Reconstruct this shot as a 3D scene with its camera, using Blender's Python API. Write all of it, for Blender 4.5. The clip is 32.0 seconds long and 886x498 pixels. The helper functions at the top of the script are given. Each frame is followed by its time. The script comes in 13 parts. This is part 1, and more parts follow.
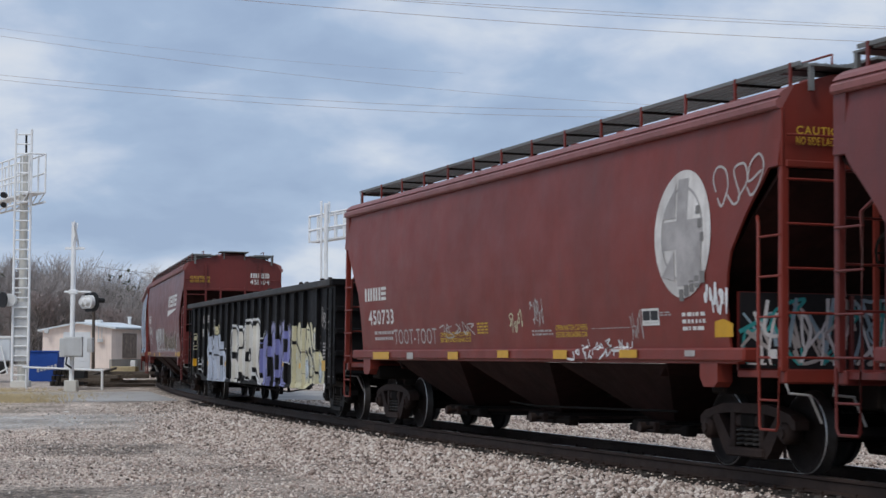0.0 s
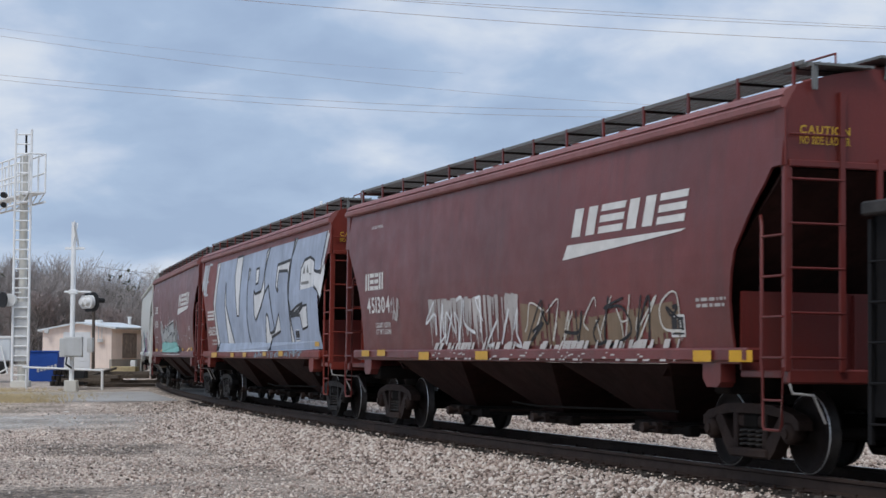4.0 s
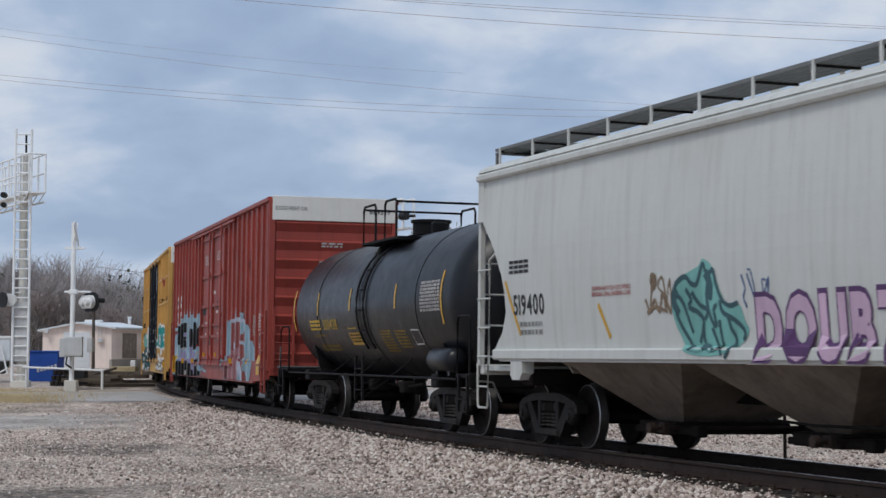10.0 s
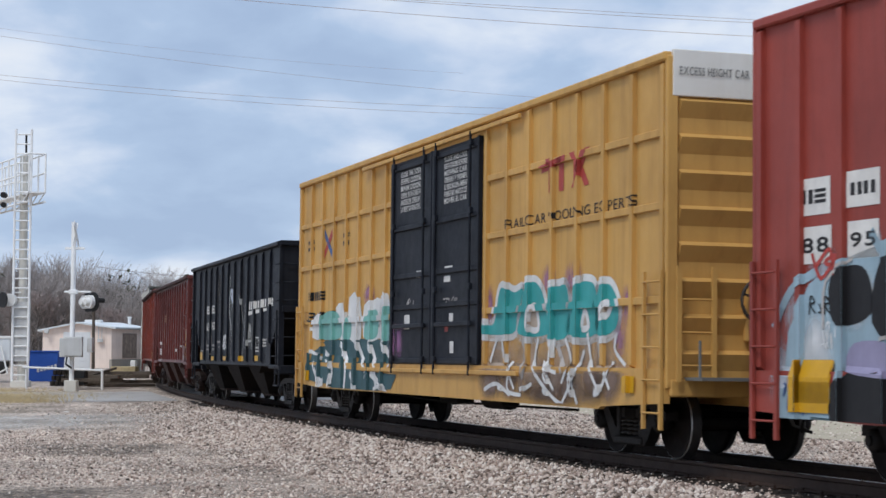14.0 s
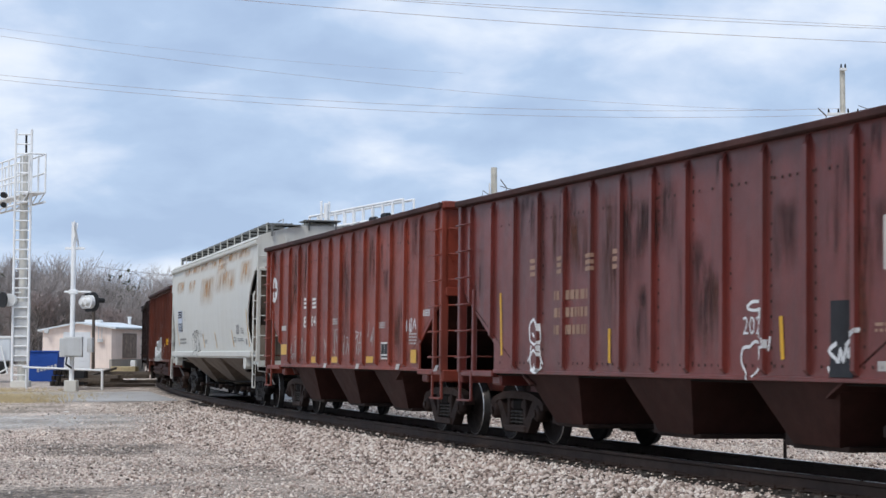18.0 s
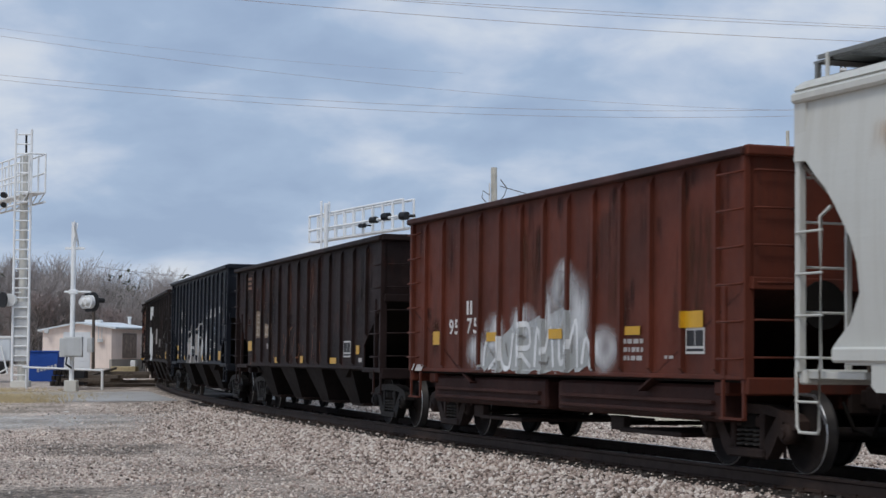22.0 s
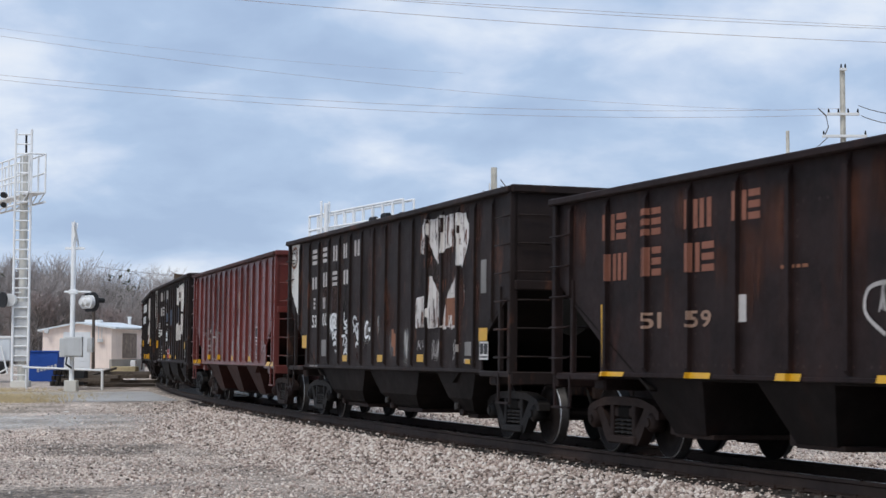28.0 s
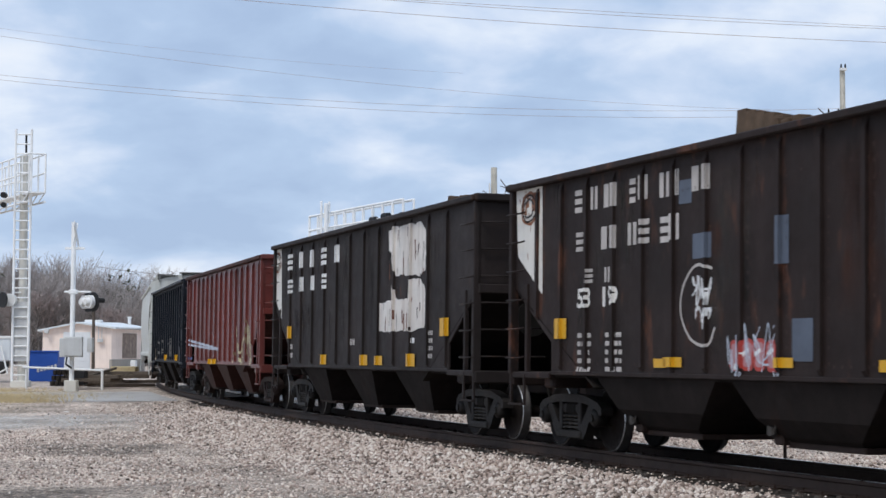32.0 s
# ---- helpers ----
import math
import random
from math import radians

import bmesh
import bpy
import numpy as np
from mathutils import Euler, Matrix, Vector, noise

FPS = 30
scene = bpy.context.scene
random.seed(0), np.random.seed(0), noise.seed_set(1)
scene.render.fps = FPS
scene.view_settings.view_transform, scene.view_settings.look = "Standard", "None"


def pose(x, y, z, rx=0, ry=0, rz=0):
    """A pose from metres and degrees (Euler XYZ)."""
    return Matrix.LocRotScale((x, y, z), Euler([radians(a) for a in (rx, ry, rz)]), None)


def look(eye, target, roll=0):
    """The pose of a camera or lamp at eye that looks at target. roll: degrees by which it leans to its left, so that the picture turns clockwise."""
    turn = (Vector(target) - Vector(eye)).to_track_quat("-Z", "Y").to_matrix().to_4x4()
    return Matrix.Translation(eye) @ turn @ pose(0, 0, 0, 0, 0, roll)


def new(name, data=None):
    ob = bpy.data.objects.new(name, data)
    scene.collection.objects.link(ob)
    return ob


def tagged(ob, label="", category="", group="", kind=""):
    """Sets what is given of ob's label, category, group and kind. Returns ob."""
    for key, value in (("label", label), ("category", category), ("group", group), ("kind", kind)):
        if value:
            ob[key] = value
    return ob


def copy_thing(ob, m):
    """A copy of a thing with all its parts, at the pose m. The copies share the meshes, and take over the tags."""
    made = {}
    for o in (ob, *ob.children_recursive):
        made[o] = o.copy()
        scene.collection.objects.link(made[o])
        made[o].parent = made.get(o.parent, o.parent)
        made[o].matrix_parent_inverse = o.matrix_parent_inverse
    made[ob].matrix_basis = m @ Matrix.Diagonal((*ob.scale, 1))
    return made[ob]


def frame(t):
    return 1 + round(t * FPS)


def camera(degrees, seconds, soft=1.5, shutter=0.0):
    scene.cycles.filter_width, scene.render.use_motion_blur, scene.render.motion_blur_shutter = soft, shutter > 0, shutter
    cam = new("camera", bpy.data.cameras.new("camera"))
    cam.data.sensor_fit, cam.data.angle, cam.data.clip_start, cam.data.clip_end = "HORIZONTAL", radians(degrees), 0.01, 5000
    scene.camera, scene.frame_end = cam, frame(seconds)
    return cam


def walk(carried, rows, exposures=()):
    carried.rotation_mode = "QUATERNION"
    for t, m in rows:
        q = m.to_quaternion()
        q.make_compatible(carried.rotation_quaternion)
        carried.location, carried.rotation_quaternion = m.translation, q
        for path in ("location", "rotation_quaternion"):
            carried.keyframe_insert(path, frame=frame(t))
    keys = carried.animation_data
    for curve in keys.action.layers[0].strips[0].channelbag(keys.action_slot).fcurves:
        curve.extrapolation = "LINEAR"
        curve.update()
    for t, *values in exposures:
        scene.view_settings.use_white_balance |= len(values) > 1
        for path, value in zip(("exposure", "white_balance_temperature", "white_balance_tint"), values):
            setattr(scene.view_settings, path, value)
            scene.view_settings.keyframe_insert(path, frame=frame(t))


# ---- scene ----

# ---- camera: stands still beside the line, long lens ----
EYE_Z = 1.364
cam = camera(27.216, 32.0, shutter=0.12)
walk(cam, [(0, pose(0, 0, EYE_Z, 93.267, 0, 0)), (32.0, pose(0, 0, EYE_Z, 93.267, 0, 0))],
     [(0, -0.12), (1, 0.05), (2, -0.03), (3, -0.09), (6, 0.06), (7, 0.0), (8, 0.08), (9, 0.06), (10, -0.18), (11, -0.03), (12, 0.17), (13, 0.2), (14, 0.1), (17, 0.2), (18, 0.25), (19, 0.25), (20, -0.05), (21, -0.25), (22, -0.16), (23, 0.05), (24, 0.18), (25, 0.24), (28, 0.13), (29, 0.17), (31, 0.2), (32.0, 0.2)])

# ---- light: bright overcast ----
world = bpy.data.worlds.new("overcast")
scene.world = world
world.use_nodes = True


def build_sky():
    nt = world.node_tree
    nt.nodes.clear()
    out = nt.nodes.new("ShaderNodeOutputWorld")
    bg = nt.nodes.new("ShaderNodeBackground")
    sky = nt.nodes.new("ShaderNodeTexSky")
    sky.sky_type, sky.sun_disc = "NISHITA", False
    sky.sun_elevation, sky.sun_rotation = radians(58), radians(212)
    sky.dust_density, sky.air_density = 1.0, 1.0
    # cloud deck: the view's direction carried up to a level sheet, so that clouds flatten towards the horizon
    tc = nt.nodes.new("ShaderNodeTexCoord")
    sep = nt.nodes.new("ShaderNodeSeparateXYZ")
    nt.links.new(tc.outputs["Generated"], sep.inputs[0])

    def calc(op, a, c):
        n = nt.nodes.new("ShaderNodeMath")
        n.operation = op
        for i, v in enumerate((a, c)):
            if isinstance(v, (int, float)):
                n.inputs[i].default_value = v
            else:
                nt.links.new(v, n.inputs[i])
        return n.outputs[0]

    lift = calc("ADD", calc("ABSOLUTE", sep.outputs[2], 0), 0.34)
    flat = nt.nodes.new("ShaderNodeCombineXYZ")
    nt.links.new(calc("DIVIDE", sep.outputs[0], lift), flat.inputs[0])
    nt.links.new(calc("DIVIDE", sep.outputs[1], lift), flat.inputs[1])

    def cloud(scale, detail, rough, twist, seed):
        n = nt.nodes.new("ShaderNodeTexNoise")
        n.inputs["Scale"].default_value, n.inputs["Detail"].default_value = scale, detail
        n.inputs["Roughness"].default_value, n.inputs["Distortion"].default_value = rough, twist
        mp = nt.nodes.new("ShaderNodeMapping")
        mp.inputs["Location"].default_value = seed
        nt.links.new(flat.outputs[0], mp.inputs[0])
        nt.links.new(mp.outputs[0], n.inputs["Vector"])
        return n.outputs["Fac"]

    f = calc("ADD", calc("MULTIPLY", cloud(2.0, 2.0, 0.5, 0.0, (7.3, 2.9, 1.4)), 0.45), calc("MULTIPLY", cloud(5.2, 6.0, 0.52, 0.15, (0.3, 2.2, 5.1)), 0.55))
    ramp = nt.nodes.new("ShaderNodeValToRGB")
    el = ramp.color_ramp.elements
    el[0].position, el[0].color = 0.38, (0.40, 0.525, 0.745, 1)
    el[1].position, el[1].color = 0.68, (0.94, 0.96, 1.01, 1)
    for pos, colour in ((0.46, (0.465, 0.60, 0.82, 1)), (0.53, (0.62, 0.725, 0.91, 1)), (0.58, (0.76, 0.84, 0.97, 1))):
        e = el.new(pos)
        e.color = colour
    nt.links.new(f, ramp.inputs[0])
    mix = nt.nodes.new("ShaderNodeMix")
    mix.data_type = "RGBA"
    mix.inputs["Factor"].default_value = 0.93
    gain = nt.nodes.new("ShaderNodeVectorMath")
    gain.operation = "SCALE"
    gain.inputs["Scale"].default_value = 9.0
    nt.links.new(ramp.outputs[0], gain.inputs[0])
    nt.links.new(sky.outputs[0], mix.inputs["A"])
    nt.links.new(gain.outputs[0], mix.inputs["B"])
    nt.links.new(mix.outputs["Result"], bg.inputs["Color"])
    bg.inputs["Strength"].default_value = 0.10
    nt.links.new(bg.outputs[0], out.inputs[0])


build_sky()
sun_data = bpy.data.lights.new("sun", "SUN")
sun_data.energy, sun_data.angle, sun_data.color = 1.5, radians(16), (1.0, 0.96, 0.9)
sun = new("sun", sun_data)
sun.matrix_world = look((-26, -22, 70), (0, 20, 0))


# ---- mesh building ----
class Mesh:
    """Collects faces of one part."""

    def __init__(self):
        self.v, self.f, self.s, self.m = [], [], [], []

    def add(self, verts, faces, smooth=False, mat=0):
        n = len(self.v)
        self.v.extend(tuple(p) for p in verts)
        self.f.extend(tuple(n + i for i in fc) for fc in faces)
        self.s.extend([smooth] * len(faces))
        self.m.extend([mat] * len(faces))
        return self

    def box(self, x0, x1, y0, y1, z0, z1, b=0.0):
        x0, x1, y0, y1, z0, z1 = min(x0, x1), max(x0, x1), min(y0, y1), max(y0, y1), min(z0, z1), max(z0, z1)
        if b <= 0:
            vs = [(x, y, z) for x in (x0, x1) for y in (y0, y1) for z in (z0, z1)]
            return self.add(vs, [(0, 1, 3, 2), (4, 6, 7, 5), (0, 4, 5, 1), (2, 3, 7, 6), (0, 2, 6, 4), (1, 5, 7, 3)])
        b = min(b, (x1 - x0) / 2.2, (y1 - y0) / 2.2, (z1 - z0) / 2.2)
        vs, at_ = [], {}
        for i in (0, 1):
            for j in (0, 1):
                for k in (0, 1):
                    x, y, z = (x0, x1)[i], (y0, y1)[j], (z0, z1)[k]
                    dx, dy, dz = b * (1 - 2 * i), b * (1 - 2 * j), b * (1 - 2 * k)
                    at_[i, j, k] = len(vs)
                    vs += [(x, y + dy, z + dz), (x + dx, y, z + dz), (x + dx, y + dy, z)]
        fs = []
        for i in (0, 1):
            q = [at_[i, 0, 0], at_[i, 1, 0], at_[i, 1, 1], at_[i, 0, 1]]
            fs.append(tuple(q if i else q[::-1]))
            q = [at_[0, i, 0] + 1, at_[0, i, 1] + 1, at_[1, i, 1] + 1, at_[1, i, 0] + 1]
            fs.append(tuple(q if i else q[::-1]))
            q = [at_[0, 0, i] + 2, at_[1, 0, i] + 2, at_[1, 1, i] + 2, at_[0, 1, i] + 2]
            fs.append(tuple(q if i else q[::-1]))
        for i in (0, 1):
            for j in (0, 1):
                fs.append((at_[0, i, j] + 1, at_[1, i, j] + 1, at_[1, i, j] + 2, at_[0, i, j] + 2))
                fs.append((at_[i, 0, j], at_[i, 1, j], at_[i, 1, j] + 2, at_[i, 0, j] + 2))
                fs.append((at_[i, j, 0], at_[i, j, 1], at_[i, j, 1] + 1, at_[i, j, 0] + 1))
                for k in (0, 1):
                    fs.append((at_[i, j, k], at_[i, j, k] + 1, at_[i, j, k] + 2))
        return self.add(vs, fs)

    def prism_x(self, poly, x0, x1, smooth=False):
        """poly of (y, z), pushed from x0 to x1."""
        n = len(poly)
        vs = [(x0, y, z) for y, z in poly] + [(x1, y, z) for y, z in poly]
        self.add(vs, [(i, (i + 1) % n, n + (i + 1) % n, n + i) for i in range(n)], smooth)
        return self.add(vs, [tuple(range(n))[::-1], tuple(range(n, 2 * n))])

    def prism_y(self, poly, y0, y1):
        """poly of (x, z), pushed from y0 to y1."""
        n = len(poly)
        vs = [(x, y0, z) for x, z in poly] + [(x, y1, z) for x, z in poly]
        return self.add(vs, [(i, (i + 1) % n, n + (i + 1) % n, n + i) for i in range(n)] + [tuple(range(n))[::-1], tuple(range(n, 2 * n))])

    def slab(self, a, b, c, d, t):
        """A plate with the corners a b c d, thickened by t against its normal."""
        a, b, c, d = map(Vector, (a, b, c, d))
        n = (b - a).cross(d - a).normalized() * t
        vs = [a, b, c, d, a - n, b - n, c - n, d - n]
        return self.add(vs, [(0, 1, 2, 3), (7, 6, 5, 4), (0, 4, 5, 1), (1, 5, 6, 2), (2, 6, 7, 3), (3, 7, 4, 0)])

    def tube(self, pts, r, n=6, r1=None, caps=True, smooth=True):
        pts = [Vector(p) for p in pts]
        m = len(pts)
        vs = []
        up = Vector((0, 0, 1))
        for i, p in enumerate(pts):
            d = (pts[min(i + 1, m - 1)] - pts[max(i - 1, 0)]).normalized()
            a = d.cross(up)
            if a.length < 0.05:
                a = d.cross(Vector((1, 0, 0)))
            a.normalize()
            b = d.cross(a)
            rr = r if r1 is None else r + (r1 - r) * i / (m - 1)
            vs += [p + (a * math.cos(2 * math.pi * k / n) + b * math.sin(2 * math.pi * k / n)) * rr for k in range(n)]
        fs = [(i * n + k, i * n + (k + 1) % n, (i + 1) * n + (k + 1) % n, (i + 1) * n + k) for i in range(m - 1) for k in range(n)]
        self.add(vs, fs, smooth)
        if caps:
            self.add(vs, [tuple(range(n))[::-1], tuple(range((m - 1) * n, m * n))])
        return self

    def lathe_y(self, prof, cx, cz, n=24, smooth=True, mats=None):
        """prof of (r, y) turned about the y axis through (cx, cz)."""
        m = len(prof)
        vs = [(cx + r * math.cos(2 * math.pi * k / n), y, cz + r * math.sin(2 * math.pi * k / n)) for r, y in prof for k in range(n)]
        for i in range(m - 1):
            self.add([], [], smooth)
        base = len(self.v)
        self.v.extend(vs)
        for i in range(m - 1):
            for k in range(n):
                self.f.append((base + i * n + k, base + i * n + (k + 1) % n, base + (i + 1) * n + (k + 1) % n, base + (i + 1) * n + k))
                self.s.append(smooth)
                self.m.append(mats[i] if mats else 0)
        return self

    def welded(self):
        """Joins faces that meet in the same points, so that a stroke is one piece."""
        seen, where, kept = {}, [], []
        for p in self.v:
            key = tuple(round(c, 5) for c in p)
            if key not in seen:
                seen[key] = len(kept)
                kept.append(p)
            where.append(seen[key])
        faces = [tuple(dict.fromkeys(where[i] for i in f)) for f in self.f]
        good = [i for i, f in enumerate(faces) if len(f) > 2]
        self.v, self.f, self.s, self.m = kept, [faces[i] for i in good], [self.s[i] for i in good], [self.m[i] for i in good]
        return self

    def done(self, name):
        me = bpy.data.meshes.new(name)
        me.from_pydata(self.v, [], self.f)
        me.polygons.foreach_set("use_smooth", self.s)
        me.polygons.foreach_set("material_index", self.m)
        return me


def part(name, me, mat, parent=None, label="", m=None):
    """Links one mesh as one object under a thing or a part."""
    if isinstance(me, Mesh):
        me = me.done(name)
    if mat is not None and not me.materials:
        for one in (mat if isinstance(mat, (list, tuple)) else [mat]):
            me.materials.append(one)
    ob = new(name, me)
    ob.parent = parent
    if m is not None:
        ob.matrix_basis = m
    return tagged(ob, label) if label else ob


def thing(name, label, category, group="", m=None, kind=""):
    ob = tagged(new(name), label, category, group, kind)
    ob.empty_display_size = 0.3
    if m is not None:
        ob.matrix_basis = m
    return ob


# ---- materials ----
def surface(name, col, rough=0.65, metal=0.0, var=0.25, scale=0.8, dirt=None, dirt_amt=0.0, streak=0.0, rust=0.0,
            rust_col=(0.16, 0.06, 0.025), bump=0.15, bscale=30.0, coords="Object", shift=0.0, spec=0.22, alpha=0.0, thin=None):
    mat = bpy.data.materials.new(name)
    mat.use_nodes = True
    nt = mat.node_tree
    p = nt.nodes["Principled BSDF"]
    tc = nt.nodes.new("ShaderNodeTexCoord")
    mp = nt.nodes.new("ShaderNodeMapping")
    mp.inputs["Location"].default_value = (shift * 7.3, shift * 3.1, shift * 1.7)
    nt.links.new(tc.outputs[coords], mp.inputs[0])

    def noise_node(sc, detail, stretch=None):
        n = nt.nodes.new("ShaderNodeTexNoise")
        n.inputs["Scale"].default_value, n.inputs["Detail"].default_value = sc, detail
        n.inputs["Roughness"].default_value = 0.62
        src = mp.outputs[0]
        if stretch:
            m2 = nt.nodes.new("ShaderNodeMapping")
            m2.inputs["Scale"].default_value = stretch
            nt.links.new(src, m2.inputs[0])
            src = m2.outputs[0]
        nt.links.new(src, n.inputs["Vector"])
        return n.outputs["Fac"]

    def spread(src, lo, hi, top):
        r = nt.nodes.new("ShaderNodeMapRange")
        r.inputs["From Min"].default_value, r.inputs["From Max"].default_value = lo, hi
        r.inputs["To Max"].default_value = top
        nt.links.new(src, r.inputs["Value"])
        return r.outputs[0]

    def blend(a, b, fac):
        m3 = nt.nodes.new("ShaderNodeMix")
        m3.data_type = "RGBA"
        nt.links.new(fac, m3.inputs["Factor"])
        for sock, val in ((m3.inputs["A"], a), (m3.inputs["B"], b)):
            if isinstance(val, tuple):
                sock.default_value = (*val, 1)
            else:
                nt.links.new(val, sock)
        return m3.outputs["Result"]

    dark = tuple(c * (1 - var) for c in col)
    light = tuple(min(1, c * (1 + var) + 0.012 * var) for c in col)
    cur = blend(dark, light, spread(noise_node(scale, 5), 0.32, 0.68, 1))
    cur = blend(cur, tuple(c * 0.7 for c in col), spread(noise_node(scale * 14, 6), 0.5, 0.8, var * 1.6))
    if streak:
        cur = blend(cur, dirt or dark, spread(noise_node(1.0, 4, (5.0, 5.0, 0.35)), 0.48, 0.75, streak))
    if dirt_amt:
        cur = blend(cur, dirt or dark, spread(noise_node(0.5, 8), 0.42, 0.72, dirt_amt))
    if rust:
        cur = blend(cur, rust_col, spread(noise_node(1.6, 9, (1.6, 1.6, 0.55)), 0.64 - 0.16 * rust, 0.72 - 0.1 * rust, min(1, rust * 1.3)))
    if isinstance(cur, tuple):
        p.inputs["Base Color"].default_value = (*cur, 1)
    else:
        nt.links.new(cur, p.inputs["Base Color"])
    p.inputs["Metallic"].default_value = metal
    p.inputs["Specular IOR Level"].default_value = spec
    rr = nt.nodes.new("ShaderNodeMapRange")
    rr.inputs["To Min"].default_value, rr.inputs["To Max"].default_value = max(0.05, rough - 0.15), min(1, rough + 0.15)
    nt.links.new(noise_node(scale * 5, 4), rr.inputs["Value"])
    nt.links.new(rr.outputs[0], p.inputs["Roughness"])
    if alpha:
        # worn-through paint: patchy cover that thins out towards its edge
        at_ = nt.nodes.new("ShaderNodeAttribute")
        at_.attribute_name = "cover"
        mul = nt.nodes.new("ShaderNodeMath")
        mul.operation = "MULTIPLY"
        nt.links.new(at_.outputs["Fac"], mul.inputs[0])
        nt.links.new(spread(noise_node(1.0, 7, (7.0, 7.0, 1.1)), *(thin or (0.36, 0.62)), abs(alpha)), mul.inputs[1])
        nt.links.new(mul.outputs[0], p.inputs["Alpha"])
    if bump:
        b = nt.nodes.new("ShaderNodeBump")
        b.inputs["Strength"].default_value, b.inputs["Distance"].default_value = bump, 0.02
        nt.links.new(noise_node(bscale, 5), b.inputs["Height"])
        nt.links.new(b.outputs[0], p.inputs["Normal"])
    return mat


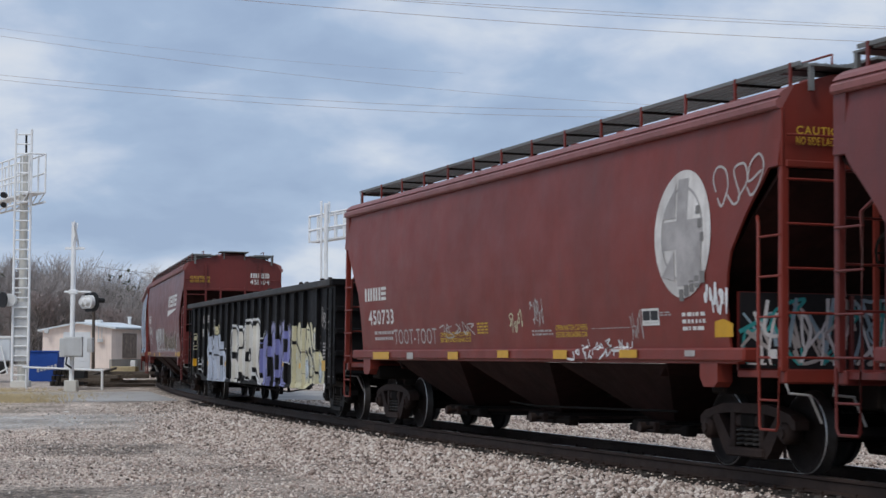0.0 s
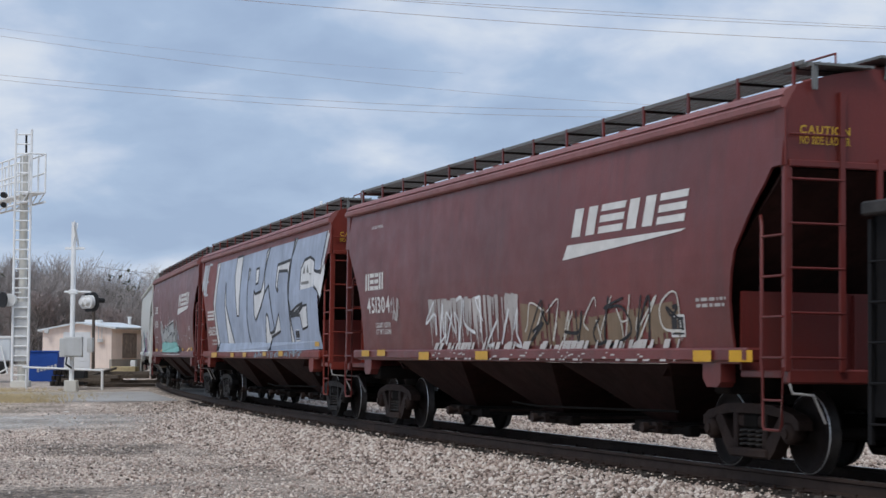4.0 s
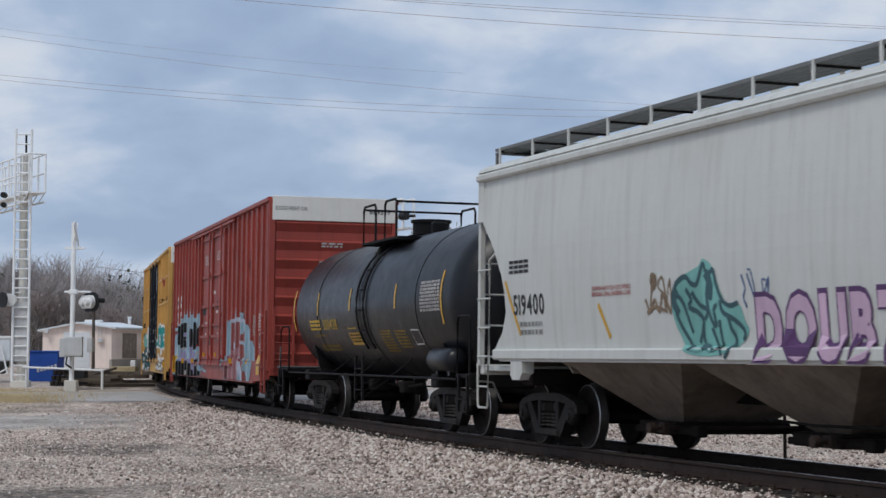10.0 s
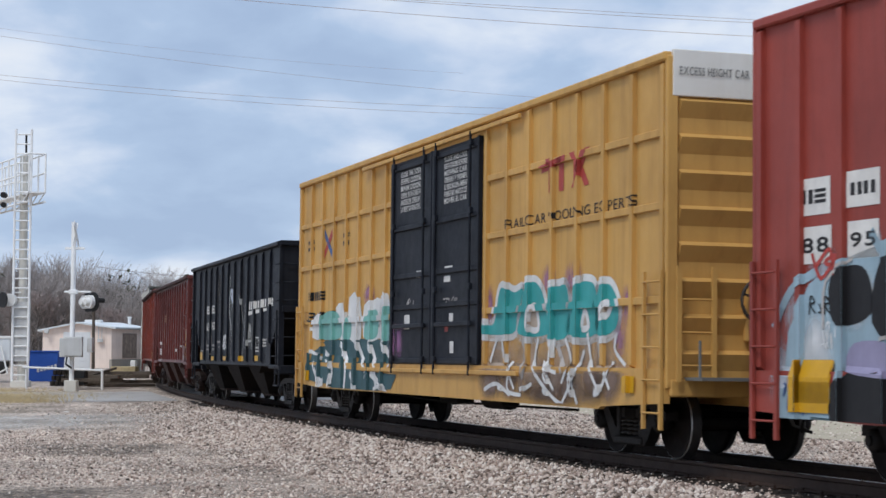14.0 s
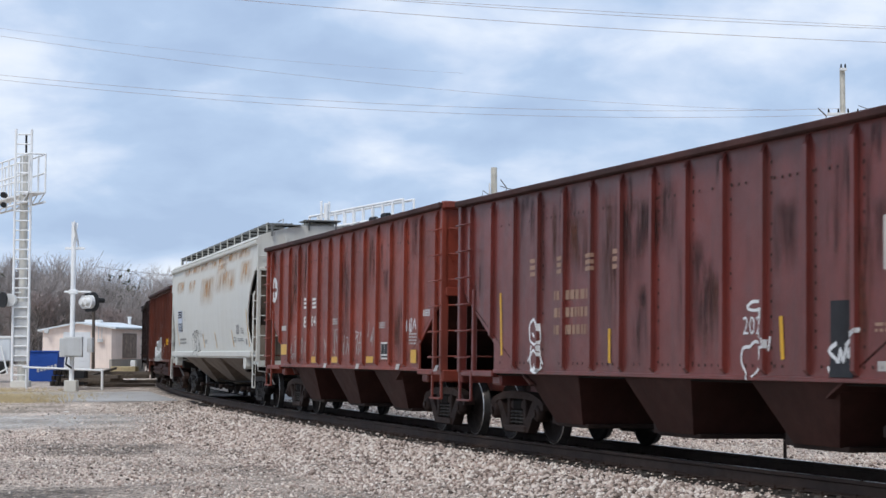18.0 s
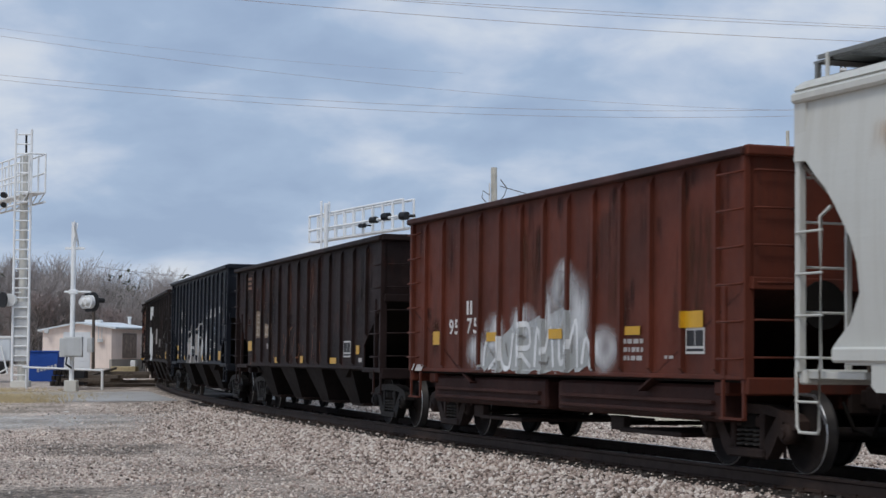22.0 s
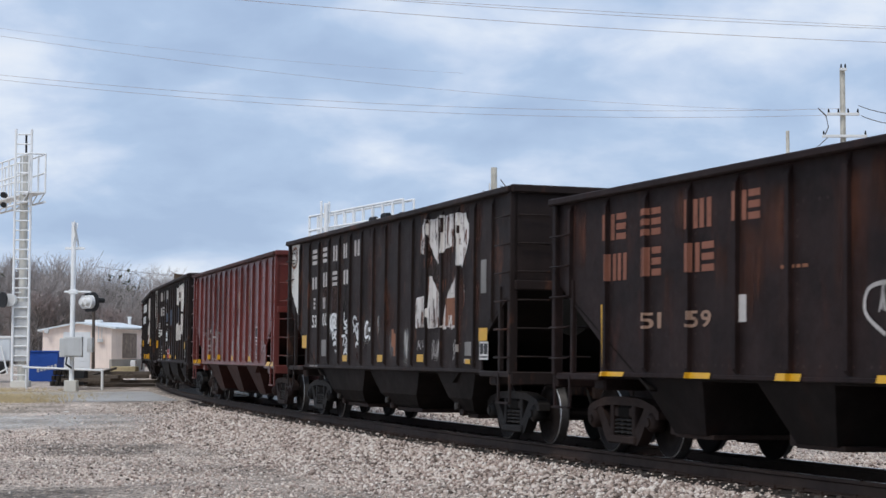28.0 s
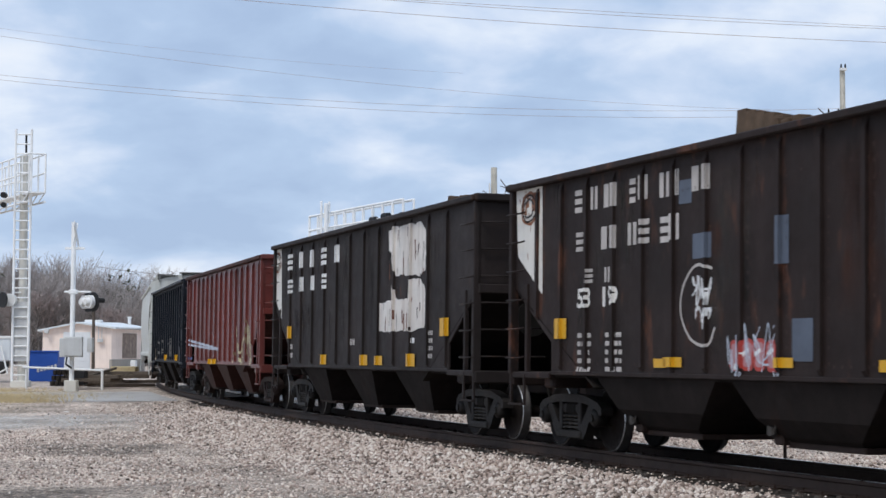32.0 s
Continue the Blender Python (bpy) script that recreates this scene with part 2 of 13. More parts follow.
BROWN_DIRT = (0.045, 0.032, 0.026)
M = dict(
    red=surface("oxide_red_paint", (0.190, 0.028, 0.018), 0.46, spec=0.28, var=0.16, scale=0.35, dirt=(0.10, 0.035, 0.027), dirt_amt=0.35, streak=0.35),
    red_b=surface("oxide_red_paint_dusty", (0.150, 0.025, 0.021), 0.40, spec=0.38, var=0.16, scale=0.4, dirt=(0.06, 0.028, 0.024), dirt_amt=0.4, streak=0.4, shift=1.0),
    red_roof=surface("paler_red_roof_paint", (0.24, 0.085, 0.078), 0.5, spec=0.4, var=0.15, dirt=BROWN_DIRT, streak=0.25),
    grey=surface("light_grey_paint", (0.62, 0.63, 0.60), 0.5, var=0.07, scale=0.5, dirt=(0.30, 0.28, 0.24), dirt_amt=0.35, streak=0.3),
    # dust plus the shade of chutes and end recesses, put into the colour
    grey_under=surface("dusty_shaded_grey_paint", (0.20, 0.165, 0.135), 0.8, var=0.3, spec=0.1, dirt=(0.09, 0.07, 0.055), dirt_amt=0.6, streak=0.6),
    grey_rusty=surface("rust_stained_white_paint", (0.60, 0.60, 0.56), 0.55, var=0.06, scale=0.5, dirt=(0.36, 0.33, 0.27), dirt_amt=0.3, streak=0.25),
    rust_stain=surface("orange_rust_stain", (0.40, 0.19, 0.07), 0.8, var=0.4, scale=1.5, streak=0.5, dirt=(0.52, 0.40, 0.26)),
    # red paint taken near black: shade under the car is in the colour
    red_under=surface("shaded_red_chute_paint", (0.028, 0.010, 0.008), 0.8, var=0.4, spec=0.1, dirt=(0.010, 0.007, 0.006), dirt_amt=0.6, streak=0.6),
    # rust and soot, with the shade around the bays mixed into the colour
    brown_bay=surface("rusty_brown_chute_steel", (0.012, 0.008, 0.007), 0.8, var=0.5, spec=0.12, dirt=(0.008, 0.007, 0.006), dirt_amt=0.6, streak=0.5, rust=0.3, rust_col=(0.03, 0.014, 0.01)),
    red_bay=surface("sooty_shaded_red_steel", (0.046, 0.016, 0.012), 0.7, var=0.4, spec=0.15, dirt=(0.028, 0.014, 0.011), dirt_amt=0.6, streak=0.5),
    red_chord=surface("sooty_red_edge_paint", (0.055, 0.02, 0.016), 0.7, var=0.4, dirt=(0.02, 0.015, 0.013), dirt_amt=0.5),
    spring=surface("greyish_coil_spring", (0.045, 0.040, 0.036), 0.6, 0.0, var=0.3),
    # pale ring that paints in the glint on the rim's outer corner
    rim=surface("bright_rim_glint", (0.50, 0.50, 0.50), 0.35, 0.8, var=0.15, scale=5.0),
    black=surface("weathered_black_paint", (0.006, 0.006, 0.007), 0.62, spec=0.12, var=0.3, dirt=(0.022, 0.019, 0.017), dirt_amt=0.3, streak=0.35),
    # paler than the sides: dust, plus light on the top edge painted in
    lit_dusty_chord=surface("lit_dusty_black_edge", (0.032, 0.030, 0.029), 0.6, spec=0.25, var=0.4, scale=2.0, dirt=(0.08, 0.068, 0.06), dirt_amt=0.4),
    blueblack=surface("blue_black_paint", (0.006, 0.008, 0.014), 0.55, spec=0.2, var=0.3, dirt=(0.022, 0.023, 0.027), dirt_amt=0.25, streak=0.4),
    tank=surface("glossy_black_tank_paint", (0.006, 0.007, 0.010), 0.34, spec=0.30, var=0.3, dirt=(0.018, 0.017, 0.017), dirt_amt=0.3, streak=0.2, bump=0.05),
    brown=surface("sooty_brown_steel", (0.017, 0.0078, 0.0068), 0.68, spec=0.18, var=0.45, scale=1.6, dirt=(0.011, 0.008, 0.008), dirt_amt=0.55, streak=0.5, rust=0.45, rust_col=(0.045, 0.016, 0.011)),
    brown_b=surface("sooty_black_brown_steel", (0.021, 0.013, 0.0115), 0.68, spec=0.18, var=0.35, dirt=(0.015, 0.011, 0.010), dirt_amt=0.5, streak=0.5, rust=0.4, rust_col=(0.14, 0.055, 0.03), shift=2.0),
    brown_c=surface("sooty_grey_brown_steel", (0.022, 0.016, 0.015), 0.68, spec=0.2, var=0.35, dirt=(0.016, 0.013, 0.012), dirt_amt=0.5, streak=0.55, rust=0.2, rust_col=(0.10, 0.05, 0.03), shift=4.0),
    orange=surface("rust_orange_steel", (0.112, 0.026, 0.013), 0.65, spec=0.2, var=0.25, dirt=(0.05, 0.025, 0.02), dirt_amt=0.45, streak=0.5, shift=3.0),
    oldred=surface("worn_red_hopper_paint", (0.225, 0.042, 0.024), 0.45, spec=0.3, var=0.24, dirt=(0.05, 0.03, 0.028), dirt_amt=0.4, streak=0.5, shift=5.0),
    oldred_b=surface("faded_maroon_hopper_paint", (0.142, 0.028, 0.022), 0.38, spec=0.42, var=0.22, dirt=(0.05, 0.03, 0.028), dirt_amt=0.4, streak=0.55, shift=6.0),
    box_red=surface("boxcar_red_paint", (0.31, 0.058, 0.043), 0.48, spec=0.26, var=0.18, scale=0.4, dirt=(0.09, 0.03, 0.028), dirt_amt=0.3, streak=0.3, shift=7.0),
    yellow=surface("boxcar_yellow_paint", (0.60, 0.35, 0.105), 0.55, var=0.1, scale=0.4, dirt=(0.26, 0.13, 0.04), dirt_amt=0.35, streak=0.35),
    white=surface("white_paint", (0.72, 0.71, 0.67), 0.6, var=0.06, dirt=(0.45, 0.4, 0.33), dirt_amt=0.3, streak=0.2),
    steel=surface("cast_steel_dark", (0.012, 0.010, 0.009), 0.65, 0.0, var=0.4, dirt=(0.026, 0.018, 0.014), dirt_amt=0.5, scale=3.0, bump=0.3),
    steel_rust=surface("cast_steel_rusty", (0.030, 0.017, 0.013), 0.75, 0.0, var=0.35, dirt=(0.03, 0.022, 0.019), dirt_amt=0.5, scale=3.0, bump=0.3),
    wheel=surface("wheel_plate_steel", (0.010, 0.008, 0.0075), 0.7, 0.0, spec=0.12, var=0.3, dirt=(0.022, 0.014, 0.011), dirt_amt=0.5, scale=3.0),
    tread=surface("polished_wheel_tread", (0.035, 0.031, 0.029), 0.5, 0.4, var=0.3, scale=6.0, bump=0.05),
    # blacker than dirt alone: shade beneath the cars is put into both colours
    under=surface("grimy_underframe_paint", (0.010, 0.009, 0.008), 0.9, var=0.35, spec=0.08, dirt=(0.018, 0.014, 0.012), dirt_amt=0.4),
    grime_shade=surface("shaded_grimy_steel", (0.012, 0.010, 0.009), 0.9, var=0.35, spec=0.08, dirt=(0.024, 0.016, 0.012), dirt_amt=0.4, streak=0.4),
    galv_dull=surface("dull_grey_steel_bar", (0.30, 0.29, 0.28), 0.6, 0.0, var=0.2),
    grate=surface("galvanised_grating", (0.17, 0.175, 0.17), 0.6, 0.2, var=0.2),
    chrome=surface("galvanised_steel", (0.52, 0.53, 0.54), 0.45, 0.5, var=0.1),
    galv=surface("galvanised_signal_steel", (0.88, 0.89, 0.89), 0.5, 0.0, var=0.08, scale=2.0),
    reflect=surface("yellow_reflector", (0.60, 0.33, 0.02), 0.35, var=0.08, scale=4.0),
    decal_white=surface("white_stencil_paint", (0.70, 0.69, 0.66), 0.6, var=0.12, scale=3.0, dirt=(0.35, 0.3, 0.27), dirt_amt=0.3),
    decal_yellow=surface("yellow_stencil_paint", (0.60, 0.38, 0.05), 0.6, var=0.12, scale=3.0),
    yellow_worn=surface("worn_yellow_stencil_paint", (0.30, 0.19, 0.03), 0.6, var=0.3, scale=3.0),
    decal_black=surface("black_stencil_paint", (0.03, 0.03, 0.032), 0.6, var=0.2),
)

# ---- the line: where its middle runs, u metres back along it ----
ALPHA, BEND0, BEND_RAMP, BEND, CANT = 0.4113852, -16.6406, 22.7806, 0.00266644, 0.0126254
U_LO, U_HI, DU = -420.0, 520.0, 0.5
_u = np.arange(U_LO, U_HI + DU, DU)
_g = np.clip(_u, None, 125.0) - BEND0
_phi = ALPHA - BEND * np.where(_g < 0, 0, np.where(_g < BEND_RAMP, _g * _g / (2 * BEND_RAMP), _g - BEND_RAMP / 2))
_x, _y = np.cumsum(-np.sin(_phi)) * DU, np.cumsum(np.cos(_phi)) * DU
_i0 = int(round(-U_LO / DU))
_x, _y = _x - _x[_i0] + 11.0968, _y - _y[_i0] + 4.8413


def line(u):
    """Middle of the line and its heading (left of the y axis) u metres back."""
    return float(np.interp(u, _u, _x)), float(np.interp(u, _u, _y)), float(np.interp(u, _u, _phi))


def beside(u, d, z=0.0):
    """A point d metres to the camera's side of the middle of the line."""
    x, y, f = line(u)
    return Vector((x - d * math.cos(f), y - d * math.sin(f), z))


SPEED_T = np.linspace(0, 32, 7)
SPEED_V = np.array([9.869, 10.266, 10.690, 10.589, 11.113, 11.251, 11.383])
_st = np.linspace(-1, 33, 3401)
_sv = np.cumsum(np.interp(_st, SPEED_T, SPEED_V)) * 0.01
_sv = _sv - np.interp(0, _st, _sv)


def run(t):
    """How far the train has come by t seconds."""
    return float(np.interp(t, _st, _sv))


# ---- trucks ----
AXLE, RADIUS = 0.895, 0.457


def wheelset_mesh():
    b = Mesh()
    b.lathe_y([(0.075, -0.97), (0.075, 0.97)], 0, 0, 12)
    for s in (1, -1):
        prof = [(0.0, 0.86), (0.10, 0.86), (0.12, 0.80), (0.30, 0.775), (0.385, 0.80), (0.40, 0.82), (0.441, 0.82), (0.453, 0.812), (0.460, 0.735), (0.487, 0.72), (0.487, 0.695), (0.455, 0.685), (0.39, 0.69), (0.30, 0.735), (0.12, 0.70), (0.0, 0.68)]
        mats = [0, 0, 0, 0, 0, 0, 2, 1, 1, 1, 0, 0, 0, 0, 0]
        b.lathe_y([(r, s * y) for r, y in prof], 0, 0, 36, mats=mats)
    return b.done("wheelset")


def side_frame_mesh():
    b = Mesh()
    y0, y1 = -0.09, 0.09
    top = [(-1.10, 0.50), (-1.10, 0.60), (-0.98, 0.67), (-0.55, 0.76), (0, 0.78), (0.55, 0.76), (0.98, 0.67), (1.10, 0.60), (1.10, 0.50), (0.98, 0.50),
           (0.94, 0.58), (0.85, 0.58), (0.78, 0.62), (0.42, 0.66), (-0.42, 0.66), (-0.78, 0.62), (-0.85, 0.58), (-0.94, 0.58), (-0.98, 0.50)]
    n = len(top)
    b.prism_y(top, y0, y1)
    for s in (1, -1):
        b.prism_y([(s * 0.84, 0.62), (s * 0.66, 0.63), (s * 0.40, 0.36), (s * 0.28, 0.27), (s * 0.28, 0.15), (s * 0.46, 0.15), (s * 0.56, 0.24)], y0 + 0.01, y1 - 0.01)
        b.box(s * 0.28, s * 0.39, y0 + 0.01, y1 - 0.01, 0.22, 0.67, 0.012)
        b.lathe_y([(0.0, -0.13), (0.09, -0.13), (0.125, -0.09), (0.125, 0.06), (0, 0.06)], s * AXLE, RADIUS, 14)
        b.tube([(s * AXLE, -0.13, RADIUS), (s * AXLE, -0.155, RADIUS)], 0.06, 8)
    b.box(-0.42, 0.42, y0 - 0.02, y1 + 0.02, 0.15, 0.26, 0.02)
    b.box(-0.30, 0.30, -0.06, 0.06, 0.50, 0.64, 0.02)
    return b.done("side_frame")


def spring_mesh():
    b = Mesh()
    for cx in (-0.19, 0.0, 0.19):
        pts = [(cx + 0.075 * math.cos(a), 0.075 * math.sin(a), 0.26 + 0.24 * a / (2 * math.pi * 4.5)) for a in np.linspace(0, 2 * math.pi * 4.5, 40)]
        b.tube(pts, 0.018, 5)
    return b.done("spring_set")


def bolster_mesh():
    b = Mesh()
    b.box(-0.18, 0.18, -1.05, 1.05, 0.48, 0.66, 0.03)
    for s in (1, -1):
        b.box(s * 0.40, s * 0.48, -0.8, 0.8, 0.34, 0.46, 0.02)
        for e in (1, -1):
            b.box(s * 0.42, s * 0.50, e * 0.66, e * 0.80, 0.30, 0.58, 0.02)
    b.tube([(0, 0, 0.64), (0, 0, 0.86)], 0.2, 14)
    return b.done("truck")


TRUCK = dict(wheelset=wheelset_mesh(), side_frame=side_frame_mesh(), spring=spring_mesh(), bolster=bolster_mesh())
TRUCK["wheelset"].materials.append(M["wheel"])
TRUCK["wheelset"].materials.append(M["tread"])
TRUCK["wheelset"].materials.append(M["rim"])
TRUCK["spring"].materials.append(M["spring"])
TRUCK["bolster"].materials.append(M["under"])
FRAME_BY = {}
TRAIN = []


def add_trucks(car, tc, frame_mat):
    """Two trucks with their wheelsets, side frames and springs under a car."""
    if frame_mat not in FRAME_BY:
        me = TRUCK["side_frame"].copy()
        me.materials.append(M[frame_mat])
        FRAME_BY[frame_mat] = me
    trucks = []
    for s in (1, -1):
        tr = part("truck", TRUCK["bolster"], None, car, m=pose(s * tc / 2, 0, 0))
        wheels = []
        for e in (1, -1):
            part("side_frame", FRAME_BY[frame_mat], None, tr, m=pose(0, -0.98 * e, 0, 0, 0, 0 if e > 0 else 180))
            part("spring_set", TRUCK["spring"], None, tr, "row of coil springs", m=pose(0, -0.98 * e, 0))
            wheels.append(part("wheelset", TRUCK["wheelset"], None, tr, "steel wheels with a bright glint ring on the rim", m=pose(e * AXLE, 0, RADIUS)))
        trucks.append((tr, s * tc / 2, wheels))
    return trucks


def coupler_parts(car, half, z=0.86, mat="steel_rust"):
    for s in (1, -1):
        b = Mesh()
        b.box(s * (half - 0.35), s * (half + 0.30), -0.075, 0.075, z - 0.09, z + 0.09, 0.02)
        b.box(s * (half + 0.22), s * (half + 0.52), -0.16, 0.12, z - 0.16, z + 0.16, 0.05)
        b.box(s * (half - 0.05), s * (half + 0.02), -0.22, 0.22, z - 0.2, z + 0.2, 0.03)
        part("coupler", b, M[mat], car)
        b = Mesh()
        b.tube([(s * (half + 0.1), -0.35, z - 0.05), (s * (half + 0.3), -0.33, z - 0.35), (s * (half + 0.5), -0.2, z - 0.42)], 0.022, 6)
        part("air_hose", b, M["under"], car)


def ladder(b, x0, x1, y, z0, z1, step=0.38, r=0.014, post=0.03):
    for x in (x0, x1):
        b.box(x - post, x + post, y - 0.02, y + 0.02, z0, z1)
    z = z0 + 0.2
    while z < z1 - 0.05:
        b.tube([(x0, y - 0.02, z), (x1, y - 0.02, z)], r, 5)
        z += step


def ladder_across(b, x, y0, y1, z0, z1, step=0.38, r=0.014, post=0.03):
    for y in (y0, y1):
        b.box(x - 0.02, x + 0.02, y - post, y + post, z0, z1)
    z = z0 + 0.2
    while z < z1 - 0.05:
        b.tube([(x, y0, z), (x, y1, z)], r, 5)
        z += step


def sheet(b, outline, yz, t=0.03, n_z=8):
    """A side sheet: outline(z) gives its ends (x0, x1) at height z; yz(z) its distance out."""
    zs = outline["zs"]
    vs = []
    for z in zs:
        x0, x1 = outline["ends"](z)
        y = yz(z)
        vs += [(x0, y, z), (x1, y, z), (x0, y - math.copysign(t, y), z), (x1, y - math.copysign(t, y), z)]
    fs = []
    for i in range(len(zs) - 1):
        a, c = 4 * i, 4 * (i + 1)
        fs += [(a, a + 1, c + 1, c), (a + 3, a + 2, c + 2, c + 3), (a, c, c + 2, a + 2), (a + 1, a + 3, c + 3, c + 1)]
    k = 4 * (len(zs) - 1)
    fs += [(0, 2, 3, 1), (k, k + 1, k + 3, k + 2)]
    b.add(vs, fs)


# ---- covered hopper ----
def covered_side(z):
    """Half width of a covered hopper at height z."""
    t = (z - 1.38) / 2.65
    return 1.515 + 0.085 * math.sin(math.pi * min(1, max(0, t)))


# how far the side is cut back from the end of the car, by height
CUT_Z = (1.40, 1.50, 1.65, 1.95, 2.25, 2.50, 2.86, 3.05, 3.20, 3.36)
CUT_X = (1.20, 1.21, 1.22, 1.22, 1.16, 1.06, 0.74, 0.55, 0.38, 0.24)
CUT_X_FLARED = (0.66, 0.80, 1.02, 1.22, 1.20, 1.10, 0.82, 0.64, 0.44, 0.26)


def arch(e, z1):
    """Outline of a covered hopper's roof, from eave to eave."""
    return [(e, z1), (1.38, z1 + 0.235), (0.95, z1 + 0.36), (0.45, z1 + 0.45), (-0.45, z1 + 0.45), (-0.95, z1 + 0.36), (-1.38, z1 + 0.235), (-e, z1)]


def covered_hopper(label, tc, paint, roof_paint, under, half=8.55, flared=False):
    car = thing("covered_hopper", label, "freight car", "cars of the train")
    z0, z1, zc = 1.40, 4.02, 3.37
    cut = CUT_X_FLARED if flared else CUT_X

    def ends(z):
        # full length above, cut back below by a slant that runs into an arc
        e = half - 0.03 if z > zc - 0.005 else half - float(np.interp(z, CUT_Z, cut))
        return -e, e

    for s in (-1, 1):
        b = Mesh()
        sheet(b, dict(zs=[*CUT_Z, zc, 3.6, 3.82, z1], ends=ends), lambda z: s * covered_side(z))
        part("side_sheet", b, M[paint], car)
        b = Mesh()
        b.box(-half + 0.75, half - 0.75, s * 1.40, s * 1.60, 1.25, 1.41, 0.025)
        b.box(-half + 0.95, half - 0.95, s * 1.46, s * 1.565, 1.225, 1.26, 0.01)
        part("side_sill", b, M[paint], car)
        # rolled eave that overhangs the side
        b = Mesh()
        pr = [(1.49, z1 - 0.03), (1.575, z1 - 0.03), (1.60, z1 - 0.005), (1.60, z1 + 0.055), (1.575, z1 + 0.08), (1.545, z1 + 0.083), (1.545, z1 + 0.10), (1.572, z1 + 0.108), (1.53, z1 + 0.16), (1.44, z1 + 0.215), (1.30, z1 + 0.25), (1.30, z1 + 0.15), (1.48, z1)]
        b.prism_x([(s * y, z) for y, z in pr], -half + 0.02, half - 0.02)
        part("eave", b, M[roof_paint], car)
    b = Mesh()
    pr = [(-1.34, z1 + 0.235), (-0.95, z1 + 0.36), (-0.45, z1 + 0.45), (0.45, z1 + 0.45), (0.95, z1 + 0.36), (1.34, z1 + 0.235), (1.34, z1 + 0.15), (-1.34, z1 + 0.15)]
    b.prism_x(pr, -half + 0.03, half - 0.03)
    part("roof", b, M[roof_paint], car)
    b = Mesh()
    b.box(-half + 0.3, half - 0.3, -0.34, 0.40, z1 + 0.45, z1 + 0.55, 0.03)
    for k in range(9):
        x = -half + 1.6 + k * (2 * half - 3.2) / 8
        b.box(x - 0.03, x + 0.03, -0.40, 0.46, z1 + 0.46, z1 + 0.575)
    part("hatch_cover", b, M[roof_paint], car, "long trough hatch cover with clamp bars")
    for s in (-1, 1):
        # upper end sheet and slope sheet
        b = Mesh()
        b.prism_x([(1.52, zc)] + arch(1.515, z1) + [(-1.52, zc)], s * (half - 0.06), s * (half - 0.015))
        b.box(s * (half - 0.03), s * (half + 0.03), -1.5, 1.5, zc - 0.02, zc + 0.06, 0.012)
        part("end_sheet", b, M[paint], car)
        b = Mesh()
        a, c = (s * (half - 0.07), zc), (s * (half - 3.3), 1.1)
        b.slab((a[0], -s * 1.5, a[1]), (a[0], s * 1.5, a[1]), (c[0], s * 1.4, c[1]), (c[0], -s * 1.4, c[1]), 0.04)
        # darker than the sides, so the recess's shade is partly in the paint
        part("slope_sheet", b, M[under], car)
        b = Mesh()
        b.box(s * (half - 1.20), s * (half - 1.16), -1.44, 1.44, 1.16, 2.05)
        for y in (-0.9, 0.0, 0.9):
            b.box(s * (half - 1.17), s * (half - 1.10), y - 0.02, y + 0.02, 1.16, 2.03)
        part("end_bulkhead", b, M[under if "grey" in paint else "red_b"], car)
        # end platform with its bolster, end sill and posts
        b = Mesh()
        b.box(s * (half - 3.0), s * (half - 0.05), -0.32, 0.32, 0.74, 1.10, 0.02)
        b.box(s * (tc / 2 - 0.18), s * (tc / 2 + 0.18), -1.42, 1.42, 0.88, 1.12, 0.03)
        part("centre_sill", b, M["grime_shade"], car, "grimy centre sill and bolster, blackened with under-car shade")
        b = Mesh()
        b.box(s * (half - 1.15), s * (half - 0.02), -1.46, 1.46, 1.08, 1.16, 0.01)
        b.box(s * (half - 0.14), s * half, -1.50, 1.50, 1.02, 1.18, 0.02)
        part("end_sill", b, M[paint], car)
        for e in (-1, 1):
            b = Mesh()
            b.box(s * (half - 0.085), s * half, e * 1.45, e * 1.545, 1.15, zc, 0.012)
            b.box(s * (half - 0.22), s * (half + 0.004), e * 1.515, e * 1.55, zc - 0.01, z1 - 0.02, 0.008)
            part("corner_post", b, M[paint], car)
            b = Mesh()
            b.prism_y([(s * (half - 1.86), 1.24), (s * (half - 1.42), 1.24), (s * (half - 1.42), 1.02), (s * (half - 1.5), 0.96), (s * (half - 1.76), 0.96), (s * (half - 1.86), 1.06)], e * 1.38, e * 1.57)
            part("jacking_bracket", b, M[paint], car)
            # side ladder: a thin stile, its rungs to the corner post, and the stirrup below
            b = Mesh()
            x, y = half - 0.50, e * 1.55
            b.tube([(s * (x - 0.12), e * 1.50, 2.86), (s * x, y, 2.76), (s * x, y, 1.16)], 0.022, 6)
            for k in range(4):
                z = 1.30 + 0.44 * k
                b.tube([(s * (x - 0.03), y, z), (s * (half - 0.03), y, z)], 0.015, 5)
            part("ladder", b, M[paint], car)
            b = Mesh()
            b.tube([(s * (x + 0.02), y, 1.22), (s * (x + 0.03), y, 0.56), (s * (x + 0.06), y, 0.52), (s * (half - 0.10), y, 0.52), (s * (half - 0.06), y, 0.58), (s * (half - 0.04), y, 1.2)], 0.018, 6)
            b.tube([(s * (x + 0.03), y, 0.84), (s * (half - 0.05), y, 0.84)], 0.015, 5)
            part("stirrup", b, M[paint], car)
            b = Mesh()
            b.box(s * (half + 0.0), s * (half + 0.045), e * 0.83, e * 0.89, 1.15, z1 + 0.16)
            for k in range(6):
                z = 1.30 + 0.48 * k
                b.tube([(s * (half + 0.04), e * 0.84, z), (s * (half + 0.04), e * 1.50, z)], 0.015, 5)
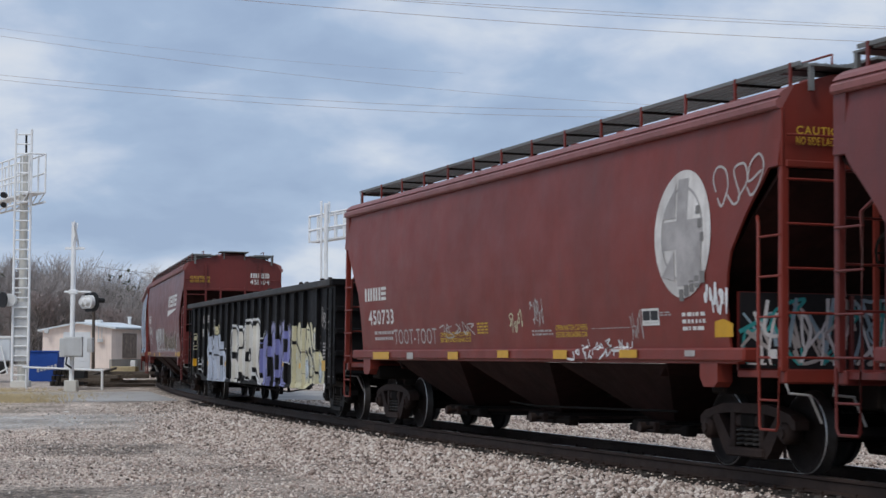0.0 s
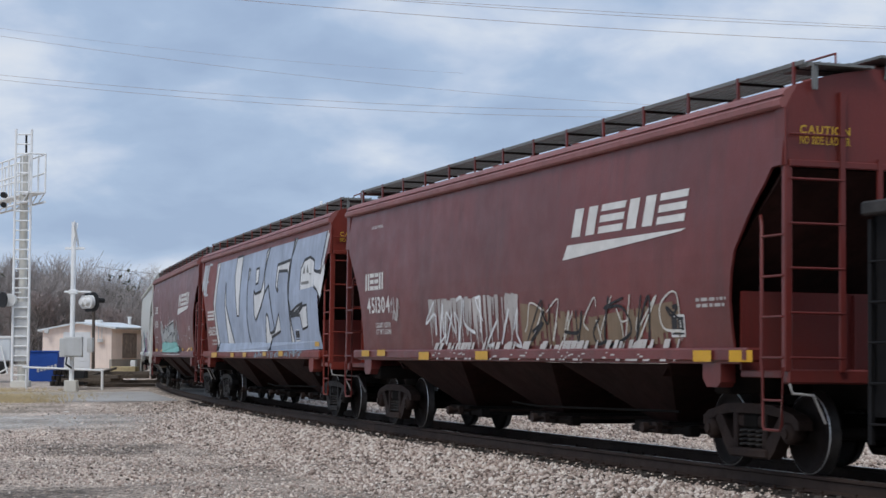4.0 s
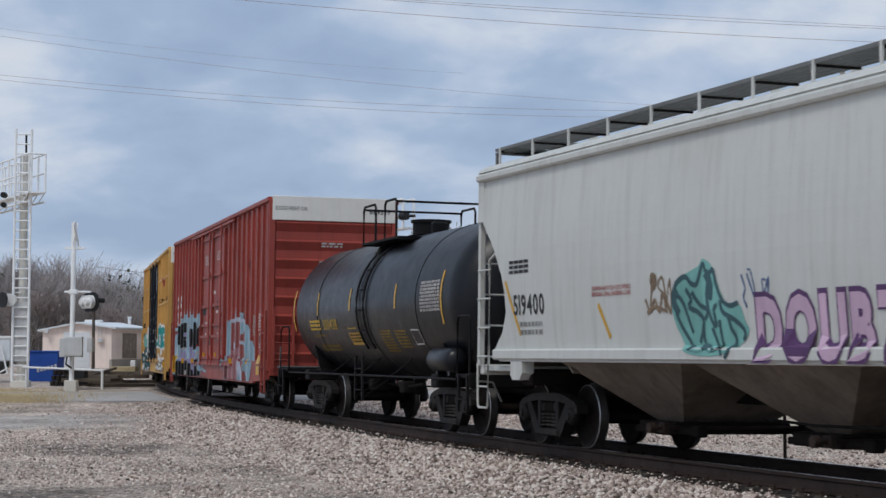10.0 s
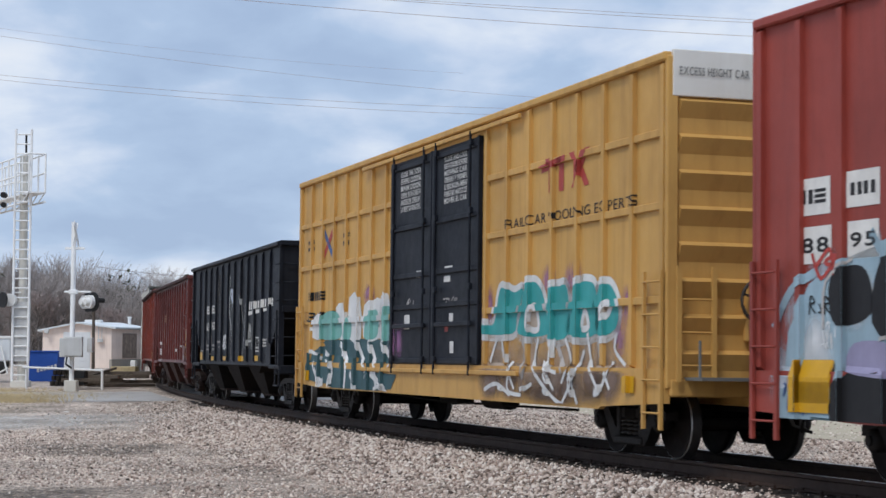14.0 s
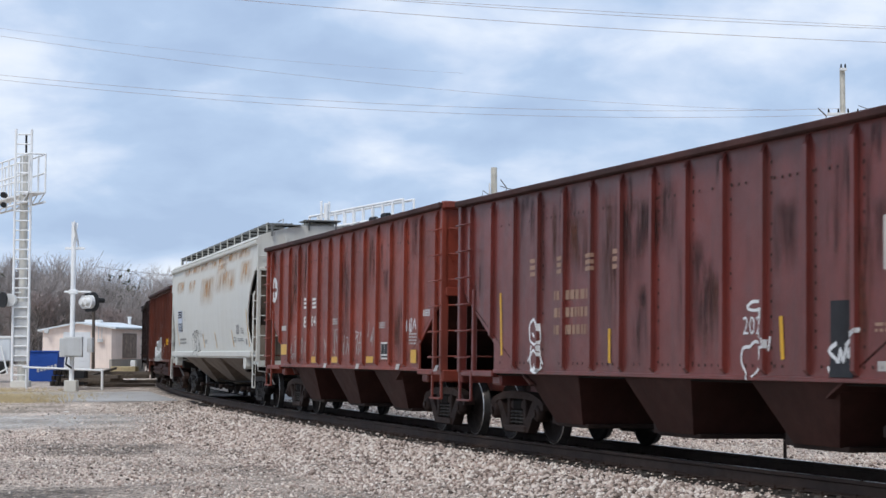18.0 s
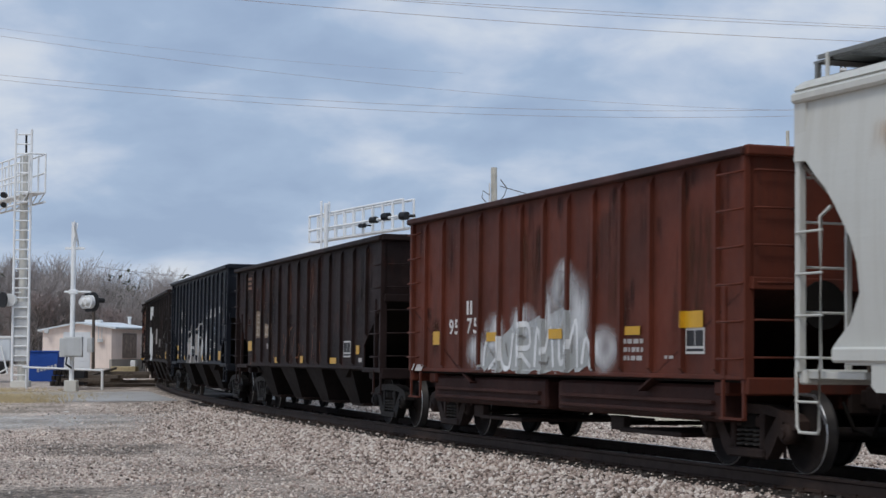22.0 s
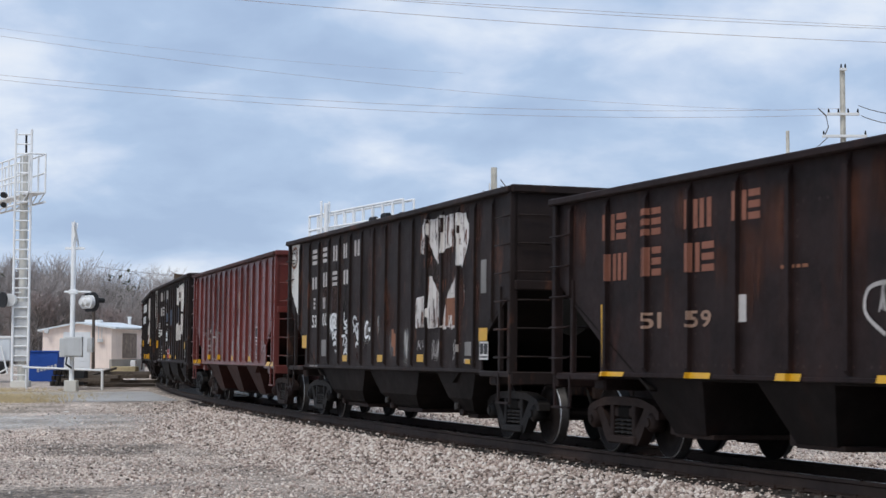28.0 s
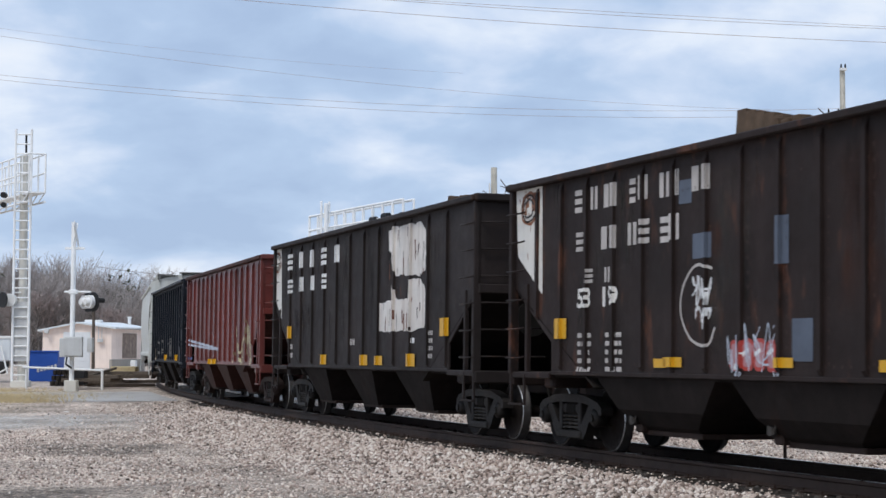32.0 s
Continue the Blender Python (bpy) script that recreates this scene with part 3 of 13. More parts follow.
            part("end_ladder", b, M[paint], car)
            b = Mesh()
            b.box(s * (half + 0.0), s * (half + 0.04), e * 0.36, e * 0.42, 1.12, zc + 0.1)
            part("end_brace", b, M[paint], car)
            b = Mesh()
            b.tube([(s * (half + 0.02), e * 1.5, 1.02), (s * (half + 0.08), e * 1.5, 0.92), (s * (half + 0.08), e * 1.25, 0.9), (s * (half + 0.08), e * 1.1, 0.6)], 0.016, 5)
            part("uncoupling_lever", b, M["galv_dull"], car)
        # crossover boards at the roof's end
        b = Mesh()
        b.box(s * (half - 0.70), s * (half + 0.10), -0.42, 0.48, z1 + 0.56, z1 + 0.59)
        for y in (-0.3, 0.36):
            b.tube([(s * (half + 0.06), y, z1 + 0.56), (s * half, y, z1 + 0.34)], 0.02, 5)
        part("roof_crossover", b, M["grate"], car, "grating walkway across the roof end")
        for e in (-1, 1):
            b = Mesh()
            b.box(s * (half - 0.62), s * (half + 0.10), e * 0.50, e * 1.24, z1 + 0.435, z1 + 0.462)
            b.box(s * (half + 0.03), s * (half + 0.08), e * 1.19, e * 1.24, z1 + 0.17, z1 + 0.44)
            part("end_step", b, M["grate"], car)
            b = Mesh()
            x = s * (half - 0.58)
            b.tube([(x, e * 0.95, z1 + 0.50), (x, e * 0.95, z1 + 0.58), (x + s * 0.62, e * 0.95, z1 + 0.58), (x + s * 0.62, e * 0.95, z1 + 0.46)], 0.013, 6)
            part("roof_handhold", b, M["chrome" if "grey" in paint else paint], car)
    # running boards on both sides of the hatch, on brackets
    for e in (-1, 1):
        b = Mesh()
        b.box(-half + 0.06, half - 0.06, e * 1.27, e * 1.30, z1 + 0.46, z1 + 0.505)
        b.box(-half + 0.06, half - 0.06, e * 0.70, e * 0.73, z1 + 0.46, z1 + 0.505)
        k = int(2 * half / 0.095)
        for i in range(k):
            xx = -half + 0.08 + i * (2 * half - 0.16) / k
            b.box(xx - 0.010, xx + 0.010, e * 0.73, e * 1.27, z1 + 0.475, z1 + 0.50)
        for w in (0.84, 0.96, 1.08, 1.18):
            b.box(-half + 0.06, half - 0.06, e * w - 0.005, e * w + 0.005, z1 + 0.465, z1 + 0.502)
        part("running_board", b, M["grate"], car, "steel grating running board")
        for k in range(14):
            xx = -half + 0.25 + k * (2 * half - 0.5) / 13
            b = Mesh()
            b.box(xx - 0.022, xx + 0.022, e * 1.285, e * 1.31, z1 + 0.2, z1 + 0.51)
            post = part("walkway_bracket", b, M[paint], car)
            b = Mesh()
            b.box(xx - 0.015, xx + 0.015, e * 0.7, e * 1.29, z1 + 0.43, z1 + 0.46)
            part("cross_bar", b, M["under"], post)
    # three bays with slanted chutes and outlet gates
    for k in (-1, 0, 1):
        cx = k * (2 * half - 6.3) / 3 * 1.06
        w = (2 * half - 6.3) / 6
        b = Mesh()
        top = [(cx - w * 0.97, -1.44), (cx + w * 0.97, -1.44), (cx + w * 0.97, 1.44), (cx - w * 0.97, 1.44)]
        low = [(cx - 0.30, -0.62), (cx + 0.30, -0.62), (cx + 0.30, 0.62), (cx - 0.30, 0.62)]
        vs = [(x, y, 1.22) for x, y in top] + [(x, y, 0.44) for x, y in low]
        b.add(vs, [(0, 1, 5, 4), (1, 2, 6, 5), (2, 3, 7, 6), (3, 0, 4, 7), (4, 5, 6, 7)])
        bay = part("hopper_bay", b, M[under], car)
        b = Mesh()
        b.box(cx - 0.55, cx + 0.50, -0.85, 0.85, 0.31, 0.47, 0.02)
        for e in (-1, 1):
            b.box(cx - 0.70, cx + 1.05, e * 0.74, e * 0.82, 0.32, 0.40, 0.012)
            b.box(cx + 0.92, cx + 1.12, e * 0.70, e * 0.86, 0.30, 0.44, 0.02)
        part("outlet_gate", b, M["grime_shade"], bay)
        b = Mesh()
        b.tube([(cx + 0.52, -1.2, 0.40), (cx + 0.52, 1.2, 0.40)], 0.028, 6)
        for e in (-1, 1):
            b.tube([(cx + 0.52, e * 1.16, 0.40), (cx + 0.52, e * 1.24, 0.40)], 0.07, 8)
            b.box(cx + 0.44, cx + 0.60, e * 0.98, e * 1.06, 0.33, 0.47, 0.01)
        part("gate_shaft", b, M["steel_rust"], bay)
    b = Mesh()
    b.box(-half + 0.2, half - 0.2, -0.16, 0.16, 0.72, 1.05, 0.02)
    part("centre_sill", b, M["under"], car)
    b = Mesh()
    b.lathe_y([(0.25, -0.02), (0.28, 0.0), (0.25, 0.02), (0.25, -0.02)], 0, 0, 20)
    for k in range(4):
        a = math.pi * k / 4
        b.tube([(0.25 * math.cos(a), 0, 0.25 * math.sin(a)), (-0.25 * math.cos(a), 0, -0.25 * math.sin(a))], 0.012, 5)
    part("brake_wheel", b, M["under"], car, m=pose(half + 0.12, -0.2, 2.45, 0, 0, 90))
    b = Mesh()
    b.tube([(-0.9, -1.0, 0.60), (0.2, -1.0, 0.56), (half - 3.6, -1.0, 0.62)], 0.018, 5)
    part("brake_rod", b, M["under"], car)
    coupler_parts(car, half)
    return car


# ---- open hopper ----
def open_hopper(label, tc, paint, under, half, top, sill=1.06, ribs=13, rib_end=0.52, bays=3, cut=2.35, cut_in=1.45, rib_d=0.058, box_bays=False, bay_at=()):
    car = thing("open_hopper", label, "freight car", "cars of the train")
    w = 1.48

    def ends(z):
        if z > cut:
            e = half
        elif z > cut - 0.85:
            e = half - (cut - z) / 0.85 * cut_in
        else:
            e = half - cut_in
        return -e, e

    for s in (-1, 1):
        b = Mesh()
        sheet(b, dict(zs=[sill, 1.25, cut - 0.85, cut, top], ends=ends), lambda z: s * w)
        part("side_sheet", b, M[paint], car)
        b = Mesh()
        b.box(-half - 0.03, half + 0.03, s * (w - 0.06), s * (w + 0.13), top - 0.02, top + 0.07, 0.015)
        part("top_chord", b, M["red_chord" if "red" in paint or paint == "orange" else paint], car)
        b = Mesh()
        b.box(-half + cut_in, half - cut_in, s * (w - 0.04), s * (w + 0.02), sill - 0.015, sill + 0.04, 0.008)
        part("side_sill", b, M[paint], car)
        for k in range(ribs):
            x = -half + rib_end + k * (2 * half - 2 * rib_end) / (ribs - 1)
            z_low = sill + 0.05
            if abs(x) > half - cut_in:
                z_low = cut - 0.85 * (half - abs(x)) / cut_in + 0.02
            b = Mesh()
            b.prism_x([(s * w, z_low), (s * (w + rib_d), z_low + 0.06), (s * (w + rib_d), top - 0.14), (s * w, top - 0.03)], x - 0.038, x + 0.038)
            part("side_rib", b, M[paint], car)
    for s in (-1, 1):
        b = Mesh()
        b.box(s * (half - 0.05), s * half, -w, w, cut - 0.05, top + 0.02)
        b.box(s * (half - 0.06), s * (half + 0.09), -w - 0.08, w + 0.08, top - 0.03, top + 0.09, 0.02)
        b.box(s * (half - 0.02), s * (half + 0.07), -w, w, cut - 0.06, cut + 0.08, 0.01)
        part("end_sheet", b, M[paint], car)
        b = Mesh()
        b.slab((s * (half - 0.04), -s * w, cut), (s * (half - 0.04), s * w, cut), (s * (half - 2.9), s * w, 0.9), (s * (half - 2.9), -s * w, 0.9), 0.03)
        # dark colour carries the shade of the end opening
        part("slope_sheet", b, M["red_bay" if "red" in paint or paint == "orange" else "grime_shade"], car)
        b = Mesh()
        b.box(s * (half - 2.8), s * (half - 0.05), -0.3, 0.3, 0.72, 1.02, 0.02)
        b.box(s * (half - 0.14), s * (half + 0.02), -w - 0.04, w + 0.04, 0.88, 1.08, 0.02)
        b.box(s * (tc / 2 - 0.17), s * (tc / 2 + 0.17), -1.4, 1.4, 0.86, 1.06, 0.03)
        for e in (-1, 1):
            b.box(s * (half - cut_in), s * half, e * 1.36, e * 1.52, 0.99, 1.08, 0.015)
        part("end_sill", b, M[paint], car)
        for e in (-1, 1):
            b = Mesh()
            b.box(s * (half - 0.11), s * half, e * (w - 0.06), e * (w + 0.07), 1.05, top, 0.012)
            part("corner_post", b, M[paint], car)
            b = Mesh()
            b.box(s * (half - 0.62), s * (half - 0.54), e * (w - 0.04), e * (w + 0.03), 1.05, cut, 0.01)
            part("end_brace", b, M[paint], car)
            z = 1.30
            while z < top - 0.1:
                b = Mesh()
                b.tube([(s * (half - 0.58), e * (w + 0.06), z), (s * (half - 0.58), e * (w + 0.11), z - 0.02), (s * (half - 0.02), e * (w + 0.11), z - 0.02), (s * (half - 0.02), e * (w + 0.06), z)], 0.014, 5)
                part("grab_iron", b, M[paint], car)
                b = Mesh()
                b.tube([(s * half, e * 0.95, z), (s * (half + 0.07), e * 0.95, z), (s * (half + 0.07), e * 1.42, z), (s * half, e * 1.42, z)], 0.014, 5)
                part("grab_iron", b, M[paint], car)
                z += 0.42
            b = Mesh()
            for x in (half - 0.56, half - 0.06):
                b.box(s * (x - 0.025), s * (x + 0.025), e * (w + 0.02), e * (w + 0.05), 0.60, 1.05)
            b.box(s * (half - 0.58), s * (half - 0.03), e * (w + 0.02), e * (w + 0.08), 0.596, 0.624)
            part("stirrup", b, M[paint], car)
    # added flat sheet, hidden behind the sill, stops light between the bays
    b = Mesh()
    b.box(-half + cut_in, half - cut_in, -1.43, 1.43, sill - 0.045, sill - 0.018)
    part("closing_sheet", b, M["grime_shade"], car)
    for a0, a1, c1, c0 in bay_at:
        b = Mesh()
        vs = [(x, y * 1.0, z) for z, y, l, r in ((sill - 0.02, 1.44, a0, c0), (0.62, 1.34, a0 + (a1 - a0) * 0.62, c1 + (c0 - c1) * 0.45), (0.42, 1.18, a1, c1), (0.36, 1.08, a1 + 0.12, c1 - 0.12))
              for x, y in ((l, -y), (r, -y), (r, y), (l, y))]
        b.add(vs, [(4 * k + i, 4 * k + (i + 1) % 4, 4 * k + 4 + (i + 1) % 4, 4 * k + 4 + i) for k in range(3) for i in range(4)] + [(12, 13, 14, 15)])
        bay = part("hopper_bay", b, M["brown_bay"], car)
        b = Mesh()
        b.box(a1 + 0.05, c1 - 0.05, -1.10, 1.10, 0.30, 0.37, 0.01)
        b.box(a1 - 0.1, a1 + 0.1, -1.2, -1.1, 0.33, 0.56, 0.02)
        part("door_latch", b, M["steel_rust"], bay)
        b = Mesh()
        b.tube([(a1 - 0.12, -1.22, 0.62), (a1 - 0.06, -1.27, 0.50), (a1 + 0.05, -1.27, 0.44)], 0.03, 6)
        b.tube([(a1 - 0.02, -1.22, 0.48), (a1 - 0.02, -1.30, 0.48)], 0.055, 10)
        b.tube([(a1 + 0.02, -1.27, 0.44), (a1 + 0.10, -1.27, 0.58)], 0.022, 6)
        part("gate_crank", b, M["spring"], bay, "worn grey gate crank")
    if bay_at:
        bays = 0
    span = 2 * half - 2 * cut_in - 1.0
    for k in range(bays):
        wb = span / bays / 2
        cx = -span / 2 + (2 * k + 1) * wb
        b = Mesh()
        if box_bays:
            b.box(cx - wb * 0.92, cx + wb * 0.92, -1.36, 1.36, 0.55, sill - 0.08, 0.04)
            for z in (0.62, 0.75):
                b.box(cx - wb * 0.85, cx + wb * 0.85, -1.42, 1.42, z, z + 0.05, 0.01)
        else:
            vs = [(cx - wb * 0.56, -1.44, sill - 0.02), (cx + wb * 0.56, -1.44, sill - 0.02), (cx + wb * 0.56, 1.44, sill - 0.02), (cx - wb * 0.56, 1.44, sill - 0.02),
                  (cx - wb * 0.28, -1.16, 0.36), (cx + wb * 0.28, -1.16, 0.36), (cx + wb * 0.28, 1.16, 0.36), (cx - wb * 0.28, 1.16, 0.36)]
            b.add(vs, [(0, 1, 5, 4), (1, 2, 6, 5), (2, 3, 7, 6), (3, 0, 4, 7), (4, 5, 6, 7)])
        bay = part("hopper_bay", b, M["red_bay" if "red" in under or under == "orange" else "brown_bay" if "brown" in under else "grime_shade"], car)
        b = Mesh()
        b.box(cx - wb * 0.34, cx + wb * 0.34, -1.12, 1.12, 0.31, 0.37, 0.01)
        b.tube([(cx - wb * 0.4, -1.0, 0.42), (cx - wb * 0.4, 1.0, 0.42)], 0.035, 6)
        for e in (-1, 1):
            b.box(cx - wb * 0.46, cx - wb * 0.30, e * 1.0, e * 1.1, 0.33, 0.52, 0.01)
        part("door_latch", b, M["steel_rust"], bay)
    b = Mesh()
    b.box(-half + 0.2, half - 0.2, -0.16, 0.16, 0.70, 1.0, 0.02)
    part("centre_sill", b, M["under"], car)
    b = Mesh()
    for k in range(5):
        x = -half + 2.2 + k * (2 * half - 4.4) / 4
        b.box(x - 0.06, x + 0.06, -w + 0.01, w - 0.01, top - 0.5, top - 0.36, 0.01)
    part("cross_brace", b, M[under], car)
    b = Mesh()
    b.tube([(half + 0.06, -0.6, 1.9), (half + 0.10, -0.6, 1.9)], 0.28, 16)
    part("brake_wheel", b, M["under"], car)
    coupler_parts(car, half)
    return car


# ---- gondola ----
def gondola(label, tc, paint, half):
    car = thing("gondola_car", label, "freight car", "cars of the train")
    w, top, low = 1.45, 2.77, 0.60
    stops = [8.70] + [7.28 - 1.02 * k for k in range(16)] + [-9.05]
    for s in (-1, 1):
        b = Mesh()
        poly = [(-half, 0.72), (-half + 1.9, 0.72), (-half + 2.4, low), (half - 2.5, low), (half - 1.85, 0.73), (half, 0.73), (half, top), (-half, top)]
        b.prism_y(poly, s * (w - 0.03), s * w)
        part("side_sheet", b, M[paint], car)
        b = Mesh()
        b.box(-half - 0.02, half + 0.02, s * (w - 0.05), s * (w + 0.14), top - 0.06, top + 0.08, 0.02)
        part("top_chord", b, M["lit_dusty_chord"], car)
        b = Mesh()
        b.box(-half + 2.4, half - 2.5, s * (w - 0.03), s * (w + 0.03), low - 0.03, low + 0.04, 0.01)
        part("side_sill", b, M[paint], car)
        for x in stops:
            z_low = low + 0.06 if abs(x) < half - 2.6 else 0.75
            b = Mesh()
            b.prism_x([(s * w, z_low), (s * (w + 0.08), z_low + 0.05), (s * (w + 0.08), top - 0.1), (s * w, top - 0.04)], x - 0.05, x + 0.05)
            part("side_rib", b, M[paint], car)
    for s in (-1, 1):
        b = Mesh()
        b.box(s * (half - 0.05), s * half, -w, w, 0.95, top)
        b.box(s * (half - 0.06), s * (half + 0.1), -w - 0.1, w + 0.1, top - 0.06, top + 0.08, 0.02)
        part("end_sheet", b, M[paint], car)
        for z in (1.35, 1.8, 2.25):
            b = Mesh()
            b.box(s * half, s * (half + 0.08), -w, w, z - 0.06, z + 0.06, 0.02)
            part("end_rib", b, M[paint], car)
        b = Mesh()
        b.box(s * (half - 2.8), s * (half - 0.05), -0.3, 0.3, 0.72, 1.02, 0.02)
        b.box(s * (tc / 2 - 0.17), s * (tc / 2 + 0.17), -1.4, 1.4, 0.84, 1.05, 0.03)
        part("end_sill", b, M[paint], car)
        for e in (-1, 1):
            b = Mesh()
            ladder(b, s * (half - 0.50), s * (half - 0.04), e * (w + 0.06), 0.45, top - 0.1, 0.40)
            part("ladder", b, M[paint], car)
    b = Mesh()
    b.box(-half + 0.05, half - 0.05, -w + 0.03, w - 0.03, 1.0, 1.06)
    part("floor", b, M["under"], car)
    b = Mesh()
    b.tube([(-half + 3.4, -1.2, 0.62), (-1.5, -1.2, 0.50), (half - 6, -1.2, 0.46), (half - 3.4, -1.2, 0.60)], 0.02, 6)
    for x in (-1.5, half - 6):
        b.box(x - 0.03, x + 0.03, -1.23, -1.17, 0.46, 0.74)
    part("brake_rod", b, M["under"], car)
    rng = random.Random(31)
    for k in range(16):
        b = Mesh()
        x, h = rng.uniform(-half + 0.5, half - 0.5), rng.uniform(0.02, 0.07)
        b.box(x - rng.uniform(0.03, 0.16), x + rng.uniform(0.03, 0.16), -w - 0.02, -w + 0.06, top + 0.07, top + 0.08 + h, 0.02)
        part("rim_debris", b, M["steel_rust"], car)
    coupler_parts(car, half)
    return car


# ---- boxcar ----
def boxcar(label, tc, paint, half, door_x, door_paint, slats=False):
    car = thing("boxcar", label, "freight car", "cars of the train")
    w, top, low = 1.50, 4.98, 0.92
    for s in (-1, 1):
        b = Mesh()
        b.box(-half, half, s * (w - 0.04), s * w, low + 0.10, top)
        part("side_wall", b, M[paint], car)
        b = Mesh()
        b.box(-half - 0.01, half + 0.01, s * (w - 0.04), s * (w + 0.08), top - 0.06, top + 0.05, 0.02)
        part("roof_rail", b, M[paint], car)
        b = Mesh()
        b.prism_y([(-half, 0.72), (-half + 2.0, 0.64), (half - 2.0, 0.62), (half - 1.9, 0.66), (half, 0.74), (half, 1.16), (-half, 1.16)], s * (w - 0.02), s * (w + 0.06))
        part("side_sill", b, M[paint], car)
        n = 25 if not slats else 21
        for k in range(n):
            x = -half + 0.10 + k * (2 * half - 0.2) / (n - 1)
            if door_x[0] - 0.12 < x < door_x[1] + 0.12:
                continue
            b = Mesh()
            b.prism_x([(s * w, 1.16), (s * (w + 0.06), 1.20), (s * (w + 0.06), top - 0.10), (s * w, top - 0.06)], x - 0.05, x + 0.05)
            part("side_post", b, M[paint], car)
        if slats:
            for z in (2.0, 3.15, 4.05):
                for a, c in ((-half, door_x[0] - 0.1), (door_x[1] + 0.1, half)):
                    b = Mesh()
                    b.box(a, c, s * w, s * (w + 0.045), z - 0.05, z + 0.05, 0.01)
                    part("side_rail", b, M[paint], car)
        # two plug doors
        mid = sum(door_x) / 2
        for a, c in ((door_x[0], mid), (mid, door_x[1])):
            b = Mesh()
            b.box(a + 0.02, c - 0.02, s * w, s * (w + 0.035), 1.16, top - 0.22, 0.01)
            door = part("plug_door", b, M[door_paint], car)
            for z in (1.22, 2.15, 2.7, 3.55, top - 0.34):
                b = Mesh()
                b.box(a + 0.02, c - 0.02, s * (w + 0.03), s * (w + 0.085), z - 0.045, z + 0.045, 0.01)
                part("door_rail", b, M[door_paint], door)
            for x in (a + 0.07, c - 0.07):
                b = Mesh()
                b.box(x - 0.05, x + 0.05, s * (w + 0.03), s * (w + 0.08), 1.16, top - 0.22, 0.01)
                part("door_stile", b, M[door_paint], door)
            for x in (a + 0.32, c - 0.32):
                b = Mesh()
                b.tube([(x, s * (w + 0.12), 1.0), (x, s * (w + 0.12), top - 0.12)], 0.022, 6)
                for z in (1.25, 2.4, 3.6, top - 0.3):
                    b.box(x - 0.06, x + 0.06, s * (w + 0.08), s * (w + 0.14), z - 0.05, z + 0.05, 0.01)
                part("lock_rod", b, M[door_paint], door)
            b = Mesh()
            b.box(a + 0.25, c - 0.25, s * (w + 0.09), s * (w + 0.13), 1.78, 1.86, 0.01)
            part("door_handle", b, M[door_paint], door)
        b = Mesh()
        for z in (1.05, top - 0.14):
            b.box(door_x[0] - 1.8, door_x[1] + 1.8, s * (w + 0.06), s * (w + 0.12), z - 0.035, z + 0.035, 0.01)
        part("door_track", b, M[paint], car)
    for s in (-1, 1):
        b = Mesh()
        b.box(s * (half - 0.05), s * half, -w, w, low, top)
        part("end_wall", b, M[paint], car)
        for k in range(8):
            b = Mesh()
            z = 1.25 + k * 0.44
            b.prism_y([(s * half, z - 0.11), (s * (half + 0.09), z + 0.09), (s * half, z + 0.14)], -w + 0.12, w - 0.12)
            part("end_corrugation", b, M[paint], car)
        for e in (-1, 1):
            b = Mesh()
            b.box(s * (half - 0.03), s * (half + 0.05), e * (w - 0.10), e * (w + 0.05), low, top, 0.015)
            part("end_post", b, M[paint], car)
        b = Mesh()
        b.box(s * (half + 0.005), s * (half + 0.06), -w + 0.02, w - 0.02, top - 0.50, top + 0.075, 0.01)
        part("end_band", b, M["white"], car, "white excess-height band")
        b = Mesh()
        b.box(s * (half - 0.9), s * (half + 0.06), -w, w, 0.82, 1.04, 0.02)
        b.box(s * (tc / 2 - 0.17), s * (tc / 2 + 0.17), -1.4, 1.4, 0.80, 1.02, 0.03)
        b.box(s * (tc / 2 - 0.4), s * (half + 0.7), -0.28, 0.28, 0.70, 1.0, 0.02)
        part("end_sill", b, M[paint], car)
        for e in (-1, 1):
            b = Mesh()
            ladder(b, s * (half - 0.52), s * (half - 0.03), e * (w + 0.09), 0.42, 2.35, 0.40)
            part("ladder", b, M[paint], car)
            b = Mesh()
            ladder_across(b, s * (half + 0.12), e * 0.95, e * 1.42, 1.0, 2.4, 0.40)
            part("end_ladder", b, M[paint], car)
        b = Mesh()
        b.box(s * (half + 0.02), s * (half + 0.5), -1.3, 1.3, 1.02, 1.06)
        b.tube([(s * (half + 0.45), -1.3, 1.06), (s * (half + 0.45), -1.3, 1.5)], 0.02, 6)
        part("end_platform", b, M["grate"], car)
    xe, ye, ze = half + 0.16, -0.34, 2.0
    b = Mesh()
    b.box(half - 0.01, half + 0.10, ye - 0.16, ye + 0.16, ze - 0.50, ze + 0.24, 0.02)
    b.tube([(half + 0.05, ye, ze - 0.5), (half + 0.05, ye, 1.04)], 0.03, 6)
    part("brake_housing", b, M[paint], car)
    b = Mesh()
    rim = [(xe + 0.03, ye + 0.27 * math.cos(a), ze + 0.27 * math.sin(a)) for a in np.linspace(0, 2 * math.pi, 25)]
    b.tube(rim, 0.022, 6, caps=False)
    for k in range(5):
        a = 0.3 + k * 2 * math.pi / 5
        b.tube([(xe, ye, ze), (xe + 0.03, ye + 0.27 * math.cos(a), ze + 0.27 * math.sin(a))], 0.016, 5)
    b.tube([(half + 0.08, ye, ze), (xe + 0.03, ye, ze)], 0.05, 10)
    part("brake_wheel", b, M["spring"], car, "grey steel brake wheel")
    b = Mesh()
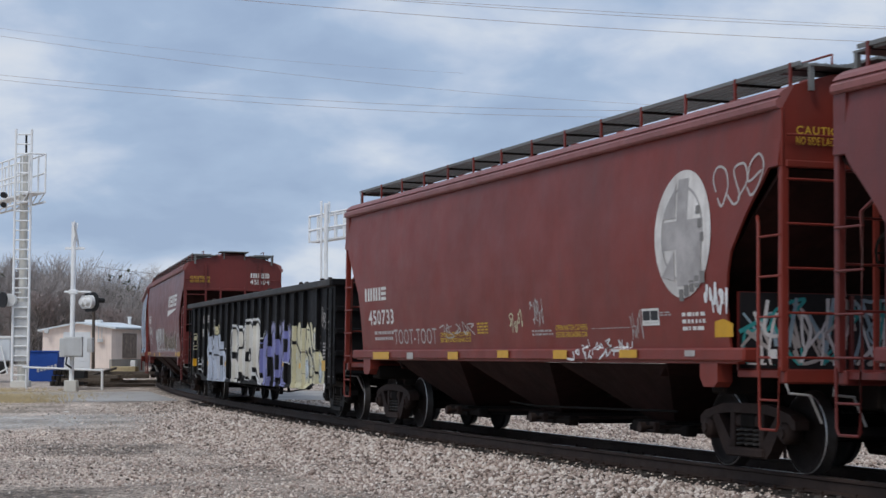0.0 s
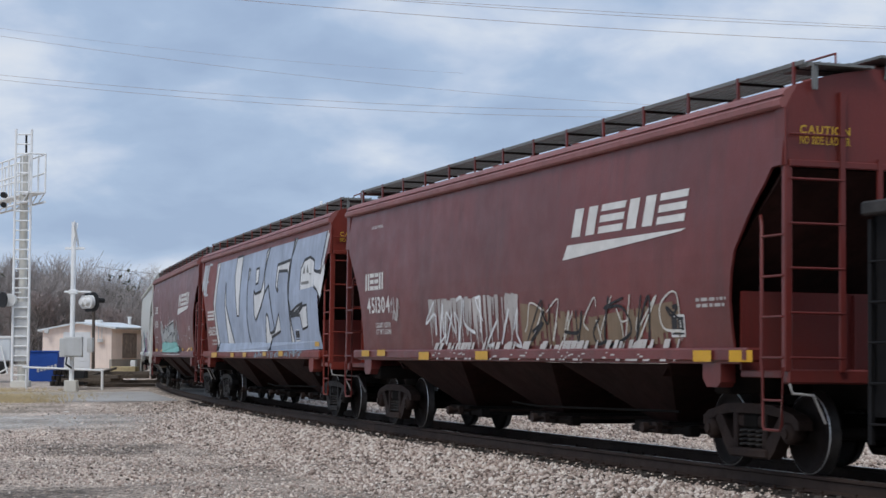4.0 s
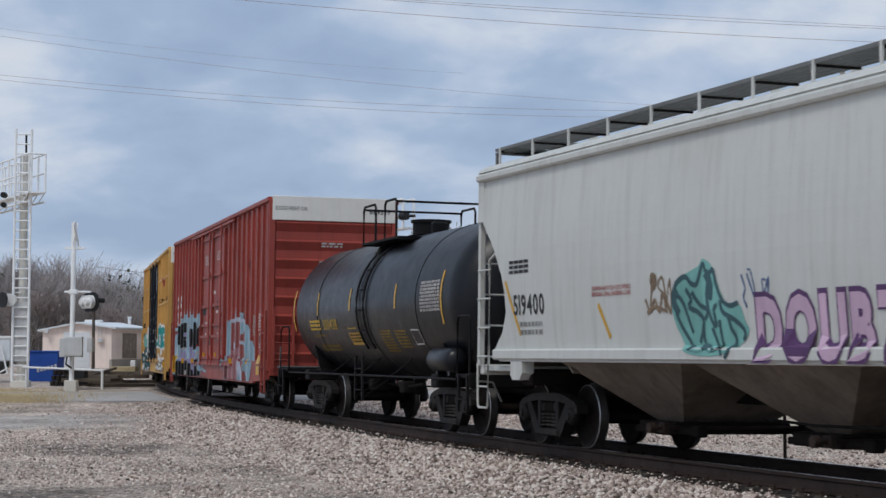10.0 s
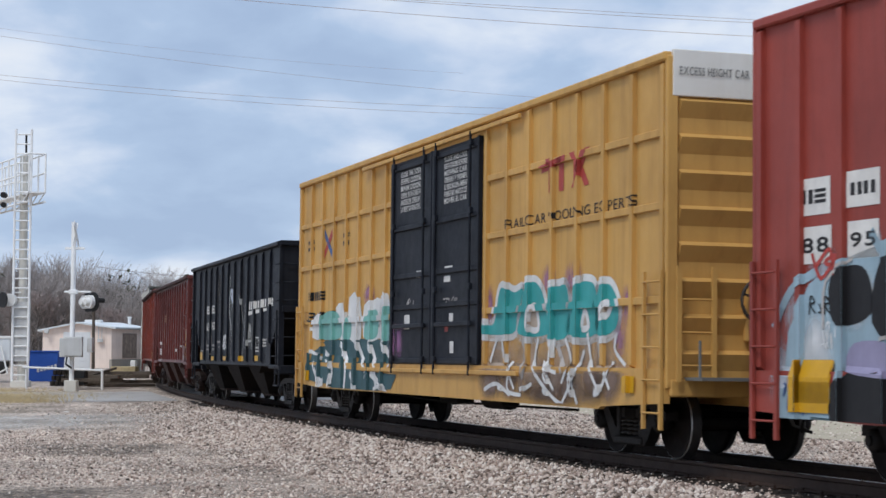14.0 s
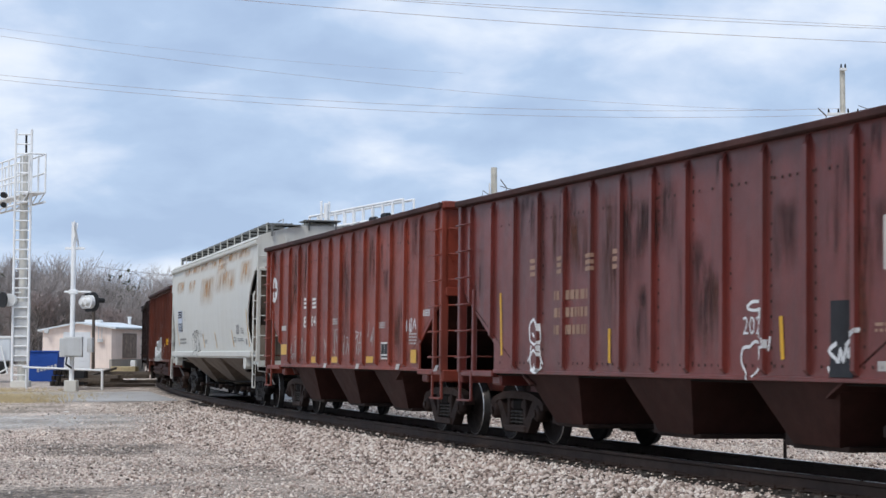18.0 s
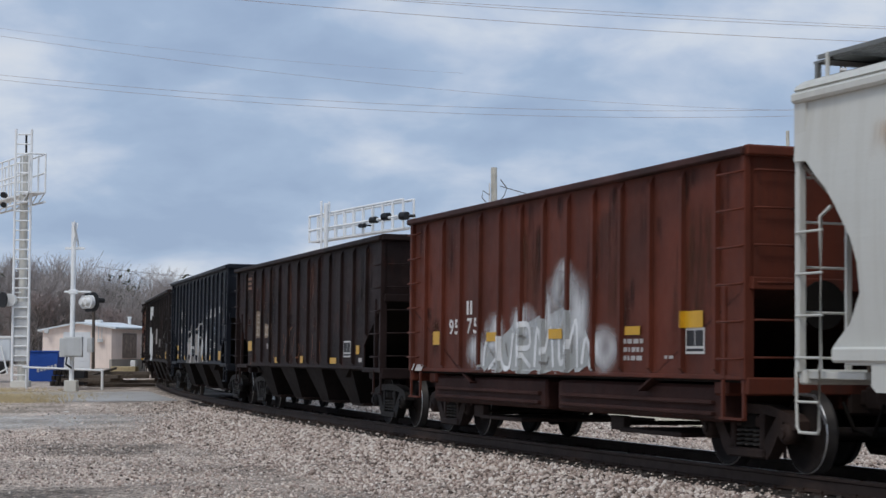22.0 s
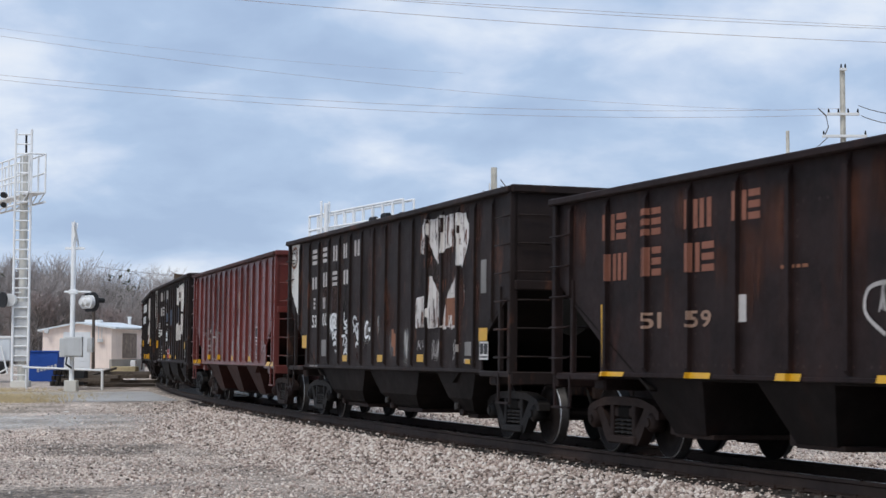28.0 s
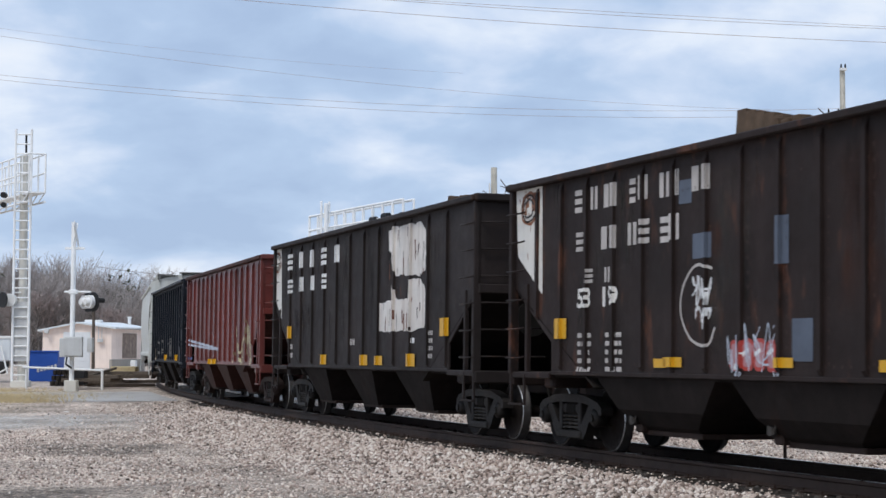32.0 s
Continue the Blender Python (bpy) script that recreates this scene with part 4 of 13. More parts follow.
    b.prism_x([(-w - 0.04, top + 0.03), (0, top + 0.07), (w + 0.04, top + 0.03), (w + 0.04, top), (-w - 0.04, top)], -half - 0.02, half + 0.02)
    part("roof", b, M[paint], car)
    b = Mesh()
    b.box(-half, half, -w + 0.02, w - 0.02, 0.96, 1.02)
    b.box(-half, half, -0.2, 0.2, 0.62, 0.96, 0.02)
    for k in range(10):
        x = -half + 3.4 + k * (2 * half - 6.8) / 9
        b.box(x - 0.05, x + 0.05, -1.4, 1.4, 0.78, 0.96)
    part("underframe", b, M["under"], car)
    b = Mesh()
    b.tube([(-half + 4, -1.0, 0.62), (-1, -1.0, 0.52), (half - 4, -1.0, 0.55)], 0.02, 6)
    b.tube([(1.2, -0.9, 0.62), (2.2, -0.9, 0.62)], 0.16, 12)
    b.box(-0.8, 0.2, -1.1, -0.8, 0.5, 0.75, 0.03)
    part("brake_rigging", b, M["under"], car)
    coupler_parts(car, half + 0.65)
    return car


# ---- tank car ----
def tank_car(label, tc, half):
    car = thing("tank_car", label, "freight car", "cars of the train")
    r, cz = 1.40, 2.28
    L = half - 1.05
    prof = [(0.0, -L - 0.42), (0.45, -L - 0.38), (0.85, -L - 0.27), (1.15, -L - 0.12), (1.34, -L + 0.08), (r, -L + 0.32), (r, 0), (r, L - 0.32), (1.34, L - 0.08), (1.15, L + 0.12), (0.85, L + 0.27), (0.45, L + 0.38), (0.0, L + 0.42)]
    b = Mesh()
    n = 44
    vs = [(x, rr * math.cos(2 * math.pi * k / n), cz + rr * math.sin(2 * math.pi * k / n)) for rr, x in prof for k in range(n)]
    b.add(vs, [(i * n + k, i * n + (k + 1) % n, (i + 1) * n + (k + 1) % n, (i + 1) * n + k) for i in range(len(prof) - 1) for k in range(n)], True)
    tank = part("tank", b, M["tank"], car, "glossy black steel tank")
    b = Mesh()
    for x in (-L * 0.62, 0.35, L * 0.62):
        vs = [(x + d, (r + h) * math.cos(2 * math.pi * k / n), cz + (r + h) * math.sin(2 * math.pi * k / n)) for d, h in ((-0.03, 0.002), (-0.02, 0.012), (0.02, 0.012), (0.03, 0.002)) for k in range(n)]
        b.add(vs, [(i * n + k, i * n + (k + 1) % n, (i + 1) * n + (k + 1) % n, (i + 1) * n + k) for i in range(3) for k in range(n)], True)
    part("weld_band", b, M["tank"], tank)
    b = Mesh()
    pts = [((r + 0.035) * math.cos(a), cz + (r + 0.035) * math.sin(a)) for a in np.linspace(math.pi * 0.53, math.pi * 1.2, 16)]
    for x in (-0.25, 0.25):
        b.tube([(x, y, z) for y, z in pts], 0.025, 6)
    for i in range(1, 15, 2):
        b.tube([(-0.25, *pts[i]), (0.25, *pts[i])], 0.016, 5)
    part("side_ladder", b, M["black"], car)
    # dome, fittings and the platform with its rails
    zt = cz + r
    b = Mesh()
    b.tube([(0.0, 0, zt - 0.1), (0.0, 0, zt + 0.24)], 0.36, 20)
    b.tube([(0.0, 0, zt + 0.24), (0.0, 0, zt + 0.29)], 0.40, 20)
    part("manway", b, M["black"], car)
    b = Mesh()
    b.tube([(-1.05, 0.1, zt - 0.05), (-1.05, 0.1, zt + 0.1), (-1.05, 0.1, zt + 0.28)], 0.13, 12)
    b.tube([(-1.05, 0.1, zt + 0.28), (-1.05, 0.1, zt + 0.36)], 0.07, 10)
    b.tube([(-1.05, 0.1, zt + 0.1), (-1.05, 0.1, zt + 0.14)], 0.2, 12)
    part("safety_valve", b, M["chrome"], car, "bright metal safety valve")
    b = Mesh()
    b.box(0.55, 0.8, -0.2, 0.1, zt - 0.05, zt + 0.22, 0.04)
    part("vent_box", b, M["black"], car)
    b = Mesh()
    for e in (-1, 1):
        b.box(-1.3, 1.3, e * 0.62, e * 1.05, zt - 0.16, zt - 0.12)
    for x in (-1.3, 1.25):
        b.box(x, x + 0.05, -1.05, 1.05, zt - 0.18, zt - 0.12)
    part("top_platform", b, M["black"], car)
    b = Mesh()
    for e in (-1, 1):
        for x0, x1 in ((-1.25, -0.35), (0.3, 1.1)):
            b.tube([(x0, e * 1.03, zt - 0.14), (x0, e * 1.03, zt + 0.52), (x0 + 0.08, e * 1.03, zt + 0.60), (x1 - 0.08, e * 1.03, zt + 0.60), (x1, e * 1.03, zt + 0.52), (x1, e * 1.03, zt - 0.14)], 0.024, 6)
    for x in (-1.25, 1.1):
        b.tube([(x, -1.03, zt + 0.55), (x, 1.03, zt + 0.55)], 0.024, 6)
    part("safety_railing", b, M["black"], car, "black pipe railing round the dome")
    for s in (-1, 1):
        b = Mesh()
        pts = [((r + 0.02) * math.cos(a), cz + (r + 0.02) * math.sin(a)) for a in np.linspace(math.pi * 1.18, math.pi * 1.82, 10)]
        b.prism_x([(1.05, 0.95)] + [(1.18, 1.5)] + [(p[0], p[1]) for p in pts[::-1]] + [(-1.18, 1.5), (-1.05, 0.95)], s * (tc / 2 - 0.05), s * (tc / 2 + 0.05))
        b.box(s * (tc / 2 - 0.22), s * (tc / 2 + 0.22), -1.1, 1.1, 0.93, 1.02, 0.01)
        part("saddle", b, M["black"], car)
        b = Mesh()
        b.box(s * (tc / 2 - 1.2), s * (half - 0.05), -0.3, 0.3, 0.70, 1.02, 0.02)
        b.box(s * (half - 0.75), s * (half - 0.02), -1.45, 1.45, 0.96, 1.02)
        b.box(s * (half - 0.14), s * half, -1.47, 1.47, 0.80, 1.04, 0.02)
        b.box(s * (tc / 2 - 0.17), s * (tc / 2 + 0.17), -1.35, 1.35, 0.78, 1.0, 0.02)
        part("stub_sill", b, M["black"], car)
        for e in (-1, 1):
            b = Mesh()
            ladder(b, s * (half - 0.50), s * (half - 0.06), e * 1.48, 0.42, 1.0, 0.34)
            b.tube([(s * (half - 0.06), e * 1.45, 1.0), (s * (half - 0.06), e * 1.45, 1.85), (s * (half - 0.1), e * 1.42, 1.95), (s * (half - 0.72), e * 1.42, 1.95), (s * (half - 0.78), e * 1.42, 1.85), (s * (half - 0.78), e * 1.42, 1.0)], 0.02, 6)
            part("end_railing", b, M["black"], car)
    b = Mesh()
    for e in (-1, 1):
        b.tube([(-half + 0.8, e * 1.42, 0.93), (half - 0.8, e * 1.42, 0.93)], 0.022, 6)
        for x in (-2.2, 0, 2.2):
            b.tube([(x, e * 1.42, 0.93), (x, e * 1.0, 1.25)], 0.016, 5)
    part("handrail", b, M["black"], car)
    b = Mesh()
    ladder(b, -0.26, 0.26, -1.42, 0.45, 1.3, 0.4)
    for x in (-0.26, 0.26):
        b.tube([(x, -1.42, 0.5), (x - 0.5, -0.6, 0.95)], 0.018, 5)
    part("foot_ladder", b, M["black"], car)
    b = Mesh()
    b.tube([(-0.6, 0, cz - r - 0.02), (-0.6, 0, 0.55)], 0.12, 12)
    b.tube([(-2.8, -0.6, 0.75), (2.8, -0.6, 0.75)], 0.02, 6)
    b.box(-1.2, -0.9, -0.9, -0.5, 0.62, 0.85, 0.03)
    b.tube([(0.9, -0.9, 0.82), (1.3, -0.95, 0.70), (2.6, -0.9, 0.80)], 0.03, 6)
    b.box(1.5, 1.75, -1.05, -0.8, 0.62, 0.84, 0.03)
    part("brake_rigging", b, M["under"], car)
    b = Mesh()
    n_ = 18
    prof = [(0.0, 4.32), (0.15, 4.34), (0.21, 4.42), (0.21, 5.42), (0.15, 5.52), (0.0, 5.54)]
    b.add([(x, -1.22 + rr * math.cos(2 * math.pi * k / n_), 1.24 + rr * math.sin(2 * math.pi * k / n_)) for rr, x in prof for k in range(n_)],
          [(i * n_ + k, i * n_ + (k + 1) % n_, (i + 1) * n_ + (k + 1) % n_, (i + 1) * n_ + k) for i in range(len(prof) - 1) for k in range(n_)], True)
    for x in (4.6, 5.25):
        b.box(x - 0.04, x + 0.04, -1.3, -1.14, 0.98, 1.10)
    part("air_reservoir", b, M["tank"], car, "black air reservoir on the end platform")
    b = Mesh()
    b.tube([(half - 0.1, -0.6, 1.75), (half - 0.06, -0.6, 1.75)], 0.28, 16)
    part("brake_wheel", b, M["black"], car)
    coupler_parts(car, half)
    return car


def entrain(car, u_front, u_rear, frame_mat="steel"):
    """Puts a car into the train by where its trucks stand at the start."""
    TRAIN.append((car, u_front, u_rear, add_trucks(car, u_rear - u_front, frame_mat)))
    return car


# ---- paint on the cars: lettering, stencils, graffiti ----
GLYPHS = {}


def glyph(ch, fat=0.0):
    """Flat outline of one letter of the built-in font: points, faces, width; capitals about 0.7 high."""
    key = (ch, fat)
    if key not in GLYPHS:
        cu = bpy.data.curves.new("letter", "FONT")
        cu.body, cu.offset, cu.resolution_u = ch, fat, 3
        ob = new("letter", cu)
        me = bpy.data.meshes.new_from_object(ob.evaluated_get(bpy.context.evaluated_depsgraph_get()))
        vs = [(v.co.x, v.co.y) for v in me.vertices]
        fs = [tuple(p.vertices) for p in me.polygons]
        bpy.data.objects.remove(ob)
        bpy.data.meshes.remove(me)
        bpy.data.curves.remove(cu)
        xs = [v[0] for v in vs] or [0, 0.3]
        GLYPHS[key] = ([(x - min(xs), y) for x, y in vs], fs, max(xs) - min(xs))
    return GLYPHS[key]


for _fat in (0.0, 0.02, 0.05, 0.085):
    for _ch in "ABCDEFGHIKLMNOPRSTUVWXY0123456789-":
        glyph(_ch, _fat)


def text_polys(text, x0, x1, z, h, fat=0.02, slant=0.0, gap=0.12):
    """The letters of a text as flat polygons, stretched to reach from x0 to x1."""
    out, x = [], 0.0
    for ch in text:
        if ch == " ":
            x += 0.32
            continue
        vs, fs, w = glyph(ch, fat)
        for fc in fs:
            out.append([(x + vs[i][0], vs[i][1]) for i in fc])
        x += w + gap
    k = (x1 - x0) / max(0.05, x - gap)
    s = h / 0.69
    return [[(x0 + k * a + slant * b * s, z + b * s) for a, b in poly] for poly in out]


def ribbon(pts, w, w1=None):
    """A painted stroke: quads along a line of points."""
    out, n = [], len(pts)
    w1 = w if w1 is None else w1
    lines = []
    for i, p in enumerate(pts):
        a, c = pts[max(0, i - 1)], pts[min(n - 1, i + 1)]
        dx, dz = c[0] - a[0], c[1] - a[1]
        k = math.hypot(dx, dz) or 1
        ww = (w + (w1 - w) * i / max(1, n - 1)) / 2
        lines.append(((p[0] - dz / k * ww, p[1] + dx / k * ww), (p[0] + dz / k * ww, p[1] - dx / k * ww)))
    for (a, c), (d, e) in zip(lines, lines[1:]):
        out.append([a, d, e, c])
    return out


def smooth_line(pts, n=6, closed=False):
    """Rounds a polyline off (Catmull-Rom)."""
    out, m = [], len(pts)
    for i in range(m if closed else m - 1):
        p = [pts[(i + k) % m] if closed else pts[min(m - 1, max(0, i + k))] for k in (-1, 0, 1, 2)]
        for j in range(n):
            t = j / n
            out.append(tuple(0.5 * (2 * p[1][d] + (p[2][d] - p[0][d]) * t + (2 * p[0][d] - 5 * p[1][d] + 4 * p[2][d] - p[3][d]) * t * t + (3 * p[1][d] - p[0][d] - 3 * p[2][d] + p[3][d]) * t ** 3) for d in (0, 1)))
    out.append(pts[0] if closed else pts[-1])
    return out


def rect(x0, z0, x1, z1):
    return [(x0, z0), (x1, z0), (x1, z1), (x0, z1)]


def box_of(a, c):
    return [(a[0], a[1]), (c[0], a[1]), (c[0], c[1]), (a[0], c[1])]


def clip(poly, axis_, limit, keep_low):
    out, n = [], len(poly)
    for i in range(n):
        a, c = poly[i], poly[(i + 1) % n]
        ia, ic = (a[axis_] <= limit) == keep_low, (c[axis_] <= limit) == keep_low
        if ia:
            out.append(a)
        if ia != ic:
            t = (limit - a[axis_]) / (c[axis_] - a[axis_])
            out.append((a[0] + (c[0] - a[0]) * t, a[1] + (c[1] - a[1]) * t))
    return out


def split_polys(polys):
    """Cuts polygons into triangles, and tall ones into bands so that they follow a bowed side."""
    from mathutils.geometry import tessellate_polygon
    out = []
    for poly in polys:
        tris = [poly] if len(poly) <= 4 else [[poly[i] for i in t] for t in tessellate_polygon([[Vector((x, z, 0)) for x, z in poly]])]
        for t in tris:
            lo, hi = min(p[1] for p in t), max(p[1] for p in t)
            if hi - lo < 0.35:
                out.append(t)
                continue
            n = math.ceil((hi - lo) / 0.25)
            for k in range(n):
                band = clip(clip(t, 1, lo + (hi - lo) * k / n, False), 1, lo + (hi - lo) * (k + 1) / n, True)
                if len(band) > 2:
                    out.append(band)
    return out


def paint(car, name, polys, mat, layer=1, label="", over_ribs=False, zmin=None):
    """Lays flat polygons of (x, z) as a coat of paint on the side of a car that faces the camera."""
    info = SIDES[car.name]
    b = Mesh()
    off, wide = 0.004 + 0.003 * layer, info["wide"]
    edge = info["half"]
    flat = [t for t in (clip(clip(clip(t, 1, info["low"], False), 0, -edge, False), 0, edge, True) for t in split_polys(polys)) if len(t) > 2]
    for z0, z1, deep, x0, x1 in info["belts"] if over_ribs else ():
        for t in flat:
            c = clip(clip(clip(clip(t, 1, z0, False), 1, z1, True), 0, x0, False), 0, x1, True)
            if len(c) > 2:
                b.add([(x, -(info["y"](z, x) + deep + off), z) for x, z in c], [tuple(range(len(c)))])
    for t in flat:
        b.add([(x, -(info["y"](z, x) + off), z) for x, z in t], [tuple(range(len(t)))])
    if over_ribs:
        for x0 in info["ribs"]:
            for t in flat:
                if max(p[0] for p in t) < x0 - wide or min(p[0] for p in t) > x0 + wide:
                    continue
                c = clip(clip(t, 0, x0 - wide + 0.001, False), 0, x0 + wide - 0.001, True)
                if len(c) > 2:
                    b.add([(x, -(info["y"](z, x) + info["rib"] + off), z) for x, z in c], [tuple(range(len(c)))])
            # the rib's forward face takes the same paint
            xf = x0 + wide - 0.0005
            for t in flat:
                zs = []
                for a, c in zip(t, t[1:] + t[:1]):
                    if (a[0] - xf) * (c[0] - xf) < 0:
                        zs.append(a[1] + (c[1] - a[1]) * (xf - a[0]) / (c[0] - a[0]))
                if len(zs) > 1:
                    z0, z1 = min(zs), max(zs)
                    y0, y1 = info["y"](z0, xf), info["y"](z0, xf) + info["rib"] + off
                    xo = x0 + wide + off * 0.6
                    b.add([(xo, -y0, z0), (xo, -y1, z0), (xo, -y1, z1), (xo, -y0, z1)], [(0, 1, 2, 3)])
    if b.f:
        ob = part(name, b.welded(), M[mat], car, label)
        if name in SCATTER:
            tagged(ob, kind="stuff")
        return ob


SIDES = {}
SCATTER = ("small_print", "soot_runs", "lower_runs", "riveting", "worn_streak", "graffiti_smear", "name_block", "rust_patch")


def soft_patch(car, x0, z0, x1, z1, mat, name="stain", seed=0, layer=1, nx=22, nz=12, cloud=False):
    """A stain, or a cloud of spray, whose cover fades out towards its ragged edge."""
    info = SIDES[car.name]
    rng = random.Random(seed)
    ph = [rng.uniform(0, 6.28) for _ in range(4)]
    b, cover = Mesh(), []
    vs = []
    for i in range(nx + 1):
        for j in range(nz + 1):
            u, v = i / nx, j / nz
            x, z = x0 + (x1 - x0) * u, z0 + (z1 - z0) * v
            edge = min(1, 4 * u * (1 - u) * 1.6) * min(1, 2.2 * v) * min(1, 6 * (1 - v))
            if cloud:
                edge = max(0, min(1, 1.7 * (1 - math.hypot(2 * u - 1, 2 * v - 1))))
            cover.append(max(0, min(1, edge * (0.75 + 0.35 * math.sin(9 * u + ph[0]) * math.cos(5 * v + ph[1])))))
            vs.append((x, -(info["y"](z, x) + 0.004 + 0.003 * layer), z))
    b.add(vs, [(i * (nz + 1) + j, (i + 1) * (nz + 1) + j, (i + 1) * (nz + 1) + j + 1, i * (nz + 1) + j + 1) for i in range(nx) for j in range(nz)])
    me = b.done(name)
    me.attributes.new("cover", "FLOAT", "POINT").data.foreach_set("value", cover)
    return part(name, me, M[mat], car)


def side_of(car, kind, half=8.5, ribs=13, **kw):
    if kind == "covered":
        y, rr, rib, low = (lambda z, x: covered_side(z) if z > 1.412 else 1.60 if abs(x) < half - 0.96 else 1.56), [], 0, 1.235
    elif kind == "open":
        y, rib, low = (lambda z, x: 1.48 if z > 1.105 else 1.502 if abs(x) < half - 1.45 else 1.522), kw.get("rib_d", 0.058), 1.05
        e = kw.get("rib_end", 0.52)
        rr = [-half + e + k * (2 * half - 2 * e) / (ribs - 1) for k in range(ribs)]
    elif kind == "gondola":
        y, rib, low = (lambda z, x: 1.45 if z > 0.645 else 1.482), 0.08, 0.58
        rr = [8.70] + [7.28 - 1.02 * k for k in range(16)] + [-9.05]
    elif kind == "box":
        y, rib, low = (lambda z, x: 1.50 if z > 1.162 else 1.562), 0.06, 0.66
        rr = [-half + 0.10 + k * (2 * half - 0.2) / (ribs - 1) for k in range(ribs)]
    else:
        y, rr, rib, low = (lambda z, x: math.sqrt(max(0.02, 1.40 ** 2 - (z - 2.28) ** 2)) + 0.004), [], 0, 0
    SIDES[car.name] = dict(y=y, ribs=rr, rib=rib, low=low, half=half if kind != "tank" else 6, wide=0.038 if kind == "open" else 0.055, belts=kw.get("belts", ()))


def bars(x0, z0, x1, z1, rows, rng, fill=0.55):
    """Rows of short bars in place of small print."""
    out = []
    h = (z1 - z0) / rows
    for r in range(rows):
        x = x0
        while x < x1 - 0.02:
            w = rng.uniform(0.04, 0.16)
            out.append(rect(x, z1 - (r + fill) * h, min(x + w, x1), z1 - r * h))
            x += w + rng.uniform(0.025, 0.05)
    return out


def marks(x0, z0, x1, z1, n, slant=0.0, rng=None):
    """Plain letter-sized blocks in place of a company's name."""
    out, w = [], (x1 - x0) / n
    h = z1 - z0
    for k in range(n):
        a, c = x0 + k * w + w * 0.07, x0 + (k + 1) * w - w * 0.07
        # a plain block of two upright or three level bars
        if int(abs(a) * 53) % 2:
            parts = [rect(a, z0 + h * q, c, z0 + h * (q + 0.24)) for q in (0.0, 0.38, 0.76)]
        else:
            parts = [rect(a, z0, a + (c - a) * 0.38, z1), rect(c - (c - a) * 0.38, z0, c, z1)]
        out += [[(x + slant * (z - z0), z) for x, z in p] for p in parts]
    return out


def scrawl(x0, z0, x1, z1, n, rng, w=0.035):
    """Loose chalk or spray handwriting that cannot be read."""
    out = []
    for k in range(n):
        a = x0 + (x1 - x0) * k / n
        d = (x1 - x0) / n
        pts = [(a + d * rng.uniform(-0.1, 1.1), z0 + (z1 - z0) * rng.choice((0.02, 0.25, 0.5, 0.75, 0.98)) + rng.uniform(-0.03, 0.03)) for _ in range(rng.randint(4, 6))]
        out += ribbon(smooth_line(pts, 5), w, w * 0.6)
    return out


def bubble(x0, z0, x1, z1, n, rng, grow=0.0, lean=0.0):
    """Fat rounded graffiti letters, one polygon each."""
    out, d = [], (x1 - x0) / n
    for k in range(n):
        cx = x0 + d * (k + 0.5)
        st = random.Random(rng * 100 + k)
        top, low = z1 - st.uniform(0, 0.10) * (z1 - z0), z0 + st.uniform(0, 0.05) * (z1 - z0)
        w = d * st.uniform(0.42, 0.5)
        pts = []
        nr = 18
        waist = st.uniform(0.55, 0.85)
        ph = st.uniform(0, 3)
        for i in range(nr):
            a = 2 * math.pi * i / nr
            ca, sa = math.cos(a), math.sin(a)
            px = math.copysign(abs(ca) ** 0.55, ca) * w * (1 - (1 - waist) * math.exp(-((sa - 0.1) / 0.35) ** 2)) * (1 + 0.12 * math.sin(3 * a + ph))
            pz = math.copysign(abs(sa) ** 0.75, sa) * (top - low) / 2
            k2 = 1 + grow / max(0.05, math.hypot(px, pz))
            pts.append((cx + px * k2 + lean * pz, (top + low) / 2 + pz * k2))
        out.append(pts)
    return out


def letter_cuts(x0, z0, x1, z1, n, rng, w=0.05):
    """Dark inner strokes that tell the fat letters apart."""
    out, d = [], (x1 - x0) / n
    for k in range(n):
        st = random.Random(rng * 100 + k)
        a = x0 + d * k
        zc = (z0 + z1) / 2
        kind = st.randint(0, 3)
        if kind == 0:
            out += ribbon(smooth_line([(a + d * 0.35, zc + 0.15), (a + d * 0.55, zc + 0.3), (a + d * 0.6, zc - 0.05), (a + d * 0.4, zc - 0.02), (a + d * 0.35, zc + 0.15)], 4), w)
        elif kind == 1:
            out += ribbon([(a + d * 0.5, z0), (a + d * 0.52, zc - 0.1)], w * 1.4)
        elif kind == 2:
            out += ribbon([(a + d * 0.45, z1 - 0.05), (a + d * 0.52, zc + 0.2)], w * 1.2) + ribbon([(a + d * 0.5, z0), (a + d * 0.47, zc - 0.25)], w * 1.2)
        else:
            out += ribbon([(a + d * 0.1, zc), (a + d * 0.6, zc + 0.06)], w)
    return out


def streaks(x0, x1, top, length, n, rng, w=0.05):
    """Vertical runs of stain below an edge; top and length are functions of x."""
    out = []
    for _ in range(n):
        x = rng.uniform(x0, x1)
        z, L, ww = top(x) - rng.uniform(0, 0.06), length(x) * rng.uniform(0.35, 1.1), w * rng.uniform(0.4, 1.3)
        out += ribbon([(x, z), (x + rng.gauss(0, 0.012), z - L * 0.5), (x + rng.gauss(0, 0.012), z - L)], ww, ww * 0.25)
    return out


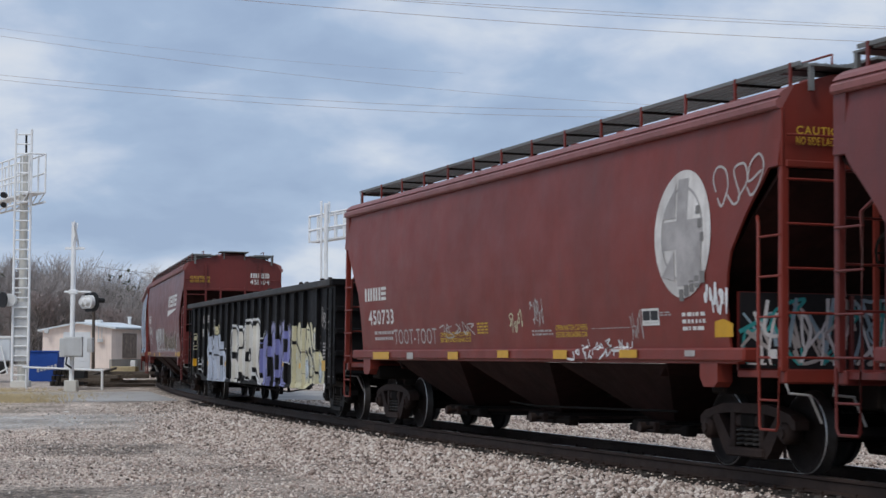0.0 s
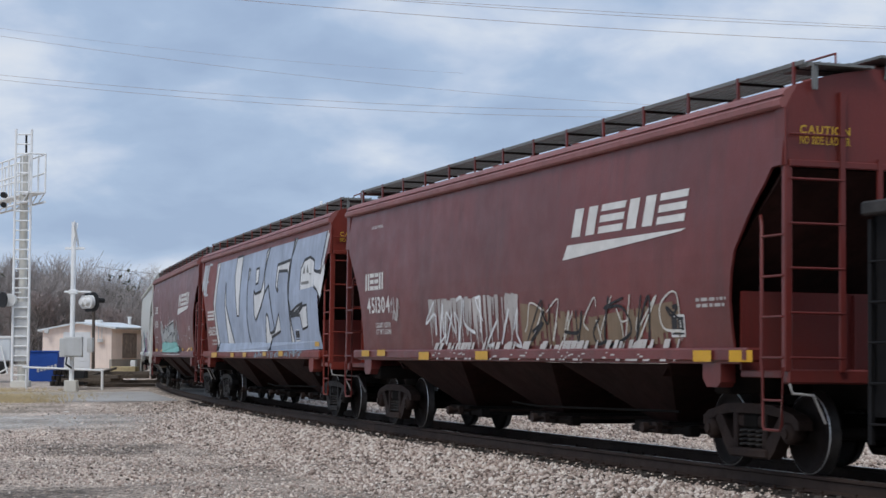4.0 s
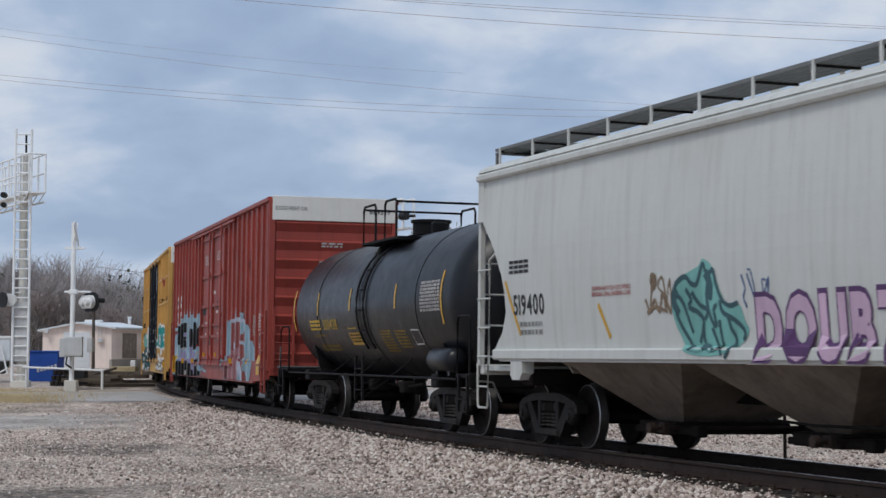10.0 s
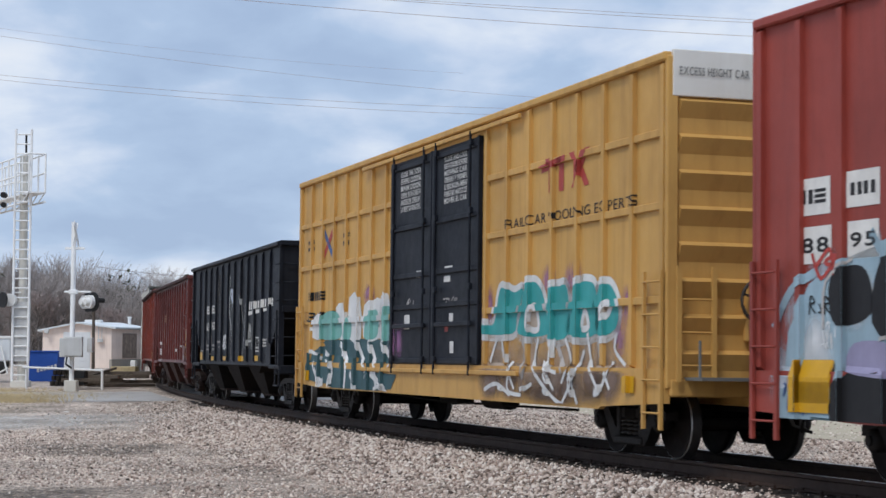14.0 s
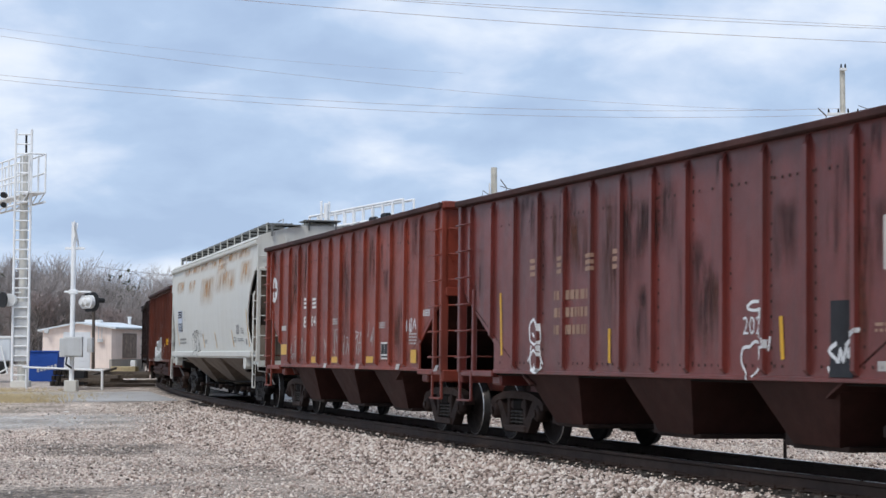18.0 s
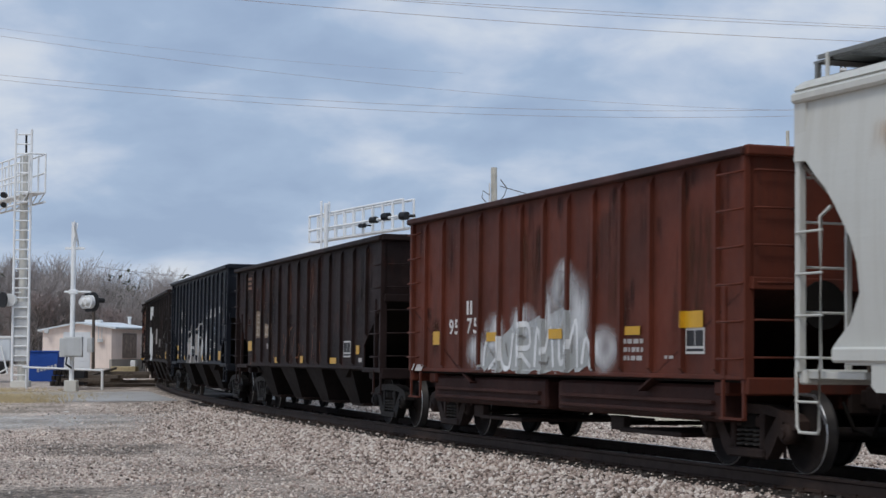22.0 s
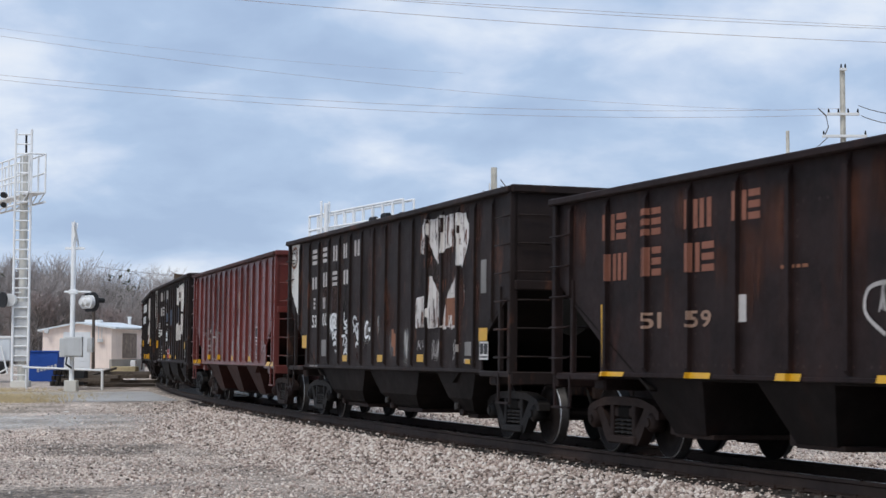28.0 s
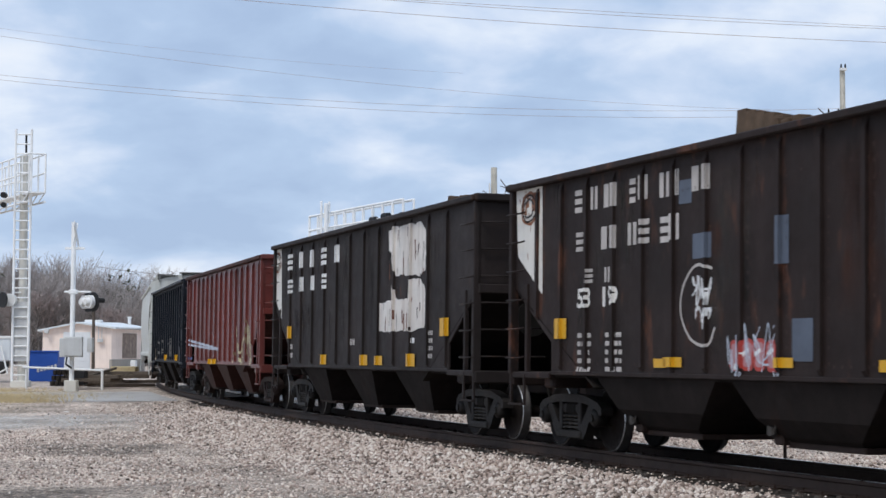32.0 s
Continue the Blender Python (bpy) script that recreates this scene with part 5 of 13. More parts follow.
def flakes(polys, rng, n, size=0.12):
    """Peels bits away from painted shapes: breaks each shape into upright torn strips."""
    out = []
    for poly in polys:
        lo, hi = min(p[0] for p in poly), max(p[0] for p in poly)
        x = lo
        while x < hi - 0.01:
            w = min(rng.uniform(0.04, size), hi - x)
            c = clip(clip(poly, 0, x, False), 0, x + w, True)
            if len(c) > 2 and rng.random() > n:
                z0, z1 = min(p[1] for p in c), max(p[1] for p in c)
                k = rng.random()
                if k < 0.35:
                    c = clip(c, 1, z0 + (z1 - z0) * rng.uniform(0.1, 0.4), False)
                elif k < 0.6:
                    c = clip(c, 1, z1 - (z1 - z0) * rng.uniform(0.1, 0.35), True)
                if len(c) > 2:
                    out.append(c)
            x += w
    return out


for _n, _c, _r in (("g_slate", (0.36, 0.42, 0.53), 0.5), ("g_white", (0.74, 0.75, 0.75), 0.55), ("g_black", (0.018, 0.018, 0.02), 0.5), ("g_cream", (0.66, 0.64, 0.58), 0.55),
                   ("g_purple", (0.24, 0.25, 0.50), 0.55), ("g_yellow", (0.66, 0.62, 0.42), 0.55), ("g_pale_blue", (0.50, 0.55, 0.64), 0.55), ("g_teal", (0.05, 0.36, 0.36), 0.55), ("g_deep_teal", (0.05, 0.11, 0.125), 0.6), ("g_wash", (0.46, 0.38, 0.31), 0.6), ("g_brick", (0.30, 0.10, 0.095), 0.55),
                   ("g_mint", (0.20, 0.46, 0.42), 0.55), ("g_silver", (0.40, 0.41, 0.40), 0.45), ("g_pink", (0.60, 0.42, 0.55), 0.55), ("g_tan", (0.24, 0.17, 0.11), 0.6),
                   ("g_scarlet", (0.42, 0.06, 0.05), 0.5), ("g_sky", (0.33, 0.46, 0.54), 0.55), ("g_lilac", (0.33, 0.31, 0.46), 0.55), ("g_brown", (0.13, 0.075, 0.055), 0.6),
                   ("g_blue", (0.07, 0.13, 0.30), 0.55), ("decal_red", (0.40, 0.10, 0.09), 0.6), ("decal_grey", (0.24, 0.24, 0.23), 0.6),
                   ("g_magenta", (0.11, 0.05, 0.14), 0.55), ("chalk", (0.48, 0.45, 0.43), 0.8), ("rust_mark", (0.27, 0.12, 0.07), 0.8), ("faded_mark", (0.34, 0.22, 0.16), 0.8), ("rust_letter", (0.25, 0.105, 0.07), 0.8), ("patch_blue", (0.10, 0.12, 0.16), 0.6),
                   ("g_pale_fill", (0.52, 0.55, 0.58), 0.55), ("g_rose", (0.42, 0.22, 0.24), 0.55), ("smear", (0.22, 0.21, 0.20), 0.7)):
    M[_n] = surface(_n.replace("g_", "spray_") + "_paint", _c, _r, var=0.16, scale=1.2, dirt=tuple(v * 0.5 for v in _c), dirt_amt=0.42, streak=0.4, bump=0.08)


M["rust_soft"] = surface("soft_orange_rust", (0.52, 0.28, 0.11), 0.85, var=0.3, scale=1.5, streak=0.4, dirt=(0.54, 0.37, 0.20), bump=0.05, alpha=0.85)
M["white_soft"] = surface("soft_white_spray", (0.7, 0.71, 0.72), 0.7, var=0.2, bump=0.05, thin=(0.22, 0.46), alpha=0.9)
M["panel_letter"] = surface("worn_pale_panel_letter", (0.42, 0.36, 0.28), 0.7, var=0.3, scale=3.0)
M["lilac_soft"] = surface("soft_lilac_spray", (0.40, 0.40, 0.60), 0.7, var=0.2, bump=0.05, thin=(0.22, 0.46), alpha=0.9)
M["worn_white"] = surface("worn_dull_white_paint", (0.66, 0.64, 0.61), 0.6, var=0.25, scale=1.5, dirt=(0.30, 0.24, 0.21), dirt_amt=0.5, streak=0.4)
M["worn_grey"] = surface("worn_grey_emblem_paint", (0.38, 0.36, 0.35), 0.65, var=0.25, scale=2.0)
M["load_wood"] = surface("broken_brown_timber", (0.085, 0.055, 0.035), 0.9, var=0.4, scale=4.0, dirt=(0.15, 0.12, 0.09), dirt_amt=0.4)
M["sky_soft"] = surface("soft_pale_blue_spray", (0.50, 0.58, 0.66), 0.7, var=0.2, bump=0.05, thin=(0.22, 0.46), alpha=0.9)
M["violet_soft"] = surface("soft_violet_spray", (0.36, 0.18, 0.34), 0.7, var=0.2, bump=0.05, thin=(0.22, 0.46), alpha=0.85)
M["wash_soft"] = surface("soft_brown_wash", (0.44, 0.35, 0.28), 0.7, var=0.3, scale=2.0, bump=0.05, thin=(0.22, 0.46), alpha=0.9)
M["taupe_soft"] = surface("soft_dark_brown_spray", (0.20, 0.14, 0.115), 0.7, var=0.3, scale=2.0, bump=0.05, thin=(0.22, 0.46), alpha=0.9)
M["smear_soft"] = surface("soft_pale_smear", (0.46, 0.45, 0.43), 0.8, var=0.25, bump=0.05, alpha=0.9)
M["dust_soft"] = surface("soft_grey_dust", (0.060, 0.054, 0.050), 0.85, var=0.25, bump=0.05, alpha=0.6)
M["soot_soft"] = surface("soft_soot", (0.016, 0.014, 0.013), 0.85, var=0.25, bump=0.05, alpha=0.65)
M["red_rust_soft"] = surface("soft_brown_rust", (0.095, 0.036, 0.021), 0.85, var=0.3, bump=0.05, alpha=0.9)



def ragged(poly, rng, step=0.07, amp=0.03):
    """Roughens the outline of a peeling patch of paint."""
    out = []
    for a, c in zip(poly, poly[1:] + poly[:1]):
        n = max(1, int(math.hypot(c[0] - a[0], c[1] - a[1]) / step))
        for k in range(n):
            t = k / n
            out.append((a[0] + (c[0] - a[0]) * t + rng.uniform(-amp, amp), a[1] + (c[1] - a[1]) * t + rng.uniform(-amp, amp) * 1.6))
    return out


def torn(car, name, polys, mat, rng, label="", layer=1, worn=1.0):
    """Painted shapes with rust and bare steel worn through them in long runs."""
    for poly in polys:
        paint(car, name, [ragged(poly, rng, 0.09, 0.014)], mat, layer, label, over_ribs=True)
        xs, zs = [p[0] for p in poly], [p[1] for p in poly]
        x0, x1, z0, z1 = min(xs), max(xs), min(zs), max(zs)
        for run_mat, n, wide, long_ in (("rust_run", 11, 0.075, 0.45), ("soot_run", 12, 0.06, 0.40)):
            runs = []
            for _ in range(int((2 + n * (x1 - x0)) * worn)):
                x, z = rng.uniform(x0, x1), rng.uniform(z0, z1 + 0.1)
                h, w = rng.uniform(0.06, long_), rng.uniform(0.012, wide)
                runs += ribbon([(x, z), (x + rng.gauss(0, 0.015), z - h * 0.4), (x + rng.gauss(0, 0.02), z - h)], w, w * rng.uniform(0.2, 0.9))
            runs = [c for c in (clip(clip(clip(clip(r, 1, z0, False), 1, z1, True), 0, x0, False), 0, x1, True) for r in runs) if len(c) > 2]
            paint(car, "worn_streak", runs, run_mat, layer + 1, over_ribs=True)


M["rust_run"] = surface("rust_run_on_paint", (0.13, 0.055, 0.035), 0.8, var=0.4, scale=4.0)
M["soot_run"] = surface("dark_soot_run", (0.035, 0.02, 0.017), 0.7, var=0.3)
M["peel_white"] = surface("peeling_white_paint", (0.72, 0.70, 0.67), 0.6, var=0.2, scale=2.0, dirt=(0.30, 0.22, 0.17), dirt_amt=0.45, streak=0.6)
# ---- the train, first car to last ----
def build_train():
    C = {}
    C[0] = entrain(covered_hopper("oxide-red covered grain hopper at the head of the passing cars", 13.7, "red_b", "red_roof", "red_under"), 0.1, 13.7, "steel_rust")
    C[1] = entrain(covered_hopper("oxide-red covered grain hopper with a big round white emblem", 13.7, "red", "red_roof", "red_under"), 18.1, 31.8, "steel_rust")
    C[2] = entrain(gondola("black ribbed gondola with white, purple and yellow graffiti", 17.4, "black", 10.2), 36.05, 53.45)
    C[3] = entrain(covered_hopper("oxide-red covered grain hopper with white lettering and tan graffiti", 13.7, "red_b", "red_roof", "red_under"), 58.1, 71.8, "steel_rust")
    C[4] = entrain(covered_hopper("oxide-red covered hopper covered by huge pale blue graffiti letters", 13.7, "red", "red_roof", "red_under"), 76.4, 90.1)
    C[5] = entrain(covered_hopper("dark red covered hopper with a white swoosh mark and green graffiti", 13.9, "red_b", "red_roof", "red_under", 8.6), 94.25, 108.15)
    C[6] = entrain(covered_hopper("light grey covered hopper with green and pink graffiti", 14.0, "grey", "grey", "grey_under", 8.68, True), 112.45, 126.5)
    C[7] = entrain(tank_car("short glossy black tank car with a railed dome", 9.2, 6.85), 130.9, 140.1)
    C[8] = entrain(boxcar("tall red boxcar with plug doors, white end band and graffiti", 14.0, "box_red", 9.42, (-2.2, 2.4), "box_red"), 145.7, 159.7)
    C[9] = entrain(boxcar("tall yellow boxcar with black plug doors and teal graffiti", 14.1, "yellow", 9.2, (-2.3, 2.5), "blueblack", True), 166.35, 180.45)
    C[10] = entrain(open_hopper("blue-black open coal hopper with white chalky graffiti", 12.2, "blueblack", "blueblack", 7.25, 3.84, ribs=12, rib_end=1.42), 185.9, 198.1)
    C[11] = entrain(open_hopper("worn red open hopper with blotched paint", 11.1, "oldred_b", "oldred_b", 6.9, 3.70, ribs=15, rib_end=0.46), 201.9, 213.0, "steel_rust")
    C[12] = entrain(open_hopper("worn red open hopper with white chalk scrawls", 11.1, "oldred", "oldred", 6.92, 3.76, ribs=15, rib_end=0.46), 216.45, 227.6, "steel_rust")
    C[13] = entrain(covered_hopper("dirty white covered hopper streaked with orange rust", 13.4, "grey_rusty", "grey_rusty", "grey_under", 8.95, True), 232.2, 245.5)
    C[14] = entrain(open_hopper("rust-orange open hopper with silver graffiti and flat side doors", 10.3, "orange", "orange", 6.0, 3.59, ribs=13, rib_end=0.75, bays=2, cut=2.12, cut_in=0.14, box_bays=True), 249.7, 260.0, "steel_rust")
    C[15] = entrain(open_hopper("sooty dark brown open coal hopper", 12.1, "brown", "brown", 7.25, 3.44, bays=4, ribs=13, rib_end=1.22), 263.7, 275.9)
    C[16] = entrain(open_hopper("blue-black open hopper with white smeared graffiti", 10.9, "blueblack", "blueblack", 6.85, 3.64, ribs=15, rib_end=0.52), 279.85, 290.8)
    C[17] = entrain(open_hopper("sooty dark brown open hopper with white patches", 11.9, "brown_c", "brown_c", 7.25, 3.48, bays=4, ribs=13, rib_end=1.22), 294.8, 306.6)
    C[18] = entrain(open_hopper("dark brown open hopper with a large flaking rust-coloured mark", 10.0, "brown", "brown", 6.25, 3.42, ribs=11), 310.35, 320.3, "steel_rust")
    C[19] = entrain(open_hopper("sooty dark open hopper with flaking white marks and tags", 12.2, "brown_b", "brown_b", 7.25, 3.76, ribs=16, rib_end=0.95, rib_d=0.045, bay_at=((-4.4, -3.6, -2.0, -1.1), (-0.75, -0.1, 1.55, 2.4), (3.4, 4.0, 4.6, 5.4))), 324.3, 336.45)
    C[20] = entrain(open_hopper("worn red open hopper with black number boxes", 10.8, "oldred_b", "oldred_b", 6.85, 3.64, ribs=15, rib_end=0.52), 340.45, 351.25, "steel_rust")
    C[21] = entrain(open_hopper("sooty dark open hopper with peeling white marks", 12.15, "brown_b", "brown_b", 7.25, 3.76, ribs=16, rib_end=0.95, rib_d=0.045, bay_at=((-4.4, -3.6, -2.0, -1.1), (-0.75, -0.1, 1.55, 2.4), (3.4, 4.0, 4.6, 5.4))), 355.25, 367.4)
    C[22] = entrain(open_hopper("sooty black open hopper with a bold white mark", 12.4, "brown_c", "brown_c", 7.3, 3.76, ribs=12, rib_end=1.58, rib_d=0.045), 371.15, 383.5)
    C[23] = entrain(open_hopper("worn red open hopper with smeared graffiti", 10.9, "oldred_b", "oldred_b", 6.85, 3.64, ribs=15, rib_end=0.52), 387.5, 398.4, "steel_rust")
    C[24] = entrain(open_hopper("black open coal hopper near the end of the row", 10.9, "blueblack", "blueblack", 6.85, 3.64, ribs=15, rib_end=0.52), 402.4, 413.3)
    C[25] = entrain(covered_hopper("light grey covered hopper at the tail of the row", 13.9, "grey", "grey", "grey_under", 8.6, True), 417.6, 431.5)
    return C


CARS = build_train()
# ---- what is painted on each car ----
BELTS = tuple((z - 0.05, z + 0.05, 0.046, a, c) for z in (2.0, 3.15, 4.05) for a, c in ((-9.2, -2.4), (2.6, 9.2)))


def reflectors(car, boxes):
    for k, (a, c) in enumerate(boxes):
        paint(car, "reflector", [box_of(a, c)], "reflect", 6, "yellow reflective strip", over_ribs=True)


def weight_box(car, a, c):
    """Dark stencil panel in a white border."""
    x0, x1, z0, z1 = min(a[0], c[0]), max(a[0], c[0]), min(a[1], c[1]), max(a[1], c[1])
    d = 0.03
    paint(car, "stencil_panel", [rect(x0, z0, x1, z1)], "decal_white", 1)
    paint(car, "stencil_field", [rect(x0 + d, z0 + (z1 - z0) * 0.3, (x0 + x1) / 2 - d / 3, z1 - d), rect((x0 + x1) / 2 + d / 3, z0 + (z1 - z0) * 0.3, x1 - d, z1 - d), rect(x0 + d, z0 + d, x1 - d, z0 + (z1 - z0) * 0.3 - d)], "decal_black", 2)


def span(pts):
    """x0, z0, x1, z1 of corner points."""
    return min(p[0] for p in pts), min(p[1] for p in pts), max(p[0] for p in pts), max(p[1] for p in pts)


def words(car, text, pts, mat, fat=0.02, layer=1, slant=0.0, name="lettering"):
    x0, z0, x1, z1 = span(pts)
    paint(car, name, text_polys(text, x0, x1, z0, z1 - z0, fat, slant), mat, layer, over_ribs=True)


def rows_of(car, lines, pts, mat, fat=0.02, layer=1):
    x0, z0, x1, z1 = span(pts)
    h = (z1 - z0) / len(lines)
    polys = []
    for k, text in enumerate(lines):
        polys += text_polys(text, x0, x1, z1 - (k + 0.78) * h, h * 0.74, fat)
    paint(car, "lettering", polys, mat, layer)


def print_bars(car, pts, rows, mat, seed=1):
    x0, z0, x1, z1 = span(pts)
    paint(car, "small_print", bars(x0, z0, x1, z1, rows, random.Random(seed)), mat)


def name_blocks(car, pts, n, mat, slant=0.0):
    x0, z0, x1, z1 = span(pts)
    w = (x1 - x0) / n
    for k in range(n):
        paint(car, "name_block", marks(x0 + k * w, z0, x0 + (k + 1) * w, z1, 1, slant), mat, over_ribs=True)


def tag(car, pts, n, mat, seed, w=0.03, layer=1):
    x0, z0, x1, z1 = span(pts)
    rng = random.Random(seed)
    for k in range(n):
        d = (x1 - x0) / n
        paint(car, "graffiti_tag", scrawl(x0 + k * d, z0, x0 + (k + 1) * d, z1, 1, rng, w), mat, layer, over_ribs=True)


def fat_letters(car, pts, n, seed, fill, edge, halo=None, cuts="g_black", lean=0.0, grow=0.05):
    x0, z0, x1, z1 = span(pts)
    if halo:
        paint(car, "graffiti_halo", bubble(x0, z0, x1, z1, n, seed, grow * 2.2, lean), halo, 1, over_ribs=True)
    paint(car, "graffiti_outline", bubble(x0, z0, x1, z1, n, seed, grow, lean), edge, 2, over_ribs=True)
    for k, poly in enumerate(bubble(x0, z0, x1, z1, n, seed, -0.015, lean)):
        paint(car, "graffiti_letter", [poly], fill, 3, over_ribs=True)
    paint(car, "graffiti_line", letter_cuts(x0, z0, x1, z1, n, seed), cuts, 4, over_ribs=True)


def fat_words(car, text, pts, fill, edge, halo=None, seed=1, slant=0.0):
    x0, z0, x1, z1 = span(pts)
    if halo:
        paint(car, "graffiti_halo", text_polys(text, x0 - 0.07, x1 + 0.07, z0 - 0.05, z1 - z0 + 0.10, 0.085, slant, 0.05), halo, 1, over_ribs=True)
    paint(car, "graffiti_outline", text_polys(text, x0 - 0.03, x1 + 0.03, z0 - 0.02, z1 - z0 + 0.04, 0.085, slant, 0.05), edge, 2, over_ribs=True)
    paint(car, "graffiti_fill", text_polys(text, x0, x1, z0, z1 - z0, 0.05, slant, 0.12), fill, 3, over_ribs=True)


def end_words(car, x, y0, z, h, lines, mat, blocks=False, width=0.8):
    """Lettering on the end of a car that faces forward."""
    b = Mesh()
    for k, text in enumerate(lines):
        zz = z - k * h * 1.35
        polys = marks(0, zz, width, zz + h, 4) if text == "#" else text_polys(text, 0, width, zz, h, 0.02)
        for p in polys:
            b.add([(x, y0 + a, c) for a, c in p], [tuple(range(len(p)))])
    part("end_lettering", b, M[mat], car)


def end_print(car, half, y0, y1, z0, z1, rows, seed):
    """Rows of small print on the corrugated end of a boxcar."""
    b = Mesh()
    for x0, c0, x1, c1 in ((min(p[0] for p in q), min(p[1] for p in q), max(p[0] for p in q), max(p[1] for p in q)) for q in bars(y0, z0, y1, z1, rows, random.Random(seed), 0.6)):
        def out(z):
            k = min(7, max(0, round((z - 1.25) / 0.44)))
            d = z - (1.25 + k * 0.44)
            return 0.006 + half + (0.09 * (d + 0.11) / 0.20 if -0.11 < d <= 0.09 else 0.09 * (0.14 - d) / 0.05 if 0.09 < d < 0.14 else 0.0)
        b.add([(out(c0), x0, c0), (out(c0), x1, c0), (out(c1), x1, c1), (out(c1), x0, c1)], [(0, 1, 2, 3)])
    tagged(part("small_print", b, M["decal_white"], car), kind="stuff")


def paint_covered_reds():
    for k in (0, 1, 3, 4, 5):
        x = 8.592 if k == 5 else 8.542
        end_words(CARS[k], x, -1.36, 3.72, 0.085, ["CAUTION", "NO SIDE LADDER"], "decal_yellow", width=0.62)
        end_words(CARS[k], x, 0.55, 3.78, 0.15, ["#", ("450733", "450733", "", "451304", "450550", "451015")[k]], "decal_white", width=0.62)


def paint_car_1():
    car = CARS[1]
    side_of(car, "covered")
    name_blocks(car, [(-7.02, 2.31), (-5.64, 2.55)], 4, "decal_white")
    words(car, "450733", [(-6.80, 1.88), (-5.26, 2.13)], "decal_white")
    print_bars(car, [(-6.47, 1.54), (-5.31, 1.75)], 2, "chalk", 2)
    words(car, "TOOT-TOOT", [(-5.29, 1.51), (-2.94, 1.77)], "chalk", 0.0)
    tag(car, [(-2.74, 1.63), (-1.05, 1.83)], 5, "chalk", 3, 0.03)
    rows_of(car, ["OPEN HATCH COVERS", "BEFORE UNLOADING CAR"], [(2.25, 1.55), (3.35, 1.74)], "decal_yellow")
    rows_of(car, ["OPEN HATCH COVERS", "BEFORE UNLOADING CAR"], [(-2.74, 1.51), (-1.27, 1.69)], "decal_yellow")
    print_bars(car, [(-0.94, 1.63), (-0.45, 1.82)], 4, "decal_yellow", 5)
    tag(car, [(0.49, 1.67), (1.00, 1.96)], 3, "g_yellow", 6, 0.03)
    tag(car, [(1.32, 1.75), (1.85, 2.10)], 5, "chalk", 7, 0.03)
    print_bars(car, [(1.36, 1.58), (2.14, 1.68)], 2, "chalk", 8)
    print_bars(car, [(3.50, 1.66), (4.70, 1.68)], 1, "chalk", 9)
    tag(car, [(4.73, 1.53), (5.08, 1.87)], 4, "chalk", 10, 0.02)
    weight_box(car, (5.09, 1.69), (5.58, 1.90))
    print_bars(car, [(5.60, 1.79), (5.91, 1.85)], 2, "chalk", 11)
    print_bars(car, [(6.20, 1.58), (6.80, 1.83)], 3, "decal_white", 12)
    x0, z0, x1, z1 = span([(5.53, 2.82), (7.02, 2.71), (6.24, 3.53), (6.22, 2.00)])
    cx, cz, rad = (x0 + x1) / 2, (z0 + z1) / 2, (z1 - z0) / 2
    disc = lambda f: [(cx + (x1 - x0) / 2 * f * math.cos(a), cz + rad * f * math.sin(a)) for a in np.linspace(0, 2 * math.pi, 48, endpoint=False)]
    paint(car, "round_emblem", [disc(1.0)], "worn_white", 1, "large round white emblem, worn")
    paint(car, "emblem_ring", ribbon(disc(0.72) + disc(0.72)[:1], 0.035), "worn_grey", 2)
    paint(car, "emblem_shape", [rect(cx - 0.52, cz - 0.18, cx + 0.5, cz + 0.16), rect(cx - 0.14, cz - 0.62, cx + 0.14, cz + 0.66)], "worn_grey", 2)
    paint(car, "emblem_shape", [rect(cx + 0.12, cz - 0.6, cx + 0.5, cz - 0.12), [(cx - 0.5, cz + 0.2), (cx - 0.18, cz + 0.62), (cx - 0.18, cz + 0.2)], [(cx - 0.55, cz - 0.5), (cx - 0.2, cz - 0.2), (cx - 0.2, cz - 0.55)]], "worn_grey", 3)
    paint(car, "emblem_shape", [rect(cx + 0.42 + 0.06 * k, cz + 0.05 - 0.16 * k, cx + 0.52 + 0.05 * k, cz + 0.15 - 0.16 * k) for k in (-1, 0, 1)] + [rect(cx - 0.1 + 0.14 * k, cz - 0.80 + 0.05 * k, cx + 0.02 + 0.14 * k, cz - 0.66 + 0.05 * k) for k in range(5)], "smear", 3)
    tag(car, [(6.83, 1.80), (7.41, 2.12)], 5, "g_white", 14, 0.06, 2)
    paint(car, "spray_patch", [[(7.00, 1.53), (7.45, 1.53), (7.47, 1.68), (7.25, 1.74), (7.03, 1.71)]], "reflect", 1)
    tag(car, [(2.81, 1.29), (4.73, 1.51)], 9, "g_white", 15, 0.035, 2)
    for line_ in ([(7.13, 3.19), (7.04, 3.36), (7.13, 3.48), (7.33, 3.43), (7.41, 3.23), (7.28, 3.02), (7.17, 3.12)], [(7.41, 3.14), (7.57, 3.02), (7.70, 3.11), (7.53, 3.41), (7.77, 3.46), (7.86, 3.26), (7.66, 3.08)], [(7.86, 3.19), (7.97, 3.09), (8.13, 3.20), (8.22, 3.41), (8.09, 3.54), (7.91, 3.44), (7.90, 3.25), (8.17, 3.35)]):
        paint(car, "graffiti_tag", ribbon(smooth_line(line_, 5), 0.03), "chalk", 1)
    reflectors(car, [((-6.35, 1.24), (-5.37, 1.37)), ((-2.15, 1.25), (-1.66, 1.37)), ((0.12, 1.28), (0.59, 1.39)), ((2.33, 1.27), (2.82, 1.39)), ((4.54, 1.29), (5.07, 1.39))])
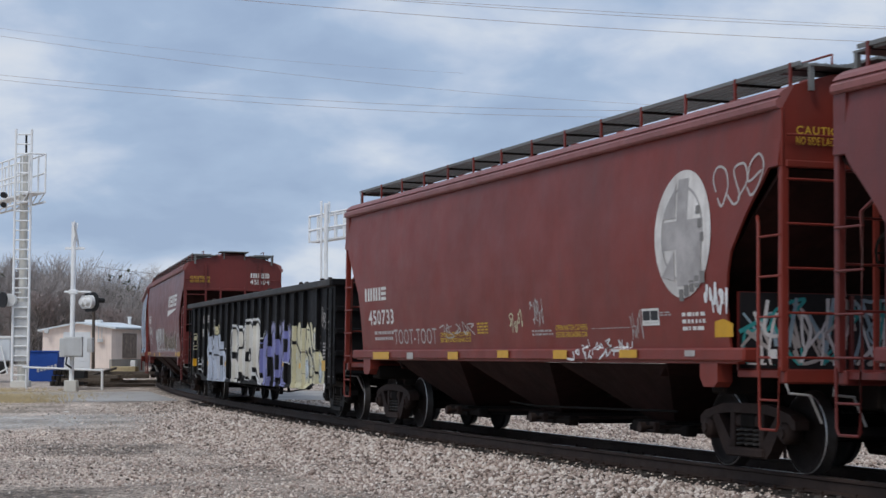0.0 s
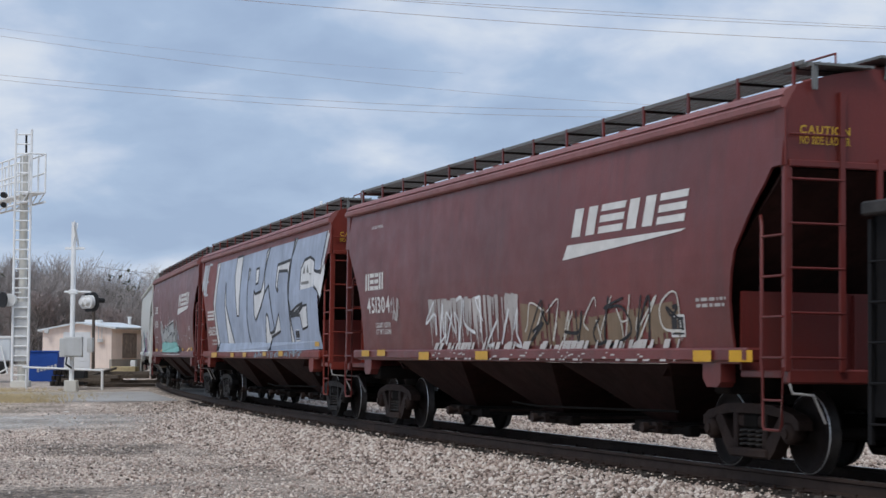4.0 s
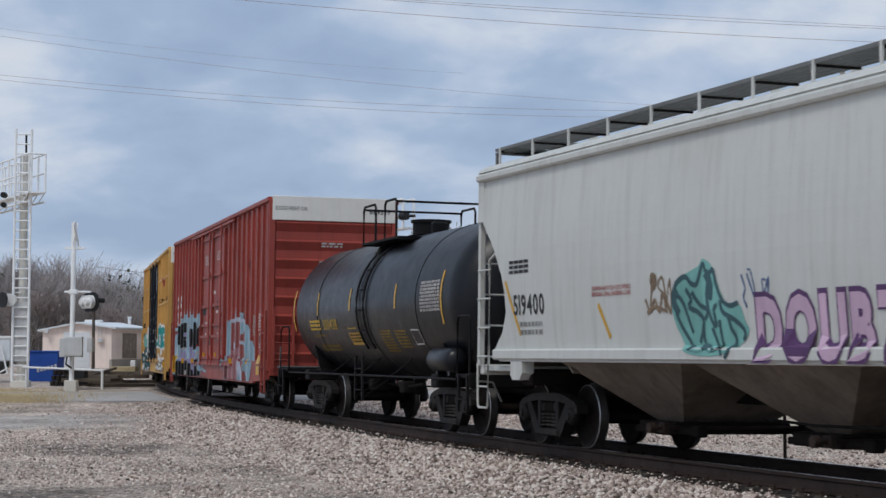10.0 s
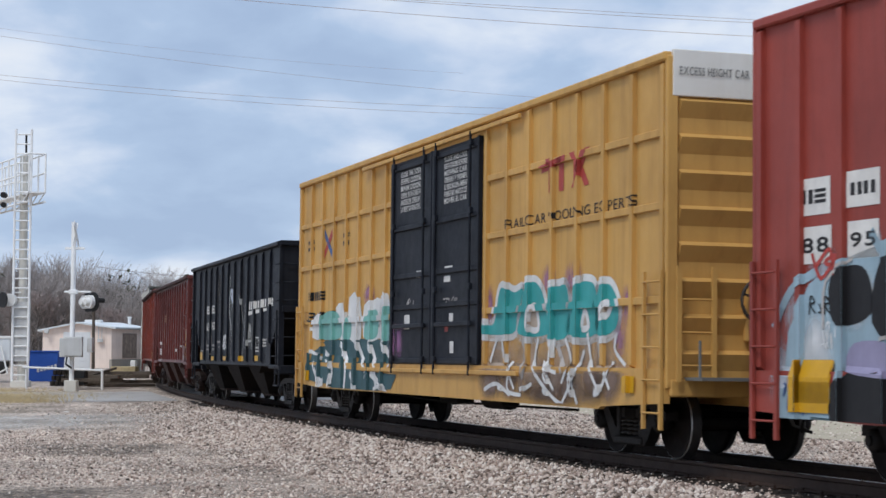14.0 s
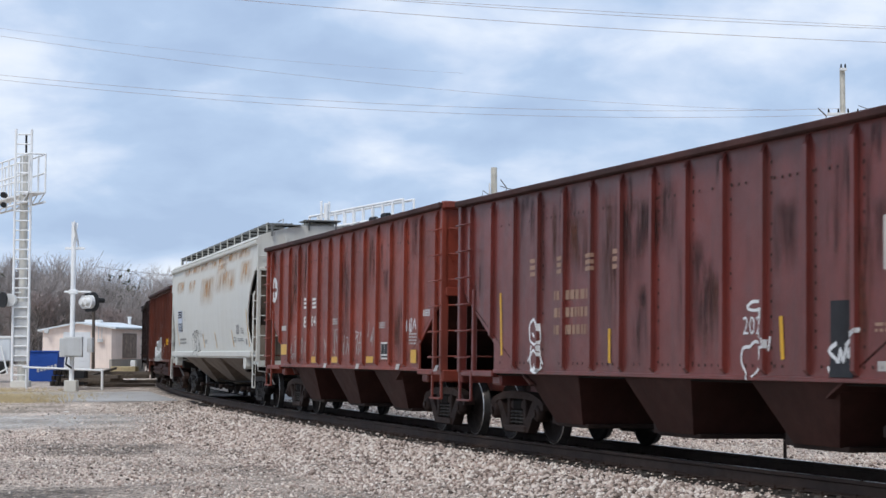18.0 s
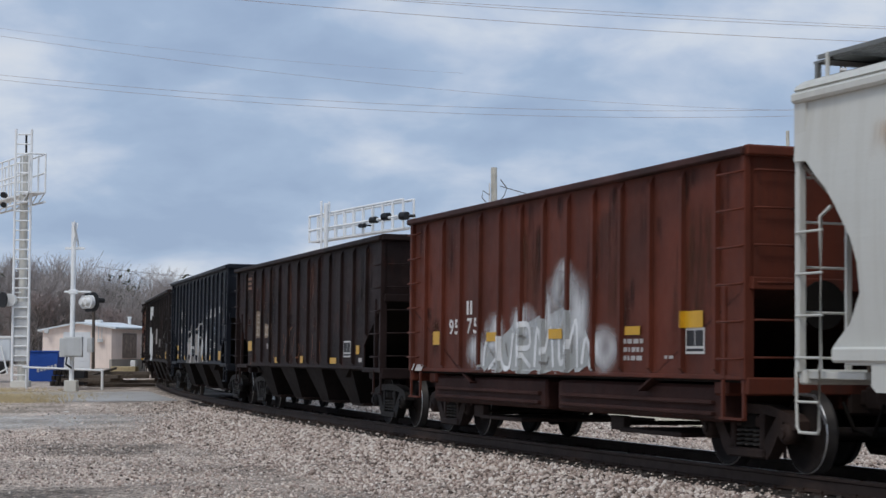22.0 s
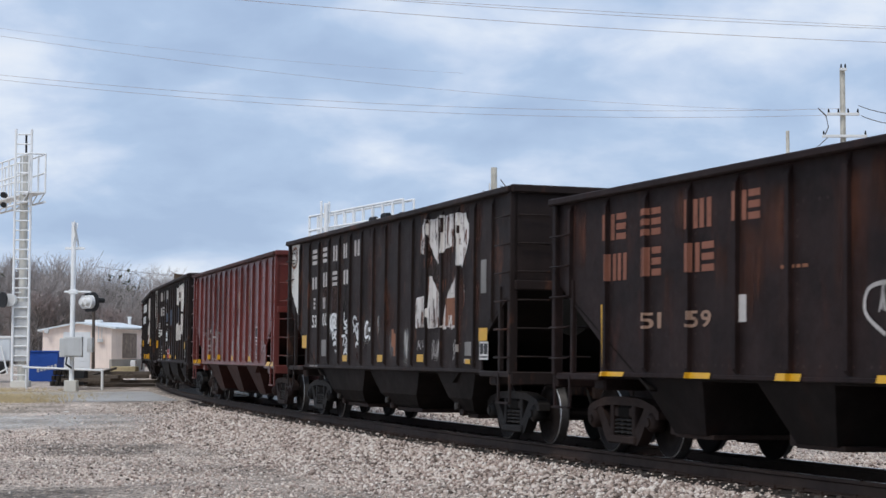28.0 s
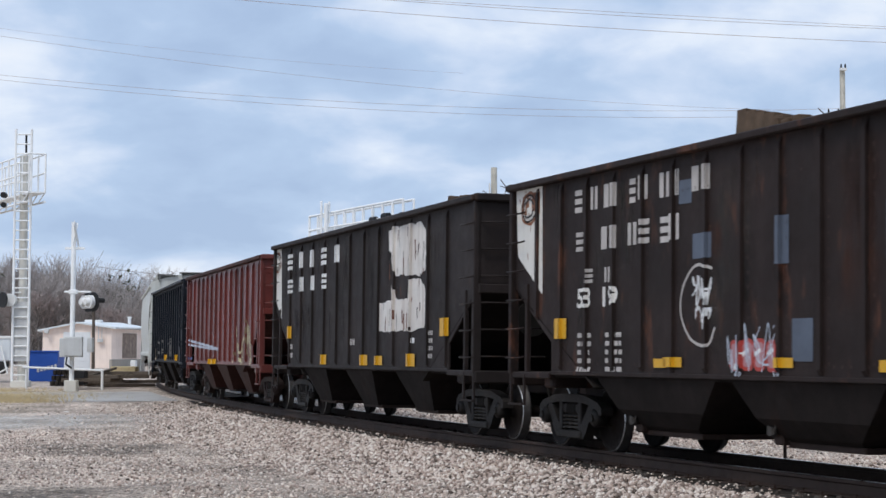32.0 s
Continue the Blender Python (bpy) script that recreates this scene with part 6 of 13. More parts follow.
    paint(car, "white_patch", [box_of((-4.36, 1.25), (-4.01, 1.36)), box_of((6.37, 1.31), (6.64, 1.38)), box_of((8.35, 1.29), (8.51, 1.39))], "chalk", 2)
    # scribbles in the recess at the front end: on the bulkhead and the underside of the slope
    rng = random.Random(44)
    half = 8.55
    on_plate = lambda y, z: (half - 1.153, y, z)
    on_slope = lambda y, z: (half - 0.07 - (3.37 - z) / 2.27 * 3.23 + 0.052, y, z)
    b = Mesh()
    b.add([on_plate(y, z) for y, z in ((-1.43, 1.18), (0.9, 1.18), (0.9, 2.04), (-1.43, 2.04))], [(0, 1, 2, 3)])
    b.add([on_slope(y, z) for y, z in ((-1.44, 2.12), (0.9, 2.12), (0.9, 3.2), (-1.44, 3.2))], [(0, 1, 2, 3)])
    part("recess_field", b, M["g_black"], car, "black field behind the scribbles in the recess")
    for mat, n in (("g_white", 7), ("g_teal", 5), ("chalk", 6), ("g_sky", 5)):
        for where, lo, hi in ((on_plate, 1.22, 2.0), (on_slope, 2.2, 3.1)):
            for k in range(n):
                y0 = -1.4 + 2.0 * k / n
                b = Mesh()
                off = Vector((0.004 + 0.006 * rng.random(), 0, 0))
                for p in scrawl(y0, lo, y0 + 0.42, hi, 1, rng, 0.05):
                    b.add([tuple(Vector(where(y, min(hi, max(lo, z)))) + off) for y, z in p], [(0, 1, 2, 3)])
                part("graffiti_tag", b.welded(), M[mat], car)


def blob(car, pts, mat, layer=2, name="graffiti_letter", rounds=4):
    paint(car, name, [smooth_line(pts, rounds, True)[:-1]], mat, layer, over_ribs=True)


def strokes(car, lines, mat, w=0.05, layer=4, name="graffiti_line"):
    for pts in lines:
        paint(car, name, ribbon(smooth_line(pts, 4), w, w * 0.8), mat, layer, over_ribs=True)


def paint_car_2():
    car = CARS[2]
    side_of(car, "gondola", 10.2)
    edge = [(-2.03, 0.58), (-2.23, 0.82), (-2.48, 1.21), (-2.63, 1.60), (-2.57, 1.88), (-2.16, 2.07), (-1.74, 2.02), (-1.43, 1.92), (-1.18, 2.04), (-0.83, 2.00), (-0.60, 1.91), (-0.40, 2.06), (-0.14, 2.09), (-0.07, 1.97), (0.11, 2.14), (0.49, 2.15), (0.73, 2.04), (0.91, 1.95), (1.11, 2.13), (1.45, 2.16), (1.74, 2.04), (1.89, 1.78), (1.90, 1.57), (1.72, 1.23), (1.87, 0.97), (2.23, 0.67), (1.78, 0.66), (1.38, 0.79), (1.07, 0.94), (1.03, 0.70), (0.45, 0.67), (0.07, 0.77), (-0.25, 0.74), (-0.54, 0.85), (-0.78, 0.64), (-1.29, 0.62)]
    paint(car, "graffiti_halo", ribbon(smooth_line(edge[:29], 3), 0.13), "g_white", 1, over_ribs=True)
    blob(car, edge, "g_black", 2, "graffiti_outline", 3)
    for pts in ([(-2.32, 1.56), (-2.43, 1.80), (-2.21, 1.97), (-1.79, 1.98), (-1.54, 1.83), (-1.47, 1.59), (-1.59, 1.36), (-1.94, 1.40), (-2.21, 1.31)], [(-2.17, 1.13), (-1.88, 1.21), (-1.52, 1.14), (-1.29, 0.93), (-1.21, 0.64), (-1.90, 0.61), (-2.07, 0.82)], [(-1.40, 1.78), (-1.12, 1.97), (-0.82, 1.91), (-0.63, 1.77), (-0.69, 1.59), (-0.92, 1.46), (-1.00, 1.21), (-0.83, 0.65), (-1.16, 0.64), (-1.30, 1.12)],
                [(-0.51, 1.90), (-0.22, 2.03), (-0.27, 1.58), (-0.27, 1.22), (0.07, 0.93), (-0.09, 0.76), (-0.78, 0.84), (-0.94, 1.12), (-0.87, 1.44), (-0.53, 1.49)], [(0.04, 1.99), (0.36, 2.09), (0.62, 2.02), (0.80, 1.75), (0.85, 1.22), (0.76, 0.87), (0.51, 0.69), (0.18, 0.77), (-0.11, 1.04), (-0.13, 1.58)], [(1.09, 1.92), (1.34, 2.10), (1.65, 2.03), (1.79, 1.78), (1.79, 1.57), (1.61, 1.22), (1.78, 0.97), (2.16, 0.68), (1.72, 0.68), (1.38, 0.95), (1.05, 1.07), (0.96, 1.40), (1.00, 1.75)]):
        blob(car, pts, "g_cream", 3)
    for pts in ([(-1.23, 1.53), (-1.14, 1.58), (-1.01, 1.53), (-1.14, 1.48)], [(0.22, 1.44), (0.51, 1.47), (0.54, 1.17), (0.15, 1.15)], [(-1.70, 1.38), (-1.52, 1.35), (-1.70, 1.27)]):
        blob(car, pts, "g_black", 4, "graffiti_counter", 2)
    blob(car, [(0.29, 1.31), (0.44, 1.33), (0.44, 1.20), (0.27, 1.19)], "g_cream", 5)
    strokes(car, [[(-0.22, 1.95), (-0.38, 1.58), (-0.27, 1.22)], [(1.00, 1.93), (0.87, 1.57), (0.96, 1.13), (0.82, 0.78)], [(-1.45, 1.21), (-1.09, 1.03), (-1.01, 0.65)]], "g_black", 0.05)
    strokes(car, [[(-0.13, 0.67), (0.07, 0.72), (0.29, 0.64)], [(-2.03, 0.58), (-2.16, 0.72), (-1.81, 0.64)], [(2.23, 0.72), (1.96, 0.67), (1.54, 0.71)]], "g_white", 0.03, 5)
    for k, (x0, z0, x1, z1) in enumerate(((2.95, 1.72, 4.0, 2.12), (3.6, 1.70, 4.7, 2.10), (4.3, 1.75, 5.3, 2.14), (4.9, 1.5, 5.75, 2.05))):
        soft_patch(car, x0, z0, x1, z1, "lilac_soft", "graffiti_halo", 580 + k, 1, 14, 8, cloud=True)
    for pts in ([(2.12, 1.23), (2.21, 1.56), (2.34, 1.73), (2.61, 1.87), (2.96, 1.87), (3.12, 1.68), (3.19, 1.23), (3.26, 0.57), (2.99, 0.58), (2.88, 0.88), (2.67, 0.96), (2.61, 0.60), (2.38, 0.62), (2.28, 0.81), (2.18, 0.97)], [(3.12, 1.53), (3.41, 1.50), (3.46, 1.78), (3.64, 1.86), (3.77, 1.67), (3.86, 1.23), (3.99, 0.59), (3.75, 0.58), (3.59, 1.22), (3.19, 1.28)],
                [(3.86, 1.38), (3.95, 1.55), (4.19, 1.67), (4.42, 1.63), (4.59, 1.39), (4.60, 1.08), (4.48, 0.83), (4.24, 0.79), (4.04, 0.92), (3.92, 1.15)], [(4.53, 1.55), (4.66, 1.82), (4.97, 1.89), (5.33, 1.84), (5.57, 1.69), (5.60, 1.39), (5.57, 1.20), (5.31, 1.13), (5.04, 1.15), (5.04, 0.86), (5.11, 0.60), (4.75, 0.60), (4.53, 0.61), (4.57, 0.85), (4.68, 1.08), (4.62, 1.31)]):
        blob(car, pts, "g_purple", 3)
    for pts in ([(2.61, 1.25), (2.74, 1.49), (2.90, 1.28)], [(4.12, 1.12), (4.19, 1.38), (4.31, 1.24), (4.26, 0.92)], [(5.08, 1.54), (5.20, 1.69), (5.38, 1.62), (5.31, 1.41), (5.20, 1.22), (5.09, 1.31)], [(4.71, 0.78), (4.82, 0.99), (4.95, 0.77)]):
        blob(car, pts, "g_black", 4, "graffiti_counter", 2)
    strokes(car, [[(2.12, 1.14), (2.23, 1.52), (2.39, 1.75), (2.68, 1.89)], [(2.39, 1.73), (2.47, 1.78), (2.86, 1.87)], [(3.14, 1.88), (3.19, 1.48), (3.34, 0.58)], [(3.86, 1.55), (3.92, 1.15), (4.13, 0.76), (4.41, 0.68)]], "g_black", 0.05)
    strokes(car, [[(5.58, 1.87), (5.64, 1.46), (5.69, 1.12), (5.20, 1.16)], [(2.05, 1.06), (2.08, 1.46), (2.25, 1.73), (2.56, 1.90)], [(3.06, 2.05), (3.14, 1.92)]], "g_white", 0.025, 5)
    body = [(6.24, 0.55), (6.13, 0.81), (6.09, 1.17), (5.91, 1.24), (5.84, 1.39), (5.73, 1.61), (5.87, 1.83), (6.05, 1.94), (6.25, 1.97), (6.45, 1.92), (6.58, 2.03), (6.78, 1.99), (6.89, 1.80), (7.02, 1.95), (7.23, 1.90), (7.41, 1.90), (7.54, 2.01), (7.72, 1.89), (7.81, 2.01), (7.98, 1.96), (8.10, 1.78), (8.18, 1.87), (8.36, 1.88), (8.45, 1.70), (8.67, 1.65), (8.72, 1.44), (8.96, 1.35), (9.19, 1.19), (9.28, 1.00), (9.25, 0.73), (8.72, 0.71), (7.92, 0.69), (7.54, 0.59), (6.92, 0.56)]
    blob(car, body, "g_yellow", 3, "graffiti_letter", 3)
    for k, (x, z, w, h) in enumerate(((7.55, 1.0, 0.7, 0.6), (8.35, 1.62, 0.7, 0.5), (8.0, 1.2, 0.6, 0.7), (8.9, 0.95, 0.75, 0.6), (8.6, 1.25, 0.6, 0.5), (7.05, 0.85, 0.6, 0.5))):
        soft_patch(car, x - w / 2, z - h / 2, x + w / 2, z + h / 2, ("sky_soft", "white_soft", "smear_soft")[k % 3], "graffiti_haze", 61 + k, 4, 12, 8, cloud=True)
    for k in range(26):
        rng = random.Random(640 + k)
        x, z = rng.uniform(6.3, 9.1), rng.uniform(0.68, 1.7)
        strokes(car, [[(x, z), (x + rng.uniform(0.06, 0.22), z + rng.uniform(-0.02, 0.02))]], ("smear", "g_brown", "g_white")[k % 3], rng.uniform(0.012, 0.03), 5, "grime_mark")
    strokes(car, [[(6.41, 2.02), (6.40, 1.78), (6.44, 1.58)],
                  [(6.82, 1.99), (6.84, 1.78), (6.91, 1.53)],
                  [(7.76, 1.98), (7.89, 1.76), (8.02, 1.54), (8.12, 1.40)],
                  [(8.45, 1.81), (8.47, 1.65), (8.59, 1.71)],
                  [(6.00, 1.57), (6.25, 1.59), (6.47, 1.54), (6.64, 1.45), (6.83, 1.34), (7.06, 1.31), (7.20, 1.35)],
                  [(7.41, 1.38), (7.57, 1.35), (7.76, 1.20), (7.83, 0.95), (7.78, 0.71)],
                  [(7.70, 1.42), (7.89, 1.35), (8.10, 1.25), (8.20, 1.08), (8.17, 0.75)],
                  [(8.10, 1.40), (8.26, 1.39), (8.42, 1.26), (8.53, 1.11), (8.48, 0.77)],
                  [(5.95, 2.01), (5.94, 1.79), (6.01, 1.59)]], "g_black", 0.075, 5)
    strokes(car, [[(7.06, 1.82), (7.11, 1.61), (7.21, 1.37)],
                  [(7.41, 1.89), (7.44, 1.65)],
                  [(8.13, 1.90), (8.18, 1.75), (8.21, 1.61)],
                  [(8.53, 1.33), (8.68, 1.39), (9.00, 1.42)],
                  [(8.62, 1.17), (8.74, 0.96), (8.89, 0.82)],
                  [(6.76, 1.32), (6.91, 1.11)],
                  [(6.93, 1.03), (6.90, 0.58)],
                  [(5.80, 1.73), (5.88, 1.52), (6.00, 1.34), (6.21, 1.34)],
                  [(7.83, 0.85), (8.06, 0.84), (8.08, 0.91)],
                  [(7.65, 1.67), (7.67, 1.58)],
                  [(7.52, 1.86), (7.72, 1.85)],
                  [(7.19, 1.90), (7.20, 1.67)]], "g_black", 0.04, 5)
    blob(car, [(7.67, 1.43), (7.83, 1.48), (7.95, 1.37), (7.78, 1.32)], "g_black", 5, "graffiti_counter", 2)
    strokes(car, [[(6.38, 1.82), (6.40, 0.67)], [(7.36, 1.89), (7.40, 0.70)], [(7.45, 1.25), (7.47, 0.73)]], "g_white", 0.03, 5)
    strokes(car, [[(8.96, 2.32), (8.96, 1.97), (9.08, 1.90)], [(9.05, 2.29), (9.05, 1.95)], [(9.14, 1.96), (9.14, 2.17), (9.30, 2.12), (9.17, 2.04), (9.35, 1.96), (9.19, 1.86)], [(9.48, 2.02), (9.48, 1.84)], [(9.64, 2.01), (9.48, 1.92), (9.61, 1.83)]], "chalk", 0.035, 1, "graffiti_tag")
    strokes(car, [[(9.64, 1.76), (9.73, 1.51), (9.84, 1.69), (9.88, 1.26), (9.73, 1.38)], [(9.61, 1.26), (9.79, 1.51), (9.95, 1.20), (9.81, 1.06)]], "smear", 0.02, 1, "graffiti_tag")
    reflectors(car, [((-3.43, 1.00), (-3.12, 1.13)), ((-0.27, 1.02), (0.04, 1.13)), ((2.74, 1.00), (3.10, 1.10)), ((4.75, 1.05), (5.11, 1.16)), ((6.69, 1.02), (7.07, 1.13)), ((9.05, 0.99), (9.41, 1.20))])
    print_bars(car, [(9.50, 0.84), (10.15, 0.89)], 1, "chalk", 25)
    print_bars(car, [(9.10, 1.22), (9.37, 1.57)], 5, "chalk", 27)
    reflectors(car, [((-9.18, 0.97), (-8.83, 1.19)), ((-6.68, 1.00), (-6.28, 1.12)), ((-3.54, 1.01), (-3.05, 1.12))])
    blob(car, [(-6.57, 0.57), (-6.64, 0.87), (-6.68, 1.20), (-6.82, 1.35), (-6.77, 1.53), (-6.64, 1.62), (-6.69, 1.84), (-6.55, 1.95), (-6.33, 1.89), (-6.24, 1.72), (-6.11, 1.83), (-5.95, 1.81), (-5.84, 1.88), (-5.64, 1.71), (-5.50, 1.85), (-5.33, 1.82), (-5.15, 1.88), (-4.86, 1.84), (-4.65, 1.87), (-4.37, 1.88), (-4.19, 1.73), (-4.01, 1.80), (-3.87, 1.65), (-3.76, 1.45), (-3.58, 1.38), (-3.39, 1.25), (-3.34, 0.93), (-3.41, 0.59), (-4.52, 0.57), (-5.79, 0.56)], "g_pale_blue", 3, "graffiti_letter", 3)
    strokes(car, [[(-6.55, 1.88), (-6.46, 1.54), (-6.39, 1.35), (-6.60, 1.23)], [(-5.88, 1.83), (-5.81, 1.46), (-5.55, 1.55), (-5.30, 1.52), (-5.23, 1.32), (-5.42, 1.16), (-5.59, 1.21), (-5.73, 1.40)], [(-5.42, 1.17), (-5.33, 0.89), (-5.32, 0.58)], [(-5.15, 1.84), (-5.01, 1.46), (-5.06, 1.32), (-4.75, 1.30), (-4.45, 1.25), (-4.25, 0.91), (-4.28, 0.58)], [(-4.83, 1.83), (-4.66, 1.53), (-4.45, 1.42), (-4.14, 1.44), (-3.72, 1.44)], [(-6.19, 1.72), (-5.86, 1.24), (-5.73, 0.88), (-5.75, 0.56)],
                  [(-5.13, 1.25), (-4.97, 0.90), (-4.97, 0.58)], [(-4.37, 1.58), (-4.16, 1.67), (-4.07, 1.53), (-4.30, 1.50)], [(-3.90, 1.28), (-3.85, 0.92), (-3.81, 0.59)], [(-5.33, 1.67), (-5.30, 1.53)], [(-6.33, 1.83), (-6.22, 1.54)], [(-3.59, 1.25), (-3.54, 0.86)]], "g_black", 0.045, 5)
    strokes(car, [[(-6.08, 1.68), (-5.99, 0.62)], [(-4.86, 1.74), (-4.83, 0.66)], [(-3.99, 1.39), (-3.96, 0.66)]], "g_white", 0.05, 4)
    strokes(car, [[(-5.21, 2.08), (-5.24, 1.97), (-5.04, 1.94), (-4.90, 2.03), (-5.03, 2.12), (-5.19, 2.08)], [(-4.83, 2.14), (-4.70, 2.08), (-4.77, 1.94), (-4.95, 1.91)]], "g_yellow", 0.09, 1, "graffiti_tag")
    strokes(car, [[(-9.27, 1.56), (-9.21, 1.81), (-9.05, 1.64), (-8.98, 1.89)], [(-9.20, 1.89), (-8.89, 1.92), (-8.92, 1.64), (-9.14, 1.46), (-8.80, 1.51)], [(-8.89, 1.76), (-8.71, 1.56)], [(-9.21, 1.49), (-9.10, 1.64), (-9.01, 1.46)]], "g_yellow", 0.025, 1, "graffiti_tag")
    strokes(car, [[(-8.23, 1.31), (-8.18, 1.04), (-7.98, 1.23), (-8.02, 0.98), (-7.78, 1.24), (-7.85, 0.95)], [(-7.82, 1.20), (-7.65, 1.00), (-7.62, 1.16), (-7.49, 0.85), (-7.35, 0.81)], [(-8.31, 1.04), (-7.82, 0.84), (-7.94, 1.16)], [(-7.78, 0.77), (-7.55, 0.85), (-7.42, 0.77)]], "g_white", 0.03, 1, "graffiti_tag")
    name_blocks(car, [(-7.69, 2.22), (-7.33, 2.46)], 2, "chalk")
    name_blocks(car, [(-6.87, 2.24), (-6.55, 2.45)], 2, "chalk")
    words(car, "518", [(-7.80, 1.85), (-7.36, 2.06)], "decal_white")
    words(car, "9", [(-6.86, 1.88), (-6.73, 2.07)], "chalk")
    paint(car, "plate_frame", ribbon([*[(-5.71, 2.04), (-5.44, 2.05), (-5.46, 2.29), (-5.71, 2.29), (-5.71, 2.04)]], 0.03), "chalk", 1)
    print_bars(car, [(-5.68, 2.22), (-5.50, 2.26)], 1, "chalk", 28)
    words(car, "C", [(-5.62, 2.08), (-5.53, 2.19)], "chalk")
    print_bars(car, [(-9.25, 2.44), (-8.94, 2.62)], 4, "chalk", 29)
    print_bars(car, [(-3.61, 1.42), (-3.21, 1.50)], 1, "chalk", 30)
    print_bars(car, [(-3.47, 1.25), (-3.16, 1.32)], 1, "chalk", 31)
    print_bars(car, [(-3.29, 0.64), (-2.96, 0.72)], 2, "chalk", 32)
    print_bars(car, [(-2.47, 0.62), (-2.22, 0.75)], 2, "chalk", 33)


def paint_car_3():
    car = CARS[3]
    side_of(car, "covered")
    name_blocks(car, [(2.77, 2.92), (6.32, 3.30)], 4, "decal_white", 0.28)
    paint(car, "name_stripe", [[(2.53, 2.62), (2.69, 2.82), (6.32, 2.83), (6.16, 2.80)]], "decal_white")
    paint(car, "graffiti_smear", streaks(*[v for v in (lambda s: (s[0], s[2]))(span([(-3.32, 1.42), (0.85, 2.26)]))], lambda x: 2.25, lambda x: 0.75, 90, random.Random(31), 0.10), "chalk", 1)
    tag(car, [(-3.49, 1.47), (0.85, 2.21)], 9, "g_white", 32, 0.06, 2)
    x0, z0, x1, z1 = span([(0.88, 1.46), (6.05, 2.08)])
    paint(car, "graffiti_smear", flakes([[(x0, z0), (x1, z0), (x1, z1 - 0.1), ((x0 + x1) / 2, z1 - 0.25), (x0, z1)]], random.Random(33), 0.12), "g_tan", 1)
    tag(car, [(1.08, 1.49), (6.05, 2.08)], 8, "g_cream", 34, 0.035, 2)
    tag(car, [(1.08, 1.49), (6.05, 2.08)], 7, "g_black", 35, 0.05, 3)
    weight_box(car, (5.81, 1.54), (6.19, 1.81))
    print_bars(car, [(6.52, 1.85), (7.26, 1.99)], 2, "chalk", 36)
    name_blocks(car, [(-7.05, 2.51), (-5.89, 2.82)], 4, "decal_white")
    words(car, "451304", [(-6.94, 2.09), (-5.53, 2.37)], "decal_white")
    tag(car, [(-5.47, 1.94), (-4.95, 2.32)], 5, "chalk", 37, 0.05, 2)
    rows_of(car, ["LD LMT 223700", "LT WT 62300"], [(-6.42, 1.67), (-5.53, 1.91)], "decal_white")
    print_bars(car, [(-6.81, 3.64), (-6.11, 3.70)], 3, "decal_white", 38)
    reflectors(car, [((-7.16, 1.29), (-6.67, 1.40)), ((-6.16, 1.30), (-5.67, 1.41))])
    reflectors(car, [((6.54, 1.25), (7.00, 1.38)), ((7.43, 1.25), (7.90, 1.38)), ((-0.92, 1.25), (-0.36, 1.38)), ((-3.73, 1.24), (-3.19, 1.37))])
    paint(car, "graffiti_smear", flakes([box_of((-3.08, 1.25), (6.03, 1.52))], random.Random(39), 0.3), "chalk", 1)


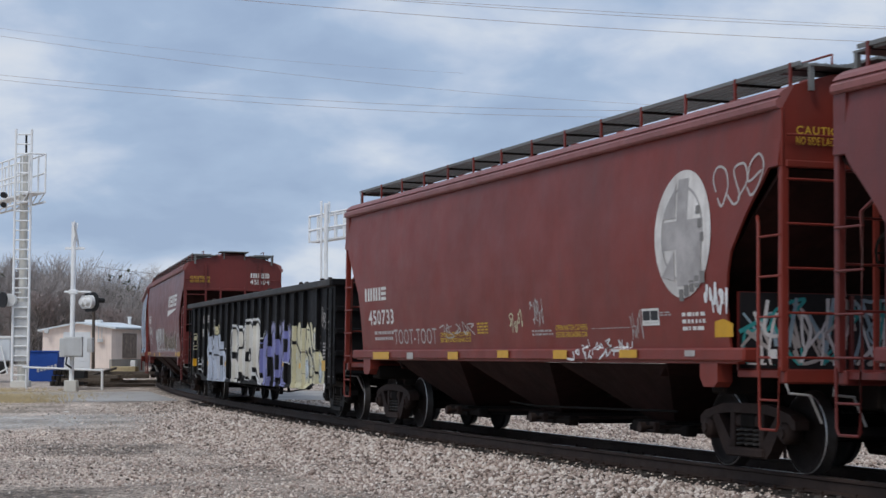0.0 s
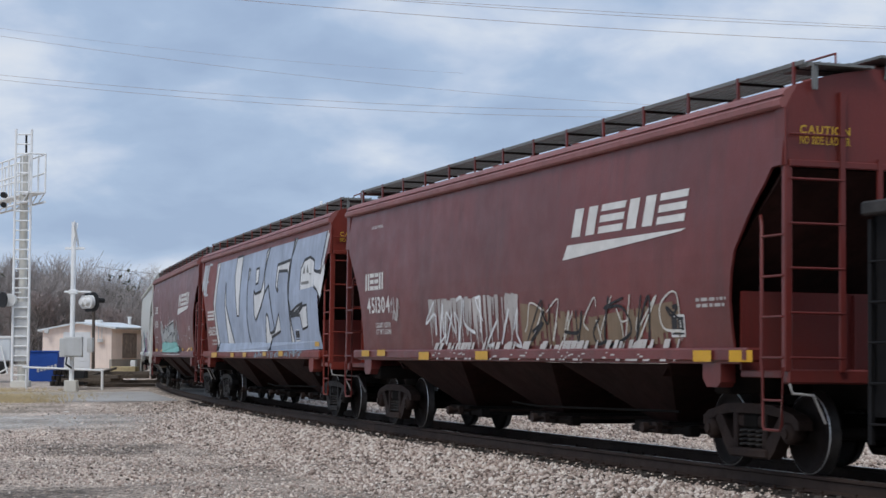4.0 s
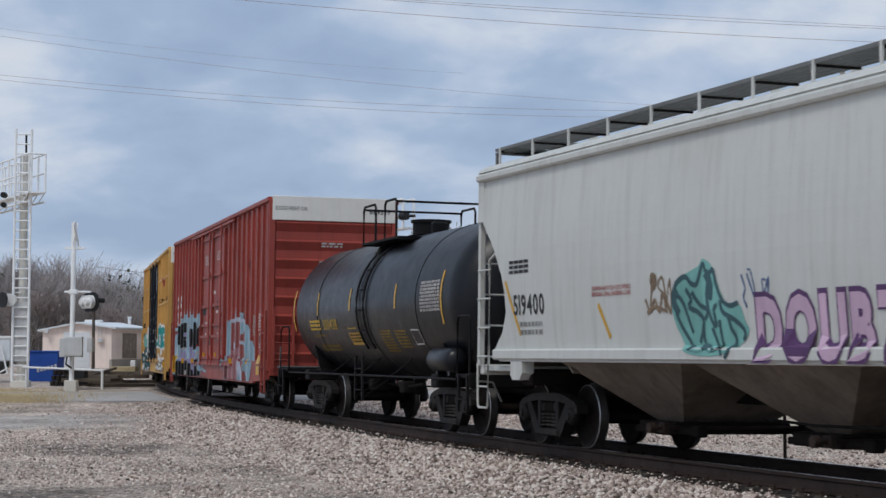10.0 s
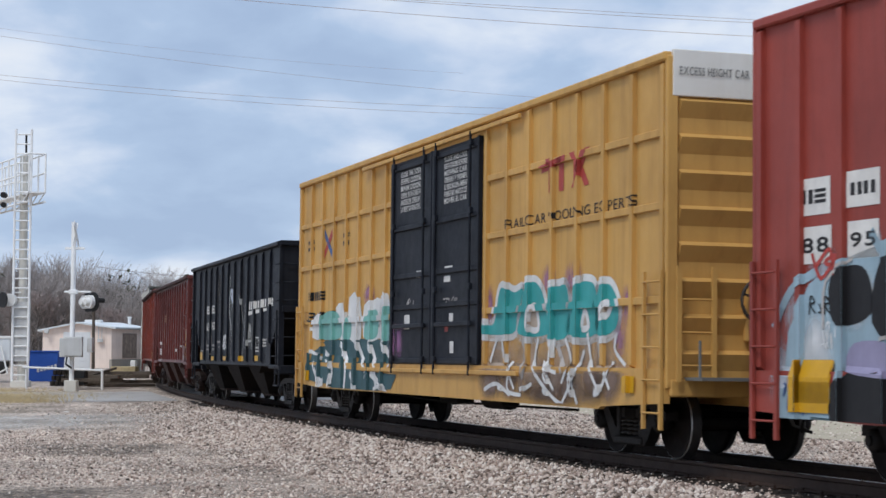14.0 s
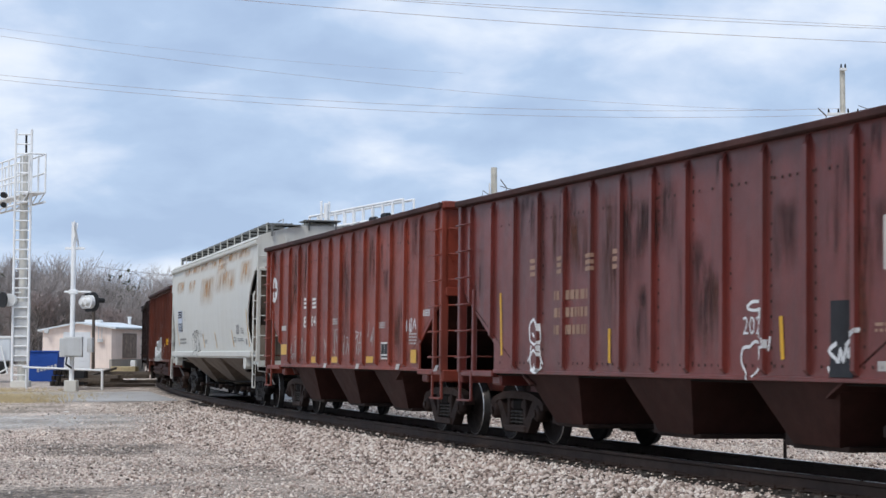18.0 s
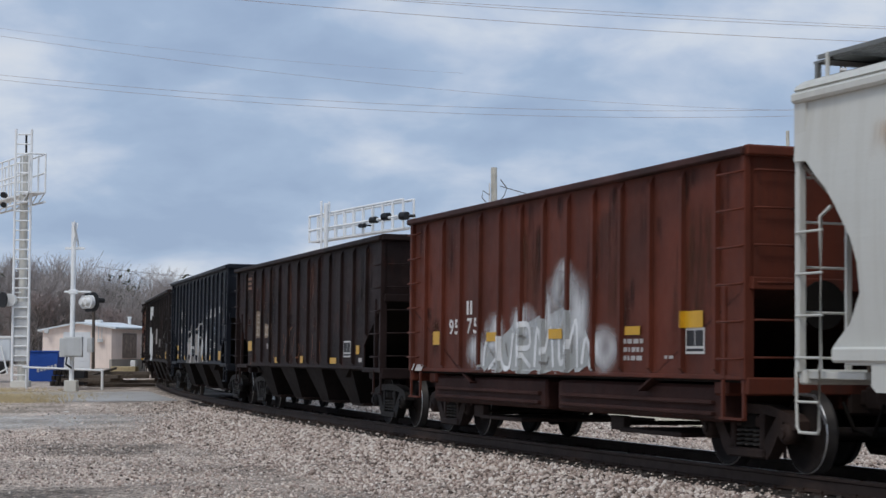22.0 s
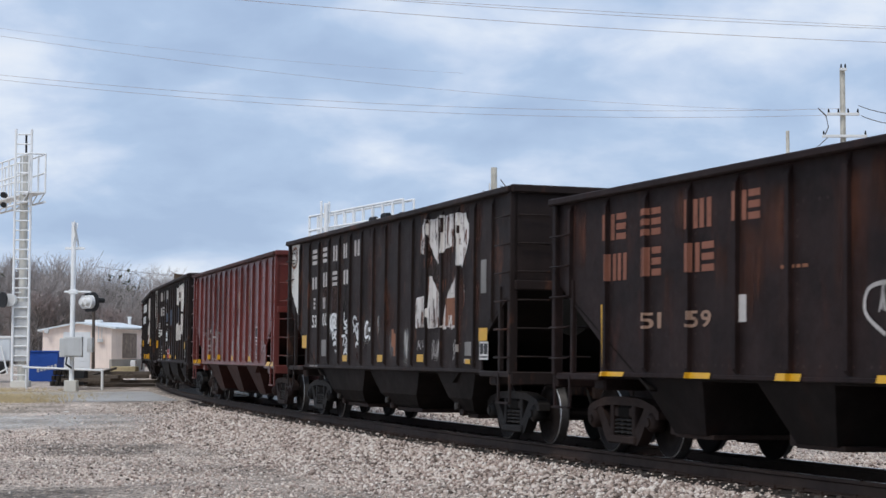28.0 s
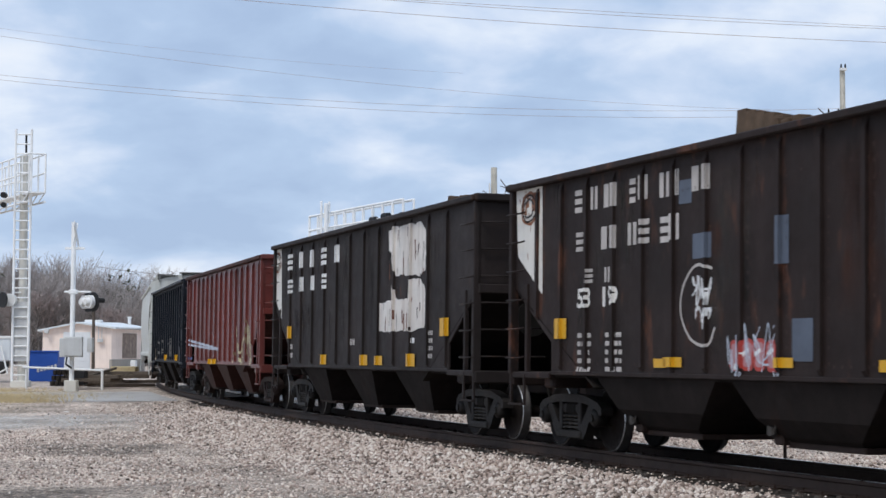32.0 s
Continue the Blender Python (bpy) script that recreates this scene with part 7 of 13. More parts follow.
def paint_car_4():
    car = CARS[4]
    side_of(car, "covered")
    paint(car, "graffiti_field", [[(-5.84, 3.83), (-2.15, 3.83), (0.97, 3.84), (3.53, 3.84), (5.67, 3.84), (7.14, 3.84), (8.44, 3.85), (8.30, 3.48), (7.95, 2.94), (7.57, 2.53), (7.64, 1.81), (7.91, 1.44), (5.70, 1.41), (2.64, 1.40), (-0.71, 1.38), (-4.99, 1.39), (-5.75, 2.52)]], "g_slate", 1, "pale blue-grey field of paint over the whole side")
    whites = ([(-5.63, 3.84), (-5.27, 3.82), (-5.65, 2.61), (-4.98, 1.42), (-5.37, 1.42), (-6.01, 2.71)],
              [(-2.53, 3.84), (-1.64, 3.84), (-1.75, 3.10), (-1.88, 2.30), (-2.18, 2.31), (-2.64, 3.36)],
              [(-4.03, 3.25), (-3.87, 2.61), (-2.55, 1.46), (-3.60, 1.46), (-4.11, 2.71)],
              [(-0.61, 3.46), (-0.39, 3.41), (-0.52, 3.20), (-0.66, 3.17)],
              [(0.41, 3.40), (0.84, 3.41), (0.77, 3.05), (0.46, 3.03)],
              [(0.23, 2.89), (0.44, 2.79), (1.21, 2.83), (1.48, 3.06), (1.66, 3.75), (2.00, 3.86), (1.80, 3.63), (1.59, 3.31), (1.66, 2.77), (1.21, 2.46), (0.52, 2.14), (0.28, 2.29)],
              [(1.88, 2.28), (2.11, 2.22), (2.29, 1.82), (2.84, 1.84), (3.42, 2.26), (3.58, 1.85), (2.44, 1.72), (2.35, 1.44), (1.69, 1.44), (1.80, 2.03)],
              [(3.15, 3.38), (4.63, 3.42), (4.52, 3.10), (4.34, 3.20), (3.34, 3.22), (3.22, 2.86), (3.38, 2.78), (3.27, 2.75), (3.05, 2.88)],
              [(4.60, 3.43), (4.52, 2.53), (4.74, 2.12), (5.19, 1.48), (4.79, 1.47), (4.67, 2.06), (4.45, 2.84)],
              [(4.87, 3.86), (5.21, 3.89), (4.83, 3.56)],
              [(4.74, 2.23), (5.50, 2.37), (6.08, 2.42), (6.08, 2.35), (5.61, 2.22), (4.89, 2.20)])
    for w in whites:
        paint(car, "graffiti_outline", [p for p in ribbon([*w, w[0]], 0.07)], "g_black", 3)
        paint(car, "graffiti_gap", [w], "g_white", 2)
    for line_ in ([(-0.52, 3.49), (-0.66, 3.18), (-0.72, 2.25), (-0.55, 1.83), (-0.30, 1.59), (0.15, 1.49)], [(2.15, 2.95), (2.40, 2.57), (2.84, 1.93), (2.40, 1.78)], [(1.59, 2.75), (2.15, 2.95)], [(4.98, 3.86), (4.74, 3.51), (4.63, 3.10), (4.54, 2.57), (4.78, 2.26)],
                  [(-1.64, 3.84), (-1.75, 3.10), (-1.88, 2.30)], [(2.00, 3.86), (1.75, 3.55), (1.53, 3.23)]):
        paint(car, "graffiti_line", ribbon(line_, 0.07), "g_black", 3)
    paint(car, "bare_patch", [[(5.86, 3.25), (6.15, 3.33), (6.75, 3.37), (7.17, 3.28), (7.21, 3.08), (7.17, 2.74), (5.83, 2.71), (5.86, 3.05)]], "g_white", 2)
    paint(car, "graffiti_line", ribbon([(5.83, 2.71), (5.85, 3.17), (6.19, 3.34), (6.75, 3.38), (7.19, 3.29), (7.21, 3.08), (7.88, 3.00), (8.00, 3.15)], 0.06), "g_black", 3)
    paint(car, "emblem_shape", [[(6.08, 3.05), (6.23, 3.23), (6.30, 3.05)], [(6.48, 3.06), (6.50, 3.25), (6.70, 3.05)], box_of((5.97, 2.82), (6.73, 2.88)), box_of((6.75, 3.01), (6.97, 3.03))], "decal_grey", 4)
    paint(car, "bare_patch", [[(5.27, 2.24), (5.92, 2.35), (6.50, 2.38), (6.55, 1.91), (6.01, 1.86), (5.79, 2.17)]], "g_white", 2)
    paint(car, "graffiti_line", ribbon([(4.78, 2.21), (5.27, 2.24), (5.92, 2.35), (6.50, 2.38), (6.55, 1.91), (6.01, 1.86), (5.79, 2.17), (5.27, 2.17), (4.78, 2.16)], 0.06), "g_black", 3)
    paint(car, "graffiti_gap", [[(7.21, 3.06), (7.91, 2.99), (8.22, 3.19), (8.22, 2.97), (7.86, 2.49), (7.55, 2.65), (7.21, 2.74)]], "g_white", 2)
    paint(car, "graffiti_line", ribbon([(7.21, 2.74), (7.55, 2.65), (7.86, 2.44)], 0.06), "g_black", 3)
    paint(car, "graffiti_gap", [[(8.26, 3.85), (8.48, 3.85), (7.95, 2.94), (7.68, 3.06), (8.08, 3.32)]], "g_white", 2)
    paint(car, "graffiti_line", ribbon([(8.22, 3.85), (8.04, 3.50), (7.84, 3.05), (7.41, 3.03)], 0.06), "g_black", 3)
    weight_box(car, (5.21, 1.61), (5.65, 1.87))
    for band in ([(-8.07, 3.87), (-7.74, 3.87), (-7.96, 3.47), (-8.00, 3.21), (-8.16, 3.11), (-8.25, 3.24)], [(-7.76, 3.87), (-7.62, 3.86), (-7.76, 3.60), (-7.69, 3.00), (-7.89, 3.01), (-7.96, 3.40), (-7.91, 3.61)], [(-7.62, 3.86), (-7.42, 3.87), (-7.63, 3.44), (-7.67, 3.02), (-7.80, 3.01), (-7.83, 3.53)], [(-7.36, 3.86), (-7.13, 3.87), (-7.25, 3.55), (-7.34, 3.31), (-7.40, 3.00), (-7.63, 3.00), (-7.60, 3.37)]):
        paint(car, "graffiti_letter", [band], "g_pale_fill", 2)
    for line_ in ([(-7.20, 3.87), (-6.67, 3.84)], [(-7.38, 3.36), (-7.07, 3.37)], [(-7.63, 3.00), (-7.09, 3.00)]):
        paint(car, "graffiti_line", ribbon(line_, 0.06), "g_pale_fill", 3)
    name_blocks(car, [(-7.10, 2.27), (-5.77, 2.53)], 4, "decal_white")
    words(car, "450550", [(-6.97, 1.85), (-5.47, 2.08)], "decal_white", layer=4)
    print_bars(car, [(-6.44, 1.54), (-5.57, 1.73)], 2, "chalk", 42)
    reflectors(car, [((-6.15, 1.24), (-5.23, 1.37)), ((-2.95, 1.25), (-2.47, 1.36)), ((-1.13, 1.26), (-0.64, 1.37)), ((1.62, 1.28), (2.04, 1.38)), ((3.58, 1.28), (4.09, 1.40))])
    tag(car, [(0.37, 1.26), (1.55, 1.37)], 8, "g_sky", 43, 0.035, 2)
    tag(car, [(2.11, 1.27), (3.53, 1.38)], 9, "g_sky", 44, 0.035, 2)
    tag(car, [(4.16, 1.28), (6.08, 1.40)], 14, "g_sky", 45, 0.04, 2)
    paint(car, "graffiti_edge", ribbon([(-5.34, 1.41), (-1.51, 1.42), (1.84, 1.42), (4.41, 1.44), (6.08, 1.45)], 0.05), "g_white", 2)
    reflectors(car, [((7.17, 1.49), (7.61, 1.59))])


def paint_car_5():
    car = CARS[5]
    side_of(car, "covered")
    outer = [(-4.26, 2.34), (-4.09, 2.45), (-3.77, 2.38), (-3.08, 2.06), (-2.61, 2.15), (-2.32, 2.29), (-1.74, 2.17), (-1.28, 2.31), (-0.81, 2.06), (-0.69, 2.60), (-0.54, 2.32), (0.91, 2.40), (1.42, 1.98), (2.00, 2.40), (2.11, 2.15), (1.96, 1.59), (2.56, 1.57), (3.45, 1.38), (-3.21, 1.39), (-3.64, 1.63), (-4.09, 2.05)]
    paint(car, "graffiti_halo", ribbon([*outer, outer[0]], 0.16), "g_white", 1)
    paint(car, "graffiti_fill", [outer], "g_silver", 2)
    paint(car, "graffiti_fill", [[(-3.79, 1.73), (-2.30, 1.77), (-0.50, 1.71), (1.05, 1.75), (1.98, 1.69), (2.56, 1.57), (3.45, 1.38), (-3.21, 1.39)]], "g_mint", 3)
    paint(car, "graffiti_line", ribbon([*outer, outer[0]], 0.06), "g_black", 4)
    for line_ in ([(-3.75, 2.00), (-3.10, 1.55), (-2.30, 1.45)], [(-2.61, 1.86), (-2.12, 1.69), (-1.83, 1.84), (-2.21, 1.54)], [(-1.54, 1.61), (-1.37, 1.87), (-0.92, 1.97), (-1.19, 1.54)], [(-0.69, 2.54), (-0.76, 1.97), (-1.01, 1.61)], [(-0.50, 1.96), (0.22, 2.05), (0.53, 1.90), (-0.02, 1.53)], [(0.53, 1.90), (1.20, 2.05), (1.62, 1.87), (0.91, 1.59)], [(1.42, 1.98), (1.91, 1.77), (1.49, 1.71)], [(-2.50, 1.58), (-0.83, 1.50), (0.76, 1.52)]):
        paint(car, "graffiti_line", ribbon(line_, 0.05), "g_black", 4)
    paint(car, "graffiti_line", ribbon([(2.03, 1.61), (2.67, 1.56), (3.85, 1.40)], 0.08, 0.03), "g_black", 4)
    name_blocks(car, [(-6.76, 2.82), (-5.62, 3.08)], 4, "decal_white")
    words(car, "451015", [(-6.74, 2.30), (-5.31, 2.56)], "decal_white")
    paint(car, "plate_frame", ribbon([*[(-4.42, 2.61), (-4.17, 2.61), (-4.17, 2.83), (-4.42, 2.83), (-4.42, 2.61)]], 0.02), "decal_white", 1)
    tag(car, [(-7.77, 2.33), (-7.08, 3.11)], 5, "chalk", 51, 0.02)
    words(car, "LD LMT  223000", [(-6.68, 1.88), (-5.66, 1.97)], "decal_white")
    words(car, "LT WT   63000", [(-6.66, 1.72), (-5.64, 1.81)], "decal_white")
    print_bars(car, [(-7.05, 1.70), (-6.76, 1.80)], 2, "chalk", 52)
    print_bars(car, [(-6.47, 3.62), (-6.00, 3.73)], 3, "decal_white", 53)
    print_bars(car, [(3.45, 1.73), (3.90, 1.82)], 2, "chalk", 54)
    tag(car, [(4.99, 1.71), (5.26, 1.97)], 4, "chalk", 55, 0.02)
    tag(car, [(2.14, 1.77), (2.74, 2.10)], 4, "g_pale_blue", 56, 0.035)
    reflectors(car, [((-7.08, 1.42), (-6.00, 1.52)), ((-4.00, 1.41), (-3.53, 1.50)), ((-1.48, 1.42), (-1.03, 1.52)), ((1.09, 1.42), (1.56, 1.51)), ((3.68, 1.42), (4.14, 1.52))])
    name_blocks(car, [(2.71, 2.87), (6.12, 3.25)], 4, "decal_white", 0.28)
    paint(car, "name_stripe", [[(2.46, 2.60), (2.60, 2.81), (6.21, 2.83), (5.83, 2.74)]], "decal_white")
    print_bars(car, [(6.10, 2.05), (6.59, 2.18)], 3, "decal_white", 57)
    print_bars(car, [(4.38, 1.88), (4.98, 1.92)], 1, "chalk", 58)
    weight_box(car, (6.18, 1.76), (6.41, 1.83))
    reflectors(car, [((5.98, 1.41), (6.41, 1.52)), ((6.50, 1.42), (6.97, 1.53))])
    tag(car, [(5.20, 1.70), (5.54, 1.94)], 2, "chalk", 59, 0.02)


def paint_car_6():
    car = CARS[6]
    side_of(car, "covered")
    name_blocks(car, [(-7.28, 2.51), (-6.53, 2.70)], 4, "decal_black")
    words(car, "519400", [(-7.13, 1.91), (-6.01, 2.19)], "decal_black")
    print_bars(car, [(-6.93, 1.57), (-6.12, 1.80)], 2, "decal_grey", 61)
    for a in ([(-7.42, 2.41), (-6.93, 1.61)], [(-4.21, 1.99), (-3.90, 1.55)], [(4.49, 1.99), (4.78, 1.56)], [(7.28, 2.50), (7.43, 1.97), (7.59, 1.55)]):
        paint(car, "yellow_slash", ribbon(a, 0.07), "reflect", 1)
    rows_of(car, ["OPEN HATCH COVERS", "BEFORE UNLOADING CAR"], [(-4.39, 2.08), (-3.22, 2.23)], "decal_red")
    rows_of(car, ["OPEN HATCH COVERS", "BEFORE UNLOADING CAR"], [(3.55, 2.09), (4.63, 2.24)], "decal_red")
    print_bars(car, [(3.56, 1.55), (4.43, 1.94)], 6, "decal_grey", 62)
    print_bars(car, [(6.52, 1.84), (7.14, 2.10)], 3, "decal_grey", 63)
    print_bars(car, [(2.77, 1.53), (3.33, 1.80)], 4, "decal_red", 64)
    fat_words(car, "DOUBT", [(-0.10, 1.31), (2.77, 1.93)], "g_pink", "g_magenta", None)
    blob(car, [(-2.11, 2.00), (-1.93, 2.24), (-1.69, 2.30), (-1.40, 2.37), (-1.29, 2.45), (-1.07, 2.35), (-0.91, 2.08), (-0.75, 1.91), (-0.47, 1.89), (-0.37, 1.72), (-0.29, 1.60), (-0.47, 1.46), (-0.91, 1.32), (-1.69, 1.35), (-1.93, 1.56), (-2.07, 1.75)], "g_mint", 1, "graffiti_halo")
    strokes(car, [[(-2.00, 2.06), (-1.98, 2.18), (-1.74, 2.26), (-1.58, 2.17), (-1.44, 2.17), (-1.29, 2.39), (-1.22, 2.30), (-1.13, 2.28), (-1.04, 2.31), (-0.98, 2.14), (-0.86, 1.96), (-0.69, 1.89), (-0.49, 1.92)], [(-2.00, 2.06), (-1.82, 1.96), (-1.69, 1.74), (-1.60, 1.59)], [(-2.00, 1.82), (-1.87, 1.66), (-1.67, 1.47), (-1.64, 1.39)], [(-1.73, 2.11), (-1.60, 1.98), (-1.67, 1.90), (-1.45, 1.83), (-1.33, 1.74), (-1.36, 1.62), (-1.45, 1.47)],
                  [(-1.58, 2.07), (-1.40, 1.92), (-1.22, 1.85), (-1.29, 1.74)], [(-1.16, 2.21), (-1.22, 1.97), (-1.13, 1.73), (-1.02, 1.67), (-1.07, 1.85), (-0.98, 1.91)], [(-0.91, 1.96), (-0.86, 1.82), (-0.58, 1.72), (-0.38, 1.60), (-0.42, 1.49)], [(-1.34, 1.68), (-1.33, 1.50), (-1.24, 1.38)], [(-0.95, 1.73), (-0.91, 1.50), (-0.82, 1.32)], [(-0.75, 1.78), (-0.69, 1.64), (-0.58, 1.49), (-0.75, 1.29)], [(-1.13, 1.64), (-1.04, 1.50), (-0.98, 1.38)], [(-1.64, 1.42), (-1.40, 1.39), (-1.25, 1.43), (-1.07, 1.38), (-0.91, 1.43)]], "g_deep_teal", 0.065, 3)
    strokes(car, [[(-1.98, 2.12), (-2.05, 1.97), (-1.93, 1.82)], [(-1.22, 2.29), (-1.13, 2.15), (-1.15, 1.97)]], "g_deep_teal", 0.14, 3)
    strokes(car, [[(-2.65, 2.28), (-2.58, 2.32), (-2.51, 2.27), (-2.56, 2.15), (-2.63, 2.18), (-2.65, 2.28)], [(-2.81, 2.02), (-2.69, 1.86), (-2.56, 2.01), (-2.45, 1.85), (-2.34, 2.10), (-2.27, 1.88)], [(-2.78, 1.84), (-2.56, 1.92), (-2.23, 1.85)]], "g_tan", 0.05, 2, "graffiti_tag")
    tag(car, [(2.51, 1.83), (3.06, 2.25)], 4, "g_blue", 67, 0.04)
    tag(car, [(-0.50, 1.88), (0.19, 2.26)], 3, "g_blue", 68, 0.03)
    tag(car, [(-2.67, 1.84), (-2.07, 2.26)], 3, "g_tan", 69, 0.04)
    tag(car, [(2.82, 1.30), (3.53, 1.42)], 4, "g_blue", 70, 0.03)
    tag(car, [(4.72, 1.58), (5.09, 1.78)], 3, "g_black", 71, 0.035)
    paint(car, "sill_plate", [box_of((5.59, 1.32), (5.90, 1.40))], "decal_grey", 2)


def paint_car_7():
    car = CARS[7]
    side_of(car, "tank")
    name_blocks(car, [(-4.30, 1.84), (-3.40, 2.05)], 4, "decal_yellow")
    words(car, "300428", [(-3.18, 1.84), (-2.02, 2.05)], "decal_yellow", 0.0)
    print_bars(car, [(-4.10, 1.68), (-3.04, 1.74)], 1, "yellow_worn", 72)
    print_bars(car, [(-3.95, 1.38), (-2.40, 1.53)], 2, "yellow_worn", 73)
    for a in ([(-3.44, 2.62), (-3.53, 2.39), (-3.61, 2.15)], [(-0.80, 2.63), (-0.89, 2.42), (-0.98, 2.19)], [(-5.66, 2.74), (-5.71, 2.34), (-5.58, 1.83)]):
        paint(car, "yellow_slash", ribbon([(a[1][0], a[0][1]), (a[1][0], a[-1][1])], 0.085), "reflect", 1)
    paint(car, "placard", [box_of((-1.27, 1.52), (-0.34, 1.76))], "reflect", 1)
    print_bars(car, [(-1.18, 1.54), (-0.43, 1.73)], 3, "decal_black", 74)
    print_bars(car, [(-1.23, 1.81), (-0.56, 1.86)], 1, "decal_yellow", 75)
    print_bars(car, [(1.02, 1.36), (1.75, 1.78)], 8, "yellow_worn", 76)
    print_bars(car, [(2.02, 1.43), (2.72, 1.77)], 6, "yellow_worn", 79)
    for a in ([(2.42, 2.61), (2.33, 2.40), (2.31, 2.16)], [(5.32, 2.74), (5.10, 2.42), (5.14, 2.10), (5.39, 1.84)]):
        paint(car, "yellow_slash", ribbon([(a[1][0], a[0][1]), (a[1][0], a[-1][1])], 0.085), "reflect", 1)
    x0, z0, x1, z1 = span([(3.90, 2.05), (5.01, 2.59)])
    paint(car, "notice_plate", bars(x0, z0, x1, z1, 9, random.Random(77), 0.7), "chalk", 1)
    paint(car, "notice_frame", ribbon([*[(3.05, 1.51), (3.52, 1.52), (3.52, 1.76), (3.05, 1.77), (3.05, 1.51)]], 0.03), "decal_white", 1)


def paint_car_8():
    car = CARS[8]
    side_of(car, "box", 9.42, 25)
    for pts, text in (([(-8.61, 2.79), (-8.00, 3.18)], "#"), ([(-7.71, 2.82), (-7.13, 3.19)], "#"), ([(-8.58, 2.28), (-7.98, 2.67)], "88"), ([(-7.69, 2.30), (-7.15, 2.68)], "95"), ([(-6.78, 2.32), (-6.18, 2.69)], "39")):
        x0, z0, x1, z1 = span(pts)
        paint(car, "number_panel", [rect(x0, z0, x1, z1)], "decal_white", 1)
        if text == "#":
            paint(car, "name_blocks", marks(x0 + 0.06, z0 + 0.12, x1 - 0.06, z1 - 0.12, 2), "decal_black", 2)
        else:
            paint(car, "lettering", text_polys(text, x0 + 0.05, x1 - 0.05, z0 + 0.12, z1 - z0 - 0.24), "decal_black", 2)
    paint(car, "plate_frame", ribbon([*[(-5.64, 2.61), (-5.37, 2.61), (-5.37, 2.88), (-5.64, 2.87), (-5.64, 2.61)]], 0.02), "decal_white", 1)
    field = [(-8.96, 0.56), (-8.80, 1.58), (-8.40, 2.07), (-7.87, 2.28), (-7.11, 2.43), (-6.28, 2.59), (-5.26, 2.45), (-4.63, 2.50), (-4.12, 2.39), (-3.18, 2.50), (-2.56, 2.27), (-2.29, 1.82), (-2.14, 1.24), (-2.11, 0.71), (-4.08, 0.68), (-6.22, 0.68)]
    paint(car, "graffiti_halo", [field], "g_sky", 1, over_ribs=True)
    for k, (x, z, w, h) in enumerate(((-8.85, 1.1, 0.5, 0.9), (-8.6, 1.75, 0.6, 0.6), (-8.1, 2.2, 0.7, 0.5), (-7.3, 2.4, 0.9, 0.4), (-6.3, 2.55, 0.8, 0.5), (-5.2, 2.5, 0.8, 0.5), (-4.5, 2.5, 0.8, 0.45), (-3.2, 2.45, 0.8, 0.5), (-2.4, 1.9, 0.5, 0.8))):
        soft_patch(car, x - w / 2, z - h / 2, x + w / 2, z + h / 2, "sky_soft", "graffiti_halo", 600 + k, 0, 10, 8, cloud=True)
    for k, (x, z, w, h) in enumerate(((-8.3, 1.3, 0.8, 1.0), (-7.6, 1.9, 0.9, 0.7), (-6.5, 1.6, 1.2, 1.0), (-5.4, 1.9, 1.0, 0.9), (-4.2, 1.8, 1.1, 0.9), (-3.1, 1.8, 1.0, 0.9), (-2.7, 1.3, 0.8, 0.9))):
        soft_patch(car, x - w / 2, z - h / 2, x + w / 2, z + h / 2, "white_soft", "graffiti_haze", 610 + k, 2, 12, 10, cloud=True)
    strokes(car, [[(-8.33, 2.39), (-8.16, 2.12), (-7.88, 2.35), (-8.10, 2.28), (-7.81, 2.23)], [(-8.25, 2.25), (-8.0, 2.42), (-7.95, 2.15)]], "g_scarlet", 0.05, 4, "graffiti_tag")
    strokes(car, [[(-8.38, 1.75), (-8.36, 1.94), (-8.28, 1.88), (-8.36, 1.85), (-8.26, 1.76)], [(-8.20, 1.86), (-8.15, 1.78), (-8.21, 1.77)], [(-8.10, 1.75), (-8.09, 1.93), (-8.01, 1.87), (-8.09, 1.84), (-7.99, 1.75)]], "g_black", 0.025, 4, "graffiti_tag")
    tag(car, [(-8.16, 1.40), (-7.85, 1.64)], 4, "g_white", 620, 0.025, 4)
    tag(car, [(-8.85, 0.72), (-8.35, 1.05)], 4, "g_blue", 621, 0.03, 4)
    for pts in ([(-7.96, 1.68), (-8.01, 2.09), (-7.69, 2.23), (-7.36, 2.17), (-7.25, 1.79), (-7.56, 1.64)], [(-7.14, 1.52), (-7.18, 2.17), (-6.80, 2.31), (-5.91, 2.29), (-5.60, 2.13), (-5.67, 1.86), (-6.18, 1.77), (-5.66, 1.71), (-5.56, 1.53)], [(-5.24, 1.56), (-5.31, 2.03), (-5.02, 2.17), (-4.53, 2.06), (-4.30, 1.55), (-4.57, 1.54)], [(-4.26, 1.47), (-4.20, 2.23), (-3.79, 2.29), (-3.57, 2.16), (-3.50, 1.63), (-3.81, 1.47)], [(-3.06, 2.11), (-2.83, 2.16), (-2.68, 1.89), (-2.77, 1.63), (-3.04, 1.55), (-3.15, 1.82)],
                [(-7.74, 0.61), (-7.83, 1.01), (-7.32, 1.21), (-6.76, 1.07), (-5.58, 1.14), (-4.51, 1.05), (-3.04, 1.19), (-2.57, 1.06), (-2.27, 0.71), (-3.50, 0.67), (-5.56, 0.64)]):
        blob(car, pts, "g_black", 3)
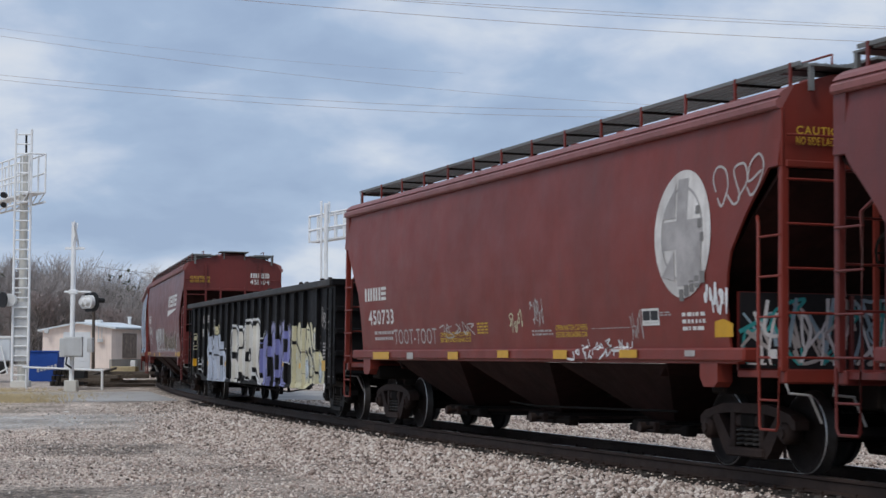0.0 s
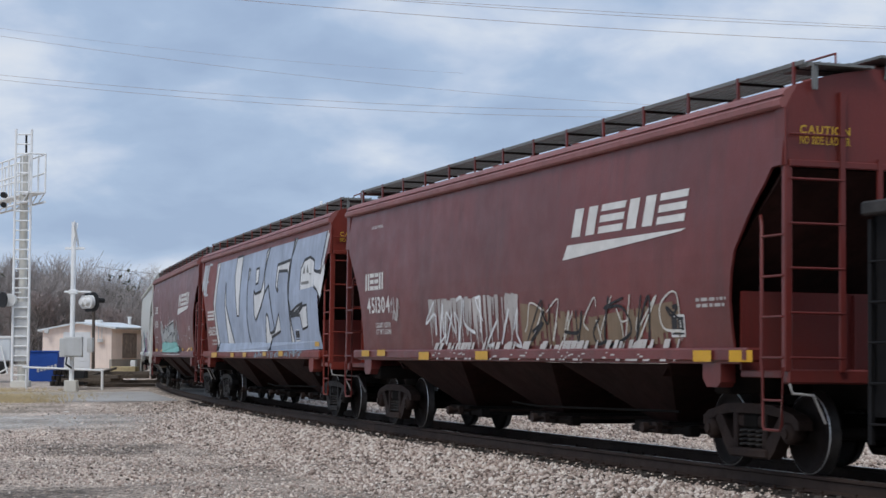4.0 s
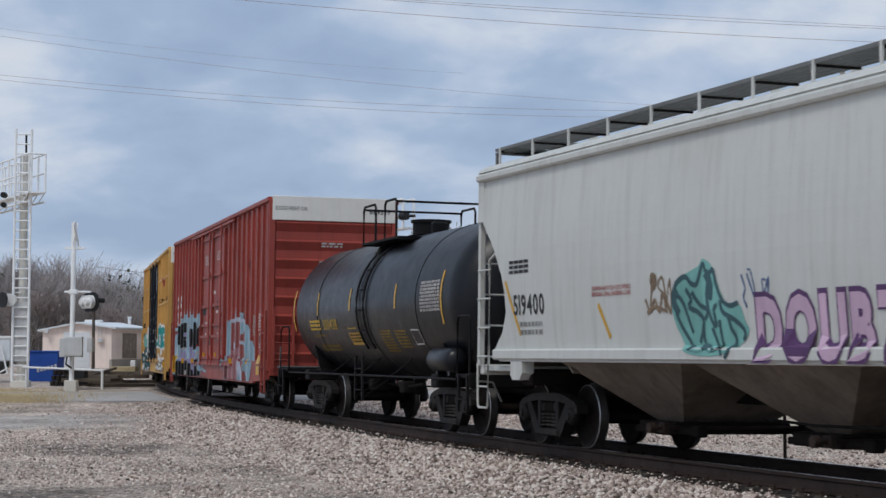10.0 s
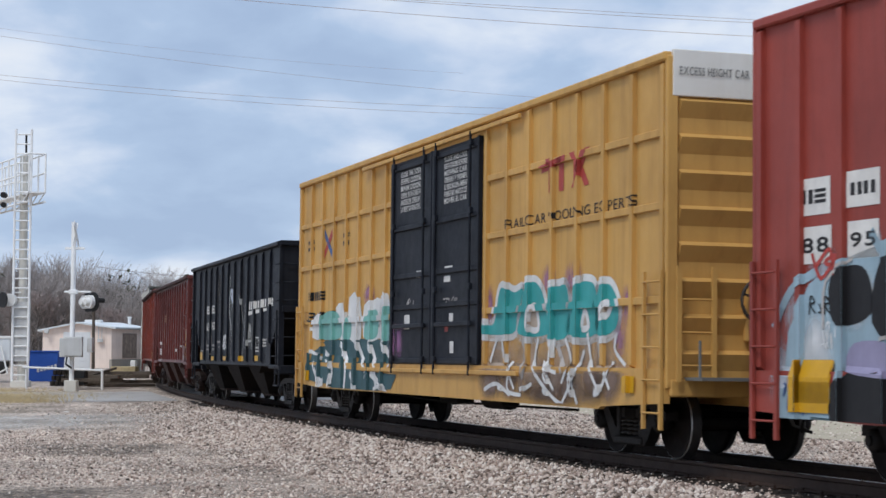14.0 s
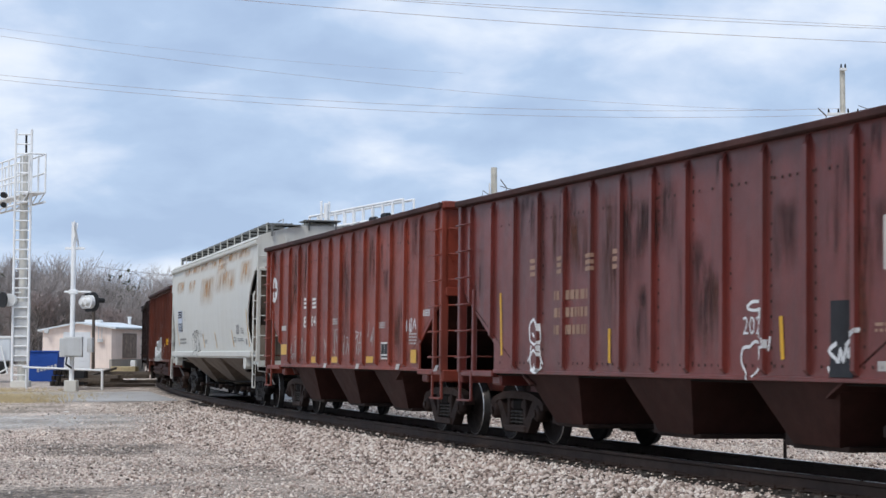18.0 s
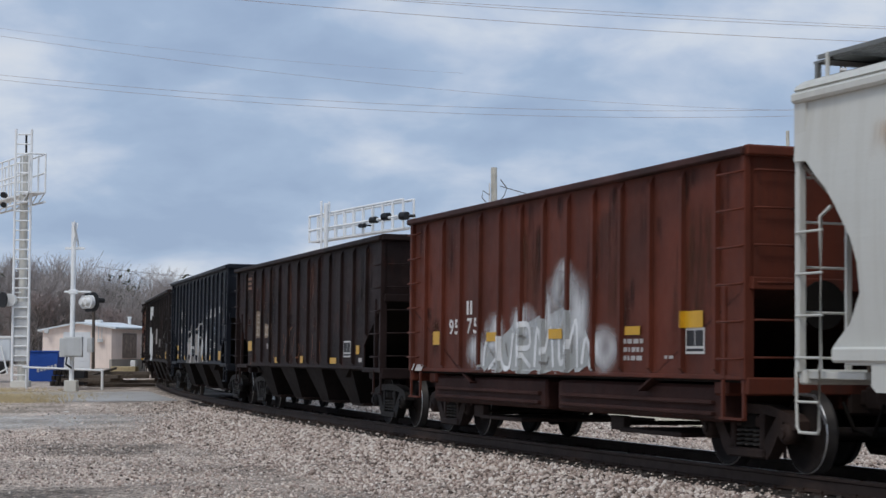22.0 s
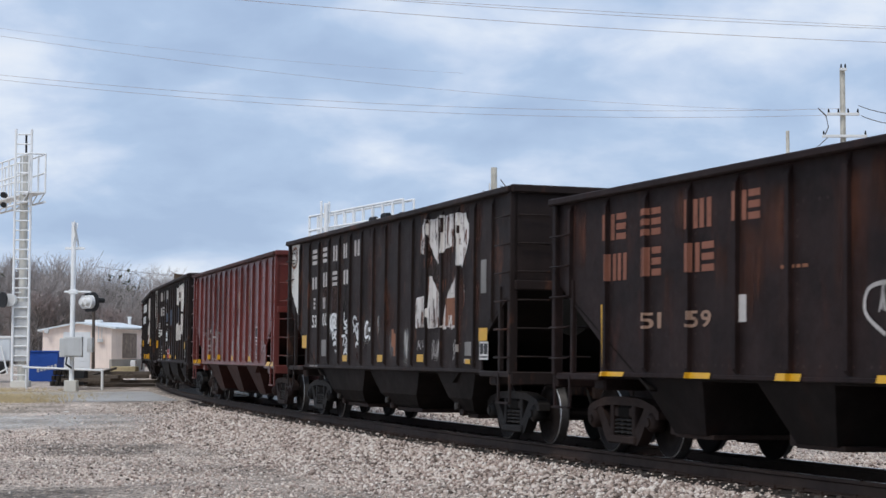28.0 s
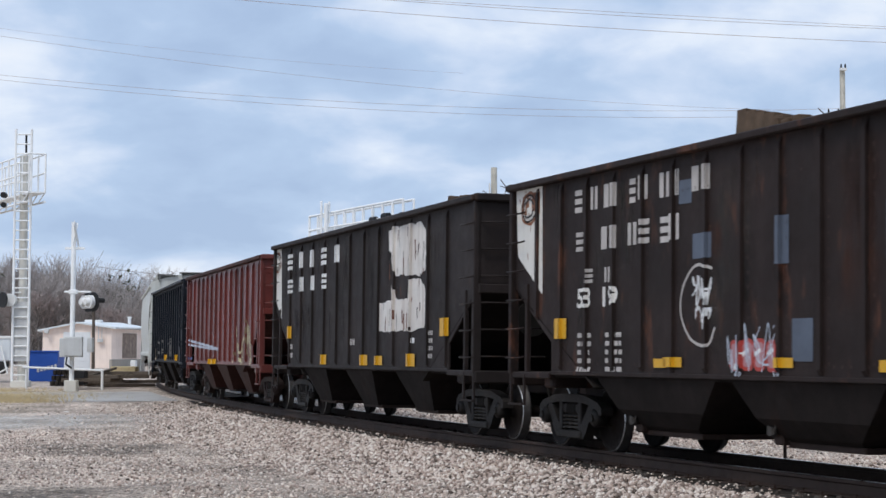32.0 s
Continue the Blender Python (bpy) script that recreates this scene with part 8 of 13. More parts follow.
    for pts in ([(-7.63, 1.16), (-7.56, 1.45), (-6.83, 1.42), (-6.63, 1.12)], [(-6.27, 1.17), (-6.04, 1.49), (-5.55, 1.42), (-5.42, 1.08)], [(-5.04, 1.11), (-4.78, 1.52), (-4.26, 1.47), (-4.20, 1.08)], [(-3.79, 0.78), (-3.86, 1.38), (-3.41, 1.23), (-3.17, 0.81)], [(-6.34, 1.96), (-5.91, 2.03), (-5.82, 1.93), (-6.18, 1.87)]):
        blob(car, pts, "g_lilac", 4)
    strokes(car, [[(-8.12, 1.60), (-8.07, 2.09), (-7.59, 2.30)], [(-7.14, 1.48), (-6.47, 1.53), (-5.60, 1.47)], [(-5.44, 1.58), (-5.46, 2.13), (-5.18, 2.23)], [(-4.33, 2.19), (-4.26, 1.54)], [(-3.43, 1.57), (-3.44, 2.25)], [(-4.48, 1.57), (-4.06, 1.66), (-3.86, 1.48)], [(-6.47, 1.40), (-6.56, 0.65)], [(-5.26, 1.22), (-5.40, 0.68)], [(-4.06, 1.40), (-3.93, 0.75)], [(-3.04, 1.39), (-3.14, 1.06), (-2.61, 0.82)]], "chalk", 0.04, 5)
    strokes(car, [[(-9.08, 1.61), (-8.75, 2.01), (-8.25, 2.20)], [(-2.37, 1.88), (-2.27, 1.64)], [(-7.29, 2.56), (-7.12, 2.36)], [(-6.20, 2.43), (-5.87, 2.60), (-5.69, 2.36)], [(-4.80, 2.33), (-4.66, 2.51), (-4.49, 2.32)], [(-3.15, 2.36), (-3.03, 2.49), (-2.83, 2.31)]], "g_sky", 0.12, 2, "graffiti_halo")
    strokes(car, [[(-8.28, 0.61), (-5.56, 0.56), (-3.03, 0.59), (-0.71, 0.61)]], "g_deep_teal", 0.16, 1, "graffiti_halo")
    strokes(car, [[(-1.92, 0.97), (-1.29, 0.84), (-0.91, 0.85)], [(-1.88, 1.07), (-1.61, 1.01)]], "g_sky", 0.08, 2, "graffiti_halo")
    strokes(car, [[(4.30, 2.18), (4.33, 1.51), (4.51, 1.11)], [(4.01, 1.56), (4.24, 1.51), (4.42, 1.26)]], "g_pale_blue", 0.17, 5)
    strokes(car, [[(5.22, 1.19), (5.51, 0.96), (5.93, 0.66)]], "g_pale_blue", 0.28, 5)
    strokes(car, [[(3.35, 2.15), (4.22, 2.22), (5.29, 2.23), (6.15, 2.11)], [(5.20, 1.81), (5.28, 2.01), (5.40, 2.11)]], "g_pale_blue", 0.09, 5)
    strokes(car, [[(4.42, 2.25), (4.33, 2.41), (4.50, 2.50), (4.57, 2.34), (4.46, 2.25)], [(5.35, 2.27), (5.38, 2.36), (5.51, 2.34), (5.48, 2.24), (5.35, 2.27)]], "g_sky", 0.07, 5)
    strokes(car, [[(2.21, 1.45), (2.34, 1.25), (2.19, 0.91)], [(2.10, 1.18), (2.41, 1.15)], [(2.07, 1.01), (2.43, 1.05)]], "g_sky", 0.07, 2, "graffiti_tag")
    tag(car, [(-3.07, 1.54), (-2.63, 2.20)], 3, "g_scarlet", 84, 0.05, 5)
    rows_of(car, ["CLOSE THIS DOOR", "BEFORE CLOSING", "MAIN DOOR"], [(-1.63, 3.88), (-0.80, 4.18)], "decal_white", layer=13)
    rows_of(car, ["CLOSE AND LOCK", "BOTH DOORS BEFORE", "MOVING CAR"], [(0.81, 3.92), (1.68, 4.20)], "decal_white", layer=13)
    tag(car, [(2.01, 3.97), (2.24, 4.61)], 5, "chalk", 85, 0.02)
    tag(car, [(2.10, 2.96), (2.28, 3.52)], 4, "chalk", 86, 0.02)
    for a, c, mat in (((-0.98, 2.62), (-0.73, 2.72), "decal_white"), ((-2.02, 2.46), (-1.33, 2.64), "decal_black"), ((0.79, 2.47), (1.10, 2.55), "decal_white"), ((0.25, 3.02), (0.61, 3.11), "decal_white"),
                      ((0.88, 2.58), (1.10, 2.81), "decal_black"), ((1.07, 1.76), (1.21, 1.95), "decal_white"), ((-1.45, 1.83), (-1.24, 1.95), "decal_white"), ((-1.47, 2.18), (-1.02, 2.26), "chalk"), ((-0.55, 1.57), (-0.20, 1.86), "decal_black")):
        paint(car, "door_label", [box_of(a, c)], mat, 12)
    print_bars(car, [(1.46, 2.49), (2.01, 2.65)], 3, "chalk", 87)
    reflectors(car, [((-8.49, 0.83), (-7.91, 1.27)), ((-6.75, 1.06), (-6.24, 1.19)), ((-3.94, 1.07), (-3.41, 1.19)), ((-1.87, 1.25), (-1.36, 1.37)), ((0.59, 1.25), (1.05, 1.37))])
    field = [(2.58, 0.85), (2.67, 1.70), (2.94, 2.18), (3.31, 2.25), (4.07, 2.22), (4.18, 2.53), (4.59, 2.49), (4.63, 2.27), (5.23, 2.25), (5.41, 2.36), (5.52, 2.20), (6.24, 2.08), (6.71, 1.90), (7.06, 1.64), (7.67, 1.35), (7.33, 1.13), (6.99, 0.65), (4.92, 0.63), (2.60, 0.66)]
    paint(car, "graffiti_halo", [field], "g_sky", 1, over_ribs=True)
    for poly in ([(3.40, 2.21), (4.10, 2.18), (4.23, 1.60), (4.43, 1.53), (4.39, 2.25), (5.06, 2.22), (5.19, 1.73), (6.10, 2.05), (6.13, 1.52), (5.61, 1.66), (5.83, 1.25), (6.59, 0.64), (5.75, 0.66), (5.23, 1.18), (4.92, 0.63), (3.07, 0.68), (3.23, 1.24), (3.63, 1.35)], [(2.87, 0.86), (3.41, 1.39), (3.94, 1.17), (3.87, 0.70), (2.78, 0.69)]):
        paint(car, "graffiti_fill", [poly], "g_brick" if len(poly) > 8 else "g_rose", 2, over_ribs=True)
    paint(car, "graffiti_fill", [[(3.41, 1.39), (5.08, 1.52), (5.15, 0.68), (3.25, 0.68)]], "g_rose", 3, over_ribs=True)
    for line_ in ([(3.40, 2.19), (4.10, 2.20), (5.19, 2.22), (6.24, 2.08)], [(4.23, 2.11), (4.30, 1.60), (4.52, 1.25)], [(5.06, 2.19), (5.23, 1.66), (5.68, 1.59)], [(5.21, 1.18), (5.68, 0.66)]):
        paint(car, "graffiti_line", ribbon(line_, 0.10), "g_pale_blue", 4, over_ribs=True)
    print_bars(car, [(7.06, 1.76), (7.66, 2.28)], 8, "chalk", 88)
    print_bars(car, [(7.91, 1.86), (8.49, 2.30)], 6, "decal_white", 89)
    weight_box(car, (8.04, 1.48), (8.51, 1.82))
    reflectors(car, [((3.69, 1.09), (4.19, 1.21)), ((6.31, 1.09), (6.79, 1.20)), ((8.04, 1.09), (8.51, 1.31)), ((8.07, 0.83), (8.54, 1.05)), ((-8.59, 0.73), (-7.93, 1.28)), ((-6.66, 1.04), (-6.12, 1.19)), ((-3.80, 1.06), (-3.20, 1.20))])
    soft_patch(car, *span([(6.06, 3.22), (6.80, 3.98)]), "soot_soft", "soot_patch", 5)
    soft_patch(car, *span([(6.06, 3.22), (6.68, 3.73)]), "soot_soft", "soot_patch", 6, 2)
    end_words(car, 9.486, -1.40, 4.72, 0.09, ["EXCESS HEIGHT CAR"], "decal_grey", width=0.75)
    end_print(car, 9.42, -0.30, 0.21, 3.84, 3.97, 2, 95)
    end_print(car, 9.42, -0.36, 0.21, 3.37, 3.53, 3, 96)
    end_print(car, 9.42, -0.42, 0.05, 2.94, 3.08, 3, 97)
    end_words(car, 9.486, 0.85, 4.68, 0.12, ["889539"], "decal_black", width=0.5)


def paint_car_9():
    car = CARS[9]
    side_of(car, "box", 9.2, 21, belts=BELTS)
    for p in ([(4.97, 4.02), (5.96, 4.10), (5.96, 4.01), (4.97, 3.92)], [(5.28, 3.61), (5.44, 3.61), (5.42, 4.11), (5.24, 4.10)], [(5.64, 3.61), (5.82, 3.61), (5.82, 4.09), (5.64, 4.08)], [(6.09, 3.62), (6.27, 3.63), (6.73, 4.13), (6.56, 4.13)], [(6.56, 3.61), (6.73, 3.62), (6.27, 4.14), (6.11, 4.11)]):
        paint(car, "name_mark", [p], "g_scarlet", 1, over_ribs=True)
    words(car, "RAIL CAR POOLING EXPERTS", [(3.64, 3.21), (8.29, 3.35)], "g_black", 0.0)
    rows_of(car, ["CLOSE THIS DOOR", "BEFORE CLOSING", "MAIN DOOR", "CIERRE ESTA PUERTA", "ANTES DE CERRAR", "LA PUERTA PRINCIPAL"], [(-1.78, 3.82), (-0.62, 4.57)], "decal_white", layer=13)
    rows_of(car, ["CLOSE AND LOCK", "BOTH DOORS BEFORE", "MOVING CAR", "CIERRE Y PONER", "EL SEGURO EN AMBAS", "PUERTAS ANTES DE", "MOVER EL CAR"], [(0.67, 3.79), (1.81, 4.60)], "decal_white", layer=13)
    for line_, mat in (([(-7.54, 3.16), (-6.27, 4.06)], "g_scarlet"), ([(-7.58, 4.10), (-6.29, 3.11)], "g_blue")):
        paint(car, "cross_emblem", ribbon(line_, 0.14), mat, 1)
    print_bars(car, [(-8.59, 3.45), (-8.07, 3.73)], 2, "decal_black", 91)
    print_bars(car, [(-5.78, 3.41), (-5.29, 3.74)], 2, "decal_black", 92)
    name_blocks(car, [(-8.54, 2.45), (-7.09, 2.63)], 4, "g_black")
    words(car, "884", [(-8.52, 2.01), (-6.18, 2.20)], "g_black")
    for k, (x, z, w, h) in enumerate(((2.80, 2.00, 0.55, 0.85), (2.62, 1.75, 0.50, 0.8), (5.30, 2.38, 0.6, 0.5), (6.20, 2.38, 0.7, 0.5), (8.02, 1.95, 0.55, 0.6), (-3.85, 2.45, 0.9, 0.45), (7.75, 1.6, 0.5, 0.7))):
        soft_patch(car, x - w / 2, z - h / 2, x + w / 2, z + h / 2, "violet_soft", "graffiti_halo", 500 + k, 1, 10, 8, cloud=True)
    for k, (x, z) in enumerate(((-2.22, 1.56), (-1.83, 1.57))):
        soft_patch(car, x - 0.3, z - 0.35, x + 0.3, z + 0.35, "violet_soft", "graffiti_halo", 510 + k, 11, 10, 8, cloud=True)
    teal = ([(2.43, 1.66), (2.56, 1.79), (3.05, 1.81), (3.28, 2.29), (3.57, 2.33), (3.92, 2.25), (4.28, 2.28), (4.04, 1.89), (3.86, 1.64)], [(4.12, 1.63), (4.19, 1.93), (4.31, 2.28), (4.70, 2.38), (5.02, 2.25), (5.18, 1.99), (5.28, 1.62)], [(5.28, 1.58), (5.31, 1.99), (5.40, 2.25), (5.67, 2.28), (5.98, 2.24), (6.04, 1.61)], [(6.00, 1.62), (6.11, 1.97), (6.36, 2.27), (6.71, 2.31), (6.98, 2.19), (7.02, 1.61)], [(7.02, 1.60), (7.02, 2.13), (7.25, 2.25), (7.51, 2.21), (7.72, 1.97), (7.63, 1.66)])
    for pts in teal:
        paint(car, "graffiti_halo", ribbon(smooth_line(pts, 4, True), 0.20), "g_white", 1, over_ribs=True)
    for pts in teal:
        blob(car, pts, "g_teal", 2)
    for pts in ([(4.57, 1.72), (4.64, 2.00), (4.84, 2.00), (4.93, 1.70)], [(6.53, 1.69), (6.63, 1.92), (6.76, 1.71)], [(7.20, 1.82), (7.32, 1.98), (7.52, 2.00), (7.41, 1.86)]):
        paint(car, "graffiti_line", ribbon(smooth_line(pts, 4, True), 0.09), "g_white", 4, over_ribs=True)
        blob(car, pts, "g_wash", 3, "graffiti_counter")
    for k, (x0, z0, x1, z1) in enumerate(((2.35, 0.66, 4.3, 1.75), (3.6, 0.62, 5.4, 1.72), (4.7, 0.62, 6.6, 1.72), (5.9, 0.62, 7.5, 1.72), (6.7, 0.66, 8.2, 1.72), (2.5, 0.66, 3.6, 1.4))):
        soft_patch(car, x0, z0, x1, z1, "wash_soft", "graffiti_halo", 520 + k, 1, 16, 10, cloud=True)
    for k, (x0, z0, x1, z1) in enumerate(((2.5, 0.62, 3.7, 1.15), (3.3, 0.62, 4.8, 1.12), (4.5, 0.62, 5.8, 1.30), (5.4, 0.62, 6.7, 1.16), (6.3, 0.62, 7.5, 1.30), (7.0, 0.64, 8.05, 1.30), (4.1, 0.62, 7.2, 0.95))):
        soft_patch(car, x0, z0, x1, z1, "taupe_soft", "graffiti_fill", 530 + k, 3, 16, 10, cloud=True)
    strokes(car, [[(3.59, 1.56), (3.72, 1.23), (4.12, 0.82)], [(3.95, 1.23), (3.84, 0.81), (4.41, 0.74)], [(4.93, 1.55), (4.84, 1.15), (5.58, 0.76), (5.98, 0.65)], [(5.15, 1.23), (5.67, 0.84)], [(5.96, 1.55), (6.16, 1.24), (5.96, 0.93)], [(6.63, 1.39), (6.36, 1.01), (5.98, 0.65)], [(6.20, 1.08), (6.54, 0.66)], [(6.73, 1.62), (6.91, 1.17), (7.23, 0.87)], [(7.61, 1.24), (7.31, 0.87), (7.09, 0.80)], [(7.69, 1.61), (7.65, 1.39), (7.98, 1.19)], [(7.41, 1.10), (7.61, 0.88)], [(2.83, 0.79), (3.37, 0.89), (3.95, 0.73)], [(2.92, 1.22), (3.23, 1.57)], [(4.51, 0.82), (4.84, 0.91)], [(5.57, 1.55), (5.47, 1.16), (5.76, 1.08)]], "g_white", 0.07, 5)
    strokes(car, [[(4.28, 1.56), (4.51, 1.23), (4.41, 0.98)], [(7.09, 1.54), (7.18, 1.24)], [(5.66, 1.47), (5.96, 1.08)]], "chalk", 0.12, 3)
    for pts in ([(-8.12, 1.68), (-7.99, 2.10), (-7.40, 2.15), (-7.30, 1.67)], [(-6.02, 1.66), (-6.25, 2.26), (-5.75, 2.35), (-5.44, 2.24), (-5.31, 1.65)], [(-5.22, 1.63), (-5.26, 2.44), (-4.50, 2.44), (-4.37, 1.63)], [(-4.21, 1.65), (-4.17, 2.27), (-3.57, 2.34), (-3.06, 2.34), (-3.03, 1.64)], [(-3.17, 1.64), (-3.06, 2.40), (-2.56, 2.40), (-2.43, 1.63)]):
        blob(car, pts, "g_white", 2, rounds=2)
    for pts in ([(-7.47, 1.67), (-7.29, 2.11), (-6.56, 2.21), (-5.96, 2.09), (-5.84, 1.66)], [(-5.47, 1.66), (-5.33, 2.08), (-5.06, 1.91), (-5.13, 1.65)], [(-4.13, 1.64), (-3.99, 2.05), (-3.35, 2.16), (-3.19, 1.93), (-3.34, 1.64)], [(-2.88, 1.63), (-2.83, 2.13), (-2.46, 2.17), (-2.39, 1.63)]):
        blob(car, pts, "g_mint", 3)
    blob(car, [(-8.21, 0.80), (-8.16, 1.36), (-7.00, 1.51), (-7.01, 1.61), (-2.21, 1.59), (-2.05, 1.20), (-2.17, 0.70), (-5.78, 0.61), (-6.47, 0.73)], "g_deep_teal", 1, "graffiti_halo", 2)
    strokes(car, [[(-7.94, 1.30), (-7.61, 0.95), (-6.96, 0.72)], [(-7.00, 1.36), (-6.25, 1.07), (-6.47, 0.62)], [(-5.84, 1.55), (-5.27, 1.19), (-5.33, 0.64)], [(-4.62, 1.57), (-4.10, 1.20), (-3.68, 0.88)], [(-3.81, 1.58), (-3.32, 1.20), (-3.10, 0.68)], [(-3.03, 1.57), (-2.43, 1.30), (-2.34, 1.10)], [(-4.91, 0.97), (-4.48, 0.65)], [(-3.50, 0.99), (-2.54, 0.69)], [(-7.43, 0.60), (-6.96, 0.81)]], "g_white", 0.14, 4)
    strokes(car, [[(-3.28, 0.68), (-2.83, 0.75), (-2.39, 0.63)], [(-8.16, 1.39), (-6.74, 1.18)]], "g_white", 0.08, 4)
    reflectors(car, [((8.09, 0.85), (8.38, 1.06)), ((-8.45, 0.78), (-8.08, 0.99)), ((0.40, 1.47), (0.56, 1.94))])
    for a, c, mat in (((-0.83, 2.65), (-0.49, 2.77), "decal_white"), ((0.73, 2.67), (1.12, 2.78), "decal_white"), ((0.69, 2.52), (1.02, 2.62), "decal_white"), ((-1.49, 1.77), (-1.18, 2.02), "decal_white"), ((0.98, 1.80), (1.18, 2.00), "decal_white"), ((0.76, 1.70), (0.93, 1.84), "decal_red"), ((1.03, 1.35), (1.22, 1.54), "decal_white")):
        paint(car, "door_label", [box_of(a, c)], mat, 12)
    tag(car, [(-1.39, 2.15), (-0.94, 2.28)], 2, "chalk", 101, 0.03, 12)
    tag(car, [(0.83, 2.12), (1.43, 2.26)], 3, "chalk", 102, 0.03, 12)
    end_words(car, 9.275, -1.40, 4.74, 0.10, ["EXCESS HEIGHT CAR"], "decal_grey", width=0.95)


def paint_open(k, half, ribs, rib_end=0.52, rib_d=0.058):
    side_of(CARS[k], "open", half, ribs, rib_end=rib_end, rib_d=rib_d)
    return CARS[k]


def paint_car_10():
    car = paint_open(10, 7.25, 12, 1.42)
    name_blocks(car, [(-4.55, 2.47), (-4.08, 2.70)], 2, "decal_white")
    name_blocks(car, [(-3.54, 2.48), (-3.12, 2.70)], 2, "decal_white")
    words(car, "635", [(-4.55, 2.00), (-4.05, 2.22)], "decal_white")
    words(car, "963", [(-3.56, 2.01), (-3.03, 2.23)], "decal_white")
    print_bars(car, [(-4.52, 1.39), (-4.12, 1.60)], 2, "chalk", 111)
    print_bars(car, [(-3.43, 1.38), (-3.07, 1.61)], 2, "chalk", 112)
    print_bars(car, [(-2.49, 1.60), (-1.87, 1.69)], 1, "chalk", 113)
    print_bars(car, [(-2.25, 1.47), (-2.09, 1.55)], 1, "chalk", 114)
    print_bars(car, [(-5.66, 1.37), (-4.99, 1.44)], 1, "chalk", 115)
    strokes(car, [[(-4.46, 1.73), (-4.57, 1.63), (-4.35, 1.52), (-4.55, 1.42)], [(-4.25, 1.80), (-4.15, 1.90), (-4.19, 1.73)], [(-3.63, 1.89), (-3.52, 1.72), (-3.23, 1.61)], [(-3.59, 1.79), (-3.57, 1.52), (-3.70, 1.28)], [(-4.32, 1.49), (-4.01, 1.39), (-4.17, 1.25)], [(-4.21, 1.45), (-4.06, 1.32), (-4.25, 1.18)]], "smear", 0.025, 1, "graffiti_tag")
    words(car, "BESO", [(-1.38, 1.47), (-0.78, 1.66)], "g_white", 0.05, name="graffiti_tag")
    for pts in ([(-1.36, 1.73), (-1.33, 1.84), (-1.22, 1.81), (-1.24, 1.72), (-1.31, 1.67)], [(-1.15, 1.74), (-1.09, 1.86), (-0.96, 1.84), (-0.98, 1.74), (-1.05, 1.68)], [(-1.53, 1.53), (-1.49, 1.59), (-1.42, 1.53)]):
        blob(car, pts, "g_white", 1, "graffiti_tag", 2)
    strokes(car, [[(-0.35, 3.44), (-0.37, 3.05), (-0.40, 2.76), (-0.37, 2.47), (-0.24, 2.24), (-0.06, 2.06), (0.03, 1.78)]], "g_white", 0.045, 1)
    strokes(car, [[(-0.22, 2.24), (-0.20, 1.89), (-0.15, 1.59)], [(-0.00, 1.74), (0.01, 1.60)], [(-0.06, 1.49), (-0.00, 1.27), (0.05, 1.18)], [(0.32, 2.21), (0.30, 1.66)]], "chalk", 0.035, 1)
    blob(car, [(-0.28, 2.92), (-0.22, 3.03), (-0.06, 3.07), (0.20, 2.98), (0.20, 2.72), (0.12, 2.66), (-0.11, 2.79)], "g_pale_blue", 1, "graffiti_tag")
    blob(car, [(-0.18, 2.92), (-0.06, 2.95), (0.09, 2.93), (-0.06, 2.89)], "g_black", 2, "graffiti_tag")
    soft_patch(car, *span([(-0.17, 2.40), (0.23, 2.72)]), "smear_soft", "graffiti_smear", 118)
    reflectors(car, [((-5.68, 1.16), (-5.22, 1.38)), ((-3.50, 1.15), (-2.99, 1.26)), ((-1.29, 1.16), (-0.82, 1.27))])
    for pts in ([(2.72, 2.44), (3.23, 2.64)], [(3.66, 2.45), (4.26, 2.63)], [(4.69, 2.45), (5.22, 2.65)], [(5.67, 2.46), (6.14, 2.65)]):
        name_blocks(car, pts, 1, "decal_white", 0.25)
    for pts in ([(2.57, 2.29), (2.61, 2.40), (3.30, 2.41), (3.26, 2.32)], [(3.61, 2.33), (3.63, 2.43), (4.30, 2.42), (4.28, 2.33)], [(4.59, 2.35), (4.60, 2.43), (5.31, 2.42), (5.27, 2.36)]):
        paint(car, "name_stripe", [pts], "decal_white")
    for k, pts in enumerate(([(2.57, 1.43), (3.34, 2.13)], [(2.77, 1.51), (3.26, 1.88)])):
        soft_patch(car, *span(pts), "smear_soft", "graffiti_smear", 130 + k)
    strokes(car, [[(1.56, 2.87), (1.74, 2.39), (1.96, 2.11)], [(2.21, 2.63), (2.07, 1.78), (1.85, 1.25)], [(2.63, 1.45), (2.77, 1.83), (2.95, 2.08), (3.15, 1.76), (3.26, 1.44)], [(2.77, 1.64), (3.21, 1.66)]], "g_silver", 0.05, 2)
    weight_box(car, (3.81, 1.39), (4.26, 1.75))
    print_bars(car, [(4.69, 1.48), (5.33, 1.69)], 3, "decal_white", 119)
    reflectors(car, [((1.61, 1.15), (2.12, 1.28)), ((3.81, 1.16), (4.28, 1.29))])


